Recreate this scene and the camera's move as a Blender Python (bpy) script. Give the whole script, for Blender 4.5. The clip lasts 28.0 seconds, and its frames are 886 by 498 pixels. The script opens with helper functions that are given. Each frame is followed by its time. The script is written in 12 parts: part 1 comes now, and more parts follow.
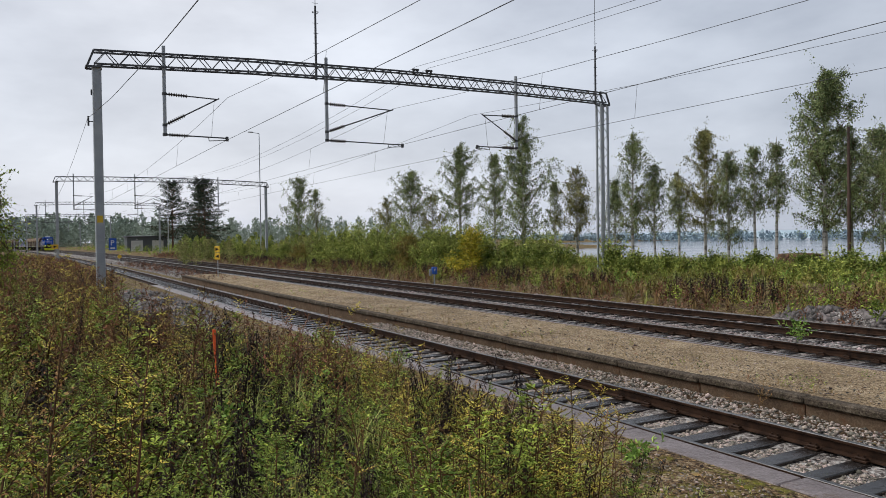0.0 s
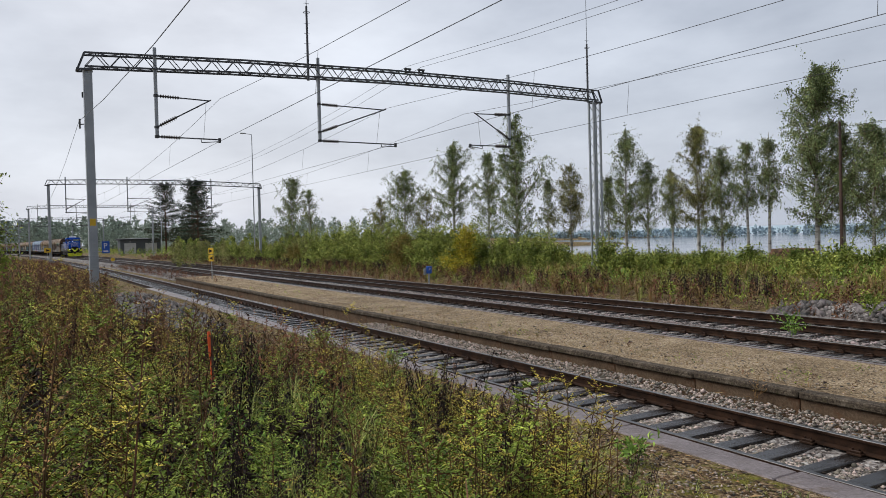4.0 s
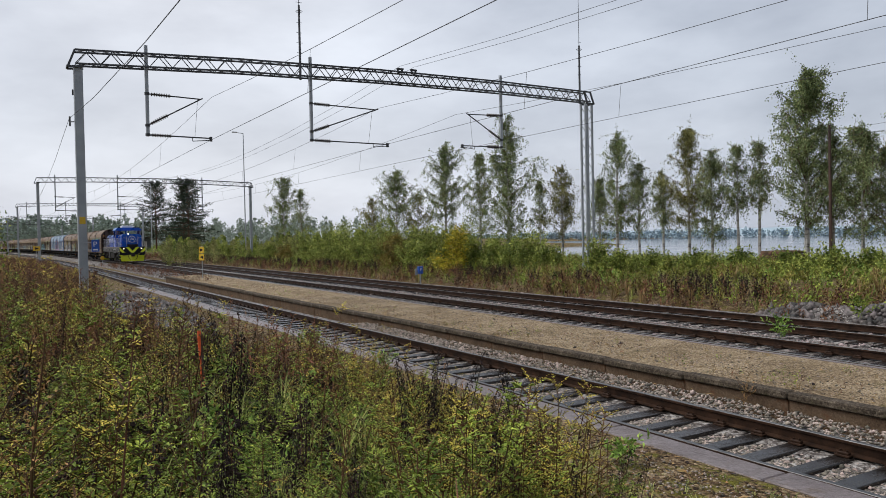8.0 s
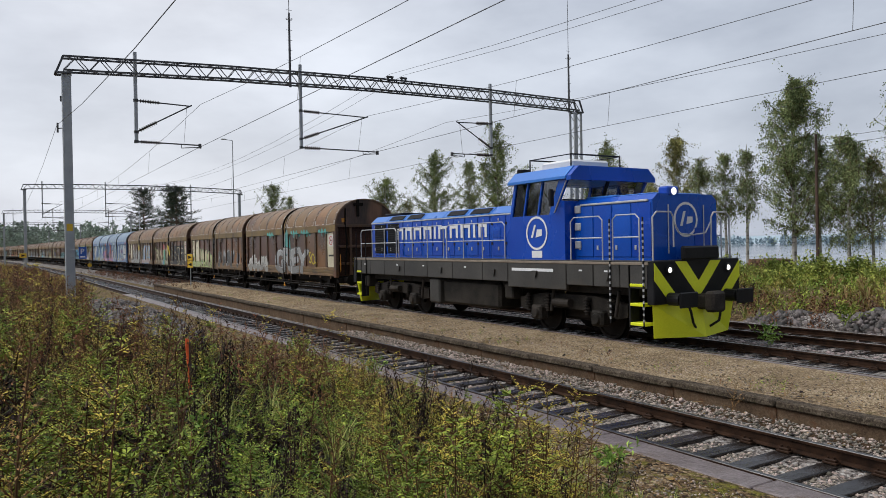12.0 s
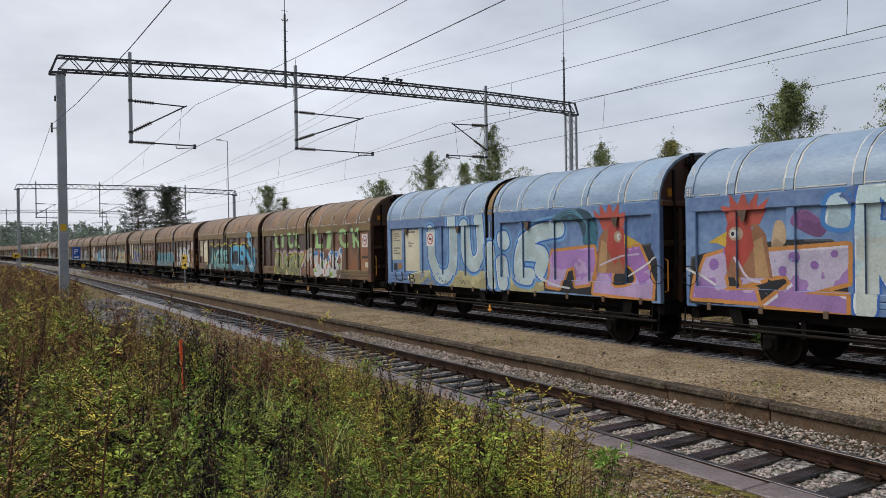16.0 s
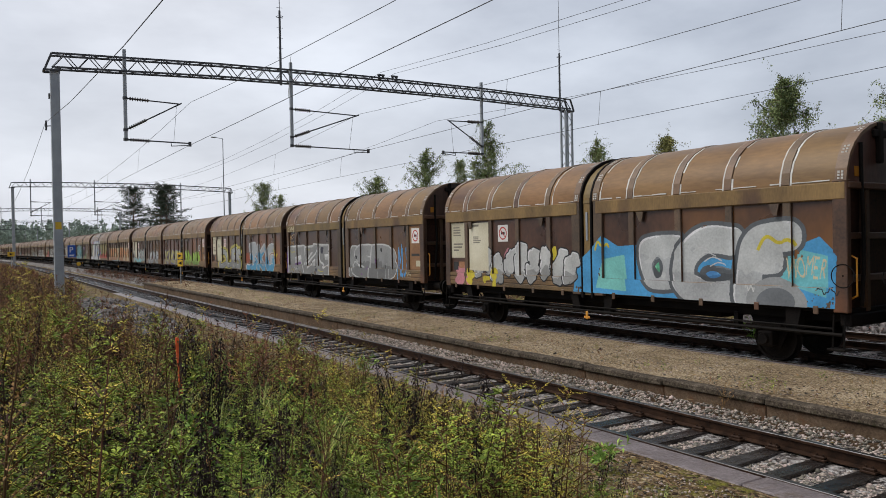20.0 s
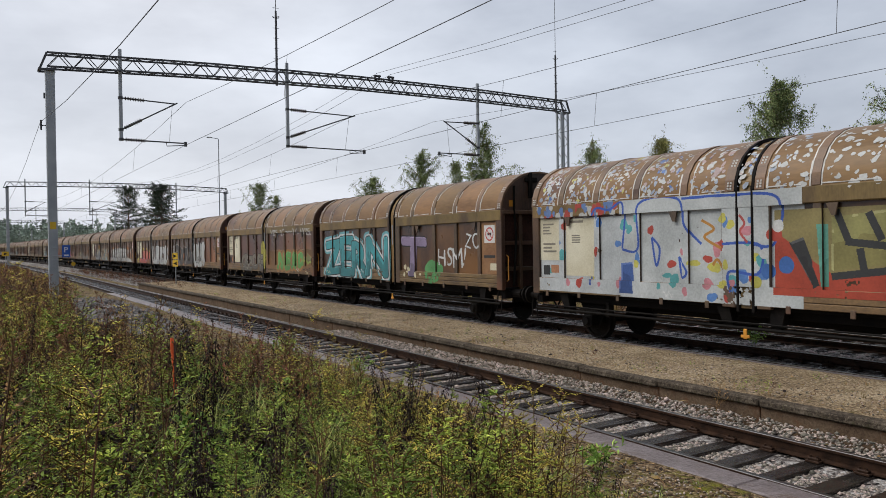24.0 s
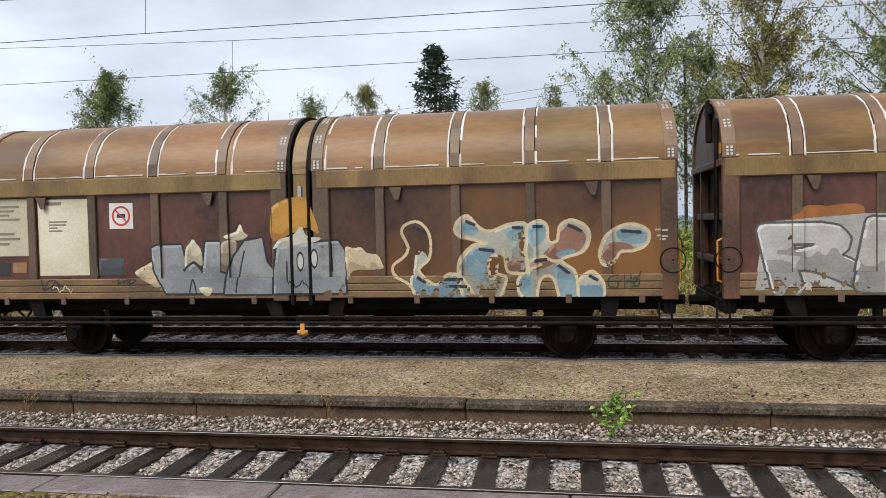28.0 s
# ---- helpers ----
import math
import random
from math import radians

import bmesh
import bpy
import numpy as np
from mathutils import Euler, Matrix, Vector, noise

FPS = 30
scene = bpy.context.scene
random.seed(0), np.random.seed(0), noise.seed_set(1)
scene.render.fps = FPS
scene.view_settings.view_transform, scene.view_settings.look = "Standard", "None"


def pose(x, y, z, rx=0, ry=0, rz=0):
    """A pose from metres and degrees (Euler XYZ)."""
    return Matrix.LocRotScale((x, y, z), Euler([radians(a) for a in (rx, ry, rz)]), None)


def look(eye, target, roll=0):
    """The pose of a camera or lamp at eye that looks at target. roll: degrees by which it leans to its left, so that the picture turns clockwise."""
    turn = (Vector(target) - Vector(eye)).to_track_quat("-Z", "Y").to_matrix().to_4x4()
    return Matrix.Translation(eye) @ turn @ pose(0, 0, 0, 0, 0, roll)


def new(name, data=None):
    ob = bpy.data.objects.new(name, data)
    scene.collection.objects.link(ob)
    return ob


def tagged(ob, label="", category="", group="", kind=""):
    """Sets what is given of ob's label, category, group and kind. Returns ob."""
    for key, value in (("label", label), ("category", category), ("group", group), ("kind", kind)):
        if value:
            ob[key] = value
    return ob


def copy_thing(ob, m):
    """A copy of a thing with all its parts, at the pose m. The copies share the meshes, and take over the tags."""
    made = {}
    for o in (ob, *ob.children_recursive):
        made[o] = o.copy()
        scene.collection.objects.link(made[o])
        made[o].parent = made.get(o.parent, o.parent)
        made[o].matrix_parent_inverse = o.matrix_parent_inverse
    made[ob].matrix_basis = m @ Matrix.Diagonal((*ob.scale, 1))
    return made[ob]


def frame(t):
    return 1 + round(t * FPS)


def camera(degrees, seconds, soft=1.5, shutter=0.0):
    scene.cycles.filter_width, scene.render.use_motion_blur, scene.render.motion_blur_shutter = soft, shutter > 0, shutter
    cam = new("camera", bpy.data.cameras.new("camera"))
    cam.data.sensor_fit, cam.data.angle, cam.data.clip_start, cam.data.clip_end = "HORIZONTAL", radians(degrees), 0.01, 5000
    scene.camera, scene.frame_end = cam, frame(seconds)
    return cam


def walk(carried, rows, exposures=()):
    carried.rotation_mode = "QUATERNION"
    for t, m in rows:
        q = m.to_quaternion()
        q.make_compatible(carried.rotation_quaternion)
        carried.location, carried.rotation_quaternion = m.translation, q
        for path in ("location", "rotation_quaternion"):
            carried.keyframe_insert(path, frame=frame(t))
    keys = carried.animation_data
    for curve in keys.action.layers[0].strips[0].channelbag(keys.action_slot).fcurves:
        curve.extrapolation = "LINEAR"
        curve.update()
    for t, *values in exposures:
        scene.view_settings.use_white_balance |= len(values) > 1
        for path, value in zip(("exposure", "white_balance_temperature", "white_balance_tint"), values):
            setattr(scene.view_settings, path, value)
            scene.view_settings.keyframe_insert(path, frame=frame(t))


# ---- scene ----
# Rails run along x, the train comes from -x; y leads across the tracks to the lake; z = 0 is the near rail's top.
cam = camera(61.81, 28.0, soft=0.5)
PATH = [
    (0.0, pose(0.00, 0.00, 2.55, 89.11, 0.84, 60.29)),
    (0.5, pose(0.00, 0.00, 2.55, 89.16, 0.80, 60.16)),
    (1.0, pose(0.00, 0.00, 2.55, 89.13, 0.92, 60.11)),
    (1.5, pose(0.00, 0.00, 2.55, 89.02, 1.14, 60.10)),
    (2.0, pose(0.00, 0.00, 2.55, 88.95, 1.25, 60.07)),
    (2.5, pose(0.00, 0.00, 2.55, 89.00, 1.36, 59.96)),
    (3.0, pose(0.00, 0.00, 2.55, 88.98, 1.40, 59.93)),
    (3.5, pose(0.00, 0.00, 2.55, 89.00, 1.49, 59.87)),
    (5.5, pose(0.00, 0.00, 2.55, 89.14, 1.33, 59.66)),
    (6.0, pose(0.00, 0.00, 2.55, 89.12, 1.17, 59.55)),
    (6.5, pose(0.00, 0.00, 2.55, 89.07, 1.12, 59.42)),
    (7.0, pose(0.00, 0.00, 2.55, 89.01, 1.07, 59.33)),
    (7.5, pose(0.00, 0.00, 2.55, 89.03, 1.15, 59.30)),
    (8.0, pose(0.00, 0.00, 2.55, 89.04, 1.18, 59.18)),
    (8.5, pose(0.00, 0.00, 2.55, 88.99, 1.16, 59.14)),
    (9.0, pose(0.00, 0.00, 2.55, 89.05, 1.12, 59.11)),
    (9.5, pose(0.00, 0.00, 2.55, 89.27, 1.02, 58.96)),
    (10.0, pose(0.00, 0.00, 2.55, 89.43, 0.94, 58.80)),
    (10.5, pose(0.00, 0.00, 2.55, 89.58, 0.91, 58.71)),
    (11.0, pose(0.00, 0.00, 2.55, 89.65, 0.92, 58.63)),
    (11.5, pose(0.00, 0.00, 2.55, 89.66, 0.99, 58.50)),
    (12.0, pose(0.00, 0.00, 2.55, 89.62, 1.08, 58.38)),
    (12.5, pose(0.00, 0.00, 2.55, 89.65, 1.12, 58.32)),
    (14.5, pose(0.00, 0.00, 2.55, 89.58, 0.94, 58.15)),
    (15.0, pose(0.00, 0.00, 2.55, 89.69, 0.88, 58.07)),
    (15.5, pose(0.00, 0.00, 2.55, 89.74, 0.86, 58.03)),
    (16.0, pose(0.00, 0.00, 2.55, 89.74, 0.87, 57.99)),
    (16.5, pose(0.00, 0.00, 2.55, 89.68, 0.88, 57.99)),
    (17.0, pose(0.00, 0.00, 2.55, 89.67, 0.87, 57.98)),
    (17.5, pose(0.00, 0.00, 2.55, 89.70, 0.95, 57.94)),
    (18.0, pose(0.00, 0.00, 2.55, 89.73, 0.93, 57.85)),
    (18.5, pose(0.00, 0.00, 2.55, 89.70, 0.94, 57.77)),
    (19.0, pose(0.00, 0.00, 2.55, 89.62, 0.98, 57.70)),
    (19.5, pose(0.00, 0.00, 2.55, 89.54, 1.06, 57.69)),
    (20.0, pose(0.00, 0.00, 2.55, 89.49, 1.08, 57.69)),
    (20.5, pose(0.00, 0.00, 2.55, 89.47, 1.06, 57.73)),
    (21.0, pose(0.00, 0.00, 2.55, 89.43, 1.00, 57.74)),
    (21.5, pose(0.00, 0.00, 2.55, 89.38, 1.00, 57.64)),
    (23.5, pose(0.00, 0.00, 2.55, 89.51, 0.89, 57.53)),
    (24.0, pose(0.00, 0.00, 2.55, 89.56, 0.91, 57.36)),
    (24.5, pose(0.00, 0.00, 2.55, 89.58, 0.91, 57.12)),
    (25.0, pose(0.00, 0.00, 2.55, 89.37, 0.97, 56.52)),
    (25.5, pose(0.02, 0.04, 2.55, 89.19, 0.99, 54.41)),
    (26.0, pose(0.07, 0.07, 2.56, 89.08, 1.13, 49.90)),
    (26.5, pose(0.17, 0.08, 2.58, 88.86, 1.50, 40.99)),
    (27.0, pose(0.23, 0.14, 2.58, 88.68, 1.62, 29.09)),
    (27.5, pose(0.30, 0.19, 2.56, 88.39, 1.53, 18.38)),
    (28.0, pose(0.37, 0.19, 2.54, 87.91, 1.23, 9.20)),
]
walk(cam, PATH, [(0.0, 0.0), (25.0, 0.0), (26.0, 0.1), (27.0, 0.34), (28.0, 0.52)])

# ---- world and light: a closed, bright overcast sky ----
world = bpy.data.worlds.new("overcast_sky")
scene.world = world
world.use_nodes = True
wn, wl = world.node_tree.nodes, world.node_tree.links
bg = wn["Background"]
sky = wn.new("ShaderNodeTexSky")
sky.sky_type, sky.sun_disc, sky.sun_elevation, sky.sun_rotation = "NISHITA", False, radians(38), radians(-80)
sky.air_density, sky.dust_density = 1.4, 3.0
skyscale = wn.new("ShaderNodeVectorMath")
skyscale.operation = "SCALE"
skyscale.inputs["Scale"].default_value = 0.055
wl.new(sky.outputs[0], skyscale.inputs[0])
wtc = wn.new("ShaderNodeTexCoord")
wmap = wn.new("ShaderNodeMapping")
wmap.inputs["Scale"].default_value = (1.0, 1.0, 2.6)
wl.new(wtc.outputs["Generated"], wmap.inputs[0])
clouds = wn.new("ShaderNodeTexNoise")
clouds.inputs["Scale"].default_value, clouds.inputs["Detail"].default_value, clouds.inputs["Roughness"].default_value = 2.1, 6.0, 0.55
wl.new(wmap.outputs[0], clouds.inputs["Vector"])
cramp = wn.new("ShaderNodeValToRGB")
cramp.color_ramp.elements[0].position, cramp.color_ramp.elements[0].color = 0.28, (0.37, 0.415, 0.51, 1)
cramp.color_ramp.elements[1].position, cramp.color_ramp.elements[1].color = 0.72, (0.74, 0.80, 0.91, 1)
wl.new(clouds.outputs["Fac"], cramp.inputs[0])
wmix = wn.new("ShaderNodeMix")
wmix.data_type = "RGBA"
wmix.inputs["Factor"].default_value = 0.86
wl.new(skyscale.outputs[0], wmix.inputs["A"])
wl.new(cramp.outputs[0], wmix.inputs["B"])
wsep = wn.new("ShaderNodeSeparateXYZ")
wl.new(wtc.outputs["Generated"], wsep.inputs[0])
wgrad = wn.new("ShaderNodeMapRange")
wgrad.inputs["From Min"].default_value, wgrad.inputs["From Max"].default_value = -1.0, 0.4
wgrad.inputs["To Min"].default_value, wgrad.inputs["To Max"].default_value = 1.22, 0.78
wl.new(wsep.outputs["X"], wgrad.inputs["Value"])
wgain = wn.new("ShaderNodeVectorMath")
wgain.operation = "SCALE"
wl.new(wmix.outputs["Result"], wgain.inputs[0])
wl.new(wgrad.outputs[0], wgain.inputs["Scale"])
wl.new(wgain.outputs[0], bg.inputs["Color"])
bg.inputs["Strength"].default_value = 1.0
sun = new("sun", bpy.data.lights.new("sun", "SUN"))
sun.data.energy, sun.data.angle, sun.data.color = 2.75, radians(45), (1.0, 0.97, 0.92)
sun.matrix_world = look((-22, -42, 61), (0, 0, 0))


# ---- materials ----
def material(name, c1, c2, rough=0.7, metal=0.0, scale=3.0, fine=60.0, bump=0.3, c3=None, rust=0.0, island=0.0, obrand=0.0, spec=0.5, trans=0.0, stretch=(1, 1, 1), contrast=(0.35, 0.65), depth=0.01):
    """Two colours mixed by broad noise and fine grain, bump, an optional third colour in patches, and variation by piece."""
    m = bpy.data.materials.new(name)
    m.use_nodes = True
    n, l = m.node_tree.nodes, m.node_tree.links
    p = n["Principled BSDF"]
    tc = n.new("ShaderNodeTexCoord")
    mp = n.new("ShaderNodeMapping")
    mp.inputs["Scale"].default_value = stretch
    l.new(tc.outputs["Object"], mp.inputs[0])
    big = n.new("ShaderNodeTexNoise")
    big.inputs["Scale"].default_value, big.inputs["Detail"].default_value = scale, 5.0
    l.new(mp.outputs[0], big.inputs["Vector"])
    small = n.new("ShaderNodeTexNoise")
    small.inputs["Scale"].default_value, small.inputs["Detail"].default_value = fine, 3.0
    l.new(mp.outputs[0], small.inputs["Vector"])
    addn = n.new("ShaderNodeMath")
    addn.operation = "MULTIPLY_ADD"
    addn.inputs[1].default_value = 0.35
    l.new(small.outputs["Fac"], addn.inputs[0])
    sc = n.new("ShaderNodeMath")
    sc.operation = "MULTIPLY"
    sc.inputs[1].default_value = 0.65
    l.new(big.outputs["Fac"], sc.inputs[0])
    l.new(sc.outputs[0], addn.inputs[2])
    rr = n.new("ShaderNodeValToRGB")
    rr.color_ramp.elements[0].position, rr.color_ramp.elements[0].color = contrast[0], (*c1, 1)
    rr.color_ramp.elements[1].position, rr.color_ramp.elements[1].color = contrast[1], (*c2, 1)
    l.new(addn.outputs[0], rr.inputs[0])
    col = rr.outputs[0]
    if c3:
        pn = n.new("ShaderNodeTexNoise")
        pn.inputs["Scale"].default_value, pn.inputs["Detail"].default_value = scale * 0.37, 7.0
        l.new(mp.outputs[0], pn.inputs["Vector"])
        pr = n.new("ShaderNodeValToRGB")
        pr.color_ramp.elements[0].position = 0.66 - rust
        pr.color_ramp.elements[1].position = 0.74 - rust * 0.6
        l.new(pn.outputs["Fac"], pr.inputs[0])
        mx = n.new("ShaderNodeMix")
        mx.data_type = "RGBA"
        l.new(pr.outputs[0], mx.inputs["Factor"])
        l.new(col, mx.inputs["A"])
        mx.inputs["B"].default_value = (*c3, 1)
        col = mx.outputs["Result"]
    if island or obrand:
        src = n.new("ShaderNodeNewGeometry").outputs["Random Per Island"] if island else n.new("ShaderNodeObjectInfo").outputs["Random"]
        mr = n.new("ShaderNodeMapRange")
        amt = island or obrand
        mr.inputs["To Min"].default_value, mr.inputs["To Max"].default_value = 1 - amt, 1 + amt
        l.new(src, mr.inputs["Value"])
        hs = n.new("ShaderNodeHueSaturation")
        l.new(mr.outputs[0], hs.inputs["Value"])
        hr = n.new("ShaderNodeMapRange")
        hr.inputs["To Min"].default_value, hr.inputs["To Max"].default_value = 0.5 + amt * 0.05, 0.5 - amt * 0.05
        l.new(src, hr.inputs["Value"])
        l.new(hr.outputs[0], hs.inputs["Hue"])
        l.new(col, hs.inputs["Color"])
        col = hs.outputs[0]
    l.new(col, p.inputs["Base Color"])
    rm = n.new("ShaderNodeMapRange")
    rm.inputs["To Min"].default_value, rm.inputs["To Max"].default_value = max(0.03, rough - 0.12), min(1, rough + 0.12)
    l.new(big.outputs["Fac"], rm.inputs["Value"])
    l.new(rm.outputs[0], p.inputs["Roughness"])
    p.inputs["Metallic"].default_value = metal
    p.inputs["Specular IOR Level"].default_value = spec
    if bump:
        b = n.new("ShaderNodeBump")
        b.inputs["Strength"].default_value, b.inputs["Distance"].default_value = bump, depth
        l.new(addn.outputs[0], b.inputs["Height"])
        l.new(b.outputs[0], p.inputs["Normal"])
    if trans:
        p.inputs["Transmission Weight"].default_value = trans
    return m


def pebbled(name, cols, grit, rough=0.85, bump=1.0, depth=0.02, broad=0.9, moss=None, moss_at=0.60, spread=0.35):
    """Loose ground: cells of grit in several tones at two sizes, broad patches, and an optional moss."""
    m = bpy.data.materials.new(name)
    m.use_nodes = True
    n, l = m.node_tree.nodes, m.node_tree.links
    p = n["Principled BSDF"]
    tc = n.new("ShaderNodeTexCoord")
    warp = n.new("ShaderNodeTexNoise")
    warp.inputs["Scale"].default_value, warp.inputs["Detail"].default_value = grit * 0.6, 2.0
    l.new(tc.outputs["Object"], warp.inputs["Vector"])
    wsum = n.new("ShaderNodeVectorMath")
    wsum.operation = "MULTIPLY_ADD"
    wsum.inputs[1].default_value = (1.2 / grit,) * 3
    l.new(warp.outputs["Color"], wsum.inputs[0])
    l.new(tc.outputs["Object"], wsum.inputs[2])
    cells = []
    for k in (1.0, 2.7):
        vo = n.new("ShaderNodeTexVoronoi")
        vo.inputs["Scale"].default_value = grit * k
        l.new(wsum.outputs[0], vo.inputs["Vector"])
        cells.append(vo)
    big = n.new("ShaderNodeTexNoise")
    big.inputs["Scale"].default_value, big.inputs["Detail"].default_value, big.inputs["Roughness"].default_value = broad, 9.0, 0.68
    l.new(tc.outputs["Object"], big.inputs["Vector"])
    seps = []
    for vo in cells:
        sp = n.new("ShaderNodeSeparateColor")
        l.new(vo.outputs["Color"], sp.inputs[0])
        seps.append(sp)
    mixf = n.new("ShaderNodeMix")
    mixf.inputs["Factor"].default_value = 0.45
    l.new(seps[0].outputs[0], mixf.inputs["A"])
    l.new(seps[1].outputs[1], mixf.inputs["B"])
    tone = n.new("ShaderNodeMix")
    tone.inputs["Factor"].default_value = 1 - spread
    l.new(mixf.outputs["Result"], tone.inputs["A"])
    l.new(big.outputs["Fac"], tone.inputs["B"])
    rr = n.new("ShaderNodeValToRGB")
    while len(rr.color_ramp.elements) < len(cols):
        rr.color_ramp.elements.new(0.5)
    for i, (c, e) in enumerate(zip(cols, rr.color_ramp.elements)):
        e.position, e.color = 0.28 + 0.44 * i / (len(cols) - 1), (*c, 1)
    l.new(tone.outputs["Result"], rr.inputs[0])
    col = rr.outputs[0]
    if moss:
        mo = n.new("ShaderNodeTexNoise")
        mo.inputs["Scale"].default_value, mo.inputs["Detail"].default_value, mo.inputs["Roughness"].default_value = broad * 1.7, 10.0, 0.75
        l.new(tc.outputs["Object"], mo.inputs["Vector"])
        mr = n.new("ShaderNodeMapRange")
        mr.inputs["From Min"].default_value, mr.inputs["From Max"].default_value = moss_at - 0.05, moss_at + 0.07
        l.new(mo.outputs["Fac"], mr.inputs["Value"])
        mx = n.new("ShaderNodeMix")
        mx.data_type = "RGBA"
        l.new(mr.outputs[0], mx.inputs["Factor"])
        l.new(col, mx.inputs["A"])
        mx.inputs["B"].default_value = (*moss, 1)
        col = mx.outputs["Result"]
    l.new(col, p.inputs["Base Color"])
    p.inputs["Roughness"].default_value = rough
    p.inputs["Specular IOR Level"].default_value = 0.16
    hs = n.new("ShaderNodeMath")
    hs.operation = "MULTIPLY_ADD"
    hs.inputs[1].default_value = -0.6
    l.new(cells[0].outputs["Distance"], hs.inputs[0])
    l.new(tone.outputs["Result"], hs.inputs[2])
    b = n.new("ShaderNodeBump")
    b.inputs["Strength"].default_value, b.inputs["Distance"].default_value = bump, depth
    l.new(hs.outputs[0], b.inputs["Height"])
    l.new(b.outputs[0], p.inputs["Normal"])
    return m


MAT = {}
MAT["galv"] = material("galvanised_steel", (0.30, 0.32, 0.34), (0.42, 0.44, 0.46), 0.55, 0.5, 2.0, 40, 0.1, spec=0.4)
MAT["beam"] = material("dark_zinc_lattice", (0.05, 0.052, 0.058), (0.10, 0.103, 0.112), 0.6, 0.4, 3, 50, 0.1)
MAT["wire"] = material("weathered_copper_wire", (0.05, 0.052, 0.055), (0.09, 0.09, 0.095), 0.6, 0.4, 5, 50, 0.0)
MAT["insul"] = material("brown_glazed_insulator", (0.035, 0.028, 0.026), (0.06, 0.05, 0.045), 0.3, 0.0, 8, 60, 0.0)
MAT["railside"] = material("rusty_rail_steel", (0.012, 0.007, 0.005), (0.058, 0.030, 0.018), 0.55, 0.2, 6, 90, 0.4, spec=0.15)
MAT["railtop"] = material("worn_rail_head", (0.045, 0.042, 0.042), (0.13, 0.125, 0.125), 0.32, 0.9, 5, 120, 0.05)
MAT["sleeper"] = material("wet_creosoted_timber", (0.006, 0.005, 0.005), (0.030, 0.024, 0.021), 0.24, 0, 4, 45, 0.35, spec=0.6, obrand=0.35, stretch=(3.5, 1, 3.5), depth=0.02)
MAT["concrete"] = pebbled("stained_brown_concrete", [(0.032, 0.020, 0.013), (0.085, 0.055, 0.035), (0.140, 0.096, 0.062), (0.20, 0.150, 0.105)], 40, 0.85, 0.5, 0.012, 1.6, (0.115, 0.050, 0.024), 0.60, 0.25)
MAT["capstone"] = pebbled("dark_weathered_capstone", [(0.014, 0.011, 0.008), (0.048, 0.036, 0.026), (0.098, 0.077, 0.056), (0.18, 0.15, 0.115)], 34, 0.85, 0.7, 0.015, 2.0, (0.050, 0.048, 0.018), 0.62, 0.4)
MAT["slab"] = pebbled("pinkish_wet_stone_slab", [(0.075, 0.058, 0.055), (0.135, 0.110, 0.108), (0.185, 0.155, 0.155), (0.24, 0.205, 0.205)], 30, 0.34, 0.5, 0.012, 1.8, (0.10, 0.066, 0.042), 0.60, 0.35)
MAT["ballast"] = pebbled("crushed_stone_bed", [(0.012, 0.009, 0.008), (0.071, 0.059, 0.053), (0.165, 0.142, 0.130), (0.260, 0.236, 0.218), (0.425, 0.401, 0.378)], 13, 0.75, 1.0, 0.06, 2.0, None, 0.6, 0.7)
MAT["stone"] = material("crushed_ballast_stone", (0.130, 0.104, 0.083), (0.389, 0.330, 0.269), 0.7, 0, 9, 60, 0.4, island=0.8)
MAT["stone_dark"] = material("dark_wet_rubble", (0.035, 0.030, 0.028), (0.150, 0.130, 0.120), 0.55, 0, 9, 60, 0.4, island=0.7)
MAT["stone_red"] = material("reddish_ballast_stone", (0.155, 0.122, 0.114), (0.33, 0.27, 0.25), 0.7, 0, 9, 60, 0.4, island=0.7)
MAT["gravel"] = pebbled("sandy_platform_gravel", [(0.041, 0.026, 0.015), (0.148, 0.100, 0.057), (0.279, 0.205, 0.123), (0.382, 0.294, 0.187), (0.593, 0.490, 0.353)], 34, 0.9, 1.0, 0.025, 0.7, (0.103, 0.087, 0.023), 0.62, 0.48)
MAT["soil"] = pebbled("mossy_brown_soil", [(0.010, 0.006, 0.004), (0.055, 0.032, 0.017), (0.135, 0.085, 0.045), (0.25, 0.175, 0.10), (0.40, 0.31, 0.20)], 20, 0.92, 1.0, 0.05, 1.5, (0.150, 0.140, 0.020), 0.55, 0.5)
MAT["water"] = material("calm_grey_lake", (0.10, 0.13, 0.16), (0.13, 0.16, 0.19), 0.08, 0, 0.05, 1.5, 0.03, stretch=(1, 0.35, 1), depth=0.1)


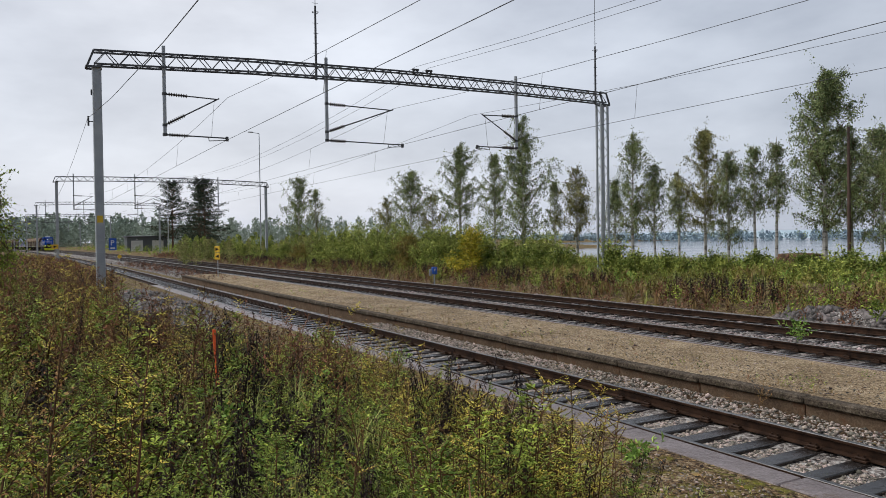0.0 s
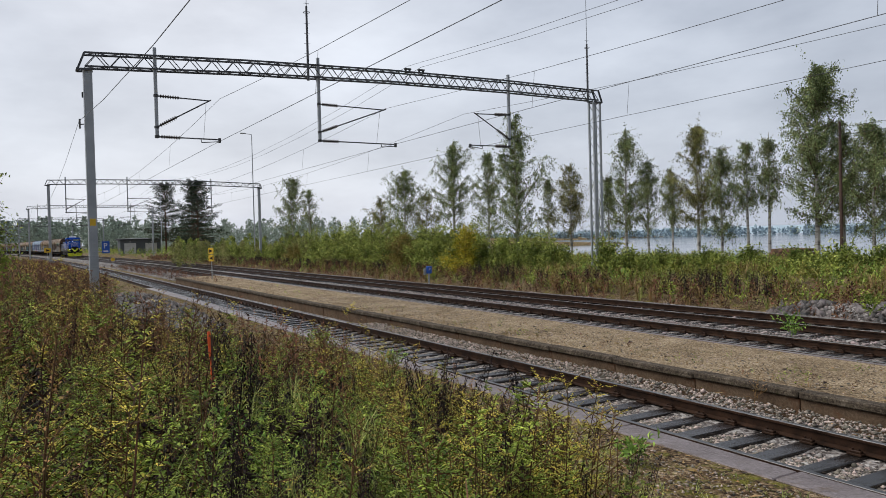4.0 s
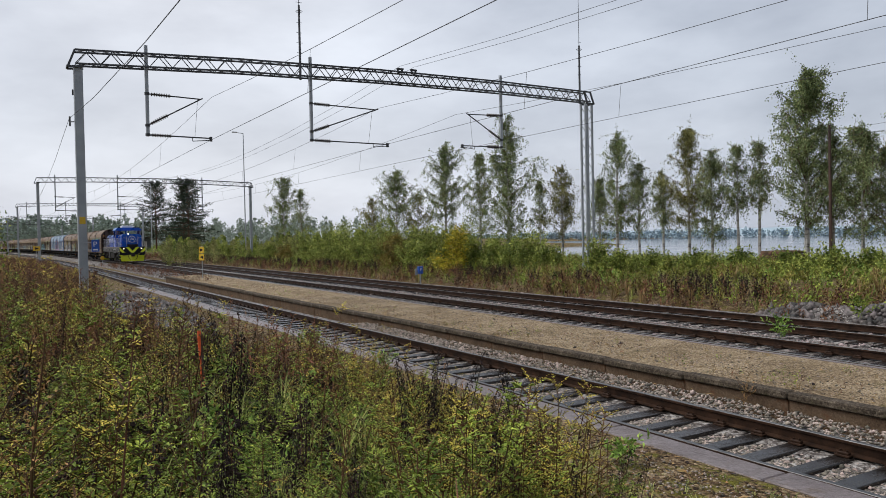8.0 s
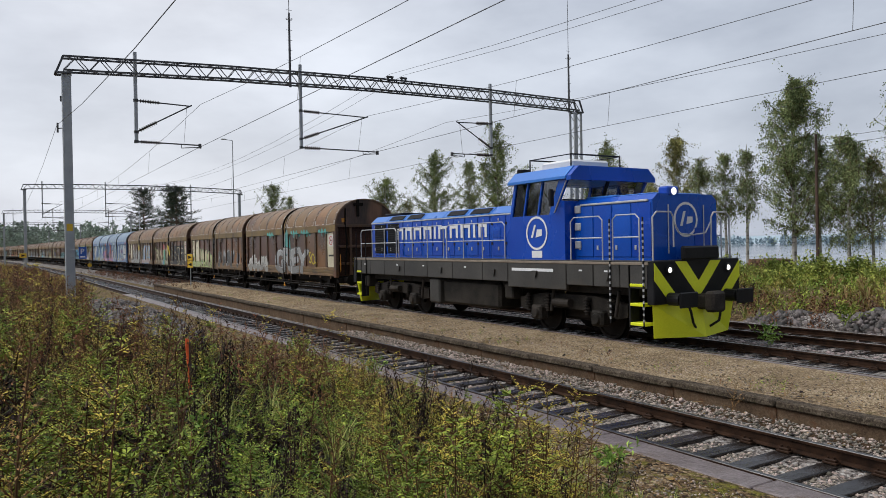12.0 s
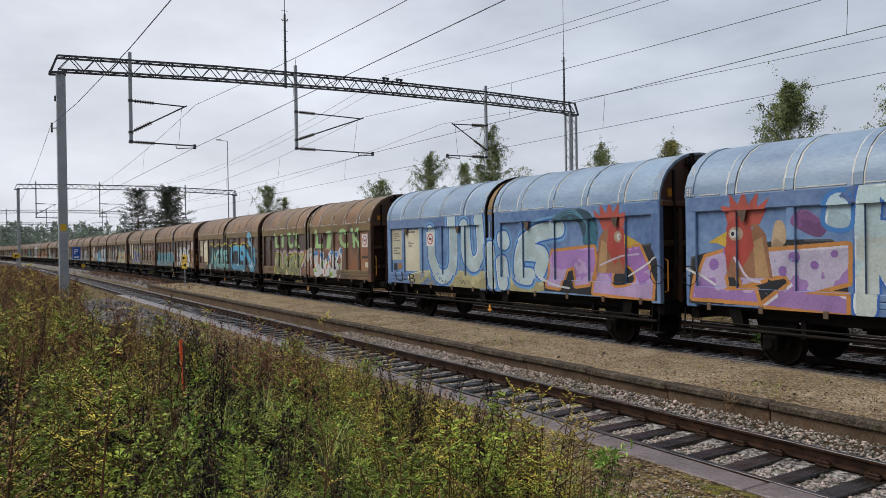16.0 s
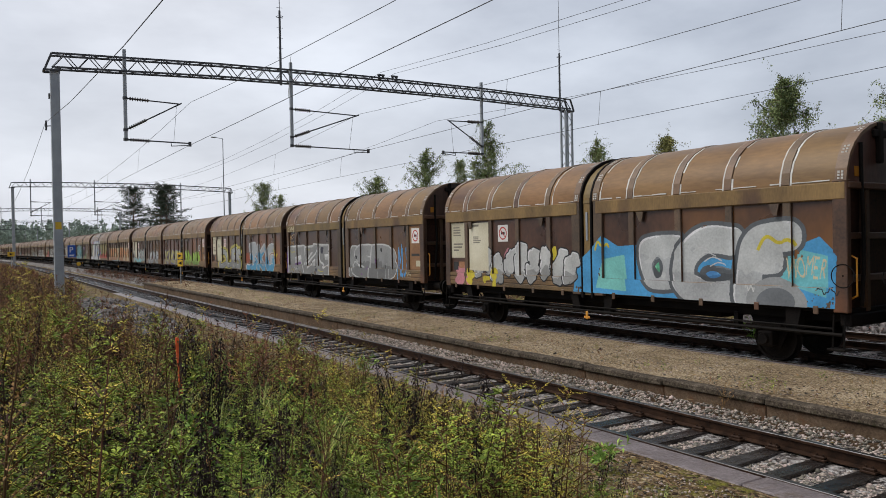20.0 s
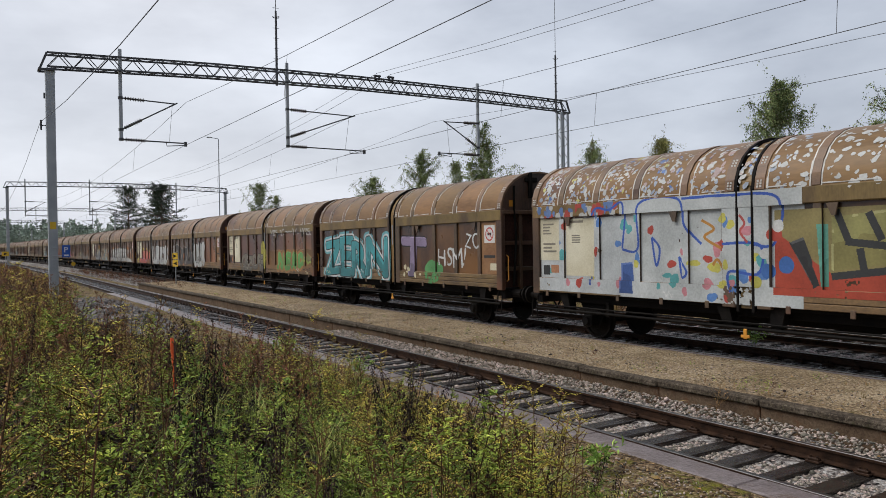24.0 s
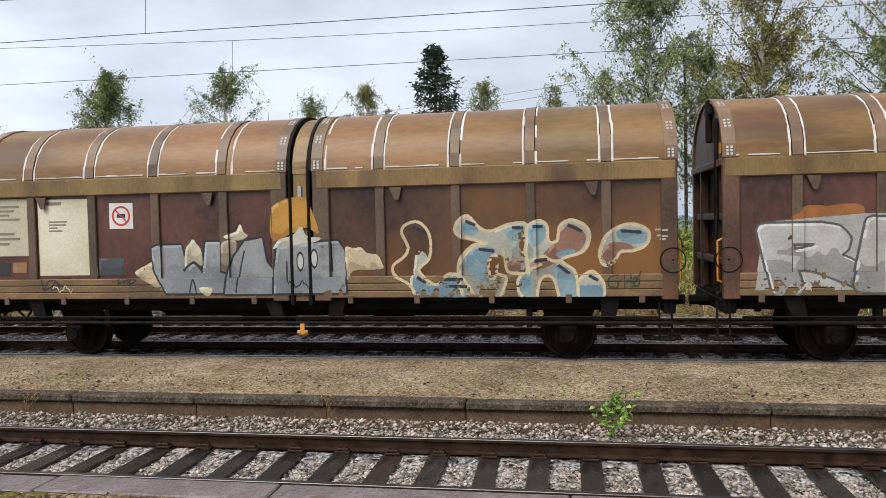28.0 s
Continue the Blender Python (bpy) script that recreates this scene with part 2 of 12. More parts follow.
# ---- mesh builder ----
class Build:
    def __init__(self):
        self.v, self.f = [], []

    def add(self, vs, fs):
        o = len(self.v)
        self.v.extend([tuple(p) for p in vs])
        self.f.extend([tuple(i + o for i in q) for q in fs])
        return self

    def box(self, x0, x1, y0, y1, z0, z1, b=0.0):
        if b <= 0:
            return self.add([(x, y, z) for z in (z0, z1) for y in (y0, y1) for x in (x0, x1)],
                            [(0, 2, 3, 1), (4, 5, 7, 6), (0, 1, 5, 4), (2, 6, 7, 3), (0, 4, 6, 2), (1, 3, 7, 5)])
        b = min(b, (x1 - x0) / 2.01, (y1 - y0) / 2.01, (z1 - z0) / 2.01)
        vs, idx = [], {}
        for sx in (0, 1):
            for sy in (0, 1):
                for sz in (0, 1):
                    X, Y, Z = (x0, x1)[sx], (y0, y1)[sy], (z0, z1)[sz]
                    ix, iy, iz = (b, -b)[sx], (b, -b)[sy], (b, -b)[sz]
                    for k, p in enumerate(((X, Y + iy, Z + iz), (X + ix, Y, Z + iz), (X + ix, Y + iy, Z))):
                        idx[sx, sy, sz, k] = len(vs)
                        vs.append(p)
        fs = []
        for k in range(3):
            for s in (0, 1):
                c = []
                for a, c2 in ((0, 0), (1, 0), (1, 1), (0, 1)):
                    q = [a, c2]
                    q.insert(k, s)
                    c.append(idx[(*q, k)])
                fs.append(c if (s == 1) != (k == 1) else c[::-1])
        for sx in (0, 1):
            for sy in (0, 1):
                for sz in (0, 1):
                    t = [idx[sx, sy, sz, 0], idx[sx, sy, sz, 1], idx[sx, sy, sz, 2]]
                    fs.append(t if (sx + sy + sz) % 2 else t[::-1])
        for k in range(3):
            o1, o2 = [q for q in range(3) if q != k]
            for s1 in (0, 1):
                for s2 in (0, 1):
                    q0, q1 = [0, 0, 0], [0, 0, 0]
                    q0[o1] = q1[o1] = s1
                    q0[o2] = q1[o2] = s2
                    q0[k], q1[k] = 0, 1
                    r = [idx[(*q0, o1)], idx[(*q1, o1)], idx[(*q1, o2)], idx[(*q0, o2)]]
                    fs.append(r if ((s1 + s2) % 2 == 0) != (k == 1) else r[::-1])
        return self.add(vs, fs)

    def tube(self, p, q, r, r2=None, n=8, caps=True):
        p, q = Vector(p), Vector(q)
        d = (q - p).normalized()
        u = d.orthogonal().normalized()
        w = d.cross(u)
        r2 = r if r2 is None else r2
        vs = [c + (u * math.cos(a) + w * math.sin(a)) * rad for c, rad in ((p, r), (q, r2)) for a in [2 * math.pi * i / n for i in range(n)]]
        fs = [(i, (i + 1) % n, n + (i + 1) % n, n + i) for i in range(n)]
        if caps:
            fs += [tuple(range(n))[::-1], tuple(range(n, 2 * n))]
        return self.add(vs, fs)

    def path(self, pts, r, n=6):
        """One bent tube through the points."""
        P = [Vector(p) for p in pts]
        d = [(q - p).normalized() for p, q in zip(P, P[1:])]
        t = [d[0]] + [(a + c).normalized() if (a + c).length > 1e-4 else c for a, c in zip(d, d[1:])] + [d[-1]]
        u = t[0].orthogonal().normalized()
        vs = []
        for p, k in zip(P, t):
            u = (u - k * u.dot(k)).normalized()
            w = k.cross(u)
            vs += [p + (u * math.cos(2 * math.pi * i / n) + w * math.sin(2 * math.pi * i / n)) * r for i in range(n)]
        m = len(P)
        fs = [(j * n + i, j * n + (i + 1) % n, (j + 1) * n + (i + 1) % n, (j + 1) * n + i) for j in range(m - 1) for i in range(n)]
        return self.add(vs, fs + [tuple(range(n))[::-1], tuple(range((m - 1) * n, m * n))])

    def prism(self, prof, x0, x1, axis="x"):
        """Extrudes a closed profile of (a, b) pairs along one axis."""
        n = len(prof)
        put = {"x": lambda s, a, b: (s, a, b), "y": lambda s, a, b: (a, s, b), "z": lambda s, a, b: (a, b, s)}[axis]
        vs = [put(s, a, b) for s in (x0, x1) for a, b in prof]
        fs = [(i, (i + 1) % n, n + (i + 1) % n, n + i) for i in range(n)] + [tuple(range(n))[::-1], tuple(range(n, 2 * n))]
        return self.add(vs, fs)

    def lathe(self, prof, centre, axis="y", n=20):
        """Turns a profile of (radius, along) round an axis."""
        vs, m = [], len(prof)
        for r, s in prof:
            for i in range(n):
                a = 2 * math.pi * i / n
                c, w = r * math.cos(a), r * math.sin(a)
                p = {"y": (c, s, w), "x": (s, c, w), "z": (c, w, s)}[axis]
                vs.append((p[0] + centre[0], p[1] + centre[1], p[2] + centre[2]))
        fs = [(j * n + i, j * n + (i + 1) % n, (j + 1) * n + (i + 1) % n, (j + 1) * n + i) for j in range(m - 1) for i in range(n)]
        return self.add(vs, fs)

    def mesh(self, name, mat, smooth=False):
        me = bpy.data.meshes.new(name)
        me.from_pydata(self.v, [], self.f)
        bm = bmesh.new()
        bm.from_mesh(me)
        bmesh.ops.recalc_face_normals(bm, faces=bm.faces)
        bm.to_mesh(me)
        bm.free()
        if smooth:
            me.shade_smooth()
        me.materials.append(MAT[mat] if isinstance(mat, str) else mat)
        return me


def part(name, b, mat, parent=None, label="", smooth=False, at=None):
    """Links a built mesh as one object, under its thing."""
    ob = new(name, b if isinstance(b, bpy.types.Mesh) else b.mesh(name, mat, smooth))
    if parent:
        ob.parent = parent
    if at:
        ob.location = at
    return tagged(ob, label)


def empty(name, at=(0, 0, 0)):
    ob = new(name)
    ob.empty_display_size = 0.3
    ob.location = at
    return ob


def cloud_mesh(name, verts, faces, mat, smooth=False):
    """A large mesh from arrays: verts n x 3, faces m x k."""
    me = bpy.data.meshes.new(name)
    verts, faces = np.asarray(verts, dtype=np.float32), np.asarray(faces, dtype=np.int32)
    k = faces.shape[1]
    me.vertices.add(len(verts))
    me.vertices.foreach_set("co", verts.ravel())
    me.loops.add(faces.size)
    me.loops.foreach_set("vertex_index", faces.ravel())
    me.polygons.add(len(faces))
    me.polygons.foreach_set("loop_start", np.arange(0, faces.size, k, dtype=np.int32))
    me.update(calc_edges=True)
    me.validate()
    if smooth:
        me.shade_smooth()
    me.materials.append(MAT[mat] if isinstance(mat, str) else mat)
    return me


def bend(x):
    """How far the line has curved towards the near side at x."""
    return -((x + 60.0) ** 2) / 7200.0 if x < -60 else 0.0


def smooth_step(a, b, x):
    t = np.clip((x - a) / (b - a), 0, 1)
    return t * t * (3 - 2 * t)


# ---- ground, lake and the far shore ----
YA, YB, YC, ZB = 7.90, 14.23, 18.05, 0.08
LAKE_Z = -4.2


def ground_z(x, y):
    """Height of the ground sheet: a bank on the near side, the track bed, a field, then the shore."""
    x, y = np.asarray(x, float), np.asarray(y, float)
    yy = y - np.where(x < -60, -((x + 60.0) ** 2) / 7200.0, 0.0)
    far_left = smooth_step(-14, -36, x)
    bank = (1.0 - 0.62 * far_left) * (1 - smooth_step(0.2, 5.6, yy)) + 0.02
    bed = -0.42 * smooth_step(6.52, 7.0, yy) * (1 - smooth_step(20.3, 22.5, yy))
    field = 0.28 * smooth_step(22.0, 28.0, yy)
    # past the field the ground falls to the lake; on the left the land goes on
    land = smooth_step(0, -40, x + 66 + 1.33 * (yy - 45))
    shore = (LAKE_Z - 3.0 - 0.3) * smooth_step(49, 72, yy) * (1 - land)
    back = -1.0 * smooth_step(-8, -30, yy)
    n = 0.05 * np.sin(x * 1.7 + y * 0.9) * np.sin(y * 1.3 - x * 0.4) * (1 - smooth_step(5.0, 6.0, yy) * (1 - smooth_step(21, 23, yy)))
    return bank * (yy < 7) + bed + field + shore + back + n


def ground_sheet():
    xs = np.concatenate([np.array([-4200, -2500, -1500, -900, -650]), np.arange(-500, -60, 6.0), np.arange(-60, 20, 0.5), np.arange(20, 200, 6.0), np.array([260, 400, 700, 1200, 2400, 4200])])
    ys = np.concatenate([np.array([-4200, -2000, -900, -400, -150, -70, -35, -20, -12, -8, -5]), np.arange(-3, 6.3, 0.5), np.arange(6.3, 7.4, 0.1), np.arange(7.5, 24, 0.5), np.arange(24, 80, 3.0), np.array([95, 130, 200, 400, 900, 2000, 4200])])
    gx, gy = np.meshgrid(xs, ys, indexing="ij")
    v = np.stack([gx.ravel(), gy.ravel(), ground_z(gx, gy).ravel()], 1)
    ny = len(ys)
    i, j = np.meshgrid(np.arange(len(xs) - 1), np.arange(ny - 1), indexing="ij")
    a = (i * ny + j).ravel()
    f = np.stack([a, a + ny, a + ny + 1, a + 1], 1)
    ob = new("ground", cloud_mesh("ground", v, f, "soil", True))
    tagged(ob, "dark soil with moss and low grass beside the tracks", "ground", kind="structure")


def lake():
    b = Build()
    b.add([(-400, 55, LAKE_Z), (3000, 55, LAKE_Z), (3000, 2600, LAKE_Z), (-3400, 2600, LAKE_Z)], [(0, 1, 2, 3)])
    tagged(part("water", b, "water"), "calm pale grey lake water under cloud", "lake", kind="structure")


ground_sheet()
lake()


# ---- ballast beds, rails, sleepers ----
XS_LINE = [-420, -380, -340, -300, -270, -240, -210, -180, -160, -140, -120, -105, -90, -75, -60, -30, 0, 30, 90, 200, 320]


def sweep(prof, y0, z0, xs=XS_LINE):
    """A closed profile (y, z) carried along the line."""
    b = Build()
    n = len(prof)
    vs = [(x, y0 + bend(x) + a, z0 + c) for x in xs for a, c in prof]
    fs = [(k * n + i, (k + 1) * n + i, (k + 1) * n + (i + 1) % n, k * n + (i + 1) % n) for k in range(len(xs) - 1) for i in range(n)]
    fs += [tuple(range(n)), tuple(range((len(xs) - 1) * n, len(xs) * n))]
    return b.add(vs, fs)


RAIL_FOOT = [(-0.07, -0.172), (0.07, -0.172), (0.07, -0.158), (0.012, -0.14), (0.010, -0.045), (0.036, -0.036), (0.036, -0.006), (-0.036, -0.006), (-0.036, -0.036), (-0.010, -0.045), (-0.012, -0.14), (-0.07, -0.158)]
RAIL_HEAD = [(-0.034, -0.0055), (0.034, -0.0055), (0.030, 0.0), (-0.030, 0.0)]


def ballast_bed(y, z, half, name, label, drop=0.3):
    b = sweep([(-half - 0.5, -0.21 - drop), (half + 0.5, -0.21 - drop), (half, -0.215), (0.62, -0.20), (0.4, -0.225), (-0.4, -0.225), (-0.62, -0.20), (-half, -0.215)], y, z)
    tagged(part(name, b, "ballast"), label, "ballast", kind="structure")


def track(y, z, timber, name, label, x_from, x_to, step):
    t = empty(name, (0, y, z))
    for s in (-0.797, 0.797):
        r = part("rail", sweep(RAIL_FOOT, s, 0), "railside", t, "rust-brown steel rail")
        part("rail_head", sweep(RAIL_HEAD, s, 0), "railtop", r, "worn shiny rail head")
    rnd = random.Random(int(y * 10))
    meshes = []
    for k in range(5):
        b = Build()
        b.box(-0.12, 0.12, -1.33, 1.33, -0.33, -0.178, 0.012)
        me = b.mesh("sleeper", timber)
        for v in me.vertices:
            v.co += Vector((rnd.uniform(-0.008, 0.008), rnd.uniform(-0.03, 0.03), rnd.uniform(-0.006, 0.006)))
        meshes.append(me)
    fb = Build()
    for s in (-0.797, 0.797):
        fb.box(-0.09, 0.09, s - 0.16, s + 0.16, -0.177, -0.150, 0.004)
        for q in (-1, 1):
            fb.box(-0.07, 0.07, s + q * 0.105 - 0.035, s + q * 0.105 + 0.035, -0.152, -0.118, 0.008)
            for d in (-0.04, 0.04):
                fb.tube((d, s + q * 0.11, -0.12), (d, s + q * 0.11, -0.095), 0.014, n=6)
    fast = fb.mesh("rail_fastening", "railside")
    x = x_from
    while x < x_to:
        o = part("sleeper", rnd.choice(meshes), None, t)
        o.location, o.rotation_euler = (x + rnd.uniform(-0.03, 0.03), bend(x), 0), (0, 0, rnd.uniform(-0.02, 0.02))
        if y < 16:
            part("rail_fastening", fast, None, o)
        x += step
    # the far sleepers, joined
    b = Build()
    x = x_from - step
    while x > -330:
        b.box(x - 0.12, x + 0.12, -1.33 + bend(x), 1.33 + bend(x), -0.33, -0.18)
        x -= step
    x = x_to
    while x < 90:
        b.box(x - 0.12, x + 0.12, -1.33, 1.33, -0.33, -0.18)
        x += step
    tagged(part("far_sleepers", b, timber, t), kind="stuff")
    return tagged(t, label, "railway track", kind="structure")


ballast_bed(YA, 0.0, 1.75, "ballast_near", "grey crushed stone bed of the near siding")
ballast_bed((YB + YC) / 2, ZB, 4.6, "ballast_far", "reddish crushed stone bed under two main tracks")
track(YA, 0.0, "sleeper", "track_near", "siding with dark wet timber sleepers and rusty rails", -44.0, 12.0, 0.58)
track(YB, ZB, "sleeper", "track_middle", "main track with dark sleepers used by the train", -44.0, 12.0, 0.60)
track(YC, ZB, "sleeper", "track_far", "further main track with dark sleepers", -44.0, 12.0, 0.60)


def stones(name, label, n, x0, x1, ys, zf, size, mat, seed, gap=None):
    """Loose crushed stones, lying on the bed."""
    rs = np.random.RandomState(seed)
    base = np.array([(1, 0, 0), (-1, 0, 0), (0, 1, 0), (0, -1, 0), (0, 0, 1), (0, 0, -1)], float)
    tri = np.array([(0, 2, 4), (2, 1, 4), (1, 3, 4), (3, 0, 4), (2, 0, 5), (1, 2, 5), (3, 1, 5), (0, 3, 5)])
    x = rs.uniform(x0, x1, n)
    if gap:
        start, step = gap
        k = np.round((x - start) / step)
        off = x - start - k * step
        x = np.where(np.abs(off) < 0.125, start + k * step + np.sign(off + 1e-6) * (0.125 + rs.rand(n) * (step / 2 - 0.125)), x)
    seg = rs.randint(0, len(ys), n)
    lo, hi = np.array([a for a, _ in ys])[seg], np.array([c for _, c in ys])[seg]
    y = rs.uniform(lo, hi)
    s = size * rs.lognormal(0, 0.3, n)
    ax = s[:, None] * rs.uniform(0.6, 1.25, (n, 3)) * np.array([1.15, 1.0, 0.72])
    jit = 1 + 0.35 * (rs.rand(n, 6, 1) - 0.5)
    v = base[None] * ax[:, None, :] * jit
    a = rs.uniform(0, 6.283, n)
    tilt = rs.uniform(-0.6, 0.6, n)
    ca, sa, ct, st = np.cos(a), np.sin(a), np.cos(tilt), np.sin(tilt)
    X, Y, Z = v[..., 0], v[..., 1], v[..., 2]
    Y, Z = Y * ct[:, None] - Z * st[:, None], Y * st[:, None] + Z * ct[:, None]
    X, Y = X * ca[:, None] - Y * sa[:, None], X * sa[:, None] + Y * ca[:, None]
    z = zf(x, y) + s * rs.uniform(-0.1, 0.5, n)
    v = np.stack([X + x[:, None], Y + y[:, None], Z + z[:, None]], 2).reshape(-1, 3)
    f = (tri[None] + 6 * np.arange(n)[:, None, None]).reshape(-1, 3)
    tagged(new(name, cloud_mesh(name, v, f, mat)), label, "ballast stones", kind="stuff")


flat = lambda h: (lambda x, y: np.full_like(x, h))
stones("ballast_stones", "grey crushed stones between the siding's rails", 20000, -22, 7, [(7.18, 8.62), (7.18, 8.62)], flat(-0.232), 0.021, "stone", 3, (-44.0, 0.58))
stones("ballast_stones", "grey crushed stones under the platform edge", 15000, -22, 7, [(8.80, 10.15)], flat(-0.209), 0.024, "stone", 5)
stones("ballast_stones", "reddish crushed stones around the main tracks", 16000, -36, 10, [(13.52, 14.9), (15.1, 17.15), (15.1, 17.15), (15.1, 17.15), (17.3, 18.8), (18.95, 20.7)], flat(ZB - 0.225), 0.036, "stone_red", 4)


# ---- low platform between the siding and the train's track ----
def platform():
    x0, x1 = -57.0, 40.0
    b = Build()
    n = 194
    rs = np.random.RandomState(8)
    vs, fs = [], []
    ys = [10.42, 10.7, 11.2, 11.8, 12.4, 12.9, 13.16]
    for i in range(n + 1):
        x = x0 + (x1 - x0) * i / n
        for j, y in enumerate(ys):
            vs.append((x, y + bend(x), 0.055 + 0.02 * (y - 10.4) / 2.7 + rs.uniform(-0.012, 0.012) * (0 < j < 6) - (0.3 if x < x0 + 0.1 else 0)))
    m = len(ys)
    for i in range(n):
        for j in range(m - 1):
            a = i * m + j
            fs.append((a, a + m, a + m + 1, a + 1))
    b.add(vs, fs)
    p = part("platform", b, "gravel", None, smooth=True)
    tagged(p, "low platform surfaced with compacted sandy gravel", "platform", kind="structure")
    # edge slabs: a capping stone on a set-back wall piece
    rnd = random.Random(5)
    cap, wall = Build(), Build()
    L = 2.0
    cap.box(0.008, L - 0.008, -0.02, 0.24, -0.085, 0.03, 0.022)
    wall.box(0.006, L - 0.006, 0.05, 0.2, -0.5, -0.087, 0.01)
    capm, wallm = cap.mesh("edge_slab", "capstone"), wall.mesh("wall_slab", "concrete")
    x = x0
    while x < 24:
        o = part("edge_slab", capm, None, p)
        o.location, o.rotation_euler = (x, 10.22 + rnd.uniform(-0.012, 0.012), 0.03 + rnd.uniform(-0.008, 0.008)), (0, 0, rnd.uniform(-0.003, 0.003))
        o = part("wall_slab", wallm, None, p)
        o.location = (x, 10.22 + rnd.uniform(-0.008, 0.008), 0.03)
        x += L
    far = Build()
    far.box(-0.5, 0.5, 0, 0.12, -0.25, 0.0, 0.01)
    farm = far.mesh("back_edge_slab", "slab")
    x = -56.5
    while x < 24:
        o = part("back_edge_slab", farm, None, p)
        o.location = (x, 13.17 + rnd.uniform(-0.01, 0.01), 0.085)
        x += 1.01


platform()
stones("platform_pebbles", "small pale pebbles on the platform gravel", 7000, -30, 10, [(10.5, 13.1)], flat(0.072), 0.012, "stone", 12)


# ---- flush stone strip along the siding ----
def slab_strip():
    p = empty("slab_strip", (0, 6.80, 0))
    rnd = random.Random(9)
    x = -46.0
    while x < 14:
        L = rnd.choice((2.0, 2.4, 2.8))
        b = Build()
        b.box(0.006, L - 0.006, -0.24 + rnd.uniform(-0.03, 0.05), 0.21, -0.28, 0.012, 0.015)
        o = part("slab", b, "slab", p)
        o.location, o.rotation_euler = (x, rnd.uniform(-0.015, 0.015), rnd.uniform(-0.012, 0.006)), (rnd.uniform(-0.006, 0.006), 0, rnd.uniform(-0.004, 0.004))
        x += L
    tagged(p, "flush strip of worn pinkish grey stone slabs along the rail", "edging", kind="structure")


slab_strip()


# ---- gantries over the tracks ----
def lattice(b, p, q, up, side, h, w, bays, r):
    """Four chords from p to q with zigzag bracing. up, side: unit vectors; h, w: depth and width."""
    p, q, up, side = Vector(p), Vector(q), Vector(up), Vector(side)
    cs = [(-w / 2, 0), (w / 2, 0), (w / 2, h), (-w / 2, h)]
    ends = [(p + side * a + up * c, q + side * a + up * c) for a, c in cs]
    for a, c in ends:
        b.tube(a, c, r, n=4)
    faces = [(0, 3), (1, 2), (3, 2), (0, 1)]
    for i in range(bays):
        for a, c in faces:
            t0, tm, t1 = i / bays, (i + 0.5) / bays, (i + 1) / bays
            b.tube(ends[a][0].lerp(ends[a][1], t0), ends[c][0].lerp(ends[c][1], tm), r * 0.42, n=4, caps=False)
            b.tube(ends[c][0].lerp(ends[c][1], tm), ends[a][0].lerp(ends[a][1], t1), r * 0.42, n=4, caps=False)


def insulator(b, p, q, r=0.055, n=6):
    p, q = Vector(p), Vector(q)
    for i in range(n):
        t = (i + 0.5) / n
        c, d = p.lerp(q, t), (q - p) / n
        b.tube(c - d * 0.42, c - d * 0.02, r * 0.45, r, 8)
        b.tube(c - d * 0.02, c + d * 0.2, r, r * 0.45, 8)


def hanger(g, y, way, reach, top, bottom, label, big=True):
    """A drop post under the beam with the cantilever that holds the wires. way: +1 towards the lake."""
    h = part("drop_post", Build().box(-0.06, 0.06, y - 0.06, y + 0.06, bottom, top, 0.008), "galv", g, label)
    e = y + way * reach
    z_top, z_mid, z_low = bottom + 1.62, bottom + 0.42, bottom + 0.06
    for za, ya, zb, yb in ((z_top, y, z_top - 0.06, y + way * reach * 0.84), (z_mid, y, z_top - 0.02, y + way * reach * 0.88), (z_low, y, z_low - 0.02, e)):
        a, c = Vector((0, ya, za)), Vector((0, yb, zb))
        L = (c - a).length
        i0, i1 = a.lerp(c, 0.14 / L), a.lerp(c, min(0.86 / L, 0.45))
        part("bracket", Build().tube(a, i0, 0.03, n=6).tube(a - Vector((0, 0, 0.05)), a + Vector((0, 0, 0.05)), 0.09, n=8), "wire", h)
        part("arm", Build().tube(i1, c, 0.028, n=6), "wire", h, "dark slanting support tube")
        ins = Build().tube(i0, i1, 0.035, n=6)
        insulator(ins, i0, i1, 0.085, 8)
        part("insulator", ins, "insul", h, "dark ribbed insulator")
    part("tie_wire", Build().tube((0, y + way * reach * 0.80, z_top - 0.05), (0, y + way * reach * 0.74, z_low), 0.007, n=4), "wire", h)
    part("steady_arm", Build().tube((0, e - way * 0.7, z_low - 0.16), (0, e - way * 0.06, z_low - 0.10), 0.018, n=5).tube((0, e - way * 0.7, z_low - 0.16), (0, e - way * 0.72, z_low), 0.015, n=5).box(-0.04, 0.04, e - 0.05, e + 0.05, z_low - 0.14, z_low + 0.04), "wire", h)


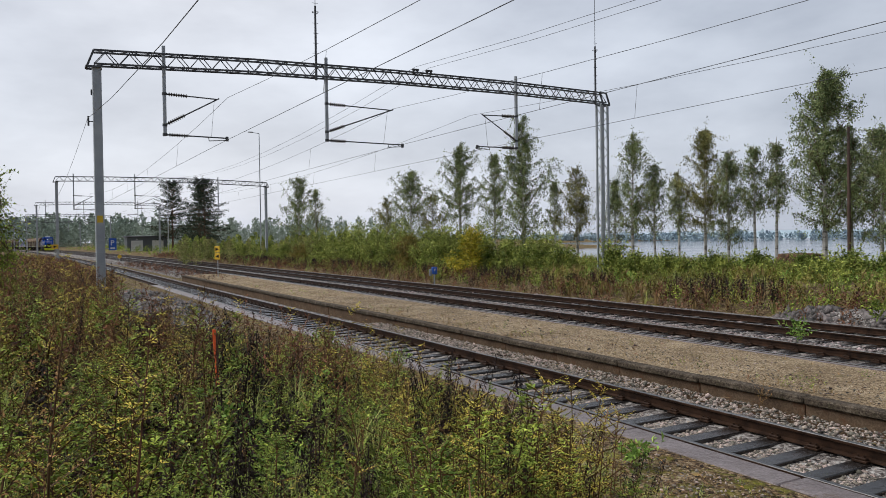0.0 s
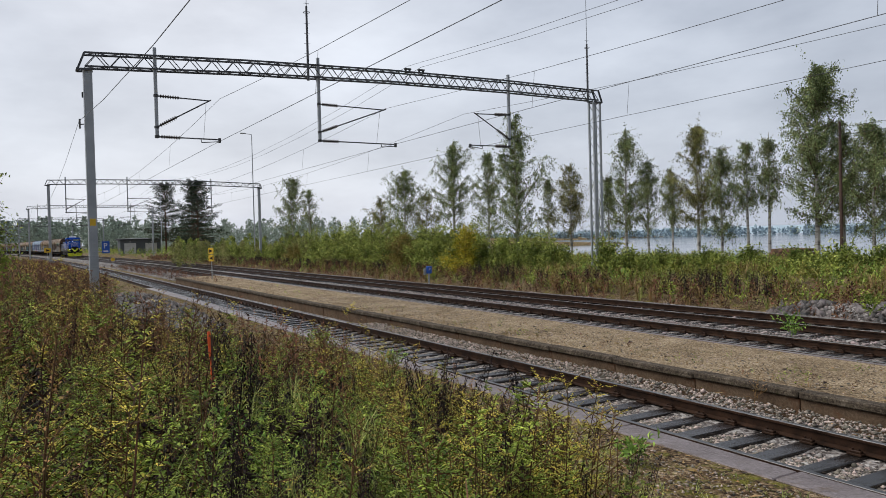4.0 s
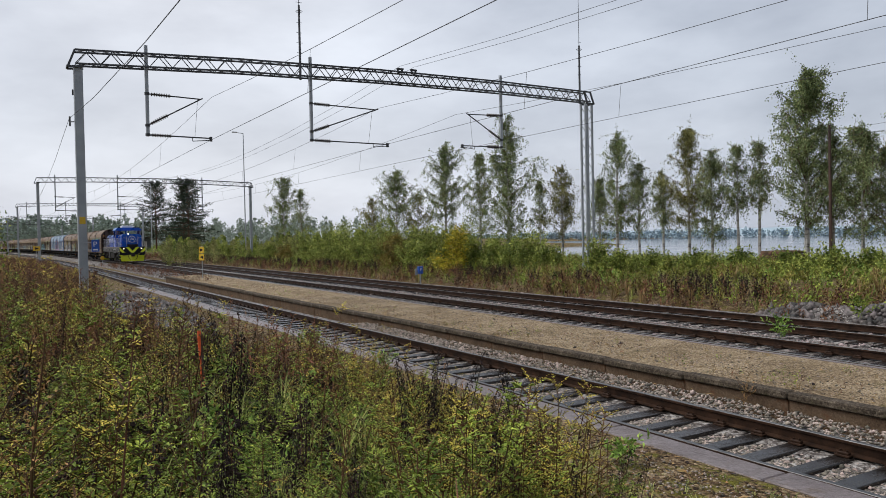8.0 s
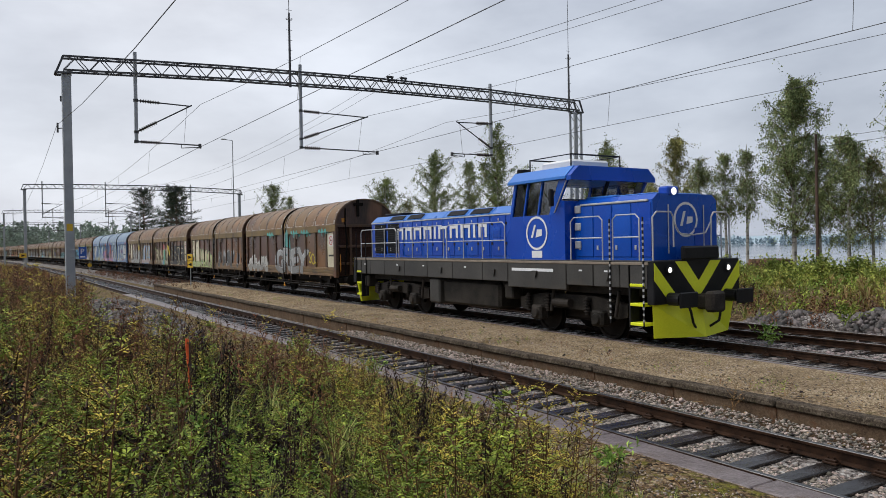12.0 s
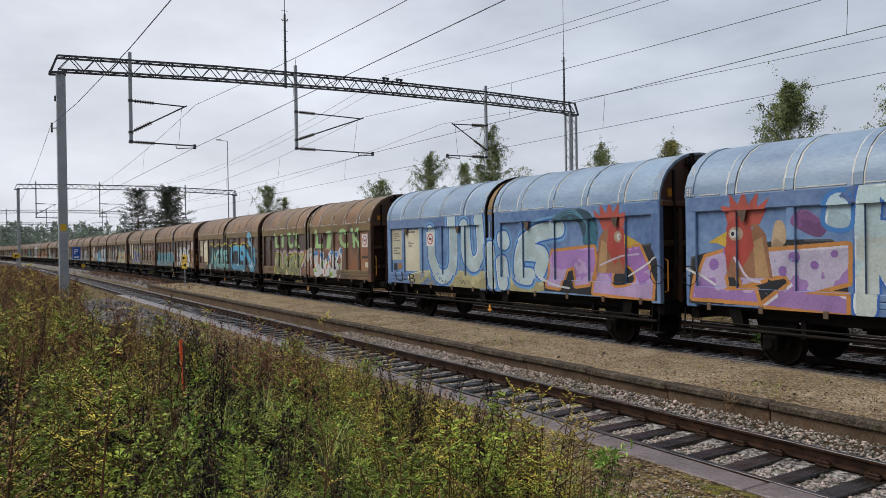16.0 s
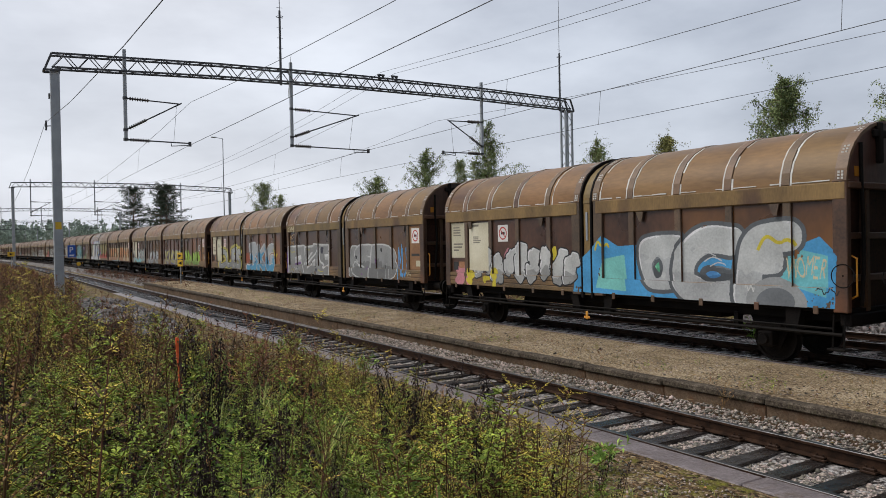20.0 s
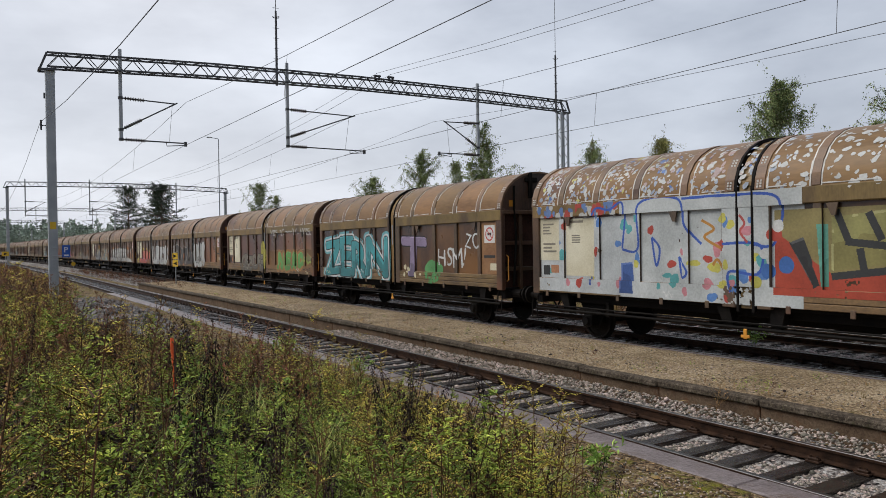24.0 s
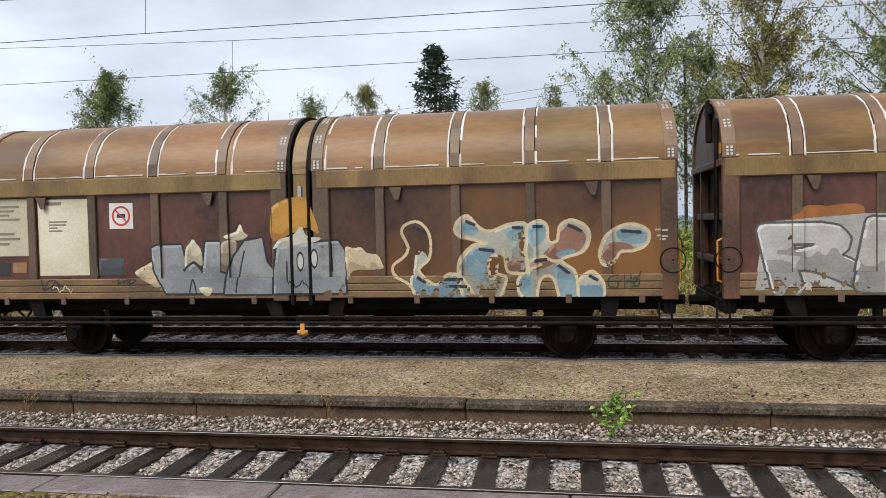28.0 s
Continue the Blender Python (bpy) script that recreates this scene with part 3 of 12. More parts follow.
def gantry(x, yl, yr, zl, zr, first=False, hangers=()):
    g = empty("gantry", (x, bend(x), 0))
    tilt = Vector((0, yr - yl, zr - zl)).normalized()
    # near mast: a plain square post
    gl = float(ground_z(x, yl + bend(x))) - 0.2
    part("mast", Build().box(-0.15, 0.15, yl - 0.15, yl + 0.15, gl, zl + 0.05, 0.012), "galv", g, "grey galvanised box-section mast")
    # far mast: a lattice
    m = Build()
    gr = float(ground_z(x, yr + bend(x)))
    if first:
        for a in (-0.18, 0.18):
            for c in (-0.22, 0.22):
                m.box(a - 0.045, a + 0.045, yr + c - 0.05, yr + c + 0.05, gr + 0.3, zr, 0.006)
        for i in range(18):
            z0, z1 = gr + 0.4 + (zr - gr - 0.5) * i / 18, gr + 0.4 + (zr - gr - 0.5) * (i + 1) / 18
            for a in (-0.2, 0.2):
                c = 0.22 if i % 2 else -0.22
                m.tube((a, yr + c, z0), (a, yr - c, z1), 0.02, n=4)
        part("mast", m, "galv", g, "grey galvanised lattice mast")
        part("footing", Build().box(-0.5, 0.5, yr - 0.5, yr + 0.5, gr - 0.5, gr + 0.34, 0.03), "concrete", g, "concrete footing")
    else:
        part("mast", m.box(-0.15, 0.15, yr - 0.15, yr + 0.15, gr - 0.2, zr, 0.012), "galv", g, "grey galvanised mast")
    b = Build()
    rise = lambda t: 0.88 * t * (1 - t)
    ends = [0.0, 0.24, 0.5, 0.76, 1.0]
    nodes = [(0, yl - 0.1 + (yr - yl + 0.2) * t, zl + 0.1 + (zr - zl) * t + rise(t)) for t in ends]
    for p, q, n in zip(nodes, nodes[1:], (7, 8, 8, 7)):
        lattice(b, p, q, (0, 0, 1), (1, 0, 0), 0.50, 0.45, n, 0.045)
    for yy, zz, s in ((yl, zl, -1), (yr, zr, 1)):
        for a in (-0.22, 0.22):
            b.tube((a, yy + s * 0.1, zz + 0.60), (a, yy + s * 0.34, zz - 0.02), 0.05, n=4)
            b.tube((a, yy + s * 0.34, zz - 0.02), (a, yy - s * 0.2, zz + 0.02), 0.05, n=4)
        b.tube((-0.23, yy + s * 0.34, zz), (0.23, yy + s * 0.34, zz), 0.05, n=4)
    part("beam", b, "beam", g, "dark lattice cross beam")
    for y, way, reach, bot in hangers:
        t = (y - yl) / (yr - yl)
        hanger(g, y, way, reach, zl + (zr - zl) * t + rise(t) + 0.95, bot, "grey drop post")
    if first:
        for y, h in ((10.93, 3.0), (26.25, 2.95)):
            t = (y - yl) / (yr - yl)
            z0 = zl + (zr - zl) * t + rise(t)
            b = Build().tube((0.3, y, z0 - 0.1), (0.3, y, z0 + h), 0.055, 0.045, 8)
            for k in range(7):
                zz = z0 + 0.6 + k * 0.42
                b.tube((0.3, y - 0.13, zz), (0.3, y + 0.13, zz), 0.009, n=4)
            b.lathe([(0.13, -0.01), (0.15, 0), (0.13, 0.01)], (0.3, y, z0 + 2.75), "z", 12)
            b.tube((0.3, y, z0 + h), (0.3, y, z0 + h + 4.5), 0.016, 0.010, 5)
            part("pole", b, "beam", g, "slim climbing pole on the beam")
        for y in (15.8, 16.5):
            t = (y - yl) / (yr - yl)
            z0 = zl + (zr - zl) * t + rise(t) + 0.60
            part("clamp", Build().tube((0, y - 0.1, z0), (0, y - 0.1, z0 + 0.14), 0.05, n=6).tube((0, y + 0.1, z0), (0, y + 0.1, z0 + 0.14), 0.05, n=6).box(-0.05, 0.05, y - 0.17, y + 0.17, z0 + 0.13, z0 + 0.21, 0.01), "wire", g)
        zmk = 3.4
        part("marker_plate", Build().box(0.151, 0.156, yl - 0.10, yl + 0.10, zmk - 0.12, zmk + 0.14, 0.002), "yellow", g, "small yellow plate with worn marks")
        for zs in (1.75, 2.15):
            part("strap", Build().box(-0.16, 0.16, yl - 0.16, yl + 0.16, zs, zs + 0.04, 0.004), "galv", g)
        part("mast_box", Build().box(-0.22, -0.14, yl - 0.2, yl - 0.05, 8.0, 8.2, 0.01), "wire", g)
        part("mast_insulator", Build().tube((-0.1, yl - 0.3, 7.0), (-0.1, yl - 0.14, 7.02), 0.02, n=6).tube((-0.1, yl - 0.3, 6.85), (-0.1, yl - 0.3, 7.2), 0.035, n=6), "wire", g)
    return tagged(g, "portal gantry of grey masts and a dark lattice beam", "gantry", "gantries")


MAT["yellow"] = material("yellow_sign_face", (0.62, 0.38, 0.02), (0.75, 0.48, 0.03), 0.5, 0, 6, 60, 0.1)
H1 = ((4.9, 1, 2.35, 6.6), (11.48, 1, 3.6, 6.72), (21.38, -1, 2.3, 6.85))
gantry(-30.0, 2.55, 26.95, 8.98, 9.45, True, H1)
H2 = ((5.6, 1, 2.35, 6.4), (12.2, 1, 3.2, 6.5), (22.0, -1, 2.3, 6.5))
gantry(-95.5, 3.85, 28.1, 9.55, 9.45, False, H2)
gantry(-160.0, 4.1, 26.1, 9.7, 9.7, False, H2)
gantry(-225.0, 5.2, 25.6, 9.6, 9.4, False, H2)
gantry(-290.0, 5.4, 25.6, 9.4, 9.4, False, H2)


# ---- overhead line ----
def catenary(y, z, stagger, label):
    """A contact wire, a sagging carrier wire above it, and droppers between them."""
    g = empty("overhead_line", (0, 0, 0))
    c, m, d = Build(), Build(), Build()
    posts = [-355, -290, -225, -160, -95.5, -30, 35.5, 101, 166]
    cp, mp = [], []
    for i, (a, e) in enumerate(zip(posts, posts[1:])):
        for k in range(12):
            t = k / 12
            x = a + (e - a) * t
            sg = stagger * ((1 - 2 * t) if i % 2 == 0 else (2 * t - 1))
            cp.append((x, y + bend(x) + sg, z))
            mp.append((x, y + bend(x) + sg * 0.2, z + 1.75 - 4 * t * (1 - t) * 1.02))
            if k in (2, 4, 6, 8, 10) and -170 < x < 110:
                part("dropper", Build().tube(cp[-1], mp[-1], 0.006, n=4), "wire", g)
    part("contact_wire", c.path(cp, 0.009, 4), "wire", g)
    part("carrier_wire", m.path(mp, 0.008, 4), "wire", g)
    return tagged(g, label, "overhead line")


catenary(7.35, 6.52, 0.2, "overhead contact line above the siding")
catenary(YB + 0.45, 6.60, 0.25, "overhead contact line above the train's track")
catenary(YC + 0.75, 6.60, 0.25, "overhead contact line above the further track")


def feeder(y, z, sag, label, r=0.008):
    b = Build()
    posts = [-355, -290, -225, -160, -95.5, -30, 35.5, 101, 166]
    pts = []
    for a, e in zip(posts, posts[1:]):
        for k in range(8):
            t = k / 8
            x = a + (e - a) * t
            pts.append((x, y + bend(x), z - 4 * t * (1 - t) * sag))
    tagged(part("feeder_wire", b.path(pts, r, 4), "wire"), label, "cable")


feeder(15.8, 10.35, 1.4, "thin feeder wire lying on the gantry beams")
feeder(16.5, 10.37, 1.4, "thin feeder wire lying on the gantry beams")
feeder(2.22, 7.1, 1.45, "thin wire strung along the near masts")


# ---- the train: wagon units ----
MOVES = []
TR_ROWS = [0.5 * k for k in range(57)]


def head_way(t):
    """Where the middle of the eighth wagon unit stands along the line at t."""
    return -394.304 + 21.43865 * t + 0.02536 * t * t - 0.000269 * t ** 3


def on_line(x, z=ZB):
    """A pose on the train's track at x, turned along the line."""
    turn = -(x + 60.0) / 3600.0 if x < -60 else 0.0
    return pose(x, YB + bend(x), z, 0, 0, math.degrees(math.atan(turn)))


MAT["roof"] = material("brown_weathered_roof_paint", (0.128, 0.068, 0.025), (0.240, 0.132, 0.050), 0.42, 0.0, 0.9, 9, 0.1, c3=(0.095, 0.045, 0.024), rust=0.07, obrand=0.16, stretch=(0.5, 1, 2.2), spec=0.3)
MAT["roofstrip"] = material("brown_roof_strip_paint", (0.105, 0.062, 0.034), (0.20, 0.118, 0.062), 0.5, 0, 1.4, 25, 0.15, c3=(0.06, 0.032, 0.02), rust=0.08, obrand=0.15, stretch=(1, 1, 2))
MAT["roofrib"] = material("dark_brown_rib_paint", (0.055, 0.037, 0.025), (0.135, 0.085, 0.048), 0.55, 0, 1.4, 25, 0.2, c3=(0.10, 0.042, 0.022), rust=0.08, obrand=0.15, stretch=(1, 1, 0.6))
MAT["eave"] = material("ochre_brown_beam_paint", (0.100, 0.062, 0.022), (0.235, 0.150, 0.050), 0.5, 0, 1.1, 18, 0.2, c3=(0.06, 0.03, 0.018), rust=0.08, obrand=0.14, stretch=(1.6, 1, 0.5))
MAT["panel"] = material("dark_maroon_panel_paint", (0.036, 0.019, 0.015), (0.122, 0.055, 0.034), 0.30, 0, 0.7, 8, 0.12, c3=(0.23, 0.095, 0.035), rust=0.10, obrand=0.28, stretch=(1, 1, 0.7))
MAT["board"] = material("grimy_brown_lower_boards", (0.072, 0.045, 0.023), (0.225, 0.136, 0.055), 0.55, 0, 1.1, 20, 0.25, c3=(0.045, 0.025, 0.017), rust=0.08, obrand=0.16, stretch=(1, 1, 2))
MAT["under"] = material("sooty_underframe", (0.004, 0.0035, 0.0035), (0.014, 0.011, 0.009), 0.7, 0.1, 3, 40, 0.4, obrand=0.2, spec=0.12)
MAT["wheel"] = material("dark_wheel_steel", (0.006, 0.005, 0.005), (0.020, 0.016, 0.013), 0.6, 0.4, 5, 50, 0.3, spec=0.12)
MAT["tread"] = material("polished_wheel_tread", (0.25, 0.24, 0.24), (0.42, 0.41, 0.40), 0.3, 0.9, 5, 90, 0.05)
MAT["endwall"] = material("dirty_end_wall_paint", (0.020, 0.013, 0.011), (0.075, 0.035, 0.024), 0.6, 0, 1.2, 16, 0.25, c3=(0.12, 0.045, 0.02), rust=0.06, obrand=0.2, spec=0.12)
MAT["endhood"] = material("streaked_brown_end_paint", (0.030, 0.017, 0.013), (0.105, 0.054, 0.036), 0.45, 0, 1.0, 12, 0.15, c3=(0.21, 0.10, 0.06), rust=0.06, obrand=0.2, stretch=(1, 2.0, 0.5))
MAT["endframe"] = material("rusty_dark_end_frame", (0.038, 0.022, 0.015), (0.115, 0.058, 0.030), 0.5, 0, 1.3, 18, 0.2, c3=(0.15, 0.06, 0.024), rust=0.07, obrand=0.2)
MAT["seal"] = material("white_sealant", (0.42, 0.40, 0.36), (0.66, 0.64, 0.60), 0.7, 0, 5, 60, 0.3)
MAT["cream"] = material("cream_plate_paint", (0.45, 0.40, 0.27), (0.64, 0.60, 0.46), 0.5, 0, 0.9, 30, 0.1, c3=(0.24, 0.13, 0.05), rust=0.03, obrand=0.12)
MAT["whiteplate"] = material("white_plate_paint", (0.55, 0.54, 0.50), (0.70, 0.69, 0.66), 0.45, 0, 1.2, 40, 0.1, obrand=0.1)
MAT["rustplate"] = material("rusty_orange_plate", (0.20, 0.085, 0.035), (0.36, 0.19, 0.09), 0.6, 0, 1.2, 25, 0.2, obrand=0.2)
MAT["ink"] = material("black_marking_paint", (0.012, 0.012, 0.012), (0.03, 0.03, 0.03), 0.6, 0, 4, 60, 0.0)
MAT["fadedink"] = material("faded_grey_marking_paint", (0.14, 0.125, 0.10), (0.24, 0.21, 0.16), 0.6, 0, 4, 60, 0.0)
MAT["signred"] = material("red_marking_paint", (0.36, 0.03, 0.03), (0.48, 0.05, 0.04), 0.5, 0, 4, 60, 0.0)
MAT["handrail"] = material("orange_yellow_handrail", (0.50, 0.19, 0.02), (0.62, 0.28, 0.03), 0.5, 0, 5, 50, 0.1)
MAT["blueroof"] = material("blue_grey_sprayed_roof", (0.135, 0.200, 0.290), (0.255, 0.345, 0.450), 0.42, 0, 0.8, 14, 0.15, c3=(0.16, 0.15, 0.16), rust=0.04, obrand=0.08, stretch=(0.6, 1, 2))
MAT["bluepanel"] = material("blue_sprayed_panel", (0.060, 0.115, 0.26), (0.190, 0.290, 0.450), 0.4, 0, 0.45, 6, 0.12, c3=(0.22, 0.13, 0.20), rust=0.07, obrand=0.1)
MAT["whitespray"] = material("white_sprayed_panel", (0.42, 0.42, 0.40), (0.62, 0.63, 0.60), 0.5, 0, 0.8, 10, 0.12, c3=(0.30, 0.34, 0.42), rust=0.05, obrand=0.08)

ROOF_ARC = [(1.435, 3.40), (1.405, 3.62), (1.315, 3.86), (1.16, 4.08), (0.93, 4.27), (0.63, 4.42), (0.32, 4.50), (0.0, 4.525)]
RIBS = (1.46, 2.80, 4.08, 5.34)
HALF = 6.48


def arc_skin(b, x0, x1, lift=0.0, i0=0, i1=7, th=0.03, sides=(-1, 1)):
    """A strip of roof skin, with thickness, over both sides."""
    for sy in sides:
        pts = ROOF_ARC[i0:i1 + 1]
        outer = [(sy * (a + lift * 0.8), c + lift) for a, c in pts]
        inner = [(sy * max(0, a - th), c - th) for a, c in pts]
        n = len(pts)
        vs = [(x, *p) for x in (x0, x1) for p in outer + inner]
        m = 2 * n
        fs = [(i, i + 1, m + i + 1, m + i) for i in range(n - 1)] + [(n + i, m + n + i, m + n + i + 1, n + i + 1) for i in range(n - 1)]
        fs += [(i, n + i, n + i + 1, i + 1) for i in range(n - 1)] + [(m + i, m + i + 1, m + n + i + 1, m + n + i) for i in range(n - 1)]
        fs += [(0, m, m + n, n), (n - 1, 2 * n - 1, m + 2 * n - 1, m + n - 1)]
        b.add(vs, fs)
    return b


def text_mesh(ch, offset, cache={}):
    """Outline of one character of the built-in font, filled, as vertices and faces in its own plane."""
    key = (ch, offset)
    if key not in cache:
        cu = bpy.data.curves.new("glyph", "FONT")
        cu.body, cu.size, cu.offset, cu.resolution_u = ch, 1.0, offset, 3
        ob = bpy.data.objects.new("glyph", cu)
        me = bpy.data.meshes.new_from_object(ob)
        v = np.array([tuple(q.co)[:2] for q in me.vertices]).reshape(-1, 2)
        f = [tuple(p.vertices) for p in me.polygons]
        bpy.data.objects.remove(ob)
        bpy.data.curves.remove(cu)
        bpy.data.meshes.remove(me)
        cache[key] = (v, f)
    return cache[key]


def blob(cx, cz, rx, rz, rnd, n=28, rough=0.2):
    ph = [rnd.uniform(0, 6.28) for _ in range(4)]
    v = []
    for i in range(n):
        a = 2 * math.pi * i / n
        r = 1 + rough * (0.5 * math.sin(2 * a + ph[0]) + 0.35 * math.sin(3 * a + ph[1]) + 0.25 * math.sin(5 * a + ph[2]))
        v.append((cx + rx * r * math.cos(a), cz + rz * r * math.sin(a)))
    return v


def strip(pts, w):
    """A brush stroke along points."""
    P = np.array(pts, float)
    d = np.gradient(P, axis=0)
    d /= np.linalg.norm(d, axis=1)[:, None] + 1e-9
    nrm = np.stack([-d[:, 1], d[:, 0]], 1) * w / 2
    V = np.concatenate([P + nrm, P - nrm])
    n = len(P)
    return V, [(i, i + 1, n + i + 1, n + i) for i in range(n - 1)]


def relief(x, z):
    """How far the wagon's side stands out at a place."""
    if z < 1.53:
        return 1.437
    if z > 3.085:
        return 1.447
    ax = abs(x)
    if ax < 0.52 or ax > HALF - 0.25:
        return 1.44
    for r in RIBS:
        if abs(ax - r) < 0.085:
            return 1.424
    return 1.372


CUTS = sorted(s * (r + d) for r in RIBS for d in (-0.085, 0.085) for s in (-1, 1)) + [-0.52, 0.52, HALF - 0.25, 0.25 - HALF]


def paint_mesh(name, V, F, mat, layer):
    """Lays a flat shape on the wagon's near side, cut along the ribs so that it follows the relief."""
    bm = bmesh.new()
    vs = [bm.verts.new((p[0], 0, p[1])) for p in V]
    for f in F:
        try:
            bm.faces.new([vs[i] for i in f])
        except ValueError:
            pass
    lo, hi = min(p[0] for p in V), max(p[0] for p in V)
    zlo, zhi = min(p[1] for p in V), max(p[1] for p in V)
    planes = [((c, 0, 0), (1, 0, 0)) for c in CUTS if lo < c < hi] + [((0, 0, c), (0, 0, 1)) for c in (1.53, 3.085) if zlo < c < zhi]
    for co, no in planes:
        bmesh.ops.bisect_plane(bm, geom=bm.verts[:] + bm.edges[:] + bm.faces[:], plane_co=co, plane_no=no)
    out, faces, key = [], [], {}
    for f in bm.faces:
        c = f.calc_center_median()
        y = -(relief(c.x, c.z) + 0.003 + 0.0022 * layer)
        row = []
        for v in f.verts:
            k = (v.index, v.co.x, v.co.z, y)
            if k not in key:
                key[k] = len(out)
                out.append((v.co.x, y, v.co.z))
            row.append(key[k])
        faces.append(row if f.normal.y < 0 else row[::-1])
    bm.free()
    me = bpy.data.meshes.new(name)
    me.from_pydata(out, [], faces)
    me.materials.append(mat)
    return me


def spray(c, cache={}):
    """Spray paint of a colour, thin and slightly uneven."""
    k = tuple(round(v, 3) for v in c)
    if k not in cache:
        lo = tuple(v * 0.62 for v in c)
        cache[k] = material("spray_paint", lo, c, 0.5, 0, 1.6, 22, 0.08, c3=tuple(v * 0.45 + 0.02 for v in c), rust=0.02)
    return cache[k]


def base_unit():
    """A sliding-wall wagon unit, with its plain paint; x leads forward, z = 0 is the rail's top."""
    u = empty("sliding_wall_wagon")
    for h in (-1, 1):
        x0, x1 = sorted((h * 0.30, h * HALF))
        edges = [h * 0.30] + [h * r for r in RIBS] + [h * HALF]
        for a, c in zip(edges, edges[1:]):
            p, q = sorted((a, c))
            part("roof_panel", arc_skin(Build(), p + 0.097, q - 0.097), "roof", u, smooth=True).data.set_sharp_from_angle(angle=radians(35))
        for r in RIBS:
            part("roof_rib", arc_skin(Build(), h * r - 0.082, h * r + 0.082, 0.016, 0, 7, 0.03), "roofstrip", u, smooth=False)
        part("roof_rib", arc_skin(Build(), *sorted((h * (HALF - 0.20), h * (HALF + 0.01))), 0.018), "roofstrip", u, "brown end frame")
        part("roof_rib", arc_skin(Build(), *sorted((h * 0.23, h * 0.44)), 0.016), "roofstrip", u)
        # white sealant round each roof panel, broken and uneven, and small stamped marks by the middle
        sb = Build()
        rr = random.Random(h + 7)
        for a, c in zip(edges, edges[1:]):
            p, q = sorted((a, c))
            p, q = p + (0.108 if abs(a) > 0.4 and abs(c) > 0.4 else 0.2), q - 0.108
            for xx in (p, q):
                for i in range(7):
                    if rr.random() < 0.94:
                        w, o = rr.uniform(0.009, 0.021), rr.uniform(-0.008, 0.008)
                        arc_skin(sb, xx + o - w, xx + o + w, 0.005, i, i + 1, 0.004, (-1,))
            xx = p
            while xx < q - 0.05:
                e = min(q, xx + rr.uniform(0.12, 0.3))
                if rr.random() < 0.75:
                    sb.box(xx, e, -1.443, -1.431, 3.43, 3.43 + rr.uniform(0.012, 0.028))
                xx = e
        for i in (0, 2, 4):
            (ya, za), (yb, zb) = ROOF_ARC[i], ROOF_ARC[i + 1]
            for f in (0.25, 0.5, 0.75):
                for dx in (0.28, 0.345, HALF - 0.15, HALF - 0.085):
                    yy, zz = ya + (yb - ya) * f, za + (zb - za) * f
                    sb.box(*sorted((h * dx, h * (dx + 0.038))), -yy - 0.026, -yy + 0.01, zz - 0.008, zz + 0.03)
        tagged(part("sealant", sb, "seal", u, "worn white sealant round the roof panels"), kind="stuff")
        for sy in (-1, 1):
            wall = part("side_wall", Build().box(x0, x1, min(sy * 1.32, sy * 1.37), max(sy * 1.32, sy * 1.37), 1.17, 3.2), "panel", u, "dark maroon sliding wall with rust")
            for r in RIBS:
                part("pillar", Build().box(h * r - 0.082, h * r + 0.082, min(sy * 1.365, sy * 1.422), max(sy * 1.365, sy * 1.422), 1.45, 3.12, 0.012), "roofrib", wall)
            part("pillar", Build().box(*sorted((h * (HALF - 0.26), h * (HALF + 0.005))), min(sy * 1.30, sy * 1.438), max(sy * 1.30, sy * 1.438), 1.10, 3.44, 0.015), "endframe", wall)
            part("pillar", Build().box(*sorted((h * 0.24, h * 0.54)), min(sy * 1.30, sy * 1.438), max(sy * 1.30, sy * 1.438), 1.10, 3.44, 0.015), "roofrib", wall)
            part("eave_beam", Build().box(x0 + 0.015, x1 - 0.015, min(sy * 1.34, sy * 1.445), max(sy * 1.34, sy * 1.445), 3.09, 3.41, 0.02), "eave", wall, "ochre brown eave beam")
            for k in range(3):
                z0 = 1.15 + 0.128 * k
                part("board", Build().box(x0 + 0.01, x1 - 0.01, min(sy * 1.35, sy * 1.435), max(sy * 1.35, sy * 1.435), z0 + 0.004, z0 + 0.124, 0.012), "board", wall)
            for xx in ((h * 1.75, h * 5.1) if sy < 0 else ()):
                part("lifting_lug", Build().prism([(xx - 0.11, 3.08), (xx + 0.11, 3.08), (xx + 0.06, 2.86), (xx - 0.01, 2.86)], min(sy * 1.42, sy * 1.45), max(sy * 1.42, sy * 1.45), "y"), "roofrib", wall)
            for xx in ((h * 0.9, h * 2.1, h * 3.4, h * 4.7, h * 5.9) if sy < 0 else ()):
                part("catch", Build().box(xx - 0.05, xx + 0.05, min(sy * 1.43, sy * 1.455), max(sy * 1.43, sy * 1.455), 1.05, 1.2, 0.01), "roofrib", wall)
    for sy in (-1, 1):
        jb = Build()
        for xx in (-0.17, 0.17):
            jb.box(xx - 0.032, xx + 0.032, min(sy * 1.36, sy * 1.452), max(sy * 1.36, sy * 1.452), 1.02, 3.5, 0.012)
        jj = part("lock_post", jb, "under", u, "dark locking posts in the middle")
        part("middle_strip", Build().box(-0.12, 0.12, min(sy * 1.3, sy * 1.40), max(sy * 1.3, sy * 1.40), 1.1, 3.5), "eave", jj)
        part("lever_strip", Build().box(-0.035, 0.035, min(sy * 1.40, sy * 1.425), max(sy * 1.40, sy * 1.425), 2.45, 3.15, 0.006), "galv", jj)
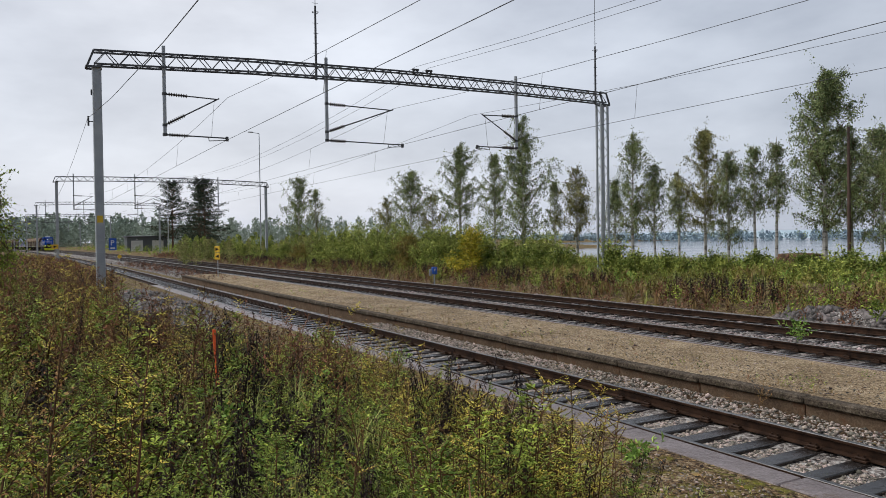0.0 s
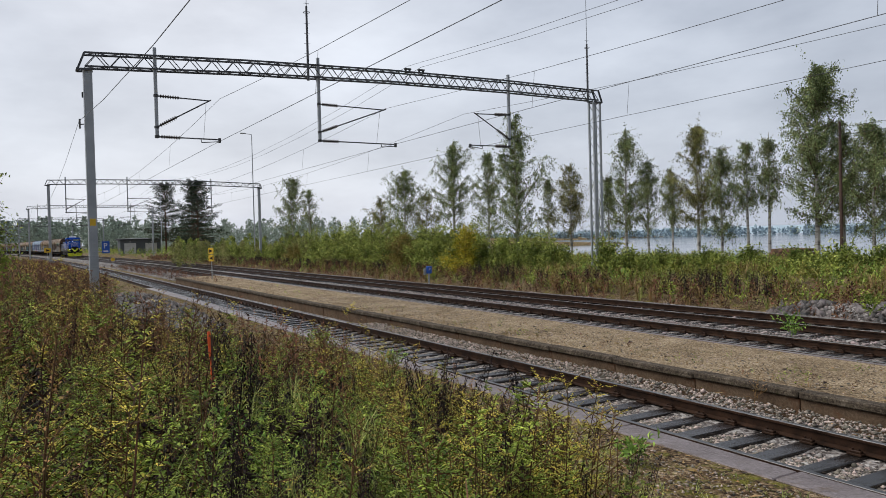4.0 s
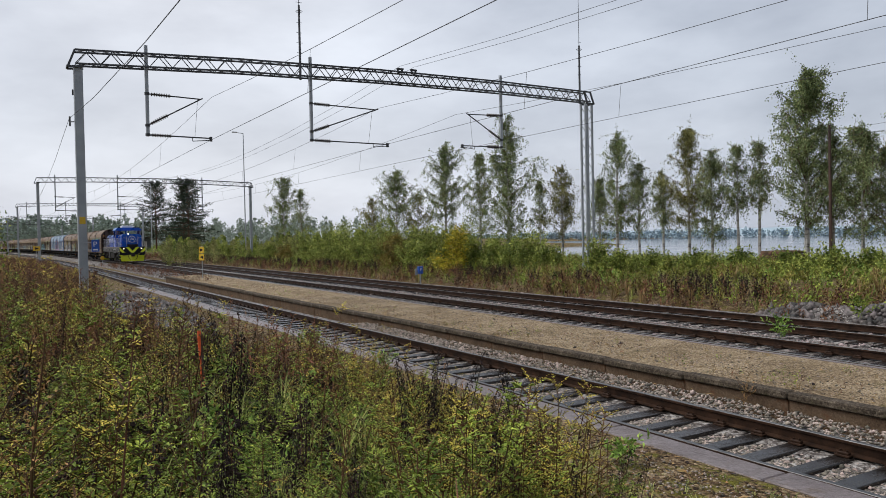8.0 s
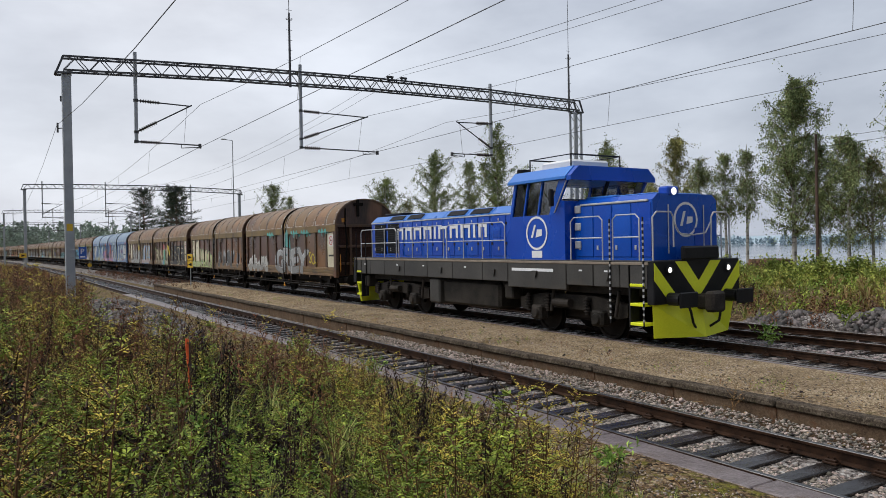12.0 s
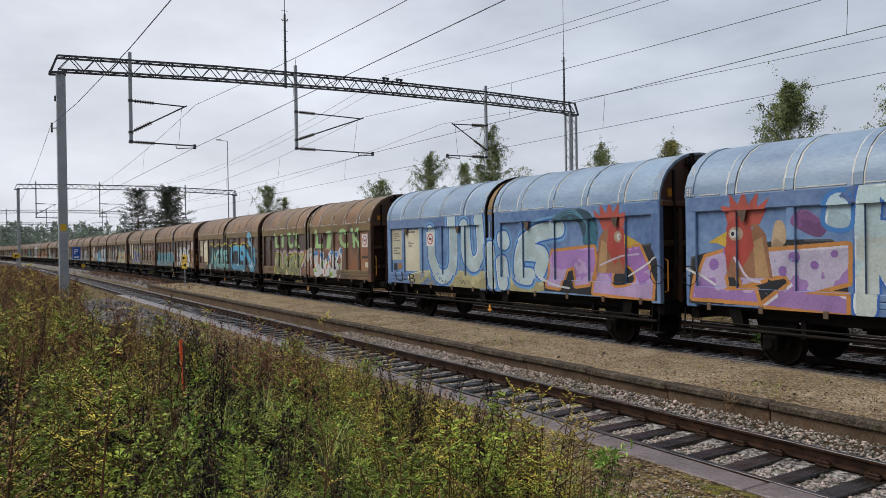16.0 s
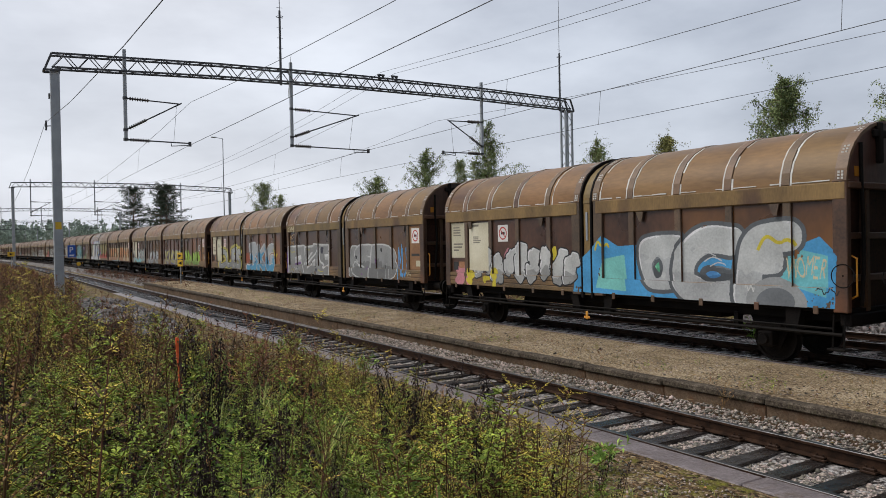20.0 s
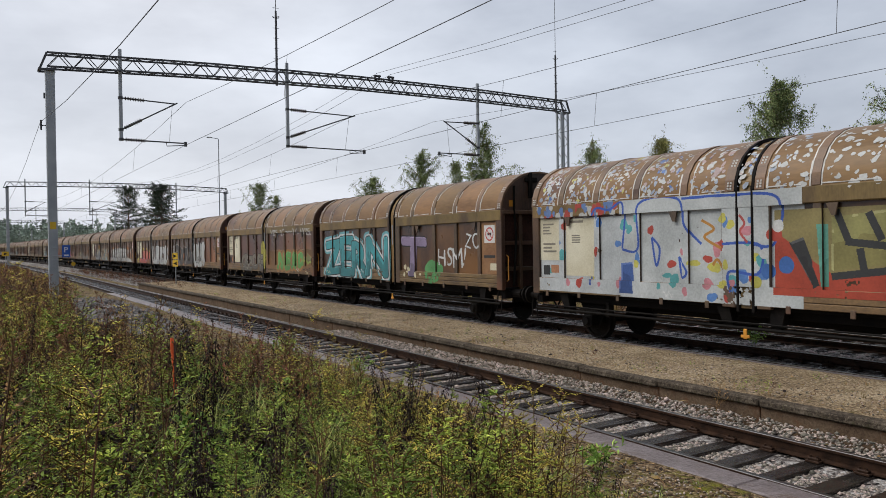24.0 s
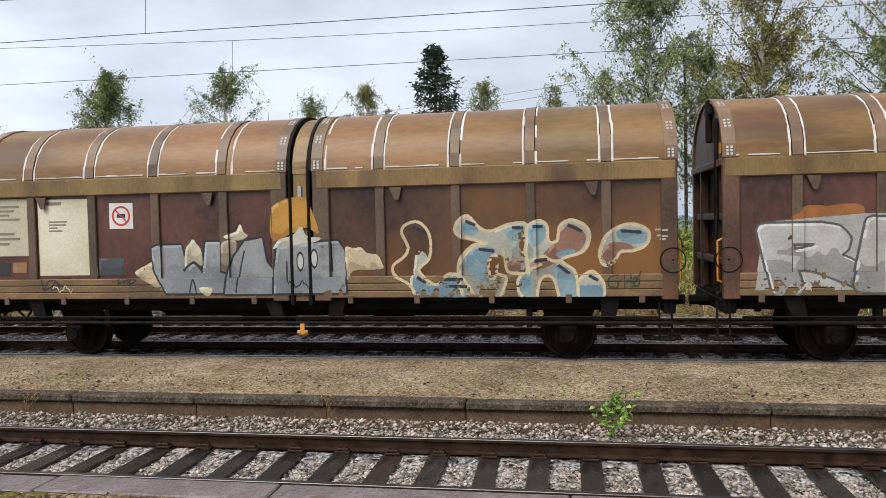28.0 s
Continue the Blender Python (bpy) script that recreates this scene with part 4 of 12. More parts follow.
        part("lever", Build().box(-0.1, 0.1, min(sy * 1.44, sy * 1.47), max(sy * 1.44, sy * 1.47), 0.52, 0.58, 0.01).box(-0.04, 0.04, min(sy * 1.44, sy * 1.47), max(sy * 1.44, sy * 1.47), 0.50, 0.70, 0.01), "handrail", u, "small orange yellow lever")
    part("middle_arch", arc_skin(Build(), -0.13, 0.13, -0.03, 0, 7, 0.06), "eave", u)
    ja = Build()
    for xx in (-0.19, 0.19):
        arc_skin(ja, xx - 0.028, xx + 0.028, 0.026, 0, 7, 0.06)
    part("lock_arch", ja, "under", u)
    # end walls
    prof = [(1.28, 1.1)] + [(a - 0.06, c - 0.05) for a, c in ROOF_ARC] + [(-(a - 0.06), c - 0.05) for a, c in ROOF_ARC[::-1][1:]] + [(-1.28, 1.1)]
    for h in (-1, 1):
        xa, xb = sorted((h * (HALF - 0.22), h * (HALF - 0.16)))
        e = part("end_wall", Build().prism(prof, xa, xb), "endwall", u, "grimy dark end wall")
        xo = h * (HALF - 0.10)
        hood = [(a - 0.035, c - 0.03) for a, c in ROOF_ARC]
        part("end_hood", Build().prism(hood + [(-p, c) for p, c in hood[::-1][1:]], *sorted((h * (HALF - 0.15), h * (HALF - 0.03)))), "endhood", e, "smooth curved upper end panel, brown and streaked")
        part("end_rib", Build().box(*sorted((h * (HALF - 0.16), h * (HALF + 0.03))), -1.40, 1.40, 3.28, 3.40, 0.015), "endframe", e)
        for z in (1.7, 2.45):
            part("end_rib", Build().box(*sorted((h * (HALF - 0.16), h * (HALF - 0.04))), -1.25, 1.25, z - 0.06, z + 0.06, 0.015), "endframe", e)
        for y in (-0.7, 0.7):
            part("end_post", Build().box(*sorted((h * (HALF - 0.16), h * (HALF - 0.02))), y - 0.06, y + 0.06, 1.1, 3.28, 0.015), "endframe", e)
        part("warning_plate", Build().box(*sorted((h * (HALF - 0.031), h * (HALF - 0.022))), -1.12, -0.92, 3.50, 3.68), "handrail", e, "small orange warning plate")
        part("pivot_arm", Build().box(*sorted((h * (HALF - 0.03), h * (HALF + 0.07))), -0.42, -0.30, 3.75, 4.50, 0.02).box(*sorted((h * (HALF - 0.03), h * (HALF + 0.05))), -0.55, -0.10, 4.22, 4.36, 0.02), "under", e, "dark pivot arm of the sliding roof")
        part("hose", Build().path([(xo + h * 0.1, -0.95, 4.1), (xo + h * 0.12, -0.98, 3.4), (xo + h * 0.10, -0.9, 2.6), (xo + h * 0.14, -0.98, 1.9), (xo + h * 0.12, -1.02, 1.2)], 0.035), "under", e, "black bent pipe")
        part("handrail", Build().path([(xo + h * 0.06, -1.22, 1.35), (xo + h * 0.16, -1.24, 1.4), (xo + h * 0.16, -1.24, 2.05), (xo + h * 0.06, -1.22, 2.1)], 0.018), "handrail", e, "orange handrail")
        part("step", Build().box(*sorted((xo - 0.28, xo + 0.05)), -1.46, -1.2, 0.42, 0.46, 0.01).tube((xo - 0.2, -1.4, 0.45), (xo - 0.2, -1.35, 1.05), 0.018, n=5).tube((xo, -1.4, 0.45), (xo, -1.35, 1.05), 0.018, n=5), "under", u)
    # frame and running gear
    part("underframe", Build().box(-HALF + 0.05, HALF - 0.05, -1.3, 1.3, 1.08, 1.16, 0.01), "under", u, "sooty steel underframe")
    for sy in (-1, 1):
        part("sole_bar", Build().box(-HALF + 0.23, HALF - 0.23, min(sy * 0.8, sy * 1.1), max(sy * 0.8, sy * 1.1), 0.9, 1.08, 0.02), "under", u)
        part("end_beam", Build().box(*sorted((sy * (HALF - 0.02), sy * (HALF - 0.22))), -1.3, 1.3, 0.85, 1.075, 0.02), "under", u)
    part("centre_sill", Build().box(-3.2, 3.2, -0.5, 0.5, 0.72, 1.075, 0.02), "under", u)
    part("brake_gear", Build().tube((-1.6, -0.3, 0.7), (-0.6, -0.3, 0.7), 0.18, n=12).tube((0.9, 0.2, 0.72), (1.7, 0.2, 0.72), 0.14, n=12).box(-2.6, 2.6, -0.04, 0.04, 0.5, 0.56), "under", u)
    for sy in (-1, 1):
        part("side_rod", Build().tube((-HALF + 0.1, sy * 1.42, 0.71), (HALF - 0.1, sy * 1.42, 0.71), 0.032, n=8).tube((-HALF + 0.3, sy * 1.36, 0.80), (HALF - 0.3, sy * 1.36, 0.80), 0.022, n=6), "under", u, "long dark operating rod")
        for h in (-1, 1):
            for xx in (h * 0.62, h * 5.4):
                part("bracket", Build().prism([(xx - 0.16, 1.15), (xx + 0.16, 1.15), (xx + 0.16 - h * 0.10, 0.72), (xx - 0.16 - h * 0.10 + 0.1, 0.72)], min(sy * 1.15, sy * 1.33), max(sy * 1.15, sy * 1.33), "y"), "under", u)
            ax = h * 4.69
            part("axle_box", Build().box(ax - 0.16, ax + 0.16, min(sy * 0.95, sy * 1.2), max(sy * 0.95, sy * 1.2), 0.32, 0.62, 0.03).tube((ax, sy * 1.2, 0.47), (ax, sy * 1.26, 0.47), 0.12, 0.10, 12), "under", u)
            sp = Build()
            for k in range(5):
                L = 0.62 - 0.1 * k
                sp.box(ax - L, ax + L, min(sy * 1.0, sy * 1.12), max(sy * 1.0, sy * 1.12), 0.64 + 0.028 * k, 0.664 + 0.028 * k)
            sp.box(ax - 0.72, ax - 0.62, min(sy * 0.98, sy * 1.14), max(sy * 0.98, sy * 1.14), 0.6, 0.95).box(ax + 0.62, ax + 0.72, min(sy * 0.98, sy * 1.14), max(sy * 0.98, sy * 1.14), 0.6, 0.95)
            part("leaf_spring", sp, "under", u)
            part("axle_guard", Build().prism([(ax - 0.5, 1.0), (ax - 0.2, 0.28), (ax - 0.12, 0.28), (ax - 0.12, 0.6), (ax + 0.12, 0.6), (ax + 0.12, 0.28), (ax + 0.2, 0.28), (ax + 0.5, 1.0)], min(sy * 0.93, sy * 0.955), max(sy * 0.93, sy * 0.955), "y"), "under", u)
    wb = Build()
    for sy in (-1, 1):
        wb.lathe([(0.10, sy * 0.70), (0.40, sy * 0.715), (0.40, sy * 0.69), (0.495, sy * 0.685), (0.495, sy * 0.715), (0.462, sy * 0.73), (0.458, sy * 0.83), (0.41, sy * 0.83), (0.40, sy * 0.775), (0.14, sy * 0.80), (0.12, sy * 0.90), (0.0, sy * 0.90)], (0, 0, 0), "y", 20)
    wb.tube((0, -0.75, 0), (0, 0.75, 0), 0.08, n=8)
    for k in range(6):
        a = k * math.pi / 3
        for sy in (-1, 1):
            wb.tube((0.27 * math.cos(a), sy * 0.76, 0.27 * math.sin(a)), (0.27 * math.cos(a), sy * 0.80, 0.27 * math.sin(a)), 0.035, n=6)
    wheelm = wb.mesh("wheelset", "wheel", True)
    wheelm.set_sharp_from_angle(angle=radians(40))
    for ax in (-4.69, 4.69):
        w = part("wheelset", wheelm, None, u, "dark solid steel wheels on an axle")
        w.location = (ax, 0, 0.46)
    return u


def couplings(u, wide):
    """Buffers and screw coupling at the end between pairs, a plain drawbar at the other. wide: +1 or -1, the end."""
    x = wide * (HALF - 0.05)
    for y in (-0.98, 0.98):
        part("buffer", Build().tube((x, y, 1.0), (x + wide * 0.42, y, 1.0), 0.12, n=12).tube((x + wide * 0.40, y, 1.0), (x + wide * 0.66, y, 1.0), 0.085, n=12).tube((x + wide * 0.64, y, 1.0), (x + wide * 0.69, y, 1.0), 0.23, 0.24, 16), "under", u, "black round buffer")
    part("coupler", Build().box(*sorted((x, x + wide * 0.6)), -0.10, 0.10, 0.88, 1.08, 0.03).path([(x + wide * 0.2, 0.25, 0.9), (x + wide * 0.45, 0.28, 0.55), (x + wide * 0.66, 0.24, 0.8)], 0.03), "under", u)
    part("drawbar", Build().tube((-x, 0, 0.95), (-x - wide * 0.37, 0, 0.95), 0.09, n=10), "under", u)
    part("handwheel", Build().lathe([(0.205, -0.010), (0.215, 0), (0.205, 0.010), (0.195, 0), (0.205, -0.010)], (-x + wide * 0.05 - wide * 0.02, -1.44, 1.75), "y", 20).tube((-x + wide * 0.03, -1.44, 1.75), (-x + wide * 0.03, -1.2, 1.75), 0.02, n=6), "under", u, "thin dark handwheel")


def flat_part(u, name, V, F, col, layer, label=""):
    mat = MAT[col] if isinstance(col, str) else spray(col)
    return part(name, paint_mesh(name, V, F, mat, layer), None, u, label)


def rect(x0, x1, z0, z1):
    return [(x0, z0), (x1, z0), (x1, z1), (x0, z1)], [(0, 1, 2, 3)]


def bars(u, x0, x1, z, n, h, col, layer, rnd):
    """Unreadable or private lettering as plain bars."""
    V, F = [], []
    for k in range(n):
        w = (x1 - x0) * rnd.uniform(0.45, 1.0)
        o = len(V)
        zz = z - k * h * 1.9
        V += [(x0, zz), (x0 + w, zz), (x0 + w, zz + h), (x0, zz + h)]
        F.append((o, o + 1, o + 2, o + 3))
    tagged(flat_part(u, "marking", V, F, col, layer), kind="stuff")


def no_sign(u, cx, cz, s):
    """A square sign: a red ring with a bar over a small black wagon."""
    V, F = rect(cx - s, cx + s, cz - s, cz + s)
    flat_part(u, "warning_sign", V, F, "whiteplate", 1, "white square sign with a red crossed ring")
    n = 20
    ring = [(cx + r * s * math.cos(2 * math.pi * i / n), cz + r * s * math.sin(2 * math.pi * i / n)) for r in (0.62, 0.78) for i in range(n)]
    flat_part(u, "sign_ring", ring, [(i, (i + 1) % n, n + (i + 1) % n, n + i) for i in range(n)], "signred", 2)
    flat_part(u, "sign_figure", *rect(cx - 0.36 * s, cx + 0.36 * s, cz - 0.14 * s, cz + 0.16 * s), "ink", 2)
    V, F = strip([(cx - 0.5 * s, cz + 0.5 * s), (cx, cz), (cx + 0.5 * s, cz - 0.5 * s)], 0.12 * s)
    flat_part(u, "sign_bar", V, F, "signred", 3)


def plates(u, front, rnd):
    """The plates at the outer end: data plates behind (front False), a ruled-out sign in front."""
    if front:
        V, F = rect(5.43, 6.22, 1.55, 3.07)
        flat_part(u, "end_panel", V, F, rnd.choice(("rustplate", "rustplate", "cream")), 0.6, "faded orange end panel")
        no_sign(u, 5.83, 2.72, 0.26)
        flat_part(u, "number_bar", *rect(5.55, 6.1, 2.02, 2.10), "ink", 1)
        flat_part(u, "small_plate", *rect(5.85, 6.15, 1.66, 1.86), "cream", 1)
    else:
        flat_part(u, "data_plate", *rect(-6.22, -5.43, 1.98, 3.07), "cream", 1, "cream data plate with worn markings")
        bars(u, -6.1, -5.6, 2.9, 4, 0.042, "fadedink", 2, rnd)
        bars(u, -6.1, -5.55, 2.38, 3, 0.05, "fadedink", 2, rnd)
        flat_part(u, "data_plate", *rect(-5.22, -4.18, 1.60, 3.04), "cream", 1, "cream data plate with worn markings")
        bars(u, -5.05, -4.45, 2.93, 1, 0.06, "fadedink", 2, rnd)
        bars(u, -5.0, -4.6, 2.6, 4, 0.03, "fadedink", 2, rnd)
        flat_part(u, "label_box", *rect(-6.1, -5.85, 1.6, 1.85), "ink", 1)
        flat_part(u, "label_box", *rect(-5.8, -5.5, 1.66, 1.86), "rustplate", 1)
        if rnd.random() < 0.75:
            no_sign(u, -3.5, 2.70, 0.24)


# ---- spray-painted pieces on the wagon sides ----
class Wall:
    """The near side of a wagon as a fine grid of paint: shapes are laid over one another in order, then turned into flat cells that follow the relief."""

    def __init__(self, res):
        self.res = res
        self.x0, self.z0 = -HALF + 0.01, 1.155
        self.w, self.h = int(2 * (HALF - 0.01) / res), int((3.40 - 1.155) / res)
        self.a = np.zeros((self.h, self.w), np.uint8)
        self.cols, self.ops = [None], []
        self.X, self.Z = np.meshgrid(self.x0 + (np.arange(self.w) + 0.5) * res, self.z0 + (np.arange(self.h) + 0.5) * res)

    def colour(self, c):
        k = tuple(round(v, 3) for v in c)
        if k not in self.cols:
            self.cols.append(k)
        return self.cols.index(k)

    def mask(self, V, F):
        m = np.zeros((self.h, self.w), bool)
        V = np.asarray(V, float)
        for f in F:
            p = V[list(f)]
            i0, i1 = int((p[:, 0].min() - self.x0) / self.res) - 1, int((p[:, 0].max() - self.x0) / self.res) + 2
            j0, j1 = int((p[:, 1].min() - self.z0) / self.res) - 1, int((p[:, 1].max() - self.z0) / self.res) + 2
            i0, i1, j0, j1 = max(i0, 0), min(i1, self.w), max(j0, 0), min(j1, self.h)
            if i0 >= i1 or j0 >= j1:
                continue
            X, Z = self.X[j0:j1, i0:i1], self.Z[j0:j1, i0:i1]
            inside = np.zeros(X.shape, bool)
            for a, b in zip(p, np.roll(p, -1, 0)):
                if a[1] == b[1]:
                    continue
                inside ^= ((a[1] > Z) != (b[1] > Z)) & (X < (b[0] - a[0]) * (Z - a[1]) / (b[1] - a[1]) + a[0])
            m[j0:j1, i0:i1] |= inside
        return m

    def grow(self, m, r):
        """Swells a mask by r metres, with round corners."""
        n = int(round(r / self.res))
        if n < 1:
            return m
        pad = np.pad(m, n)
        out = np.zeros_like(m)
        for dx in range(-n, n + 1):
            k = int(math.sqrt(n * n - dx * dx))
            c = np.cumsum(np.pad(pad[:, n + dx:n + dx + self.w].astype(np.int32), ((1, 0), (0, 0))), 0)
            out |= (c[n + k + 1:n + k + 1 + self.h] - c[n - k:n - k + self.h]) > 0
        return out

    def put(self, layer, fn):
        self.ops.append((layer, len(self.ops), fn))

    def noise(self, rs, cells):
        n = np.zeros((self.h, self.w))
        for k, c in enumerate(cells):
            g = rs.rand(int(2.3 / c) + 3, int(13.0 / c) + 3)
            zi, xi = (self.Z - self.z0) / c, (self.X - self.x0) / c
            i, j = zi.astype(int), xi.astype(int)
            f, q = zi - i, xi - j
            f, q = f * f * (3 - 2 * f), q * q * (3 - 2 * q)
            n += 0.55 ** k * (g[i, j] * (1 - f) * (1 - q) + g[i + 1, j] * f * (1 - q) + g[i, j + 1] * (1 - f) * q + g[i + 1, j + 1] * f * q)
        return n / sum(0.55 ** k for k in range(len(cells)))

    def finish(self, u, seed):
        for _, _, fn in sorted(self.ops, key=lambda o: o[:2]):
            fn()
        rs = np.random.RandomState(seed)
        wear = self.noise(rs, (0.5, 0.13, 0.04))
        self.a[wear > 0.83] = 0
        grime = (self.Z < 1.53) & (self.noise(rs, (0.9, 0.10, 0.03)) > 0.74)
        self.a[grime] = 0
        cuts = np.unique(np.clip(np.round((np.array(CUTS) - self.x0) / self.res).astype(int), 0, self.w))
        zcut = {int(round((c - self.z0) / self.res)) for c in (1.53, 3.085)}
        a = self.a
        quads = {}
        live = {}
        for j in range(self.h + 1):
            row = {}
            if j < self.h:
                r = a[j]
                br = np.zeros(self.w + 1, bool)
                br[0] = br[-1] = True
                br[1:-1] = r[1:] != r[:-1]
                br[cuts] = True
                e = np.flatnonzero(br)
                for i0, i1 in zip(e, e[1:]):
                    if r[i0]:
                        row[int(i0), int(i1), int(r[i0])] = j
            for key, j0 in list(live.items()):
                if key in row and j not in zcut:
                    row[key] = j0
                else:
                    quads.setdefault(key[2], []).append((key[0], key[1], j0, j))
            live = row
        for c, q in quads.items():
            q = np.array(q, float)
            xa, xb = self.x0 + q[:, 0] * self.res, self.x0 + q[:, 1] * self.res
            za, zb = self.z0 + q[:, 2] * self.res, self.z0 + q[:, 3] * self.res
            y = -np.array([relief((p + s) / 2, (t + w) / 2) for p, s, t, w in zip(xa, xb, za, zb)]) - 0.0016
            v = np.stack([np.stack([xa, y, za], 1), np.stack([xb, y, za], 1), np.stack([xb, y, zb], 1), np.stack([xa, y, zb], 1)], 1).reshape(-1, 3)
            f = np.arange(len(v)).reshape(-1, 4)
            o = part("graffiti_paint", cloud_mesh("graffiti_paint", v, f, spray(self.cols[c])), None, u, "spray paint of one colour in a graffiti piece")
            tagged(o, kind="stuff")


def glyph_masks(wall, word, x0, x1, z0, z1, wild, rnd, bold):
    """One mask a letter, tilted, swollen and bent by hand."""
    adv, pen, out = [], 0.0, []
    for ch in word:
        if ch == " ":
            pen += 0.3
            continue
        v, f = text_mesh(ch, 0.0)
        lo, hi = v[:, 0].min(), v[:, 0].max()
        adv.append((ch, v, f, pen, lo, hi))
        pen += (hi - lo) + (0.02 - 0.06 * wild if bold else 0.08)
    for ch, v, f, p, lo, hi in adv:
        w = v.copy()
        c = np.array([(lo + hi) / 2, 0.36])
        a, s = rnd.uniform(-0.16, 0.16) * wild, 1 + rnd.uniform(-0.08, 0.14) * wild
        dz = rnd.uniform(-0.05, 0.05) * wild
        d = (w - c) * s
        w = np.stack([c[0] + d[:, 0] * math.cos(a) - d[:, 1] * math.sin(a), c[1] + dz + d[:, 0] * math.sin(a) + d[:, 1] * math.cos(a)], 1)
        x = x0 + bold + (w[:, 0] - lo + p) / pen * (x1 - x0 - 2 * bold)
        z = z0 + bold + w[:, 1] / 0.72 * (z1 - z0 - 2 * bold)
        ph = rnd.uniform(0, 6.28)
        x = x + 0.05 * wild * np.sin(z * 5 + ph)
        z = z + 0.035 * wild * np.sin(x * 3.3 + ph)
        out.append(wall.grow(wall.mask(np.stack([x, z], 1), f), bold))
    return out


def piece(wall, word, x0, x1, z0, z1, fill, line, back=None, glow=None, rnd=None, fat=0.07, label=None, shine=None, wild=1.0, fill2=None):
    """A word in swollen letters: a cloud behind, an outline, a two-toned fill and highlights."""
    seed, s2 = rnd.random(), rnd.randint(0, 9999)

    def draw():
        r2, rs = random.Random(seed), np.random.RandomState(s2)
        ms = glyph_masks(wall, word, x0, x1, z0, z1, wild, r2, 0.02 + fat * 0.85)
        al = np.zeros_like(ms[0])
        for m in ms:
            al |= m
        nz = wall.noise(rs, (0.35, 0.12))
        if back:
            wall.a[wall.grow(al, 0.20) & (nz > 0.30)] = wall.colour(back)
        if glow:
            wall.a[wall.grow(al, 0.11)] = wall.colour(glow)
        f1, f2, f3 = wall.colour(fill), wall.colour(fill2 or tuple(v * 0.62 for v in fill)), wall.colour(tuple(min(0.7, v * 1.35 + 0.05) for v in fill))
        ln = wall.colour(line)
        for m in ms:
            wall.a[wall.grow(m, 0.045)] = ln
            wall.a[m] = f1
            low = m & (wall.Z < z0 + (z1 - z0) * (0.18 + 0.5 * nz))
            wall.a[low] = f2
            n = int(round(0.045 / wall.res))
            hi = m & ~np.roll(np.roll(m, n, 1), -n, 0)
            wall.a[hi & (nz > 0.45)] = f3
            if shine:
                wall.a[m & (nz > 0.74)] = wall.colour(shine)
        if r2.random() < 0.7:
            for _ in range(int((x1 - x0) * 1.2)):
                x = r2.uniform(x0, x1)
                wall.a[al & (np.abs(wall.X - x) < 0.012) & (wall.Z < z0 + r2.uniform(0.2, 0.8) * (z1 - z0))] = ln if r2.random() < 0.5 else f3

    wall.put(2.0 if back is None else 1.9, draw)


def poly(wall, V, F, col, layer):
    def draw():
        wall.a[wall.mask(V, F)] = wall.colour(col)

    wall.put(layer, draw)


def tag(wall, word, x0, x1, z0, z1, col, rnd):
    sd = rnd.random()

    def draw():
        ms = glyph_masks(wall, word, x0, x1, z0, z1, 1.0, random.Random(sd), 0.0)
        for m in ms:
            wall.a[m] = wall.colour(col)

    wall.put(3.8, draw)


def bubbles(wall, x0, x1, z0, z1, n, fill, line, rnd, back=None, inner=None):
    """An unreadable swollen piece: overlapping rounded forms with outlines, holes and inner strokes."""
    seed = rnd.random()

    def draw():
        r = random.Random(seed)
        rs = np.random.RandomState(int(seed * 1e6))
        nz = wall.noise(rs, (0.35, 0.12))
        w = (x1 - x0) / n
        if back:
            wall.a[wall.mask(blob((x0 + x1) / 2, (z0 + z1) / 2, (x1 - x0) * 0.56, (z1 - z0) * 0.62, r, 40, 0.22), [tuple(range(40))]) & (nz > 0.25)] = wall.colour(back)
        f1, f2, f3, ln = wall.colour(fill), wall.colour(tuple(v * 0.6 for v in fill)), wall.colour(tuple(min(0.7, v * 1.3 + 0.05) for v in fill)), wall.colour(line)
        for k in range(n):
            cx, cz = x0 + w * (k + 0.5), (z0 + z1) / 2 + r.uniform(-0.05, 0.05)
            m = np.zeros((wall.h, wall.w), bool)
            for _ in range(5):
                a, b = (cx + r.uniform(-0.3, 0.3) * w, cz + r.uniform(-0.36, 0.36) * (z1 - z0)), (cx + r.uniform(-0.35, 0.35) * w, cz + r.uniform(-0.4, 0.4) * (z1 - z0))
                mid = ((a[0] + b[0]) / 2 + r.uniform(-0.15, 0.15), (a[1] + b[1]) / 2 + r.uniform(-0.15, 0.15))
                V, F = strip([a, mid, b], 0.22)
                m |= wall.mask(V, F)
            m = wall.grow(m, 0.075)
            wall.a[wall.grow(m, 0.04)] = ln
            wall.a[m] = f1
            wall.a[m & (wall.Z < z0 + (z1 - z0) * (0.1 + 0.55 * nz))] = f2
            q = int(round(0.04 / wall.res))
            wall.a[m & ~np.roll(np.roll(m, q, 1), -q, 0) & (nz > 0.4)] = f3
            if inner:
                wall.a[m & (nz > 0.7)] = wall.colour(inner)

    wall.put(1.7, draw)


def wave(wall, x0, x1, z, amp, w, col, layer=3.0, turns=3.0):
    n = 40
    V, F = strip([(x0 + (x1 - x0) * i / n, z + amp * math.sin(turns * 6.28 * i / n) + 0.4 * amp * math.sin(turns * 17 * i / n)) for i in range(n + 1)], w)
    poly(wall, V, F, col, layer)


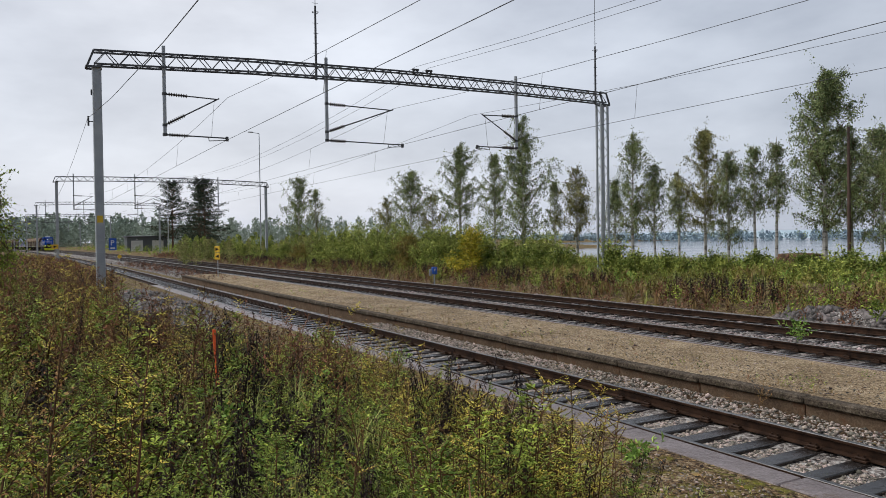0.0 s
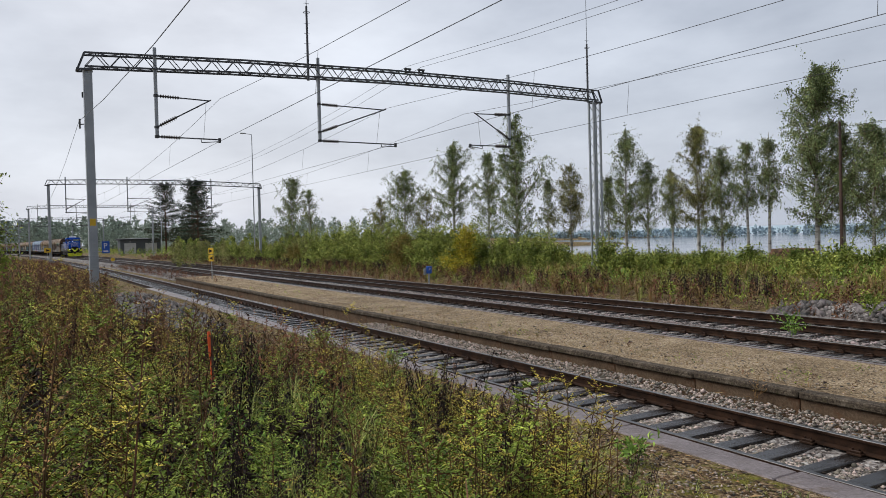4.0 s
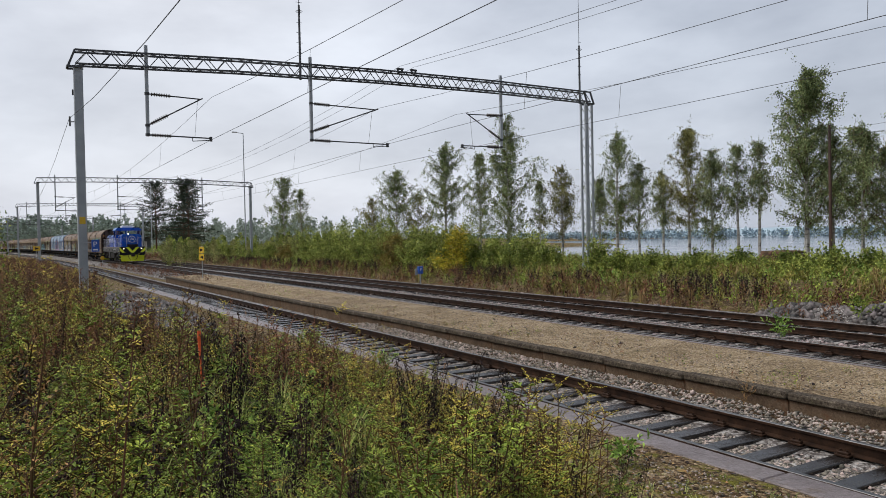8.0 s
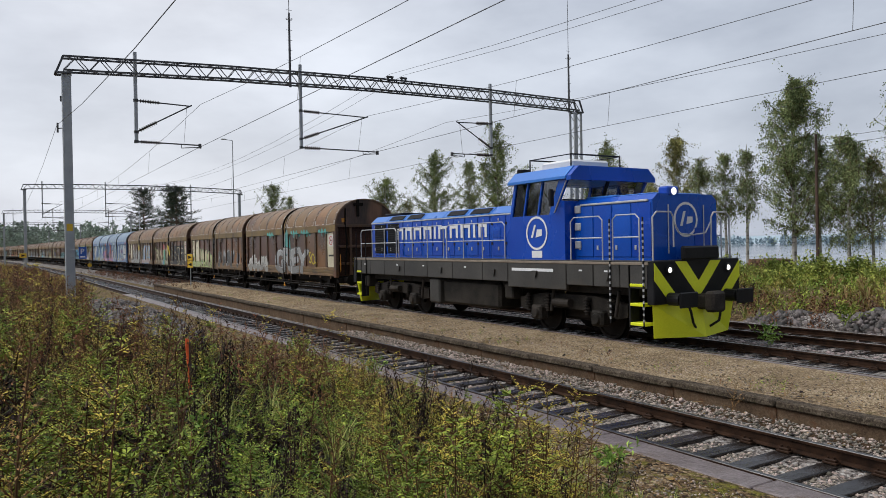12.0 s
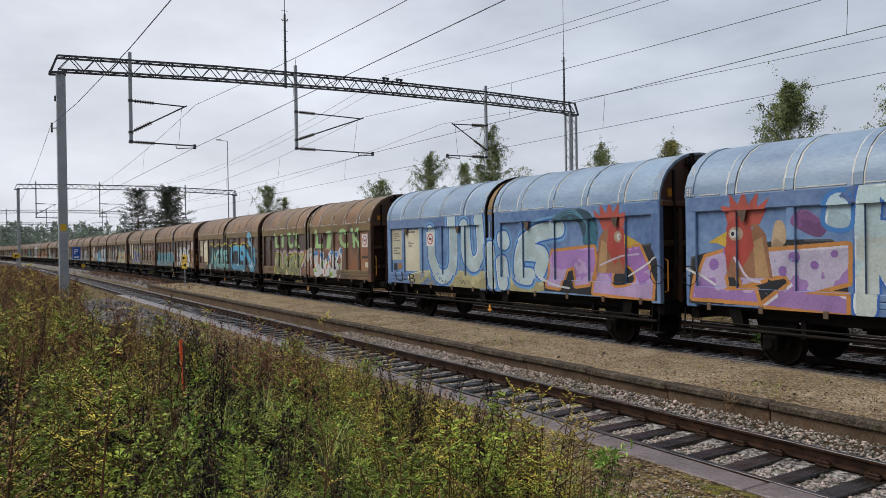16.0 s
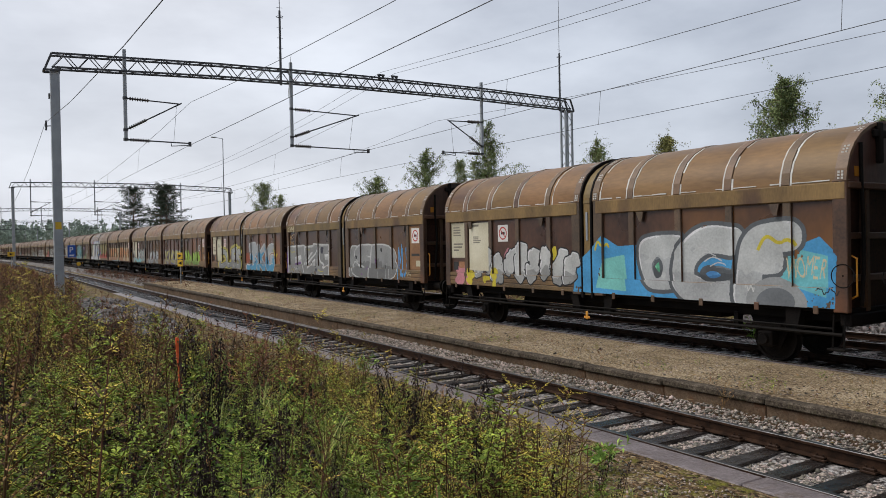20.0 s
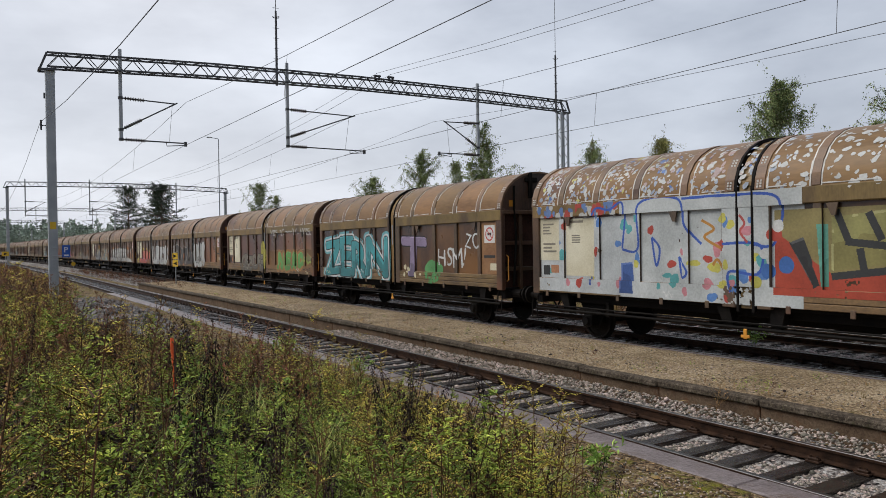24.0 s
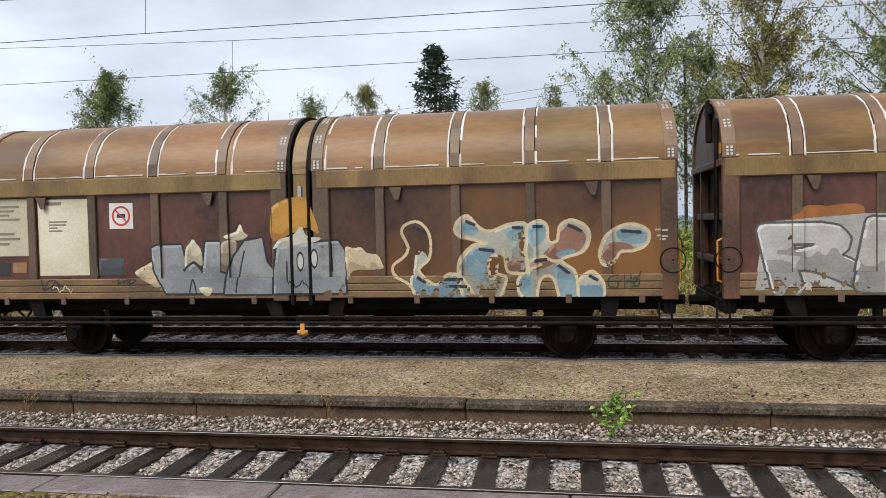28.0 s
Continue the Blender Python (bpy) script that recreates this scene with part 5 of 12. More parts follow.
def spots(wall, x0, x1, z0, z1, n, r, cols, rnd, layer=2.8):
    for c in cols:
        for _ in range(n):
            p = blob(rnd.uniform(x0, x1), rnd.uniform(z0, z1), r * rnd.uniform(0.5, 1.4), r * rnd.uniform(0.5, 1.4), rnd, 12, 0.25)
            poly(wall, p, [tuple(range(12))], c, layer)
        layer += 0.2


def shape(wall, pts, col, layer, label=""):
    poly(wall, pts, [tuple(range(len(pts)))], col, layer)


K, W, CR = (0.015, 0.015, 0.017), (0.62, 0.62, 0.60), (0.58, 0.52, 0.34)
SIL, GR, DG = (0.36, 0.37, 0.37), (0.22, 0.22, 0.21), (0.09, 0.09, 0.09)
CY, BL, DB = (0.16, 0.42, 0.52), (0.10, 0.32, 0.62), (0.03, 0.05, 0.30)
YE, LI, GN = (0.62, 0.50, 0.04), (0.30, 0.48, 0.06), (0.10, 0.30, 0.10)
OR, RD, PK = (0.55, 0.20, 0.05), (0.42, 0.06, 0.04), (0.55, 0.22, 0.25)
PU, TE, PG = (0.28, 0.15, 0.40), (0.05, 0.20, 0.24), (0.36, 0.55, 0.22)
SK, OL, WG = (0.34, 0.50, 0.58), (0.26, 0.27, 0.13), (0.47, 0.47, 0.44)


def curve(pts, n=10, closed=False):
    """A smooth line through the points."""
    P = [np.array(q, float) for q in pts]
    m = len(P)
    out = []
    for j in range(m if closed else m - 1):
        p0, p1, p2, p3 = (P[(j + d) % m] for d in (-1, 0, 1, 2)) if closed else (P[max(j - 1, 0)], P[j], P[j + 1], P[min(j + 2, m - 1)])
        for i in range(n):
            f = i / n
            out.append(tuple(0.5 * ((2 * p1) + (p2 - p0) * f + (2 * p0 - 5 * p1 + 4 * p2 - p3) * f * f + (3 * p1 - p0 - 3 * p2 + p3) * f ** 3)))
    return out if closed else out + [tuple(P[-1])]


def fill_in(wall, m, seed, fill, line, edge, fill2, glow, z0, z1):
    """Lays one swollen letter: a glow, an outline, a body that changes tone downwards, a light rim and a few runs."""
    rs = np.random.RandomState(seed)
    nz = wall.noise(rs, (0.4, 0.13))
    if glow:
        wall.a[wall.grow(m, edge + 0.07)] = wall.colour(glow)
    if line:
        wall.a[wall.grow(m, edge)] = wall.colour(line)
    wall.a[m] = wall.colour(fill)
    wall.a[m & ((wall.Z - z0) / (z1 - z0) < nz * 0.95)] = wall.colour(fill2 or tuple(v * 0.72 for v in fill))
    q = int(round(0.04 / wall.res))
    wall.a[m & ~np.roll(np.roll(m, q, 1), -q, 0) & (nz > 0.5)] = wall.colour(tuple(min(0.72, v * 1.3 + 0.06) for v in fill))


def fat(wall, letters, w, fill, line, edge=0.045, fill2=None, glow=None, layer=2.0, seed=1):
    """Letters drawn as fat rounded brush lines, each laid over the one before."""
    def draw():
        zs = [p[1] for letter in letters for st in letter for p in st]
        for i, letter in enumerate(letters):
            m = np.zeros((wall.h, wall.w), bool)
            for st in letter:
                m |= wall.mask(*strip(curve(st), 0.06))
            fill_in(wall, wall.grow(m, w / 2), seed + i, fill, line, edge, fill2, glow, min(zs) - w / 2, max(zs) + w / 2)

    wall.put(layer, draw)


def form(wall, pts, fill, line=None, edge=0.045, fill2=None, glow=None, layer=2.0, seed=1, smooth=True):
    """One closed painted form with an outline."""
    def draw():
        p = curve(pts, 8, True) if smooth else pts
        m = wall.mask(p, [tuple(range(len(p)))])
        fill_in(wall, m, seed, fill, line, edge, fill2, glow, min(q[1] for q in pts), max(q[1] for q in pts))

    wall.put(layer, draw)


def brush(wall, pts, w, col, layer=3.6):
    poly(wall, *strip(curve(pts), w), col, layer)


def letters_flat(wall, word, x0, x1, z0, z1, col, rnd):
    """Plain roller letters, wide apart."""
    n = len(word)
    w = (x1 - x0) / n
    for i, ch in enumerate(word):
        sd = rnd.random()

        def draw(i=i, ch=ch, sd=sd):
            for m in glyph_masks(wall, ch, x0 + i * w, x0 + i * w + w * (0.35 if ch == "i" else 0.68), z0, z1, 0.6, random.Random(sd), 0.05):
                wall.a[m] = wall.colour(col)

        wall.put(4.2, draw)


def dress(u, k, rnd):
    """The paintings of the k-th unit behind the engine, as far as the film tells them."""
    z0, z1 = 1.22, 2.35
    if k == 1:
        bubbles(u, -6.1, -2.6, z0, 2.0, 5, WG, GR, rnd)
        piece(u, "GREY", -1.5, 3.0, z0, 2.4, SIL, DG, rnd=rnd)
        tag(u, "SOL", 3.2, 4.2, 1.7, 2.2, YE, rnd)
        for x in (-2.6, 1.0, 2.4, 4.6):
            wave(u, x, x + 1.0, 3.1, 0.1, 0.12, (0.10, 0.42, 0.38))
        shape(u, blob(0.4, 2.6, 0.3, 0.7, rnd), (0.10, 0.36, 0.33), 1)
    elif k == 2:
        shape(u, [(-6.1, 1.2), (-0.6, 1.2), (-0.6, 2.0), (-6.1, 2.5)], (0.42, 0.50, 0.22), 1)
        bubbles(u, -5.4, -1.0, z0, 2.5, 5, CR, GN, rnd)
        bubbles(u, 0.8, 5.6, z0, 2.4, 5, DG, GR, rnd, inner=SIL)
    elif k == 3:
        piece(u, "RIN", -5.7, -2.7, z0, 2.55, CR, K, rnd=rnd, label='cream letters reading "RIN"')
        piece(u, "GO", -1.8, -0.4, z0, 2.55, CR, K, rnd=rnd, label='cream letters reading "GO"')
        shape(u, blob(-2.3, 1.75, 0.95, 0.7, rnd, 30, 0.05), (0.10, 0.34, 0.24), 1.0, "green painted globe")
        shape(u, [(-3.4, 1.9), (-3.1, 2.9), (-2.8, 2.3), (-2.5, 3.05), (-2.2, 2.35), (-1.9, 2.9), (-1.5, 1.9)], (0.50, 0.13, 0.13), 0.7, "red painted flames")
        shape(u, blob(-2.7, 1.4, 0.6, 0.22, rnd), BL, 1.2)
        shape(u, [(0.6, 1.25), (5.9, 1.25), (5.9, 2.75), (0.6, 2.75)], K, 1.0)
        piece(u, "MIR", 0.8, 5.6, 1.3, 2.6, K, CR, rnd=rnd, label='black letters with cream outline reading "MIR"')
        shape(u, blob(1.4, 2.9, 0.22, 0.2, rnd), K, 1.3)
        tag(u, "NOT CLIMATE", -2.4, -0.5, 2.72, 2.90, PK, rnd)
        tag(u, "CHANGE", -2.0, -0.7, 2.48, 2.66, PK, rnd)
        tag(u, "SYSTEM", -6.2, -5.6, 2.6, 2.74, PG, rnd)
        tag(u, "CHANGE", -6.2, -5.6, 2.4, 2.54, PG, rnd)
        wave(u, -0.6, 0.6, 2.4, 0.3, 0.25, YE, 2, 1)
    elif k == 4:
        form(u, [(1.25, 1.53), (2.6, 1.58), (2.86, 1.74), (3.4, 1.7), (4.43, 1.7), (5.22, 1.52), (4.63, 1.18), (4.32, 1.26), (2.72, 1.16), (1.22, 1.23)], (0.36, 0.37, 0.365), (0.06, 0.28, 0.62), 0.05, (0.42, 0.36, 0.33), layer=1.2, smooth=False)
        form(u, [(1.28, 1.59), (1.49, 2.55), (1.84, 2.06), (1.86, 1.59)], (0.36, 0.37, 0.365), (0.06, 0.28, 0.62), 0.05, glow=(0.52, 0.50, 0.42), layer=1.4, smooth=False)
        form(u, [(1.35, 1.88), (1.56, 2.23), (1.72, 1.89)], (0.03, 0.03, 0.035), layer=1.5, smooth=False)
        form(u, [(1.84, 2.41), (2.17, 2.43), (2.06, 2.53), (2.32, 2.74), (2.53, 2.49), (2.41, 2.42), (2.68, 2.42), (2.69, 1.62), (2.32, 1.61), (2.33, 2.14), (2.09, 2.12), (2.1, 1.56), (1.84, 1.55)], (0.36, 0.37, 0.365), (0.06, 0.28, 0.62), 0.055, glow=(0.52, 0.50, 0.42), layer=1.6, seed=3, smooth=False)
        form(u, [(2.81, 1.81), (2.87, 2.31), (2.72, 2.59), (3, 2.81), (3.3, 2.61), (3.18, 2.31), (3.22, 1.81), (3.36, 1.56), (3.09, 1.22), (2.75, 1.42)], (0.36, 0.37, 0.365), (0.06, 0.28, 0.62), 0.055, (0.44, 0.43, 0.40), (0.52, 0.50, 0.42), 1.7, 4)
        form(u, [(3.37, 2.52), (3.53, 2.39), (3.56, 2.75), (4.24, 2.79), (4.3, 2.63), (4.45, 2.58), (4.34, 2.2), (4.18, 2.04), (4.44, 1.94), (4.43, 1.76), (4.01, 1.77), (3.97, 2.06), (3.84, 1.87), (3.5, 1.86), (3.69, 2.18), (3.51, 2.31)], (0.36, 0.37, 0.365), (0.06, 0.28, 0.62), 0.055, (0.46, 0.44, 0.36), (0.52, 0.50, 0.42), 1.8, 5, False)
        form(u, [(4.5, 2.58), (4.61, 2.76), (4.71, 2.67), (4.74, 2.4), (4.89, 2.4), (4.94, 2.74), (5.18, 2.76), (5.22, 2.3), (5.03, 2.01), (5.08, 1.75), (4.64, 1.79), (4.7, 2.01), (4.54, 2.2)], (0.36, 0.37, 0.365), (0.06, 0.28, 0.62), 0.055, glow=(0.52, 0.50, 0.42), layer=1.9, seed=6)
        shape(u, blob(1.99, 1.85, 0.13, 0.13, rnd, 20, 0.06), K, 3.2)
        shape(u, blob(2.41, 1.86, 0.05, 0.05, rnd, 20, 0.06), K, 3.2)
        shape(u, blob(4.74, 2.32, 0.07, 0.07, rnd, 20, 0.06), K, 3.2)
        shape(u, blob(4.74, 2.05, 0.08, 0.08, rnd, 20, 0.06), K, 3.2)
        shape(u, blob(5.04, 2.32, 0.07, 0.07, rnd, 20, 0.06), K, 3.2)
        shape(u, blob(2.99, 2.55, 0.13, 0.13, rnd, 20, 0.06), (0.42, 0.13, 0.10), 3.2)
        brush(u, [(3.53, 2.2), (3.67, 2.18), (3.72, 2.41)], 0.07, K)
        brush(u, [(3.57, 1.86), (3.71, 1.99), (3.8, 2.15)], 0.07, K)
        brush(u, [(1.51, 1.42), (1.63, 1.25), (1.72, 1.47), (1.8, 1.24)], 0.03, (0.45, 0.10, 0.07))
        brush(u, [(1.97, 1.44), (2.07, 1.27), (2.16, 1.49), (2.23, 1.26)], 0.03, (0.45, 0.10, 0.07))
        brush(u, [(2.34, 1.46), (2.44, 1.29), (2.53, 1.5), (2.6, 1.28)], 0.03, (0.45, 0.10, 0.07))
        brush(u, [(3.51, 1.51), (3.6, 1.36), (3.67, 1.55), (3.73, 1.34)], 0.03, (0.45, 0.10, 0.07))
        brush(u, [(3.79, 1.52), (3.88, 1.37), (3.95, 1.56), (4.01, 1.36)], 0.03, (0.45, 0.10, 0.07))
        brush(u, [(4.12, 1.54), (4.2, 1.39), (4.27, 1.57), (4.33, 1.38)], 0.03, (0.45, 0.10, 0.07))
        brush(u, [(1.9, 2.31), (2.09, 2.14), (2.25, 2.31), (2.46, 2.14), (2.64, 2.31)], 0.025, (0.45, 0.10, 0.07))
        brush(u, [(2.79, 1.48), (3.04, 1.65), (3.31, 1.5)], 0.03, (0.45, 0.10, 0.07))
        brush(u, [(2.89, 1.32), (3.06, 1.57), (3.24, 1.34)], 0.03, (0.45, 0.10, 0.07))
        form(u, [(-5.05, 1.45), (-3.67, 1.42), (-2.76, 1.38), (0.12, 1.42), (0.28, 1.18), (-5.06, 1.16)], (0.30, 0.30, 0.29), layer=1.0, smooth=False)
        fat(u, [[[(-3.7, 2.11), (-3.3, 2.33), (-2.96, 2.16), (-3.38, 1.88), (-2.97, 1.59), (-3.32, 1.28), (-4.2, 1.29)]], [[(-2.75, 1.86), (-2.53, 1.87)]], [[(-2.33, 1.29), (-2.24, 2.24)], [(-2.22, 2.22), (-1.82, 2.12), (-1.86, 1.79), (-2.19, 1.7)]], [[(-1.83, 1.27), (-1.38, 2.24), (-1.02, 1.27)], [(-1.63, 1.56), (-1.16, 1.58)]], [[(-0.53, 2.16), (-0.82, 1.92), (-0.88, 1.54), (-0.61, 1.29), (-0.36, 1.54), (-0.53, 1.7)]], [[(-0.32, 1.93), (-0.14, 2.11), (-0.09, 1.31)]], [[(0.13, 2.19), (0.2, 1.36)]]], 0.30, (0.42, 0.43, 0.43), K, 0.05, (0.36, 0.37, 0.37), (0.48, 0.46, 0.41), 2.0, 11)
        form(u, [(-4.41, 1.16), (-4.27, 1.71), (-3.61, 1.73), (-3.72, 1.27)], K, layer=1.9, smooth=False)
        form(u, [(-3.39, 1.16), (-3.21, 1.26), (-2.94, 1.18), (-3.1, 1.16)], RD, layer=3.4)
        form(u, [(-2.11, 1.73), (-1.82, 1.82), (-1.99, 1.62)], RD, layer=3.4)
        shape(u, blob(-1.9, 1.98, 0.07, 0.07, rnd, 20, 0.06), K, 3.4)
        shape(u, blob(-1.44, 1.91, 0.07, 0.07, rnd, 20, 0.06), K, 3.4)
        form(u, [(-1.34, 2.33), (-1.14, 2.6), (-1.29, 2.94), (-1, 3.07), (-1.1, 2.6)], (0.50, 0.40, 0.32), layer=0.8)
        form(u, [(-2.95, 2.41), (-3.22, 2.71), (-2.9, 2.89), (-3.06, 2.56)], (0.50, 0.40, 0.32), layer=0.8)
        form(u, [(-0.65, 2.19), (-0.58, 2.85), (-0.11, 2.99), (0.14, 2.7), (0.13, 2.06), (-0.2, 2.52)], (0.58, 0.42, 0.04), layer=0.8)
        tag(u, "LAPD", 0.62, 1.55, 2.52, 2.92, CR, rnd)
        tag(u, "VON", 0.72, 1.45, 2.14, 2.48, CR, rnd)
        tag(u, "IMK", 0.68, 1.35, 1.75, 2.08, CR, rnd)
        tag(u, "LAPD.", -2.3, -1.75, 2.55, 2.70, CR, rnd)
        spots(u, 1.2, 6.0, 1.25, 1.5, 6, 0.05, [RD], rnd)
    elif k == 5:
        form(u, [(3.72, 1.51), (4.73, 1.97), (5.57, 2.44), (6.29, 2.93), (6.31, 2.32), (5.57, 1.98), (4.72, 1.61)], (0.56, 0.54, 0.36), layer=0.5)
        form(u, [(3.55, 1.32), (4.12, 1.59), (5.01, 1.62), (5.18, 1.45)], (0.36, 0.12, 0.14), layer=0.6)
        form(u, [(2.34, 2.34), (3.15, 2.47), (4.29, 2.58), (4.74, 2.51), (3.48, 2.14), (2.43, 2)], (0.30, 0.12, 0.22), layer=0.6)
        form(u, [(5.45, 3.19), (6.11, 3.32), (6.33, 3.14), (5.97, 2.94)], (0.34, 0.11, 0.16), layer=0.6)
        fat(u, [[[(-2.71, 1.27), (-2.61, 3.29), (-2.11, 3.1), (-2.23, 2.61), (-2.57, 2.5), (-2.09, 1.54)]], [[(-1.31, 3.19), (-1.22, 2.36), (-1.6, 1.75), (-0.74, 1.58)]], [[(-0.32, 2.89), (-0.25, 1.9), (-0.07, 1.52)]], [[(1.47, 2.7), (0.89, 2.75), (0.75, 2.2), (0.78, 1.48), (1.55, 1.43), (1.66, 1.93), (1.04, 2.06)]], [[(3.33, 2.88), (2.59, 2.77), (2.21, 2.45), (2.43, 2.1), (3.1, 1.88), (3.1, 1.52), (2.32, 1.43)]], [[(3.85, 2.44), (4.23, 2.64)]], [[(4.15, 1.9), (4.33, 1.6)]]], 0.34, (0.46, 0.58, 0.60), (0.03, 0.12, 0.42), 0.045, (0.50, 0.54, 0.50), layer=2.0, seed=21)
        form(u, [(0.92, 1.37), (1.24, 1.64), (1.55, 1.39)], (0.56, 0.40, 0.12), layer=2.4)
        form(u, [(2.6, 1.38), (2.87, 1.61), (3.13, 1.36)], (0.56, 0.40, 0.12), layer=2.4)
        form(u, [(-6.41, 1.16), (-6.35, 2.15), (-6.05, 2.23), (-4.67, 2.43), (-4.31, 2.49), (-3.32, 2.48), (-3.02, 2.31), (-3.03, 1.28)], (0.022, 0.022, 0.026), layer=0.7, smooth=False)
        form(u, [(-6.01, 2.14), (-4.94, 2.41), (-4.72, 2.05), (-4.65, 1.73), (-5.15, 1.6), (-5.25, 1.87), (-5.44, 1.91), (-5.57, 1.75), (-5.5, 1.48), (-4.83, 1.51), (-4.76, 1.28), (-6.32, 1.3), (-6.22, 1.73)], (0.48, 0.38, 0.55), (0.56, 0.24, 0.06), 0.085, (0.33, 0.18, 0.42), layer=1.8, seed=31, smooth=False)
        form(u, [(-4.57, 2.26), (-3.02, 2.37), (-3.03, 1.72), (-3.81, 1.49), (-3.03, 1.47), (-3.03, 1.17), (-4.66, 1.23), (-4.07, 1.67), (-4.2, 1.83), (-4.53, 1.78)], (0.52, 0.46, 0.58), (0.56, 0.24, 0.06), 0.085, (0.36, 0.20, 0.44), layer=1.7, seed=32, smooth=False)
        shape(u, blob(-5.82, 2, 0.12, 0.12, rnd, 20, 0.06), (0.28, 0.14, 0.40), 3.0)
        shape(u, blob(-5.5, 2.27, 0.09, 0.09, rnd, 20, 0.06), (0.28, 0.14, 0.40), 3.0)
        shape(u, blob(-4.02, 2.16, 0.1, 0.1, rnd, 20, 0.06), (0.28, 0.14, 0.40), 3.0)
        shape(u, blob(-4.26, 1.89, 0.1, 0.1, rnd, 20, 0.06), (0.28, 0.14, 0.40), 3.0)
        shape(u, blob(-3.64, 2.01, 0.08, 0.08, rnd, 20, 0.06), (0.28, 0.14, 0.40), 3.0)
        shape(u, blob(-3.27, 2.22, 0.07, 0.07, rnd, 20, 0.06), (0.28, 0.14, 0.40), 3.0)
        brush(u, [(-5.3, 2.16), (-5.05, 1.76), (-4.74, 1.66)], 0.05, (0.58, 0.52, 0.62))
        brush(u, [(-6.65, 1.97), (-6.2, 1.79), (-5.78, 1.57)], 0.05, W)
        rooster(u, -5.1, 2.35, -1)
        form(u, [(-4.49, 2.32), (-4.42, 2.81), (-4.24, 2.8), (-4.21, 2.43)], (0.50, 0.36, 0.22), layer=1.0)
        form(u, [(-3.42, 2.77), (-3.31, 3.22), (-3.01, 3.25), (-3.01, 2.71)], (0.46, 0.60, 0.66), (0.05, 0.20, 0.50), 0.09, layer=0.9)
        form(u, [(-3.84, 3.05), (-3.42, 2.72), (-3.58, 2.52), (-4.07, 2.79)], (0.22, 0.09, 0.24), layer=0.6)
    elif k == 6:
        form(u, [(2.39, 2.05), (6.16, 2.46), (6.4, 2.08), (6.39, 1.16), (2.49, 1.22)], (0.022, 0.022, 0.026), layer=0.6, smooth=False)
        form(u, [(-4.3, 1.6), (-0.25, 1.69), (2.38, 1.9), (2.13, 1.16), (-4.32, 1.16)], (0.52, 0.46, 0.24), layer=0.5)
        fat(u, [[[(-3.43, 2.95), (-3.38, 2), (-2.75, 1.45), (-2.13, 1.83), (-2.08, 3.37)]], [[(-1.37, 3.08), (-1.27, 2.2), (-0.97, 1.88), (-0.53, 2.2), (-0.56, 3.26)]], [[(-0, 2.37), (0.14, 1.36)]], [[(0.62, 2.66), (0.67, 2.53)]], [[(0.55, 1.95), (0.64, 1.35)]], [[(3.05, 2.88), (2.04, 2.74), (1.46, 2.36), (1.34, 1.69), (1.84, 1.58)], [(1.51, 2.26), (2.34, 2.17), (2.24, 1.77)]]], 0.42, (0.46, 0.58, 0.60), (0.03, 0.12, 0.42), 0.05, (0.44, 0.52, 0.52), (0.16, 0.34, 0.55), 1.6, 41)
        form(u, [(2.78, 3.03), (3.32, 3.34), (4.16, 3.3), (4.47, 2.87), (4.38, 2.34), (4.02, 2.46), (3.79, 2.98), (3.32, 3.05)], (0.03, 0.07, 0.10), None, 0.03, (0.04, 0.14, 0.20), layer=2.1)
        brush(u, [(2.99, 3.12), (3.64, 3.24), (4.11, 2.98), (4.27, 2.51)], 0.03, (0.08, 0.22, 0.30), 2.2)
        brush(u, [(2.99, 3.17), (3.64, 3.29), (4.11, 2.98), (4.17, 2.51)], 0.03, (0.08, 0.22, 0.30), 2.2)
        brush(u, [(2.99, 3.22), (3.65, 3.33), (4.11, 2.98), (4.07, 2.52)], 0.03, (0.08, 0.22, 0.30), 2.2)
        form(u, [(2.81, 2.26), (4.34, 2.37), (4.38, 1.98), (4.21, 1.47), (3.71, 1.4), (3.61, 1.89), (3.33, 1.82), (3.1, 1.32), (2.6, 1.36), (2.66, 1.9)], (0.38, 0.20, 0.47), (0.56, 0.24, 0.06), 0.085, (0.48, 0.34, 0.54), layer=2.4, seed=43, smooth=False)
        form(u, [(4.58, 2.18), (5.82, 2.39), (6.28, 1.57), (6.24, 1.19), (4.36, 1.26), (4.45, 1.79)], (0.34, 0.16, 0.42), (0.56, 0.24, 0.06), 0.085, (0.46, 0.32, 0.52), layer=2.5, seed=44, smooth=False)
        form(u, [(5, 1.67), (5.28, 1.91), (5.57, 1.81), (5.6, 1.55), (5.09, 1.47)], (0.022, 0.022, 0.026), (0.56, 0.24, 0.06), 0.06, layer=2.6)
        brush(u, [(4.53, 1.93), (5.2, 2.14), (5.82, 2.21)], 0.04, (0.55, 0.48, 0.58))
        brush(u, [(2.14, 1.59), (2.95, 1.39), (3.5, 1.33)], 0.05, W)
        brush(u, [(5.46, 1.68), (5.99, 1.95), (6.36, 2.15)], 0.04, W)
        rooster(u, 5.0, 2.35, 1)
        tag(u, "U-BOT", -4.9, -4.2, 1.9, 2.05, K, rnd)
        tag(u, "U-B", -5.9, -4.4, 1.2, 1.55, K, rnd)
    elif k == 7:
        for x0, x1, zb, zt in ((-4.6, -0.9, 2.5, 3.25), (0.8, 6.0, 2.45, 3.3)):
            letters_flat(u, "LiCK", x0, x1, zb, zt, PG, rnd)
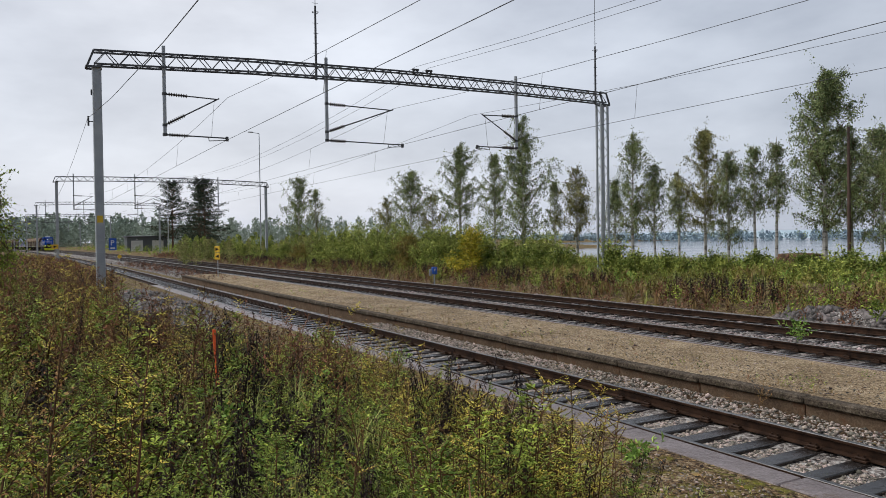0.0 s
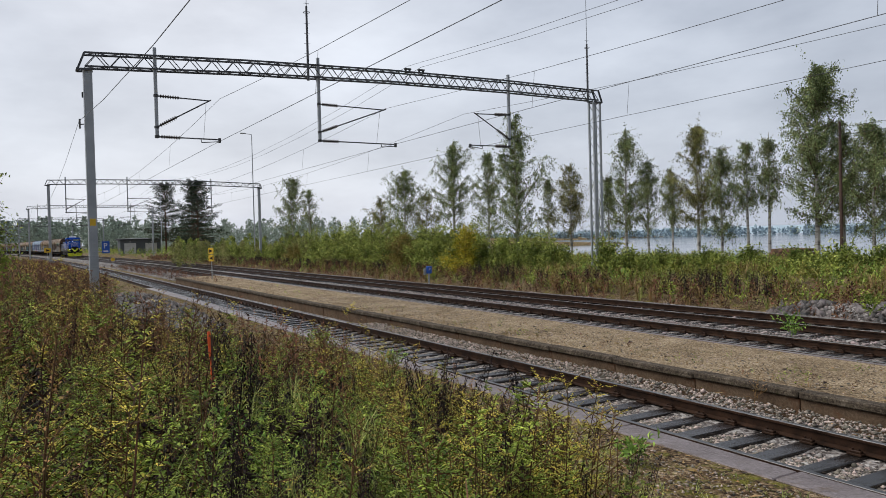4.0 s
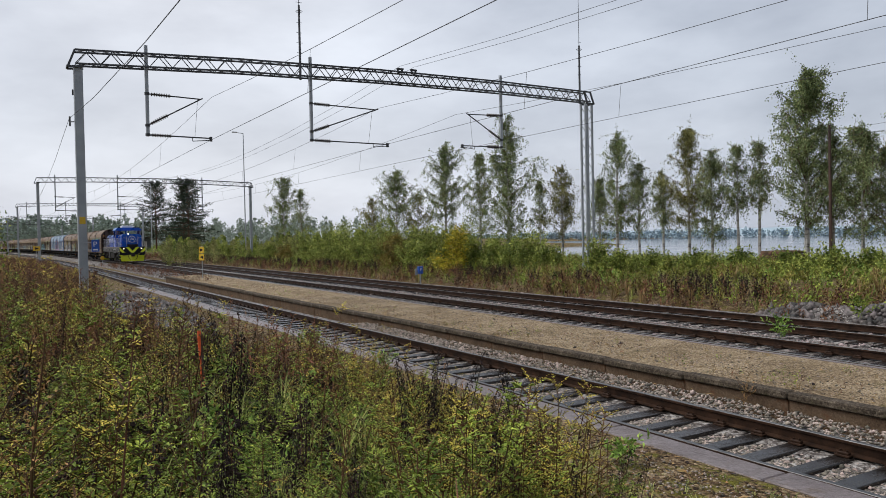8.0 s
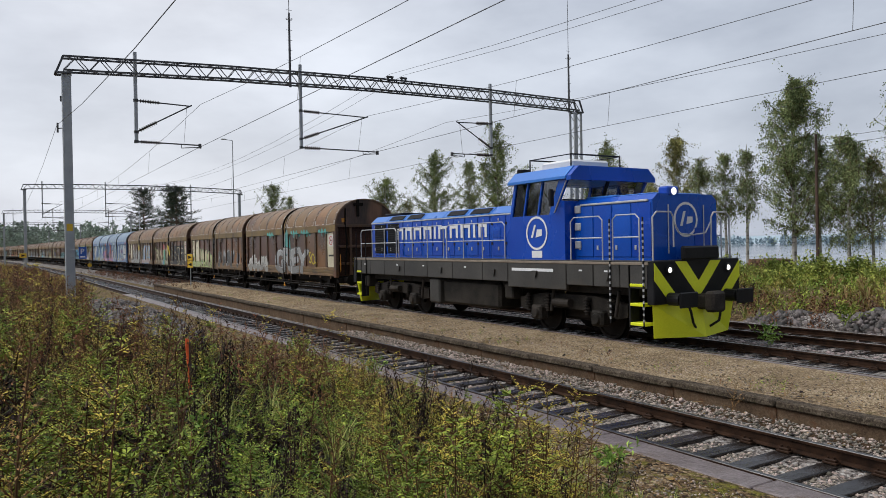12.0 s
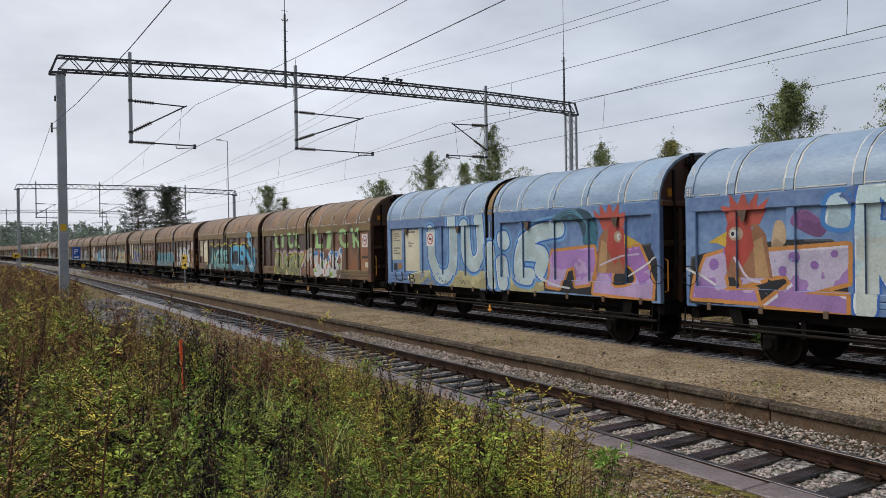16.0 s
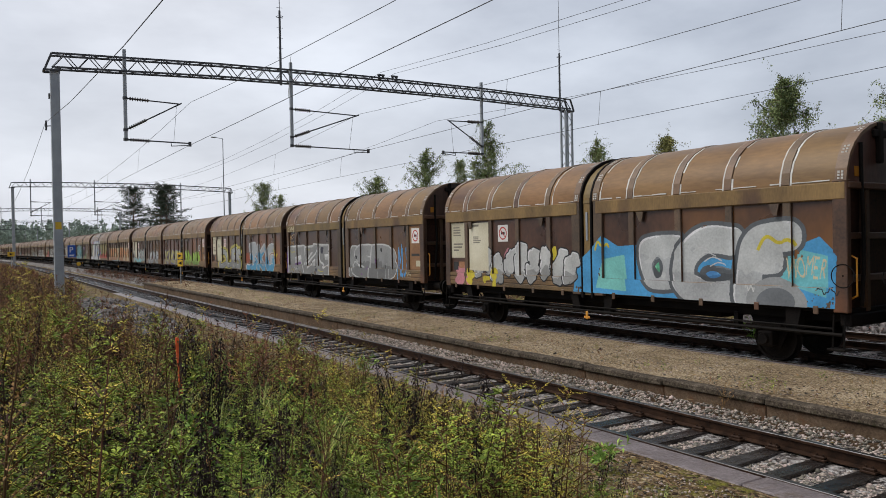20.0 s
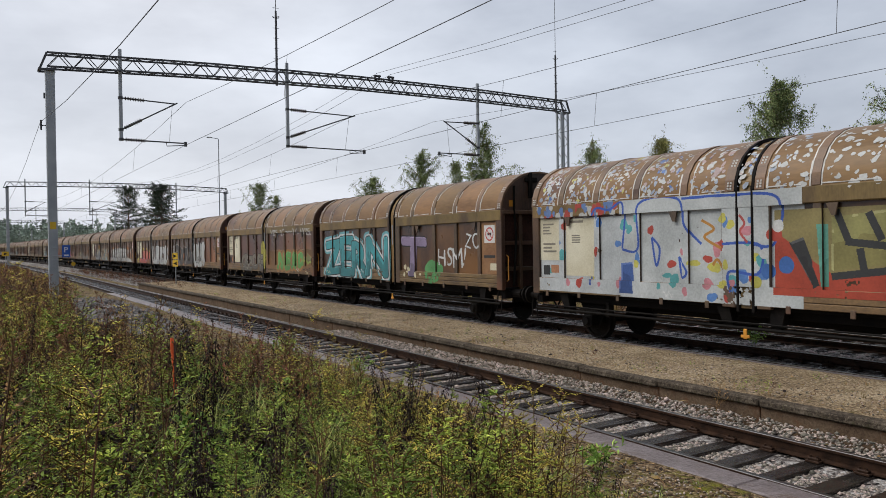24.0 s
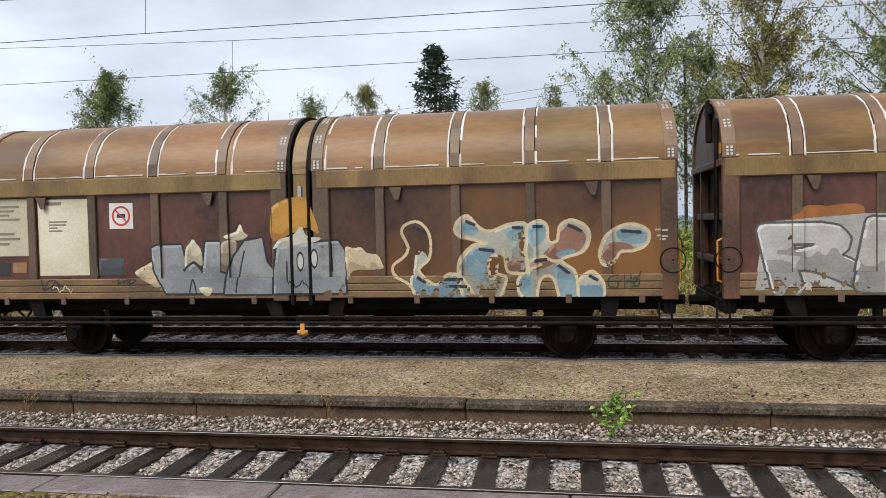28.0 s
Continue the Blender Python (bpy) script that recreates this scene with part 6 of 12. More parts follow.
        piece(u, "FUNKY", -4.5, -0.8, 1.17, 2.2, (0.30, 0.32, 0.15), K, back=(0.38, 0.31, 0.50), glow=YE, rnd=rnd, fat=0.09, label='olive letters reading "FUNKY"', wild=0.5)
        spots(u, -4.4, -1.0, 1.25, 2.1, 26, 0.05, [(0.10, 0.12, 0.05)], rnd, 2.6)
        shape(u, [(-0.7, 1.3), (-0.65, 2.35), (-0.2, 2.4), (-0.1, 1.3)], (0.30, 0.12, 0.05), 0.9)
        tag(u, "2023", -0.72, -0.2, 1.5, 1.72, K, rnd)
        form(u, [(-0.43, 1.35), (-0.39, 2.05), (0.11, 2.43), (0.74, 2.35), (0.56, 1.62), (0.53, 1.22)], (0.46, 0.42, 0.33), None, 0.03, (0.26, 0.13, 0.08), layer=1.0)
        form(u, [(0.54, 2.25), (1.72, 2.41), (2.12, 2.43), (2.34, 2.4), (3.6, 2.48), (3.6, 2.22), (1.89, 2.14)], (0.30, 0.14, 0.09), layer=1.1)
        form(u, [(0.16, 2.12), (0.57, 2.28), (1.03, 2.31), (1.05, 1.84), (1.2, 1.71), (1.35, 1.82), (1.31, 2.3), (1.71, 2.24), (1.72, 1.66), (1.56, 1.29), (0.89, 1.16), (0.56, 1.57)], (0.60, 0.60, 0.58), K, 0.03, (0.56, 0.56, 0.54), layer=1.9, seed=3)
        form(u, [(1.74, 1.24), (1.7, 1.66), (1.89, 1.99), (2.11, 1.89), (2.29, 2.3), (2.5, 2.12), (2.43, 1.69), (2.39, 1.26)], (0.60, 0.60, 0.58), K, 0.03, (0.56, 0.56, 0.54), layer=2.0, seed=4)
        form(u, [(2.34, 2.32), (2.65, 2), (2.45, 1.23), (3.22, 1.25), (3.28, 1.72), (3.11, 1.83), (3.28, 2.01), (3.23, 2.28)], (0.60, 0.60, 0.58), K, 0.03, (0.56, 0.56, 0.54), layer=2.1, seed=5)
        form(u, [(3.27, 2.32), (3.6, 2.39), (3.59, 1.27), (3.41, 1.29), (3.49, 1.92)], (0.60, 0.60, 0.58), K, 0.03, (0.56, 0.56, 0.54), layer=2.2, seed=6)
        form(u, [(2.9, 2), (3.01, 2.04), (2.97, 1.9)], K, layer=2.6)
        form(u, [(2.91, 1.59), (3.03, 1.66), (3.01, 1.49)], K, layer=2.6)
        shape(u, blob(0.71, 2.19, 0.1, 0.1, rnd, 20, 0.06), (0.06, 0.25, 0.60), 3.0)
        shape(u, blob(0.91, 2.22, 0.12, 0.12, rnd, 20, 0.06), (0.06, 0.25, 0.60), 3.0)
        shape(u, blob(1.4, 2.17, 0.09, 0.09, rnd, 20, 0.06), (0.06, 0.25, 0.60), 3.0)
        shape(u, blob(1.57, 2.11, 0.1, 0.1, rnd, 20, 0.06), (0.06, 0.25, 0.60), 3.0)
        shape(u, blob(2.57, 2.23, 0.11, 0.11, rnd, 20, 0.06), (0.06, 0.25, 0.60), 3.0)
        shape(u, blob(2.77, 2.25, 0.09, 0.09, rnd, 20, 0.06), (0.06, 0.25, 0.60), 3.0)
        shape(u, blob(3.07, 2.18, 0.12, 0.12, rnd, 20, 0.06), (0.06, 0.25, 0.60), 3.0)
        shape(u, blob(2.22, 1.99, 0.1, 0.1, rnd, 20, 0.06), (0.06, 0.25, 0.60), 3.0)
        shape(u, blob(3.53, 2.3, 0.1, 0.1, rnd, 20, 0.06), (0.06, 0.25, 0.60), 3.0)
        shape(u, blob(0.57, 2.14, 0.05, 0.05, rnd, 20, 0.06), K, 3.1)
        shape(u, blob(1.71, 1.98, 0.05, 0.05, rnd, 20, 0.06), K, 3.1)
        shape(u, blob(2.11, 1.89, 0.05, 0.05, rnd, 20, 0.06), K, 3.1)
        shape(u, blob(2.65, 2.1, 0.05, 0.05, rnd, 20, 0.06), K, 3.1)
        form(u, [(0.66, 1.4), (0.9, 1.63), (1.05, 1.36)], (0.30, 0.50, 0.08), layer=3.0, smooth=False)
        form(u, [(1.44, 1.76), (1.66, 1.88), (1.56, 1.6)], (0.30, 0.50, 0.08), layer=3.0, smooth=False)
        form(u, [(2.32, 1.22), (2.64, 1.49), (2.84, 1.26)], (0.30, 0.50, 0.08), layer=3.0, smooth=False)
        form(u, [(2, 1.78), (2.11, 1.99), (2.22, 1.78)], (0.30, 0.50, 0.08), layer=3.0, smooth=False)
        form(u, [(3.29, 1.72), (3.43, 1.53), (3.52, 1.82)], (0.30, 0.50, 0.08), layer=3.0, smooth=False)
        brush(u, [(1.08, 2.31), (1.13, 1.89), (1.3, 1.81)], 0.12, (0.50, 0.16, 0.07), 2.4)
        brush(u, [(0.4, 2.08), (0.56, 1.74), (0.66, 1.51)], 0.12, (0.50, 0.16, 0.07), 2.4)
        brush(u, [(1.9, 1.29), (1.98, 1.62), (2.17, 1.78)], 0.12, (0.50, 0.16, 0.07), 2.4)
        brush(u, [(2.33, 1.99), (2.39, 1.69)], 0.12, (0.50, 0.16, 0.07), 2.4)
        brush(u, [(3.49, 2.01), (3.41, 1.63)], 0.12, (0.50, 0.16, 0.07), 2.4)
    elif k == 8:
        shape(u, [(-4.6, 1.17), (6.2, 1.17), (6.2, 2.3), (5.6, 2.55), (4.6, 2.75), (0.8, 2.75), (-0.5, 2.6), (-3.6, 2.72), (-4.7, 2.2)], (0.020, 0.024, 0.028), 0.6)
        piece(u, "AGILE", -3.6, 0.6, 1.3, 2.55, (0.20, 0.48, 0.46), K, rnd=rnd, label='turquoise letters reading "AGILE"', shine=CR)
        piece(u, "CENi", 1.0, 5.7, z0, 2.75, (0.10, 0.40, 0.62), K, rnd=rnd, label='blue letters reading "CENI"', shine=(0.40, 0.55, 0.62), wild=0.5)
        wave(u, -3.8, 5.0, 2.72, 0.1, 0.07, YE, 3, 5)
        shape(u, blob(4.9, 3.0, 0.42, 0.42, rnd, 24, 0.03), (0.16, 0.42, 0.60), 3.5)
        shape(u, blob(-4.3, 2.0, 0.32, 0.55, rnd), (0.45, 0.44, 0.12), 2.2, "yellow painted face shape")
        shape(u, [(-4.52, 1.78), (-4.08, 1.78), (-4.08, 1.98), (-4.52, 1.98)], CR, 3)
        spots(u, 0.2, 6.2, 1.25, 2.6, 30, 0.02, [CR], rnd, 3.8)
        tag(u, "CENI", 5.55, 6.2, 2.05, 2.25, CR, rnd)
    elif k == 9:
        fat(u, [[[(-5.93, 2.03), (-6.02, 1.64), (-5.91, 1.29)], [(-5.7, 2), (-5.6, 1.65)]], [[(-5.1, 2), (-5.19, 1.66), (-5.09, 1.32)], [(-4.88, 2), (-4.79, 1.67)]], [[(-4.32, 2.04), (-4.4, 1.67), (-4.3, 1.34)], [(-4.11, 2.01), (-4.02, 1.68)]], [[(-3.58, 2.01), (-3.65, 1.69), (-3.56, 1.37)], [(-3.38, 2.01), (-3.29, 1.69)]], [[(-2.87, 2.05), (-2.94, 1.7), (-2.86, 1.39)], [(-2.69, 2.02), (-2.6, 1.71)]], [[(-2.2, 2.02), (-2.27, 1.71), (-2.19, 1.41)], [(-2.03, 2.02), (-1.95, 1.72)]], [[(-1.57, 2.06), (-1.63, 1.73), (-1.55, 1.43)], [(-1.4, 2.03), (-1.32, 1.73)]], [[(-0.96, 2.03), (-1.02, 1.74), (-0.95, 1.45)], [(-0.8, 2.03), (-0.73, 1.74)]], [[(-0.38, 2.07), (-0.44, 1.75), (-0.37, 1.47)], [(-0.23, 2.04), (-0.16, 1.75)]]], 0.40, (0.055, 0.22, 0.26), (0.46, 0.58, 0.60), 0.035, (0.05, 0.17, 0.21), layer=1.6, seed=51)
        brush(u, [(-5.78, 1.8), (-5.48, 1.69), (-5.68, 1.53)], 0.025, SK)
        brush(u, [(-4.96, 1.81), (-4.68, 1.71), (-4.86, 1.55)], 0.025, SK)
        brush(u, [(-4.19, 1.82), (-3.92, 1.72), (-4.09, 1.57)], 0.025, SK)
        brush(u, [(-3.45, 1.83), (-3.2, 1.73), (-3.36, 1.59)], 0.025, SK)
        brush(u, [(-2.75, 1.84), (-2.51, 1.74), (-2.67, 1.6)], 0.025, SK)
        brush(u, [(-2.09, 1.85), (-1.86, 1.76), (-2.01, 1.62)], 0.025, SK)
        brush(u, [(-1.46, 1.86), (-1.24, 1.77), (-1.38, 1.63)], 0.025, SK)
        brush(u, [(-0.86, 1.87), (-0.65, 1.78), (-0.78, 1.65)], 0.025, SK)
        fat(u, [[[(1.62, 2.52), (1.47, 1.9), (1.37, 1.34)], [(1.07, 2.08), (2.14, 2.03)], [(2.13, 2.55), (2.15, 1.91), (2.06, 1.37)]], [[(2.61, 2.45), (2.56, 1.92), (2.63, 1.39)], [(2.61, 2.27), (2.92, 2.2), (2.98, 1.51)]], [[(3.32, 1.42), (3.22, 1.93), (3.26, 2.47), (3.6, 2.49), (3.66, 2.13), (3.4, 1.9), (3.79, 1.38)]], [[(4.22, 2.43), (4.08, 1.97), (4.21, 1.45), (4.89, 1.35)], [(4.59, 2.52), (4.45, 2.01), (4.81, 2)], [(4.45, 1.69), (4.96, 1.7)]]], 0.25, (0.60, 0.60, 0.58), K, 0.05, (0.52, 0.52, 0.50), layer=2.0, seed=55)
        tag(u, "YREN", 4.2, 5.3, 2.5, 2.8, W, rnd)
        tag(u, "C4:", 0.75, 1.1, 1.75, 1.95, K, rnd)
        tag(u, ".FOL", 5.5, 6.1, 1.28, 1.45, CR, rnd)
        wave(u, -0.6, 0.3, 2.2, 0.15, 0.05, PK, 3, 2)
    elif k == 10:
        form(u, [(-4.3, 1.19), (-4.46, 1.64), (-4.07, 2.29), (-3.11, 2.59), (-1.83, 2.63), (-0.49, 2.49), (-0.06, 1.97), (-0.07, 1.35)], (0.13, 0.045, 0.03), None, 0.03, (0.16, 0.055, 0.035), layer=0.5)
        shape(u, blob(-4.17, 1.39, 0.28, 0.28, rnd, 20, 0.06), (0.13, 0.19, 0.04), 0.7)
        shape(u, blob(-3.91, 2.04, 0.2, 0.2, rnd, 20, 0.06), (0.13, 0.19, 0.04), 0.7)
        shape(u, blob(-3.03, 2.53, 0.25, 0.25, rnd, 20, 0.06), (0.13, 0.19, 0.04), 0.7)
        shape(u, blob(-2.31, 2.54, 0.22, 0.22, rnd, 20, 0.06), (0.13, 0.19, 0.04), 0.7)
        shape(u, blob(-1.32, 2.56, 0.28, 0.28, rnd, 20, 0.06), (0.13, 0.19, 0.04), 0.7)
        shape(u, blob(-0.81, 2.44, 0.2, 0.2, rnd, 20, 0.06), (0.13, 0.19, 0.04), 0.7)
        shape(u, blob(-0.38, 2.17, 0.25, 0.25, rnd, 20, 0.06), (0.13, 0.19, 0.04), 0.7)
        shape(u, blob(0.06, 1.67, 0.35, 0.35, rnd, 20, 0.06), (0.13, 0.19, 0.04), 0.7)
        shape(u, blob(-3.92, 1.66, 0.2, 0.2, rnd, 20, 0.06), (0.13, 0.19, 0.04), 0.7)
        fat(u, [[[(-3.58, 2.29), (-3.17, 2.39), (-3.46, 1.94), (-3.22, 1.65), (-3.57, 1.39), (-3.92, 1.53)]], [[(-2.84, 2.23), (-2.79, 1.83), (-2.39, 1.58), (-2.23, 1.35)]], [[(-2.41, 2.29), (-2.28, 1.96), (-1.84, 2.06), (-1.7, 2.4)], [(-1.84, 2.06), (-1.69, 1.61), (-1.53, 1.33)]], [[(-0.77, 2.19), (-1.06, 1.95), (-1.04, 1.57), (-0.78, 1.48), (-0.57, 1.75), (-0.63, 2.12), (-0.77, 2.19)]]], 0.34, (0.045, 0.055, 0.30), (0.62, 0.62, 0.58), 0.05, (0.05, 0.06, 0.26), (0.50, 0.50, 0.08), 2.0, 81)
        shape(u, blob(-0.38, 1.96, 0.09, 0.09, rnd, 20, 0.06), (0.05, 0.06, 0.28), 3.0)
        brush(u, [(-0.5, 2.12), (-0.3, 2.05), (-0.23, 1.86)], 0.05, W)
        tag(u, "OG", -2.2, -1.4, 2.5, 2.85, W, rnd)
        tag(u, "YOHO", -1.1, -0.2, 2.5, 2.8, W, rnd)
        form(u, [(-0.38, 2.38), (-0.05, 2.89), (0.19, 2.88), (0.36, 2.37), (0.35, 1.68), (0.14, 1.47), (-0.05, 2.28)], (0.40, 0.19, 0.05), layer=0.8)
        tag(u, "HOWIE *ANR.SOT.", 0.7, 6.1, 2.45, 2.85, W, rnd)
        piece(u, "BONGO", 0.7, 5.4, z0, 2.1, (0.035, 0.03, 0.028), CR, rnd=rnd, label='dark letters with cream outline reading "BONGO"', fat=0.03, wild=0.2)
        tag(u, "PLG", 5.4, 6.0, 1.9, 2.15, CR, rnd)
    elif k == 11:
        piece(u, "MICE", -4.2, -0.2, z0, 2.55, (0.30, 0.30, 0.30), DG, rnd=rnd)
        shape(u, blob(-5.0, 1.7, 0.35, 0.6, rnd), CR, 1)
        shape(u, blob(-5.0, 2.5, 0.3, 0.34, rnd), CR, 1)
        shape(u, blob(0.3, 2.25, 0.45, 0.5, rnd, 24, 0.06), (0.50, 0.42, 0.28), 2)
        fat(u, [[[(1.42, 1.22), (1.66, 2.18)], [(1.73, 2.18), (2.33, 2.11), (2.19, 1.82), (1.78, 1.71), (2.44, 1.25)]], [[(3.71, 2.15), (2.91, 2.01), (2.7, 1.55), (3.68, 1.33)]], [[(5.12, 2.19), (4.23, 2.08), (4.04, 1.44), (5.09, 1.38)], [(4.16, 1.75), (4.89, 1.79)]]], 0.34, (0.52, 0.44, 0.24), (0.08, 0.36, 0.56), 0.055, (0.48, 0.40, 0.20), None, 2.0, 91)
        spots(u, 1.4, 5.2, 1.3, 2.2, 9, 0.06, [(0.48, 0.16, 0.08)], rnd, 2.6)
        for x in (2.0, 3.6):
            shape(u, [(x - 0.3, 2.55), (x, 2.4), (x + 0.3, 2.55), (x + 0.12, 2.55), (x, 2.85), (x - 0.12, 2.55)], CY, 2)
    elif k == 12:
        spots(u, -6.0, -5.0, 1.2, 1.9, 5, 0.2, [PK], rnd, 1.0)
        spots(u, -4.6, -0.6, 1.9, 2.3, 3, 0.14, [PK, YE], rnd, 1.2)
        bubbles(u, -5.0, -0.3, z0, 2.35, 9, (0.52, 0.52, 0.50), K, rnd)
        spots(u, -5.4, -3.8, 1.2, 1.6, 8, 0.14, [YE], rnd, 4.2)
        shape(u, [(-0.5, 1.17), (6.25, 1.17), (6.3, 2.1), (5.95, 2.45), (5.55, 2.3), (4.9, 2.5), (1.0, 2.3), (0.5, 2.55), (0.1, 2.2), (-0.35, 1.9)], (0.07, 0.33, 0.62), 0.6)
        shape(u, [(0.3, 1.3), (1.3, 1.25), (1.2, 2.1), (0.55, 2.0)], (0.20, 0.55, 0.50), 0.8)
        shape(u, [(4.9, 1.7), (6.1, 1.35), (6.1, 2.1), (5.2, 2.3)], (0.16, 0.50, 0.55), 0.8)
        form(u, [(1.76, 2.44), (2.72, 2.54), (2.89, 2.37), (2.81, 1.51), (2.62, 1.36), (1.99, 1.38), (1.69, 1.86)], (0.52, 0.53, 0.52), (0.10, 0.11, 0.12), 0.09, (0.44, 0.45, 0.45), layer=2.0, seed=61)
        form(u, [(2.03, 1.87), (2.2, 2.06), (2.35, 1.87), (2.28, 1.62), (2.12, 1.61)], (0.10, 0.11, 0.12), layer=2.1)
        form(u, [(2.13, 1.84), (2.23, 1.93), (2.25, 1.72)], (0.12, 0.42, 0.24), layer=2.2)
        fat(u, [[[(4.15, 2.38), (3.46, 2.41), (2.97, 2.03), (2.96, 1.52), (3.51, 1.3), (4.19, 1.31)]], [[(5.36, 2.47), (4.71, 2.37), (4.53, 1.91), (4.47, 1.29)], [(4.58, 2), (5.02, 2.04)]]], 0.52, (0.52, 0.53, 0.52), (0.10, 0.11, 0.12), 0.09, (0.44, 0.45, 0.45), layer=2.3, seed=62)
        form(u, [(3.32, 1.7), (3.52, 1.89), (4.19, 1.81), (4.06, 1.61), (3.51, 1.56)], (0.10, 0.11, 0.12), layer=2.6)
        form(u, [(3.49, 1.72), (3.68, 1.78), (3.85, 1.69), (3.63, 1.62)], (0.08, 0.28, 0.60), layer=2.7)
        brush(u, [(3.17, 2.18), (3.38, 2.27), (3.61, 2.17)], 0.025, (0.58, 0.58, 0.57))
        brush(u, [(3.31, 2.08), (3.52, 2.16), (3.74, 2.08)], 0.025, (0.58, 0.58, 0.57))
        brush(u, [(3.45, 1.97), (3.66, 2.06), (3.88, 1.99)], 0.025, (0.58, 0.58, 0.57))
        brush(u, [(3.59, 1.87), (3.8, 1.95), (4.01, 1.9)], 0.025, (0.58, 0.58, 0.57))
        shape(u, blob(5.1, 1.2, 0.62, 0.5, rnd, 30, 0.04), (0.30, 0.31, 0.31), 2.6)
        shape(u, blob(5.1, 1.2, 0.40, 0.3, rnd, 30, 0.04), (0.15, 0.16, 0.17), 2.7)
        wave(u, 4.7, 5.5, 2.2, 0.25, 0.07, YE, 3.6, 0.5)
        wave(u, 0.3, 0.7, 2.2, 0.2, 0.06, YE, 3.6, 0.5)
        tag(u, "WOMER", 5.3, 6.1, 1.7, 2.1, CR, rnd)
    elif k == 13:
        form(u, [(-6.28, 2.37), (-4.42, 2.42), (-4.28, 2.33), (-3.35, 2.4), (-3.28, 2.48), (-2.39, 2.44), (-1.53, 2.43), (-1.55, 1.18), (-3.62, 1.16), (-6.25, 1.16)], (0.27, 0.27, 0.26), (0.60, 0.60, 0.58), 0.07, (0.23, 0.23, 0.22), layer=1.6, smooth=False)
        form(u, [(-5.52, 1.88), (-4.81, 2.02), (-4.73, 1.58), (-5.49, 1.63)], (0.60, 0.60, 0.58), layer=1.8, smooth=False)
        form(u, [(-4.08, 1.75), (-3.61, 2.14), (-3.38, 2.12), (-3.77, 1.89)], (0.60, 0.60, 0.58), layer=1.8, smooth=False)
        form(u, [(-3.62, 1.55), (-3.55, 1.69), (-3.13, 1.86), (-3.14, 1.51)], (0.60, 0.60, 0.58), layer=1.8, smooth=False)
        form(u, [(-2.09, 2.04), (-1.59, 2.07), (-1.66, 1.83), (-1.96, 1.8)], (0.60, 0.60, 0.58), layer=1.8, smooth=False)
        brush(u, [(-4.37, 2.37), (-4.29, 1.76), (-4.47, 1.52), (-4.36, 1.2)], 0.09, (0.60, 0.60, 0.58), 2.0)
        brush(u, [(-4.13, 1.6), (-3.61, 1.83), (-2.62, 2.29)], 0.09, (0.60, 0.60, 0.58), 2.0)
        brush(u, [(-2.69, 2.42), (-2.6, 1.8), (-2.2, 1.61), (-2.14, 1.45)], 0.09, (0.60, 0.60, 0.58), 2.0)
        brush(u, [(-3.95, 1.43), (-3.62, 1.55)], 0.09, (0.60, 0.60, 0.58), 2.0)
        brush(u, [(-2.14, 1.45), (-1.54, 1.63)], 0.09, (0.60, 0.60, 0.58), 2.0)
        shape(u, blob(-2.35, 2.23, 0.15, 0.15, rnd, 20, 0.06), (0.03, 0.03, 0.05), 2.6)
        shape(u, blob(-2.98, 2.07, 0.06, 0.06, rnd, 20, 0.06), (0.03, 0.03, 0.05), 2.6)
        shape(u, blob(-2.96, 1.58, 0.1, 0.1, rnd, 20, 0.06), (0.03, 0.03, 0.05), 2.6)
        shape(u, blob(-5.15, 1.37, 0.07, 0.07, rnd, 20, 0.06), (0.03, 0.03, 0.05), 2.6)
        shape(u, blob(-2.89, 1.36, 0.09, 0.09, rnd, 20, 0.06), (0.03, 0.03, 0.05), 2.6)
        shape(u, blob(-2.22, 2.31, 0.06, 0.06, rnd, 20, 0.06), (0.03, 0.03, 0.05), 2.6)
        form(u, [(-5.49, 1.61), (-4.84, 1.7), (-4.82, 1.61), (-5.46, 1.51)], (0.14, 0.05, 0.22), layer=2.4, smooth=False)
        form(u, [(-6.53, 2.1), (-6.39, 2.17), (-6.3, 1.19), (-6.48, 1.16)], (0.14, 0.05, 0.22), layer=1.4, smooth=False)
        brush(u, [(-6.18, 2.24), (-5.98, 2.13), (-5.65, 2.16), (-5.49, 2.11)], 0.035, (0.46, 0.42, 0.08), 2.8)
        brush(u, [(-5.99, 1.27), (-5.74, 1.35), (-5.58, 1.25)], 0.035, (0.46, 0.42, 0.08), 2.8)
        brush(u, [(-2.66, 1.37), (-2.41, 1.3), (-2.07, 1.3)], 0.035, (0.46, 0.42, 0.08), 2.8)
        brush(u, [(-4.03, 2.29), (-3.8, 2.23), (-3.74, 2.32)], 0.035, (0.46, 0.42, 0.08), 2.8)
        piece(u, "ISB", 0.6, 4.5, 1.17, 2.45, (0.30, 0.30, 0.29), W, rnd=rnd, fat=0.15, wild=0.6)
        tag(u, "OMI", -6.2, -5.4, 3.12, 3.34, CR, rnd)
        tag(u, "BOT.", -6.2, -5.5, 2.78, 2.98, (0.44, 0.26, 0.10), rnd)
        tag(u, "BOT", -6.2, -5.6, 2.50, 2.70, (0.44, 0.26, 0.10), rnd)
        tag(u, "MLS", 4.6, 5.3, 1.3, 2.4, BL, rnd)
        spots(u, 1, 4, 1.2, 2.5, 3, 0.08, [K, (0.2, 0.08, 0.25)], rnd, 3.6)
    elif k == 14:
        piece(u, "DUES", -4.6, -0.3, z0, 2.35, SIL, K, back=(0.50, 0.44, 0.08), rnd=rnd)
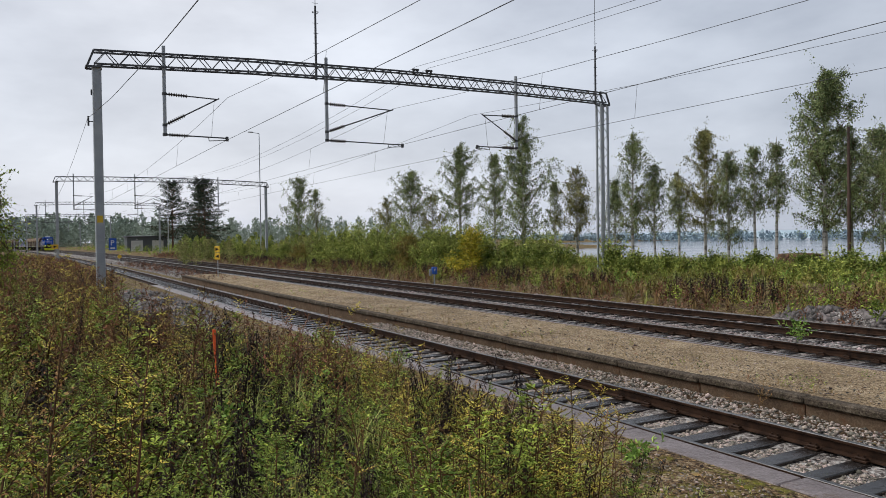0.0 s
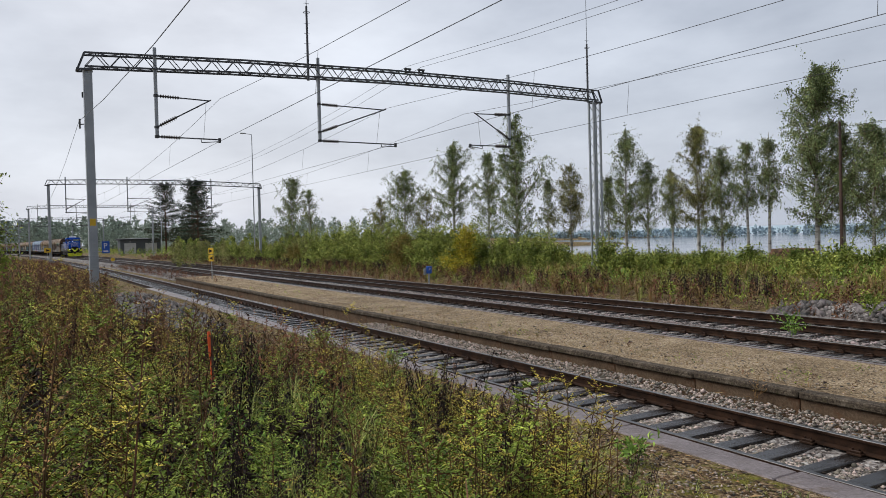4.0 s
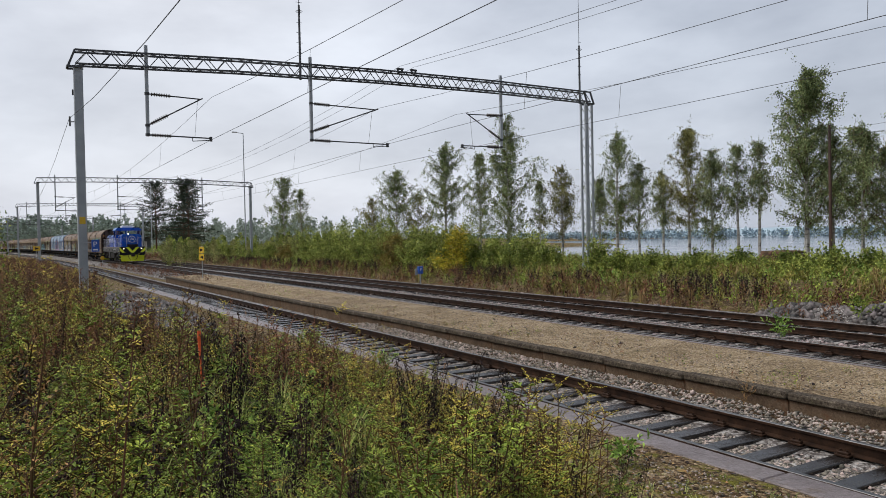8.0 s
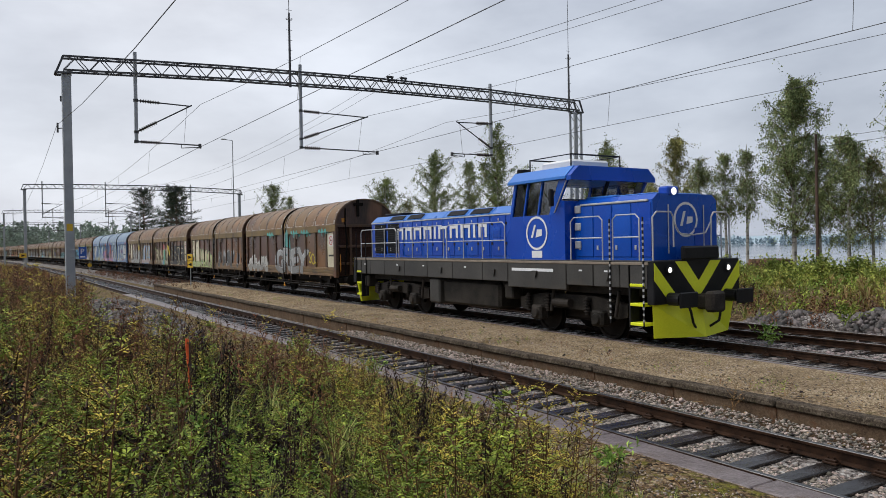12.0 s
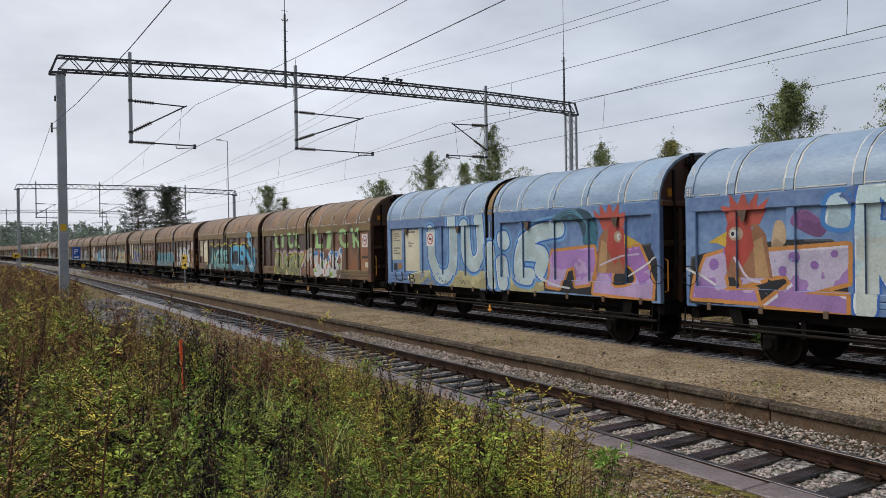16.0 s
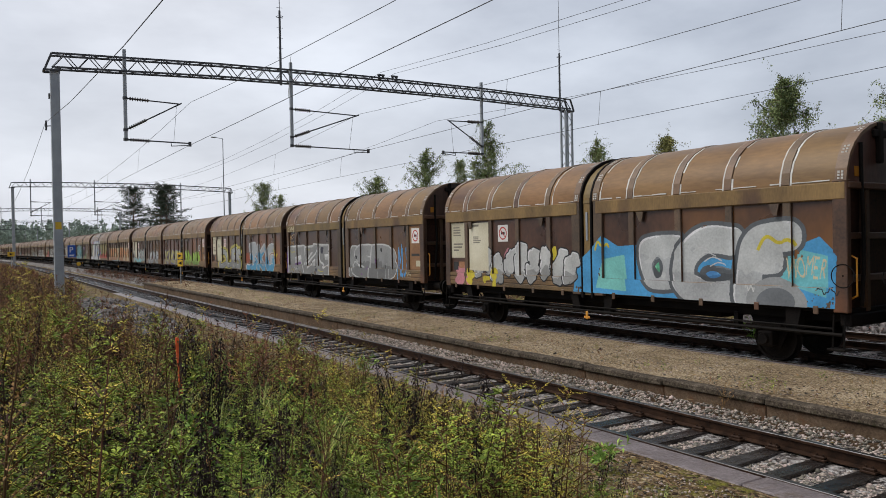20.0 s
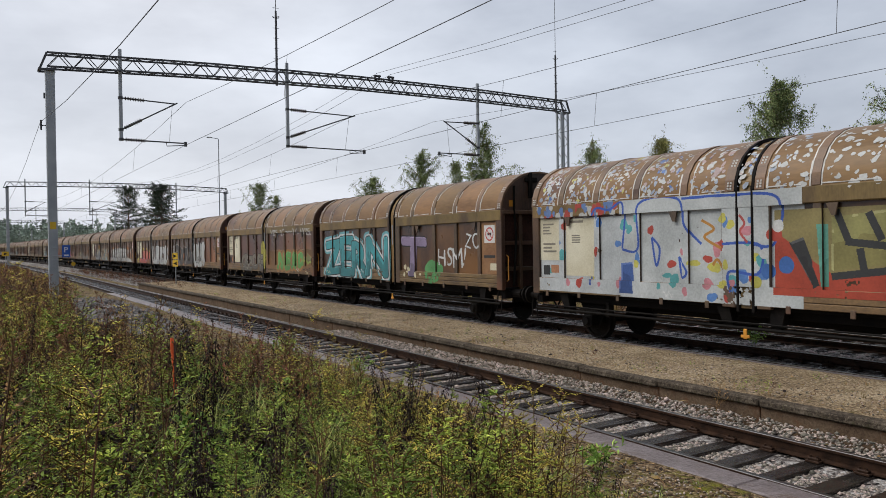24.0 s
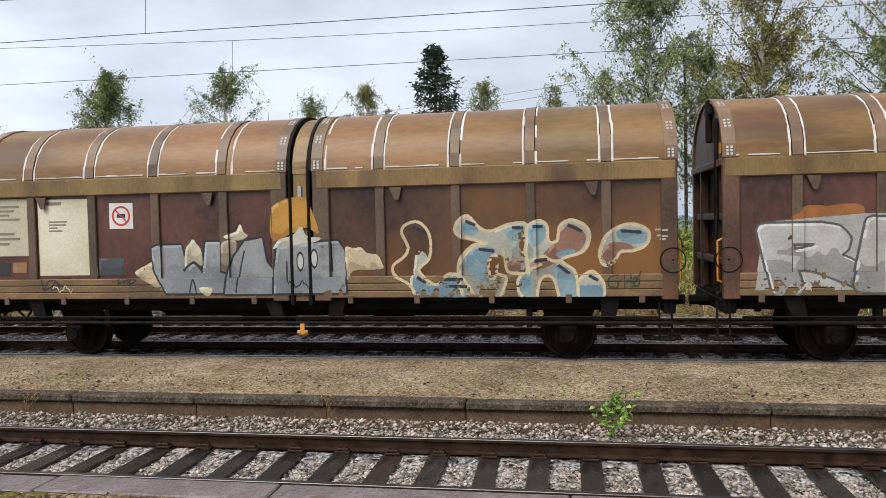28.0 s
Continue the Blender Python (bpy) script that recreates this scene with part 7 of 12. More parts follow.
        fat(u, [[[(1.31, 2.38), (2.16, 2.44), (2.21, 2.15), (1.64, 1.88), (2.36, 1.56), (2.07, 1.22), (0.98, 1.25)]], [[(2.78, 2.37), (2.88, 1.25)], [(3.71, 2.37), (3, 1.83), (3.78, 1.29)]], [[(5.08, 2.36), (4.41, 2.24), (4.17, 1.67), (4.57, 1.26), (5.1, 1.4), (5.11, 1.75), (4.72, 1.77)]]], 0.36, (0.36, 0.38, 0.39), (0.56, 0.57, 0.55), 0.04, (0.06, 0.27, 0.44), layer=2.2, seed=71)
        spots(u, 1.0, 4.8, 1.25, 1.6, 4, 0.10, [(0.03, 0.10, 0.20)], rnd, 3.5)
        shape(u, blob(0.9, 1.8, 0.3, 0.35, rnd), (0.30, 0.07, 0.03), 2)
        wave(u, 5.0, 5.7, 2.1, 0.15, 0.08, YE, 3, 1)
    elif k == 15:
        piece(u, "KADER", -5.9, -0.6, z0, 2.3, (0.46, 0.42, 0.16), DB, rnd=rnd)
        bubbles(u, 0.7, 4.8, z0, 2.2, 6, LI, (0.06, 0.16, 0.02), rnd)
        tag(u, "FIRE", 4.3, 4.9, 2.2, 2.6, W, rnd)
    elif k == 16:
        bubbles(u, -5.8, -0.5, z0, 2.4, 6, WG, (0.25, 0.48, 0.50), rnd)
        spots(u, -5.8, -1, 1.2, 1.5, 14, 0.18, [(0.18, 0.46, 0.50)], rnd, 4)
        piece(u, "BONE", 1.2, 5.0, z0, 2.2, SIL, DG, rnd=rnd)
    elif k == 17:
        shape(u, [(-6.1, 1.25), (5.9, 1.25), (5.9, 2.55), (-6.1, 2.55)], (0.46, 0.36, 0.22), 0.6)
        piece(u, "BD", -5.6, -0.6, 1.25, 2.5, (0.46, 0.20, 0.07), (0.20, 0.07, 0.03), rnd=rnd, fat=0.11)
        piece(u, "EY", 0.6, 5.7, 1.25, 2.5, (0.46, 0.20, 0.07), (0.20, 0.07, 0.03), rnd=rnd, fat=0.11)
        wave(u, -4, 1, 1.18, 0.03, 0.05, (0.15, 0.30, 0.36), 3, 9)
    elif k == 18:
        shape(u, [(-6.2, 1.2), (0.4, 1.2), (0.4, 3.05), (-6.2, 3.05)], (0.50, 0.52, 0.52), 0.4, "whitewashed wagon half")
        shape(u, [(-3.3, 1.17), (1.2, 1.17), (1.2, 3.39), (-3.3, 3.39)], (0.50, 0.52, 0.51), 0.45)
        spots(u, -6.2, -3.4, 3.1, 3.38, 16, 0.09, [(0.46, 0.45, 0.42), RD, (0.12, 0.20, 0.40)], rnd, 1.0)
        spots(u, -6.1, 0.6, 1.25, 3.0, 12, 0.11, [(0.10, 0.22, 0.50), RD, (0.55, 0.50, 0.10), (0.10, 0.36, 0.36), PK], rnd, 1.2)
        brush(u, [(-4.31, 1.39), (-4.2, 3.11), (-3.63, 3.2), (-3.2, 3.31), (-3.29, 2.28)], 0.055, (0.04, 0.10, 0.42), 2.6)
        brush(u, [(-3.29, 2.26), (-2.77, 2.28), (-2.72, 3.28), (-1.63, 3.35), (-1.46, 2.76), (-1.07, 2.37)], 0.055, (0.04, 0.10, 0.42), 2.6)
        brush(u, [(-1.51, 3.34), (-0.37, 3.34), (0.71, 3.23), (0.6, 2.38), (0.18, 2.36)], 0.055, (0.04, 0.10, 0.42), 2.6)
        brush(u, [(-0.52, 2.37), (0.32, 2.34), (0.29, 1.79), (-0.37, 1.8), (-0.3, 1.26)], 0.055, (0.04, 0.10, 0.42), 2.6)
        brush(u, [(-2.4, 2.53), (-2.18, 2.28), (-2.28, 1.9), (-2.4, 2.53)], 0.055, (0.04, 0.10, 0.42), 2.6)
        brush(u, [(-1.65, 2.1), (-1.42, 1.78), (-1.57, 1.67), (-1.65, 2.1)], 0.055, (0.04, 0.10, 0.42), 2.6)
        form(u, [(-3.33, 1.94), (-2.98, 1.97), (-2.92, 1.25), (-3.34, 1.25)], (0.06, 0.12, 0.34), layer=2.4, smooth=False)
        brush(u, [(-1.06, 2.87), (-0.76, 2.68), (-0.99, 2.51), (-0.59, 2.28)], 0.06, (0.48, 0.22, 0.04))
        brush(u, [(-0.79, 1.93), (-0.68, 2.05), (-0.53, 1.84)], 0.06, (0.48, 0.22, 0.04))
        brush(u, [(-0.12, 2.94), (0, 2.77), (-0.1, 2.61), (0.06, 2.39)], 0.05, (0.45, 0.08, 0.07))
        shape(u, blob(0.61, 2.54, 0.14, 0.14, rnd, 20, 0.06), RD, 3.0)
        shape(u, blob(0.42, 2.17, 0.1, 0.1, rnd, 20, 0.06), W, 3.0)
        shape(u, blob(0.83, 1.96, 0.16, 0.16, rnd, 20, 0.06), (0.05, 0.14, 0.40), 3.0)
        shape(u, blob(0.48, 1.84, 0.14, 0.14, rnd, 20, 0.06), (0.05, 0.14, 0.40), 3.0)
        shape(u, blob(0.67, 2.7, 0.12, 0.12, rnd, 20, 0.06), W, 3.0)
        shape(u, blob(0.24, 1.62, 0.12, 0.12, rnd, 20, 0.06), (0.45, 0.42, 0.08), 3.0)
        shape(u, [(0.6, 1.55), (6.0, 1.55), (6.0, 3.0), (0.6, 3.0)], (0.26, 0.21, 0.08), 0.5)
        shape(u, [(0.6, 1.4), (6.1, 1.4), (6.1, 2.4), (4.8, 1.75), (3.3, 1.95), (1.8, 1.75), (0.6, 2.6)], (0.40, 0.06, 0.03), 0.9)
        form(u, [(0.89, 2.38), (1.17, 2.48), (1.5, 1.61), (1.37, 1.54)], (0.035, 0.035, 0.035), layer=1.6, smooth=False)
        form(u, [(1.45, 2.7), (1.64, 2.71), (1.64, 1.59), (1.52, 1.58)], (0.12, 0.34, 0.26), layer=1.7, smooth=False)
        form(u, [(1.7, 2.82), (2.64, 2.92), (2.63, 1.99), (1.69, 1.87)], (0.30, 0.28, 0.10), None, 0.03, (0.24, 0.21, 0.07), layer=1.2, smooth=False)
        brush(u, [(1.78, 2.95), (1.99, 2.42)], 0.13, (0.035, 0.035, 0.035), 2.2)
        brush(u, [(1.94, 2.39), (2.63, 2.31)], 0.13, (0.035, 0.035, 0.035), 2.2)
        brush(u, [(2.34, 2.89), (2.56, 2.41)], 0.13, (0.035, 0.035, 0.035), 2.2)
        brush(u, [(2.19, 2.27), (2.26, 1.88)], 0.13, (0.035, 0.035, 0.035), 2.2)
        brush(u, [(1.69, 1.77), (2.63, 1.89)], 0.13, (0.035, 0.035, 0.035), 2.2)
    elif k == 19:
        piece(u, "ZERN", -6.0, -0.5, z0, 2.75, (0.07, 0.34, 0.36), K, back=(0.16, 0.42, 0.46), rnd=rnd, glow=W)
        piece(u, "T", 0.5, 2.2, z0, 2.8, (0.26, 0.20, 0.30), K, rnd=rnd)
        shape(u, blob(2.7, 1.55, 0.6, 0.35, rnd), GN, 1)
        tag(u, "HSM!", 3.0, 4.6, 1.75, 2.35, W, rnd)
        tag(u, "ZC", 4.6, 5.3, 2.3, 2.75, W, rnd)
        spots(u, 0.8, 2.0, 1.3, 1.8, 5, 0.08, [CR], rnd, 3.6)
    elif k == 20:
        piece(u, "GEZOPE", -4.0, -0.2, z0, 2.05, (0.20, 0.18, 0.14), (0.05, 0.04, 0.035), rnd=rnd, fat=0.05)
        shape(u, blob(-0.1, 2.0, 0.35, 0.8, rnd), (0.42, 0.38, 0.06), 0.8)
        form(u, [(0.26, 2.23), (6.35, 2.33), (6.39, 1.25), (0.24, 1.35)], (0.17, 0.085, 0.03), None, 0.03, (0.20, 0.10, 0.035), layer=0.4, smooth=False)
        fat(u, [[[(1.98, 1.41), (2.03, 2.06), (2.53, 1.43), (2.65, 2.07)]], [[(3.5, 2.02), (3.06, 2.02), (3.02, 1.45), (3.49, 1.47)], [(3.06, 1.73), (3.39, 1.74)]], [[(3.87, 1.48), (3.91, 2.03), (4.22, 1.98), (4.15, 1.81), (3.97, 1.76), (4.3, 1.5)]], [[(4.57, 1.94), (4.6, 1.63), (4.91, 1.57), (5.06, 1.87), (4.83, 2.04), (4.57, 1.94)]]], 0.22, (0.12, 0.34, 0.09), (0.32, 0.16, 0.05), 0.05, (0.10, 0.28, 0.07), (0.36, 0.17, 0.06), 2.0, 101)
        form(u, [(5.19, 1.9), (5.59, 1.98), (5.57, 2.13), (6.17, 1.87), (5.61, 1.61), (5.59, 1.75), (5.19, 1.76)], (0.20, 0.20, 0.08), (0.34, 0.17, 0.06), 0.04, layer=1.9, smooth=False)
        tag(u, "VIZE  2C.", 1.0, 3.0, 2.98, 3.26, W, rnd)
        tag(u, "2C  VIZE", 4.0, 6.1, 2.98, 3.26, W, rnd)
        tag(u, "COPS", 5.2, 6.1, 1.25, 1.45, K, rnd)
        wave(u, 3.1, 3.9, 3.14, 0.03, 0.04, W, 4, 2)
        wave(u, 5.0, 6.0, 1.75, 0.06, 0.1, (0.25, 0.33, 0.07), 2, 1)
    elif k == 21:
        form(u, [(-5.4, 2.61), (-4.53, 2.67), (-3.22, 2.36), (-1.77, 2.57), (-0.52, 2.17), (-0.05, 2.06), (-0.02, 1.39), (-5.28, 1.36)], (0.045, 0.040, 0.040), None, 0.03, (0.06, 0.052, 0.05), layer=0.6)
        brush(u, [(-5.36, 2.63), (-4.53, 2.67), (-4.26, 2.28), (-4.38, 1.65), (-5.09, 1.37)], 0.045, (0.50, 0.45, 0.38))
        brush(u, [(-4.02, 2.58), (-3.34, 2.37), (-3.09, 2.42), (-2.91, 2.61)], 0.045, (0.50, 0.45, 0.38))
        brush(u, [(-2.91, 2.61), (-2.19, 2.45), (-1.75, 2.63)], 0.045, (0.50, 0.45, 0.38))
        brush(u, [(-1.89, 2.4), (-1.84, 1.99), (-2.12, 1.71), (-2.1, 1.3)], 0.045, (0.50, 0.45, 0.38))
        brush(u, [(-3.88, 1.16), (-3.71, 1.67), (-3.16, 2.27)], 0.045, (0.50, 0.45, 0.38))
        brush(u, [(-1.41, 2.28), (-1.39, 1.7)], 0.045, (0.50, 0.45, 0.38))
        brush(u, [(-1.44, 2.24), (-1.19, 1.93), (-1.37, 1.83)], 0.045, (0.50, 0.45, 0.38))
        brush(u, [(-0.74, 1.84), (-0.41, 2.11), (-0.02, 2.04)], 0.045, (0.50, 0.45, 0.38))
        brush(u, [(-0.74, 1.84), (-0.51, 1.61)], 0.045, (0.50, 0.45, 0.38))
        brush(u, [(-5, 2.37), (-4.8, 2.17), (-5.07, 2.2)], 0.045, (0.50, 0.45, 0.38))
        brush(u, [(-5.18, 1.7), (-4.9, 1.97), (-4.98, 1.57)], 0.045, (0.50, 0.45, 0.38))
        form(u, [(-4.92, 1.22), (-4.56, 1.39), (-4.08, 1.25)], (0.42, 0.15, 0.05), layer=2.4)
        form(u, [(-2.87, 1.57), (-2.71, 2.1), (-2.66, 1.81)], (0.42, 0.15, 0.05), layer=2.4)
        form(u, [(-0.84, 1.89), (-0.57, 2.06), (-0.53, 1.72)], (0.42, 0.15, 0.05), layer=2.4)
        form(u, [(-2.85, 1.21), (-2.61, 1.43), (-2.52, 1.22)], (0.42, 0.15, 0.05), layer=2.4)
        form(u, [(-3.83, 2.3), (-3.67, 2.11), (-3.74, 1.92)], (0.42, 0.15, 0.05), layer=2.4)
        fat(u, [[[(0.39, 2.32), (0.39, 1.76), (0.57, 1.41)], [(0.48, 2.37), (0.81, 2.32), (1.08, 1.87), (1.03, 1.53)]], [[(1.38, 2.5), (1.36, 1.4)]], [[(1.75, 2.45), (1.65, 1.88), (1.91, 1.47), (2.09, 1.89)]], [[(2.6, 2.48), (2.23, 2.44), (2.2, 1.89), (2.55, 1.54)]]], 0.56, (0.47, 0.47, 0.45), (0.03, 0.03, 0.03), 0.05, (0.42, 0.42, 0.40), None, 2.0, 111)
        tag(u, "BEER", 0.7, 1.9, 1.4, 1.8, K, rnd)
        tag(u, "DREK", -6.1, -5.7, 2.0, 2.6, W, rnd)
    elif k == 22:
        form(u, [(-5.25, 2.18), (-5.05, 2.38), (-4.46, 2.41), (-4.18, 2.21), (-4.66, 2.08)], (0.56, 0.44, 0.05), layer=1.0)
        form(u, [(-3.94, 2.35), (-3.71, 2.53), (-3.32, 2.38), (-3.1, 2.24), (-3.72, 2.16)], (0.56, 0.44, 0.05), layer=1.0)
        form(u, [(-2.45, 2.36), (-2.19, 2.49), (-1.95, 2.33), (-1.99, 2.17)], (0.56, 0.44, 0.05), layer=1.0)
        form(u, [(-1.5, 2.17), (-1.34, 2.25), (-0.92, 2.2), (-0.93, 2.03)], (0.56, 0.44, 0.05), layer=1.0)
        form(u, [(-6, 1.53), (-5.47, 1.84), (-5.27, 1.64), (-5.38, 1.23), (-6.01, 1.22)], (0.56, 0.44, 0.05), layer=1.0)
        form(u, [(-5.16, 1.98), (-4.09, 2.16), (-3.02, 2.24), (-2.03, 2.22), (-0.92, 2.07), (-0.94, 1.2), (-4.58, 1.2), (-4.97, 1.54)], (0.50, 0.15, 0.10), (0.20, 0.03, 0.04), 0.06, (0.44, 0.12, 0.08), layer=1.4, smooth=False)
        fat(u, [[[(-4.96, 1.83), (-4.47, 1.98), (-4.24, 1.74), (-4.39, 1.4), (-4.82, 1.39)]], [[(-3.8, 1.97), (-3.77, 1.6), (-3.48, 1.44), (-3.33, 1.97)]], [[(-2.65, 2.04), (-3.05, 1.97), (-3.13, 1.63), (-2.73, 1.42)]], [[(-1.88, 1.98), (-2.28, 1.95), (-2.35, 1.45), (-1.84, 1.41)], [(-2.26, 1.72), (-1.96, 1.72)]], [[(-1.48, 1.91), (-1.43, 1.35)]], [[(-1.09, 1.95), (-1.08, 1.36)]]], 0.24, (0.54, 0.17, 0.11), (0.22, 0.03, 0.05), 0.05, (0.50, 0.09, 0.07), None, 2.0, 121)
        shape(u, blob(-5.68, 1.68, 0.18, 0.18, rnd, 20, 0.06), (0.20, 0.26, 0.34), 1.2)
        form(u, [(-3.91, 1.64), (-3.51, 1.55), (-3.64, 1.44)], (0.22, 0.30, 0.42), layer=3.0)
        form(u, [(-2.45, 1.34), (-2.12, 1.46), (-2.01, 1.34)], (0.22, 0.30, 0.42), layer=3.0)
        piece(u, "UERDS", 0.25, 5.7, 1.17, 2.65, (0.50, 0.50, 0.48), (0.05, 0.05, 0.05), rnd=rnd, fat=0.20, label='white swollen letters', wild=0.5, fill2=(0.44, 0.44, 0.42))
        shape(u, blob(5.7, 2.3, 0.18, 0.22, rnd), WG, 2)
        tag(u, "PAY   ME", 2.2, 4.2, 1.25, 1.55, K, rnd)
    elif k == 23:
        shape(u, [(-6.0, 1.25), (3.9, 1.25), (3.2, 1.55), (1.5, 2.5), (-1.2, 2.5), (-4.4, 2.45), (-5.8, 2.35), (-5.9, 1.9)], (0.40, 0.39, 0.36), 0.8)
        piece(u, "REEC", -5.9, -0.4, z0, 2.45, (0.46, 0.45, 0.42), DG, rnd=rnd, fat=0.10)
        piece(u, "ER", 0.0, 3.0, z0, 2.45, (0.46, 0.45, 0.42), DG, rnd=rnd, fat=0.10)
        shape(u, [(3.0, 1.2), (6.0, 1.2), (4.8, 1.5), (2.8, 1.55)], (0.42, 0.41, 0.38), 1.0)
        tag(u, "ZEK.KAP.", 2.95, 3.9, 2.0, 2.3, W, rnd)
        tag(u, "V ONDE ROCK", 4.15, 5.6, 2.05, 2.4, W, rnd)
        tag(u, "iNGA", 4.2, 5.2, 1.25, 1.48, W, rnd)
        for x in (-4.9, -2.2, 3.4):
            shape(u, blob(x, 2.45, 0.5, 0.18, rnd, 24, 0.4), (0.34, 0.13, 0.035), 0.5)
    elif k == 24:
        form(u, [(-0.55, 2.71), (-0.33, 2.9), (0.01, 2.96), (0.17, 2.85), (0.35, 2.31), (0.12, 2.41), (-0.14, 2.32), (-0.55, 2.2)], (0.46, 0.23, 0.035), None, 0.04, (0.36, 0.15, 0.03), layer=1)
        form(u, [(-3.99, 1.92), (-3.48, 1.91), (-3.49, 1.6), (-4, 1.6)], (0.075, 0.08, 0.085), None, 0.04, None, layer=1, smooth=False)
        form(u, [(-1.5, 2.16), (-1.24, 2.18), (-1.34, 1.8), (-1.51, 1.8)], (0.32, 0.27, 0.19), None, 0.04, None, layer=1.1)
        form(u, [(-3.26, 1.63), (-3.04, 1.77), (-2.88, 1.82), (-2.79, 1.59), (-2.66, 1.31), (-2.98, 1.46)], (0.56, 0.44, 0.28), None, 0.04, None, layer=1.2)
        form(u, [(-2.9, 2.08), (-2.75, 2.14), (-2.32, 2.14), (-2.22, 1.7), (-2.09, 1.81), (-1.91, 1.64), (-1.84, 2.19), (-1.56, 2.18), (-1.57, 1.63), (-1.34, 1.57), (-1.46, 1.25), (-2.6, 1.26), (-2.83, 1.65)], (0.27, 0.28, 0.28), (0.02, 0.022, 0.03), 0.04, (0.22, 0.23, 0.24), layer=1.4, smooth=False)
        form(u, [(-1.41, 1.58), (-1.3, 1.9), (-1.09, 2.18), (-0.75, 2.24), (-0.68, 1.82), (-0.51, 1.6), (-0.56, 1.24), (-1.46, 1.24)], (0.27, 0.28, 0.28), (0.02, 0.022, 0.03), 0.04, (0.22, 0.23, 0.24), layer=1.5, smooth=False)
        form(u, [(-0.52, 1.25), (-0.51, 1.63), (-0.44, 2.07), (-0.15, 2.1), (0.18, 2.13), (0.67, 2.17), (0.79, 1.99), (0.82, 1.24)], (0.27, 0.28, 0.28), (0.02, 0.022, 0.03), 0.04, (0.22, 0.23, 0.24), layer=1.6, smooth=False)
        form(u, [(-2.25, 1.71), (-2.24, 2.04), (-2.15, 2.17), (-2.09, 2.24), (-2.01, 2.15), (-1.93, 2.03), (-1.92, 1.76), (-2.09, 1.84)], (0.58, 0.52, 0.36), None, 0.04, None, layer=1.9)
        form(u, [(-1.46, 2.27), (-1.32, 2.34), (-1.23, 2.38), (-1.16, 2.5), (-1.09, 2.35), (-1.02, 2.28), (-1.22, 2.2)], (0.58, 0.52, 0.36), None, 0.04, None, layer=1.9)
        form(u, [(-1.96, 1.35), (-1.7, 1.34), (-1.8, 1.19)], (0.58, 0.52, 0.36), None, 0.04, None, layer=1.9)
        form(u, [(-0.55, 1.98), (-0.41, 2.2), (-0.15, 2.28), (0.02, 2.43), (0.12, 2.27), (0.38, 2.22), (0.18, 2.13), (-0.45, 2.06)], (0.55, 0.52, 0.42), None, 0.04, None, layer=1.9)
        form(u, [(0.8, 2.02), (0.96, 2.03), (1.09, 2.04), (1.21, 1.94), (1.4, 1.91), (1.48, 1.76), (1.46, 1.66), (0.95, 1.63), (0.85, 1.48)], (0.56, 0.44, 0.28), None, 0.04, None, layer=1.9)
        brush(u, [(-2.29, 1.66), (-2.09, 1.81), (-1.91, 1.63)], 0.04, (0.02, 0.022, 0.03), 2.2)
        brush(u, [(-1.09, 2.02), (-1.17, 1.7), (-1.25, 1.26)], 0.03, (0.02, 0.022, 0.03), 2.2)
        brush(u, [(-2.15, 1.26), (-2.08, 1.5), (-2.01, 1.26)], 0.03, (0.02, 0.022, 0.03), 2.2)
        brush(u, [(-0.26, 1.82), (-0.27, 1.44)], 0.03, (0.02, 0.022, 0.03), 2.2)
        brush(u, [(0.54, 2.11), (0.56, 1.62)], 0.03, (0.02, 0.022, 0.03), 2.2)
        shape(u, blob(-0.01, 1.81, 0.069, 0.184, rnd, 18, 0.03), (0.02, 0.022, 0.03), 2.4)
        shape(u, blob(-0.01, 1.81, 0.051, 0.136, rnd, 18, 0.03), (0.50, 0.49, 0.44), 2.5)
        shape(u, blob(0.25, 1.86, 0.069, 0.184, rnd, 18, 0.03), (0.02, 0.022, 0.03), 2.4)
        shape(u, blob(0.25, 1.86, 0.051, 0.136, rnd, 18, 0.03), (0.50, 0.49, 0.44), 2.5)
        brush(u, [(-3.59, 1.54), (-3.52, 1.56), (-3.57, 1.49), (-3.51, 1.45), (-3.59, 1.44)], 0.022, (0.02, 0.022, 0.03), 3)
        brush(u, [(-3.47, 1.53), (-3.46, 1.45), (-3.38, 1.53), (-3.37, 1.44)], 0.022, (0.02, 0.022, 0.03), 3)
        brush(u, [(-3.32, 1.54), (-3.34, 1.44), (-3.21, 1.49), (-3.3, 1.53)], 0.022, (0.02, 0.022, 0.03), 3)
        brush(u, [(-5.16, 1.54), (-5.11, 1.33), (-5.02, 1.48), (-4.87, 1.51), (-4.95, 1.33), (-4.78, 1.41), (-4.87, 1.53), (-4.58, 1.55)], 0.022, (0.02, 0.022, 0.03), 3)
        brush(u, [(-5.1, 1.31), (-4.83, 1.43), (-4.58, 1.34)], 0.022, (0.02, 0.022, 0.03), 3)
        form(u, [(2.08, 1.93), (2.2, 1.95), (2.29, 1.81), (2.13, 1.62), (2.43, 1.38), (2.64, 1.55), (2.86, 1.52), (3.05, 1.28), (3.08, 1.16), (2.15, 1.16), (1.98, 1.4), (2.04, 1.68)], (0.40, 0.40, 0.33), None, 0.04, (0.16, 0.26, 0.31), layer=1)
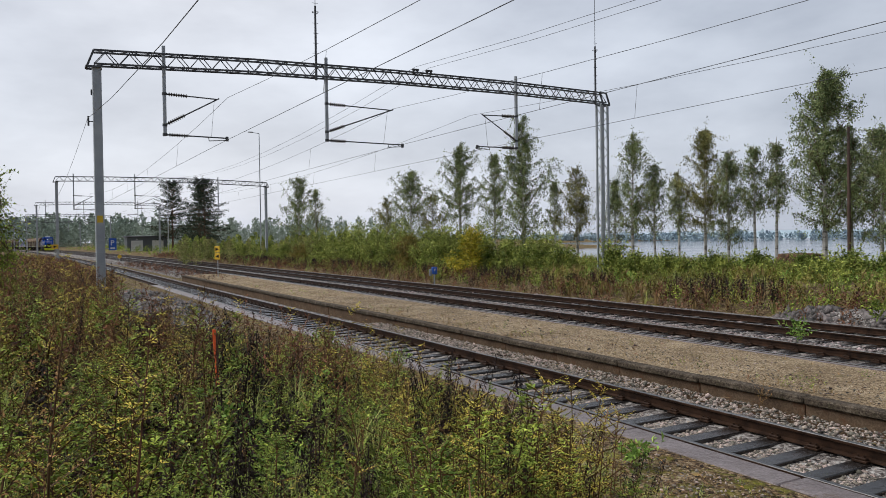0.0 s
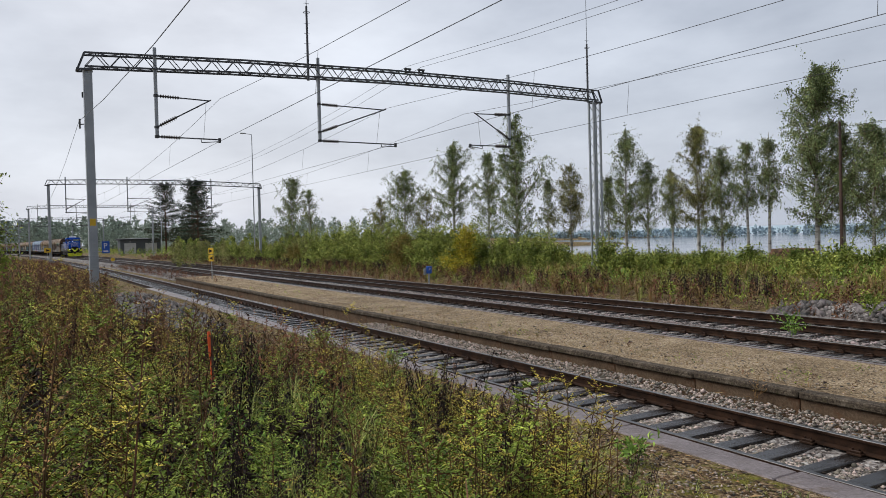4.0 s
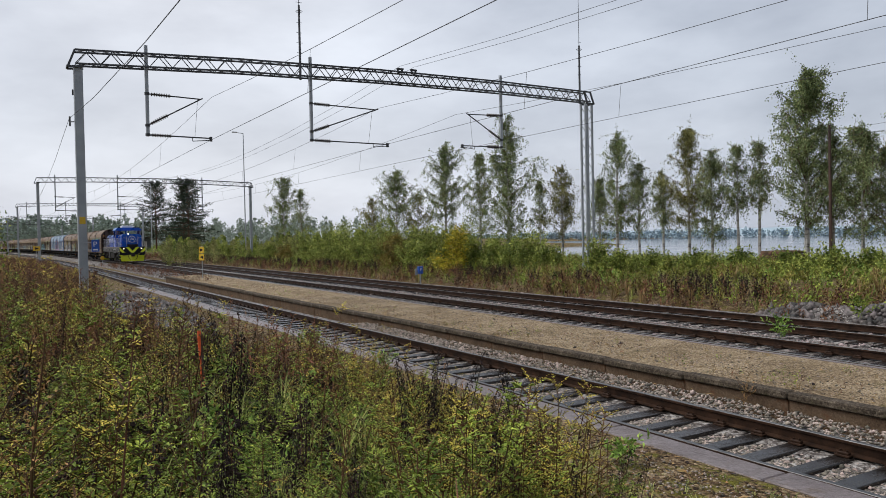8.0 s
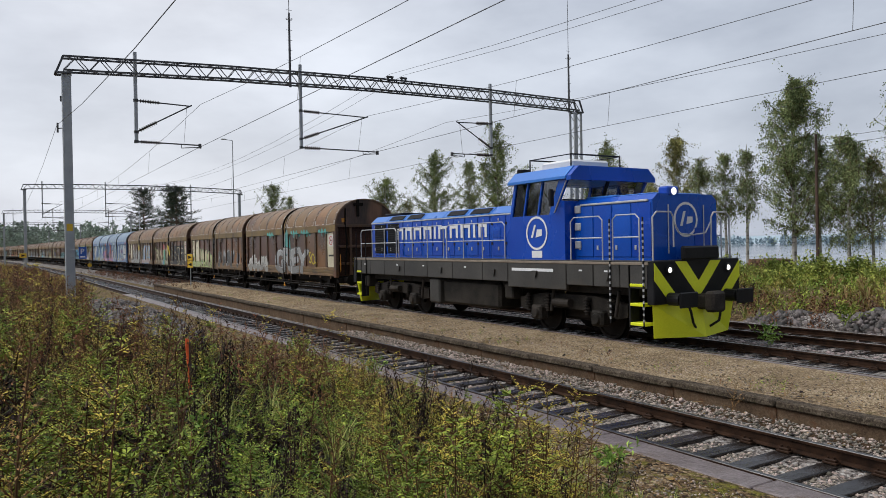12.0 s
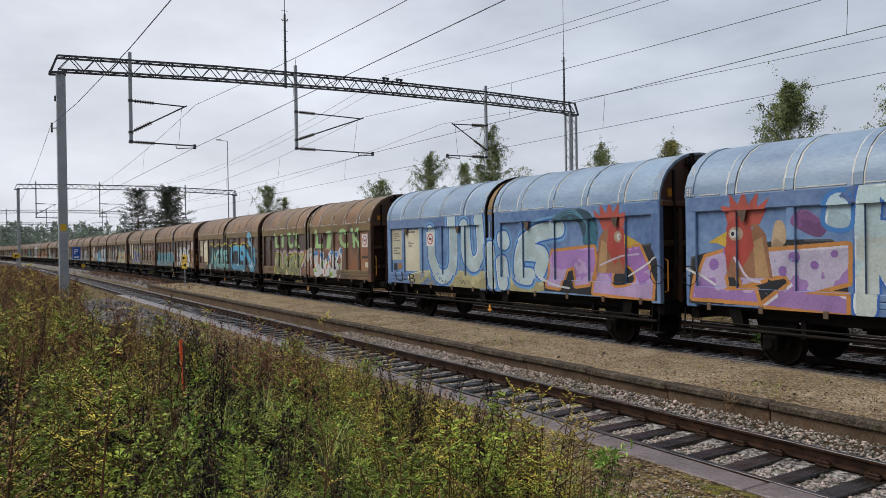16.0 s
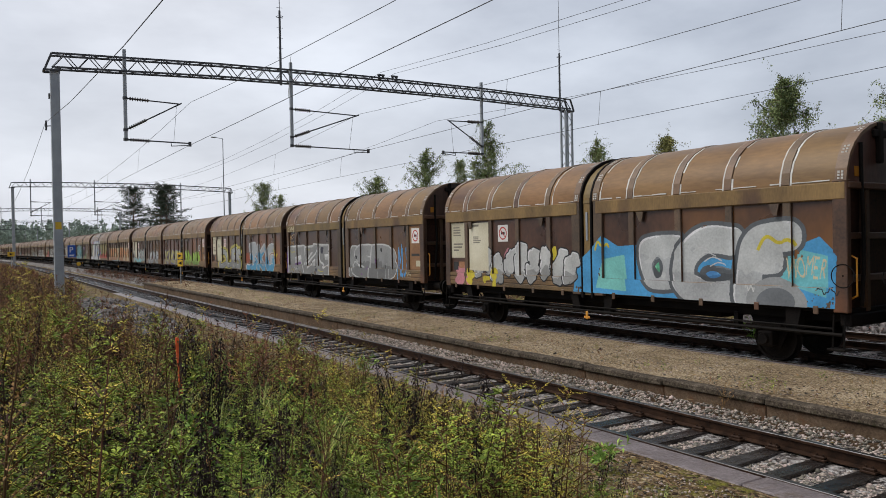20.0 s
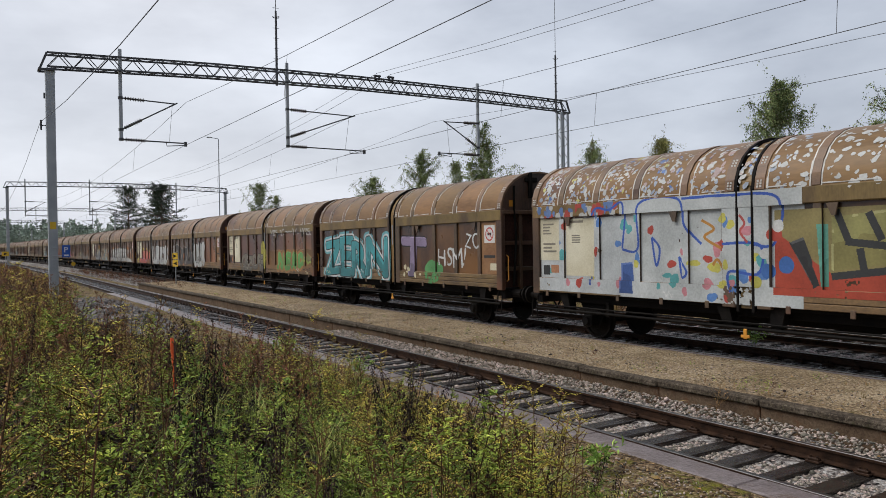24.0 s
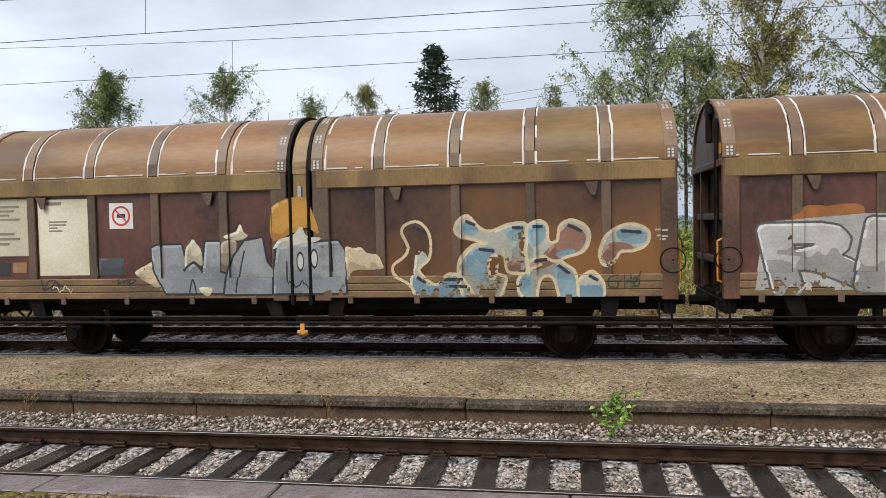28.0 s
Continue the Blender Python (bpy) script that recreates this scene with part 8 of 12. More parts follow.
        form(u, [(2.79, 2.39), (2.99, 2.56), (3.21, 2.35), (3.4, 2.29), (3.71, 2.4), (3.98, 2.41), (4.01, 2.26), (3.92, 2.04), (4.02, 1.76), (3.96, 1.57), (3.69, 1.55), (3.61, 1.82), (3.48, 1.88), (3.34, 1.76), (3.37, 1.5), (3.5, 1.43), (3.61, 1.49), (3.64, 1.36), (3.55, 1.17), (2.91, 1.18), (2.83, 1.56), (2.87, 1.83), (3.09, 2.05), (3.32, 2.08), (2.93, 2.18), (2.81, 2.28)], (0.40, 0.40, 0.33), None, 0.04, None, layer=1.2)
        form(u, [(4.03, 2.36), (4.2, 2.45), (4.35, 2.36), (4.38, 2.1), (4.52, 2.11), (4.57, 2.35), (4.76, 2.45), (5, 2.34), (5.06, 2.13), (4.94, 1.91), (4.59, 1.78), (4.8, 1.59), (4.85, 1.37), (4.85, 1.17), (4.54, 1.17), (4.46, 1.46), (4.32, 1.51), (4.22, 1.41), (4.17, 1.17), (3.86, 1.17), (3.86, 1.46), (4.02, 1.6), (3.98, 1.93), (4, 2.15)], (0.40, 0.40, 0.33), None, 0.04, None, layer=1.2)
        form(u, [(4.85, 1.17), (4.88, 1.48), (5.09, 1.58), (5.27, 1.4), (5.29, 1.17)], (0.40, 0.40, 0.33), None, 0.04, (0.16, 0.26, 0.31), layer=1.2)
        form(u, [(5.2, 1.91), (5.31, 2.15), (5.57, 2.33), (5.83, 2.35), (6.03, 2.22), (5.98, 2.01), (5.75, 1.91), (5.57, 1.9), (5.44, 1.72), (5.28, 1.69)], (0.40, 0.40, 0.33), None, 0.04, None, layer=1.2)
        form(u, [(4.43, 2.03), (4.6, 2.27), (4.78, 2.38), (5, 2.18), (4.9, 1.94), (4.62, 1.81), (4.29, 1.64), (4.05, 1.63), (4.24, 1.84)], (0.27, 0.135, 0.09), None, 0.04, None, layer=1.5)
        form(u, [(3.64, 1.71), (3.86, 1.79), (3.9, 1.63), (3.69, 1.6)], (0.27, 0.135, 0.09), None, 0.04, None, layer=1.5)
        form(u, [(5.24, 1.92), (5.47, 2.07), (5.78, 1.97), (5.46, 1.8), (5.33, 1.74)], (0.27, 0.135, 0.09), None, 0.04, None, layer=1.5)
        form(u, [(2.95, 1.83), (3.23, 2.01), (3.48, 1.95), (3.32, 1.72), (3.28, 1.44), (3.03, 1.55)], (0.16, 0.26, 0.31), None, 0.04, (0.22, 0.31, 0.34), layer=1.6)
        form(u, [(4.51, 1.69), (4.77, 1.56), (4.82, 1.18), (4.56, 1.19), (4.48, 1.43)], (0.16, 0.26, 0.31), None, 0.04, (0.22, 0.31, 0.34), layer=1.6)
        form(u, [(3.66, 2.31), (3.97, 2.37), (3.88, 2.12), (3.7, 2.15)], (0.16, 0.26, 0.31), None, 0.04, (0.22, 0.31, 0.34), layer=1.6)
        form(u, [(4.04, 2.33), (4.29, 2.4), (4.31, 2.14), (4.09, 2.01)], (0.16, 0.26, 0.31), None, 0.04, (0.22, 0.31, 0.34), layer=1.6)
        form(u, [(5.52, 2.25), (5.94, 2.25), (5.96, 2.05), (5.62, 2.05)], (0.16, 0.26, 0.31), None, 0.04, (0.22, 0.31, 0.34), layer=1.6)
        form(u, [(3.88, 1.44), (4.05, 1.54), (4.07, 1.19), (3.88, 1.19)], (0.16, 0.26, 0.31), None, 0.04, (0.22, 0.31, 0.34), layer=1.6)
        form(u, [(4.51, 1.89), (4.75, 1.96), (4.82, 1.87), (4.59, 1.8)], (0.16, 0.26, 0.31), None, 0.04, (0.22, 0.31, 0.34), layer=1.6)
        form(u, [(2.96, 2.44), (3.18, 2.33), (3.1, 2.22), (2.93, 2.26)], (0.16, 0.26, 0.31), None, 0.04, (0.22, 0.31, 0.34), layer=1.6)
        brush(u, [(2.12, 1.16), (1.95, 1.39), (1.7, 1.54), (1.67, 1.71), (1.88, 1.88), (1.94, 2.04), (1.83, 2.3), (1.92, 2.43), (2.12, 2.47), (2.29, 2.32), (2.35, 2.06), (2.3, 1.81), (2.13, 1.62), (2.43, 1.38), (2.64, 1.55), (2.86, 1.52), (3.05, 1.28), (3.08, 1.16)], 0.05, (0.62, 0.49, 0.30), 2.6)
        brush(u, [(2.93, 2.17), (2.79, 2.27), (2.81, 2.44), (2.99, 2.56), (3.21, 2.35), (3.4, 2.29), (3.71, 2.4), (3.98, 2.41), (4.01, 2.26), (3.92, 2.04), (4.02, 1.76), (3.99, 1.57), (3.69, 1.58), (3.63, 1.82), (3.59, 1.99)], 0.05, (0.62, 0.49, 0.30), 2.6)
        brush(u, [(2.93, 2.18), (3.32, 2.08), (3.09, 2.05), (2.87, 1.83), (2.83, 1.56), (2.91, 1.18)], 0.05, (0.62, 0.49, 0.30), 2.6)
        brush(u, [(3.34, 1.76), (3.48, 1.88), (3.48, 1.55), (3.39, 1.47), (3.34, 1.76)], 0.05, (0.62, 0.49, 0.30), 2.6)
        brush(u, [(3.5, 1.55), (3.65, 1.49), (3.63, 1.36), (3.55, 1.17)], 0.05, (0.62, 0.49, 0.30), 2.6)
        brush(u, [(4.26, 1.71), (4.02, 1.6), (3.86, 1.46), (3.86, 1.27), (3.93, 1.16)], 0.05, (0.62, 0.49, 0.30), 2.6)
        brush(u, [(4.02, 1.6), (3.98, 1.93), (4, 2.31), (4.2, 2.45), (4.35, 2.36), (4.38, 2.1), (4.52, 2.11), (4.57, 2.35), (4.76, 2.45), (5, 2.34), (5.06, 2.13), (4.94, 1.91), (4.59, 1.78), (4.8, 1.59), (4.85, 1.37), (4.85, 1.16)], 0.05, (0.62, 0.49, 0.30), 2.6)
        brush(u, [(4.17, 1.16), (4.22, 1.42), (4.32, 1.51), (4.45, 1.46), (4.54, 1.16)], 0.05, (0.62, 0.49, 0.30), 2.6)
        brush(u, [(4.05, 1.76), (4.27, 1.84), (4.45, 1.76), (4.62, 1.78)], 0.05, (0.62, 0.49, 0.30), 2.6)
        brush(u, [(4.87, 1.43), (5.09, 1.58), (5.27, 1.4), (5.29, 1.16)], 0.05, (0.62, 0.49, 0.30), 2.6)
        brush(u, [(5.23, 1.86), (5.31, 2.15), (5.57, 2.33), (5.83, 2.35), (6.03, 2.22), (5.98, 2.01), (5.75, 1.91), (5.57, 1.9), (5.44, 1.72), (5.28, 1.69), (5.21, 1.86)], 0.05, (0.62, 0.49, 0.30), 2.6)
        brush(u, [(2.96, 2.47), (3.13, 2.39)], 0.055, (0.02, 0.022, 0.03), 2.8)
        brush(u, [(3.18, 1.98), (3.45, 1.94)], 0.055, (0.02, 0.022, 0.03), 2.8)
        brush(u, [(3.76, 2.34), (3.95, 2.33)], 0.055, (0.02, 0.022, 0.03), 2.8)
        brush(u, [(4.11, 2.35), (4.28, 2.35)], 0.055, (0.02, 0.022, 0.03), 2.8)
        brush(u, [(4.7, 2.37), (4.94, 2.25)], 0.055, (0.02, 0.022, 0.03), 2.8)
        brush(u, [(4.53, 1.69), (4.72, 1.54)], 0.055, (0.02, 0.022, 0.03), 2.8)
        brush(u, [(5.04, 1.51), (5.19, 1.43)], 0.055, (0.02, 0.022, 0.03), 2.8)
        brush(u, [(5.57, 2.25), (5.91, 2.22)], 0.055, (0.02, 0.022, 0.03), 2.8)
        brush(u, [(2.52, 1.46), (2.91, 1.47)], 0.055, (0.02, 0.022, 0.03), 2.8)
        brush(u, [(2.66, 1.35), (2.98, 1.34)], 0.055, (0.02, 0.022, 0.03), 2.8)
        brush(u, [(2.1, 1.51), (2.26, 1.41)], 0.055, (0.02, 0.022, 0.03), 2.8)
        brush(u, [(2.03, 2.39), (2.26, 2.28)], 0.055, (0.02, 0.022, 0.03), 2.8)
        brush(u, [(4.13, 1.76), (4.35, 1.79)], 0.055, (0.02, 0.022, 0.03), 2.8)
        brush(u, [(5.54, 1.53), (5.38, 1.48), (5.36, 1.34), (5.5, 1.31), (5.51, 1.41), (5.45, 1.41)], 0.025, (0.03, 0.045, 0.035), 3)
        brush(u, [(5.62, 1.54), (5.62, 1.29)], 0.025, (0.03, 0.045, 0.035), 3)
        brush(u, [(5.61, 1.41), (5.72, 1.43)], 0.025, (0.03, 0.045, 0.035), 3)
        brush(u, [(5.72, 1.54), (5.73, 1.3)], 0.025, (0.03, 0.045, 0.035), 3)
        brush(u, [(5.8, 1.48), (5.86, 1.42), (5.84, 1.34), (5.76, 1.34), (5.76, 1.43), (5.8, 1.48)], 0.025, (0.03, 0.045, 0.035), 3)
        brush(u, [(5.72, 1.29), (5.9, 1.58)], 0.025, (0.03, 0.045, 0.035), 3)
        brush(u, [(6.13, 2.26), (6.32, 2.25)], 0.03, (0.50, 0.48, 0.44), 3)
        brush(u, [(6.15, 2.16), (6.32, 2.15)], 0.03, (0.50, 0.48, 0.44), 3)
        brush(u, [(6.2, 2.1), (6.29, 2.1)], 0.03, (0.50, 0.48, 0.44), 3)
    else:
        fills = (SIL, WG, CY, (0.30, 0.10, 0.08), LI, (0.40, 0.33, 0.20), GR, SK)
        for a, c in ((-4.0, -0.6), (0.8, 5.0)):
            if rnd.random() < 0.85:
                bubbles(u, a + rnd.uniform(-1.2, 0.3), c + rnd.uniform(-0.4, 0.5), z0, rnd.uniform(1.9, 2.4), 5, rnd.choice(fills), rnd.choice((K, DG)), rnd)
    # thin runs of grime and scrawls on every unit
    for _ in range(2):
        x = rnd.uniform(-6, 6)
        wave(u, x, x + rnd.uniform(0.2, 0.5), rnd.uniform(1.25, 1.5), 0.05, 0.02, rnd.choice((CR, K, W)), 4.2, 2)


def rooster(u, x, z, way):
    """A painted cock's head: tall ragged red comb, red face with a pale eye, brown neck, yellow beak and red wattles."""
    P = lambda q: [(x + way * a, z + c) for a, c in q]
    shape(u, P([(-0.62, -0.6), (0.40, -0.6), (0.46, 0.1), (0.30, 0.55), (-0.15, 0.62), (-0.48, 0.25)]), (0.30, 0.14, 0.07), 3.0, "painted cock's neck")
    shape(u, P([(-0.55, -0.6), (-0.25, -0.6), (-0.2, 0.1), (-0.4, 0.2)]), (0.44, 0.26, 0.12), 3.1)
    shape(u, P([(-0.22, 0.0), (0.05, -0.42), (0.2, -0.15), (0.38, -0.5), (0.46, -0.05), (0.40, 0.45), (0.1, 0.62), (-0.15, 0.5)]), (0.42, 0.06, 0.045), 3.3, "red painted face")
    shape(u, P([(-0.35, 0.45), (-0.62, 0.95), (-0.35, 0.78), (-0.38, 1.1), (-0.15, 0.82), (-0.05, 1.15), (0.08, 0.84), (0.28, 1.1), (0.26, 0.8), (0.48, 0.85), (0.36, 0.42)]), (0.46, 0.09, 0.06), 3.2, "red painted comb")
    shape(u, P([(0.40, 0.32), (0.85, 0.10), (0.62, 0.08), (0.42, 0.0)]), (0.56, 0.36, 0.05), 3.4, "yellow painted beak")
    shape(u, blob(x + way * 0.17, z + 0.27, 0.15, 0.14, random.Random(1), 14, 0), (0.42, 0.30, 0.20), 3.5)
    shape(u, blob(x + way * 0.20, z + 0.27, 0.085, 0.085, random.Random(1), 12, 0), W, 3.6)
    shape(u, blob(x + way * 0.22, z + 0.27, 0.045, 0.045, random.Random(1), 10, 0), K, 3.7)


def train_units():
    base = base_unit()
    xs = []
    for k in range(1, 43):
        rnd = random.Random(100 + k)
        u = base if k == 1 else copy_thing(base, Matrix.Identity(4))
        xs.append(u)
    for k, u in enumerate(xs, 1):
        rnd = random.Random(100 + k)
        front = k % 2 == 1
        couplings(u, 1 if front else -1)
        if k != 5:
            plates(u, front, rnd)
        else:
            flat_part(u, "data_plate", *rect(4.3, 5.6, 1.55, 3.0), "whiteplate", 0.6, "white blank end plate")
            no_sign(u, 4.95, 2.72, 0.24)
            flat_part(u, "number_bar", *rect(4.35, 5.55, 1.95, 2.06), "ink", 2.0)
        wall = Wall(0.0100 if k < 25 else 0.03)
        dress(wall, k, rnd)
        wall.finish(u, k)
        if k > 26:
            for o in [c for c in u.children_recursive if c.name.split(".")[0] in ("catch", "axle_box", "leaf_spring", "lifting_lug", "bracket", "step", "handrail", "axle_guard", "end_rib", "end_post", "pivot_arm", "warning_plate", "hose", "lever_strip", "sole_bar", "centre_sill")]:
                bpy.data.objects.remove(o)
            for o in [c for c in u.children_recursive if c.name.split(".")[0] in ("pillar", "board") and c.data.vertices[0].co.y > 0]:
                bpy.data.objects.remove(o)
        if k == 18:
            for col, n, x_to in (((0.52, 0.52, 0.50), 620, 2.6), ((0.33, 0.37, 0.44), 260, 1.0), ((0.44, 0.32, 0.30), 160, 0.2), ((0.10, 0.18, 0.42), 60, 0.2), ((0.50, 0.46, 0.14), 40, -2.0)):
                sb = Build()
                for _ in range(n):
                    xx, i, f = rnd.uniform(-6.2, x_to), rnd.randint(0, 4), rnd.random()
                    if min(abs(abs(xx) - q) for q in (*RIBS, 0.35)) < 0.17:
                        continue
                    (ya, za), (yb, zb) = ROOF_ARC[i], ROOF_ARC[i + 1]
                    d = Vector((0, -(yb - ya), zb - za)).normalized()
                    c = Vector((xx, -(ya + (yb - ya) * f), za + (zb - za) * f)) + Vector((0, d.z * -1, -d.y * -1)) * (0.004 + 0.002 * rnd.random())
                    r, w, ph = rnd.uniform(0.015, 0.055) * rnd.choice((1, 1, 1.7)), rnd.uniform(0.4, 1.0), rnd.uniform(0, 3)
                    m = 7
                    ring = []
                    for j in range(m):
                        q = 6.283 * j / m
                        e = r * rnd.uniform(0.7, 1.3)
                        u1, v1 = e * math.cos(q), e * w * math.sin(q)
                        ring.append(c + Vector((u1 * math.cos(ph) - v1 * math.sin(ph), 0, 0)) + d * (u1 * math.sin(ph) + v1 * math.cos(ph)))
                    sb.add(ring, [tuple(range(m))])
                tagged(part("roof_paint", sb, spray(col), u, "splashes of spray paint on the roof"), kind="stuff")
        if k in (5, 6):
            for o in u.children_recursive:
                n = o.name.split(".")[0]
                to = {"roof_panel": "blueroof", "roof_rib": "blueroof", "eave_beam": "bluepanel", "side_wall": "bluepanel", "pillar": "bluepanel", "board": "bluepanel", "middle_strip": "bluepanel"}.get(n)
                if to and o.data.materials:
                    o.material_slots[0].link = "OBJECT"
                    o.material_slots[0].material = MAT[to]
        paint = {5: "blue-sprayed", 6: "blue-sprayed", 18: "whitewashed and brown"}.get(k, "rusty brown")
        tagged(u, f"{paint} sliding-wall freight wagon with graffiti on the track" if k < 25 else "brown sliding-wall freight wagon far down the train", "freight wagon", "wagons of the train")
        d = 0.0
        for q in range(8, k):
            d -= 13.678 if q % 2 else 14.348
        for q in range(k, 8):
            d += 13.678 if q % 2 else 14.348
        MOVES.append((u, [(t, on_line(head_way(t) + d)) for t in TR_ROWS]))
        if 1 <= k <= 26:
            for o in u.children:
                if o.name.startswith("wheelset"):
                    c = o.location.copy()
                    MOVES.append((o, [(i / 30, pose(c.x, c.y, c.z, 0, math.degrees((head_way(i / 30) - head_way(0)) / 0.46) % 360, 0)) for i in range(0, 841)]))
    return xs


train_units()


# ---- plants ----
def leafmat(name, c1, c2, isl=0.35, rough=0.6, bump=0.0, clump=0.8, span=(0.36, 0.62)):
    """Leaves: two tones by place, variation by leaf, part of the light let through."""
    m = material(name, c1, c2, rough, 0, clump, clump * 9, bump, island=isl, spec=0.12, contrast=span)
    n, l = m.node_tree.nodes, m.node_tree.links
    p, out = n["Principled BSDF"], n["Material Output"]
    tr, mx = n.new("ShaderNodeBsdfTranslucent"), n.new("ShaderNodeMixShader")
    mx.inputs[0].default_value = 0.10
    l.new(p.inputs["Base Color"].links[0].from_socket, tr.inputs["Color"])
    l.new(p.outputs[0], mx.inputs[1])
    l.new(tr.outputs[0], mx.inputs[2])
    l.new(mx.outputs[0], out.inputs["Surface"])
    return m


MAT["leaf_green"] = leafmat("herb_leaf_green", (0.105, 0.155, 0.028), (0.40, 0.50, 0.088), 0.4, clump=2.6, span=(0.42, 0.6))
MAT["leaf_yellow"] = leafmat("herb_leaf_yellow_green", (0.24, 0.205, 0.034), (0.68, 0.57, 0.095), 0.4, clump=2.6, span=(0.42, 0.6))
MAT["field_yellow"] = leafmat("faded_meadow_herbs", (0.130, 0.122, 0.030), (0.37, 0.335, 0.085), 0.4, clump=0.9, span=(0.42, 0.60))
MAT["leaf_brown"] = leafmat("withered_brown_stalks", (0.120, 0.070, 0.030), (0.46, 0.28, 0.11), 0.4, clump=2.6, span=(0.42, 0.6))
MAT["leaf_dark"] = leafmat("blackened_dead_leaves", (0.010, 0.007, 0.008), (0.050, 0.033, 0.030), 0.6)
MAT["leaf_bright"] = leafmat("fresh_green_leaves", (0.12, 0.22, 0.04), (0.37, 0.54, 0.12), 0.3, clump=2.6, span=(0.42, 0.6))
MAT["stalk"] = leafmat("dark_dry_stalks", (0.042, 0.022, 0.014), (0.161, 0.087, 0.045), 0.4)
MAT["grass"] = leafmat("long_grass_blades", (0.12, 0.16, 0.045), (0.48, 0.5, 0.165), 0.35, clump=2.6, span=(0.42, 0.6))
MAT["straw"] = leafmat("dry_straw_grass", (0.180, 0.122, 0.050), (0.40, 0.285, 0.130), 0.4)
MAT["redweed"] = leafmat("reddish_brown_weeds", (0.04, 0.022, 0.016), (0.27, 0.135, 0.07), 0.5, clump=1.5, span=(0.42, 0.6))
MAT["birch_leaf"] = leafmat("birch_leaves", (0.115, 0.155, 0.065), (0.32, 0.385, 0.165), 0.45, clump=0.9, span=(0.42, 0.6))
MAT["birch_leaf2"] = leafmat("yellowing_birch_leaves", (0.12, 0.128, 0.042), (0.39, 0.38, 0.14), 0.45, clump=0.9, span=(0.42, 0.6))
MAT["shrub_leaf"] = leafmat("willow_shrub_leaves", (0.105, 0.145, 0.03), (0.44, 0.50, 0.12), 0.45, clump=1.1, span=(0.42, 0.6))
MAT["shrub_yellow"] = leafmat("yellow_shrub_leaves", (0.24, 0.215, 0.022), (0.56, 0.49, 0.05), 0.5)
MAT["shrub_orange"] = leafmat("rusty_shrub_leaves", (0.125, 0.098, 0.025), (0.31, 0.245, 0.065), 0.5)
MAT["needle"] = leafmat("dark_conifer_needles", (0.014, 0.026, 0.017), (0.055, 0.082, 0.046), 0.55)
MAT["bark"] = material("white_birch_bark", (0.10, 0.09, 0.08), (0.48, 0.46, 0.43), 0.8, 0, 2.2, 30, 0.4, stretch=(1, 1, 2.5), contrast=(0.38, 0.5))
MAT["pinebark"] = material("reddish_pine_bark", (0.06, 0.035, 0.025), (0.17, 0.085, 0.05), 0.9, 0, 3, 30, 0.6)
# Distance haze is painted into these two base colours, pale green and blue.
MAT["farwood"] = leafmat("haze_tinted_far_woods", (0.20, 0.255, 0.21), (0.31, 0.375, 0.31), 0.3)
MAT["farblue"] = leafmat("haze_tinted_far_shore", (0.33, 0.43, 0.5), (0.41, 0.51, 0.57), 0.15)


def rot_to(d):
    """Frames for many directions: two unit vectors across each."""
    up = np.where(np.abs(d[:, 2:3]) > 0.9, np.array([[1.0, 0, 0]]), np.array([[0, 0, 1.0]]))
    a = np.cross(d, up)
    a /= np.linalg.norm(a, axis=1)[:, None] + 1e-9
    return a, np.cross(a, d)


def leaves(pos, d, length, width, rs, flat=False):
    """Diamond leaves: at pos, along d; flat ones turn their face to the sky."""
    n = len(pos)
    a, b = rot_to(d)
    th = rs.normal(0, 0.45, (n, 1)) if flat else rs.uniform(0, 6.283, (n, 1))
    s = a * np.cos(th) + b * np.sin(th)
    fold = np.cross(s, d) * (0.18 * length)[:, None]
    L, Wd = length[:, None], width[:, None]
    v = np.stack([pos, pos + d * L * 0.45 + s * Wd / 2 + fold, pos + d * L, pos + d * L * 0.45 - s * Wd / 2 + fold], 1)
    f = np.arange(n * 4).reshape(n, 4)
    return v.reshape(-1, 3), f


def stems(p, q, r0, r1):
    """Three-sided stems from p to q."""
    n = len(p)
    d = q - p
    d = d / (np.linalg.norm(d, axis=1)[:, None] + 1e-9)
    a, b = rot_to(d)
    ring = []
    for c, r in ((p, r0), (q, r1)):
        for k in range(3):
            t = 2.0944 * k
            ring.append(c + (a * math.cos(t) + b * math.sin(t)) * np.asarray(r).reshape(-1, 1))
    v = np.stack(ring, 1).reshape(-1, 3)
    o = 6 * np.arange(n)[:, None]
    f = np.concatenate([o + np.array([[k, (k + 1) % 3, 3 + (k + 1) % 3, 3 + k]]) for k in range(3)])
    return v, f


def ribbons(p, q, r0, r1):
    """Flat thin shoots from p to q, two triangles each."""
    d = q - p
    a, b = rot_to(d / (np.linalg.norm(d, axis=1)[:, None] + 1e-9))
    t = np.arange(len(p))[:, None] * 2.4
    w = a * np.cos(t) + b * np.sin(t)
    r0, r1 = np.asarray(r0).reshape(-1, 1) * 1.3, np.asarray(r1).reshape(-1, 1) * 1.3
    v = np.stack([p - w * r0, p + w * r0, q + w * r1, q - w * r1], 1).reshape(-1, 3)
    return v, np.arange(len(p) * 4).reshape(-1, 4)


def merge(parts):
    V, F, o = [], [], 0
    for v, f in parts:
        V.append(v)
        F.append(f + o)
        o += len(v)
    return np.concatenate(V), np.concatenate(F)


def unit(v):
    return v / (np.linalg.norm(v, axis=1)[:, None] + 1e-9)


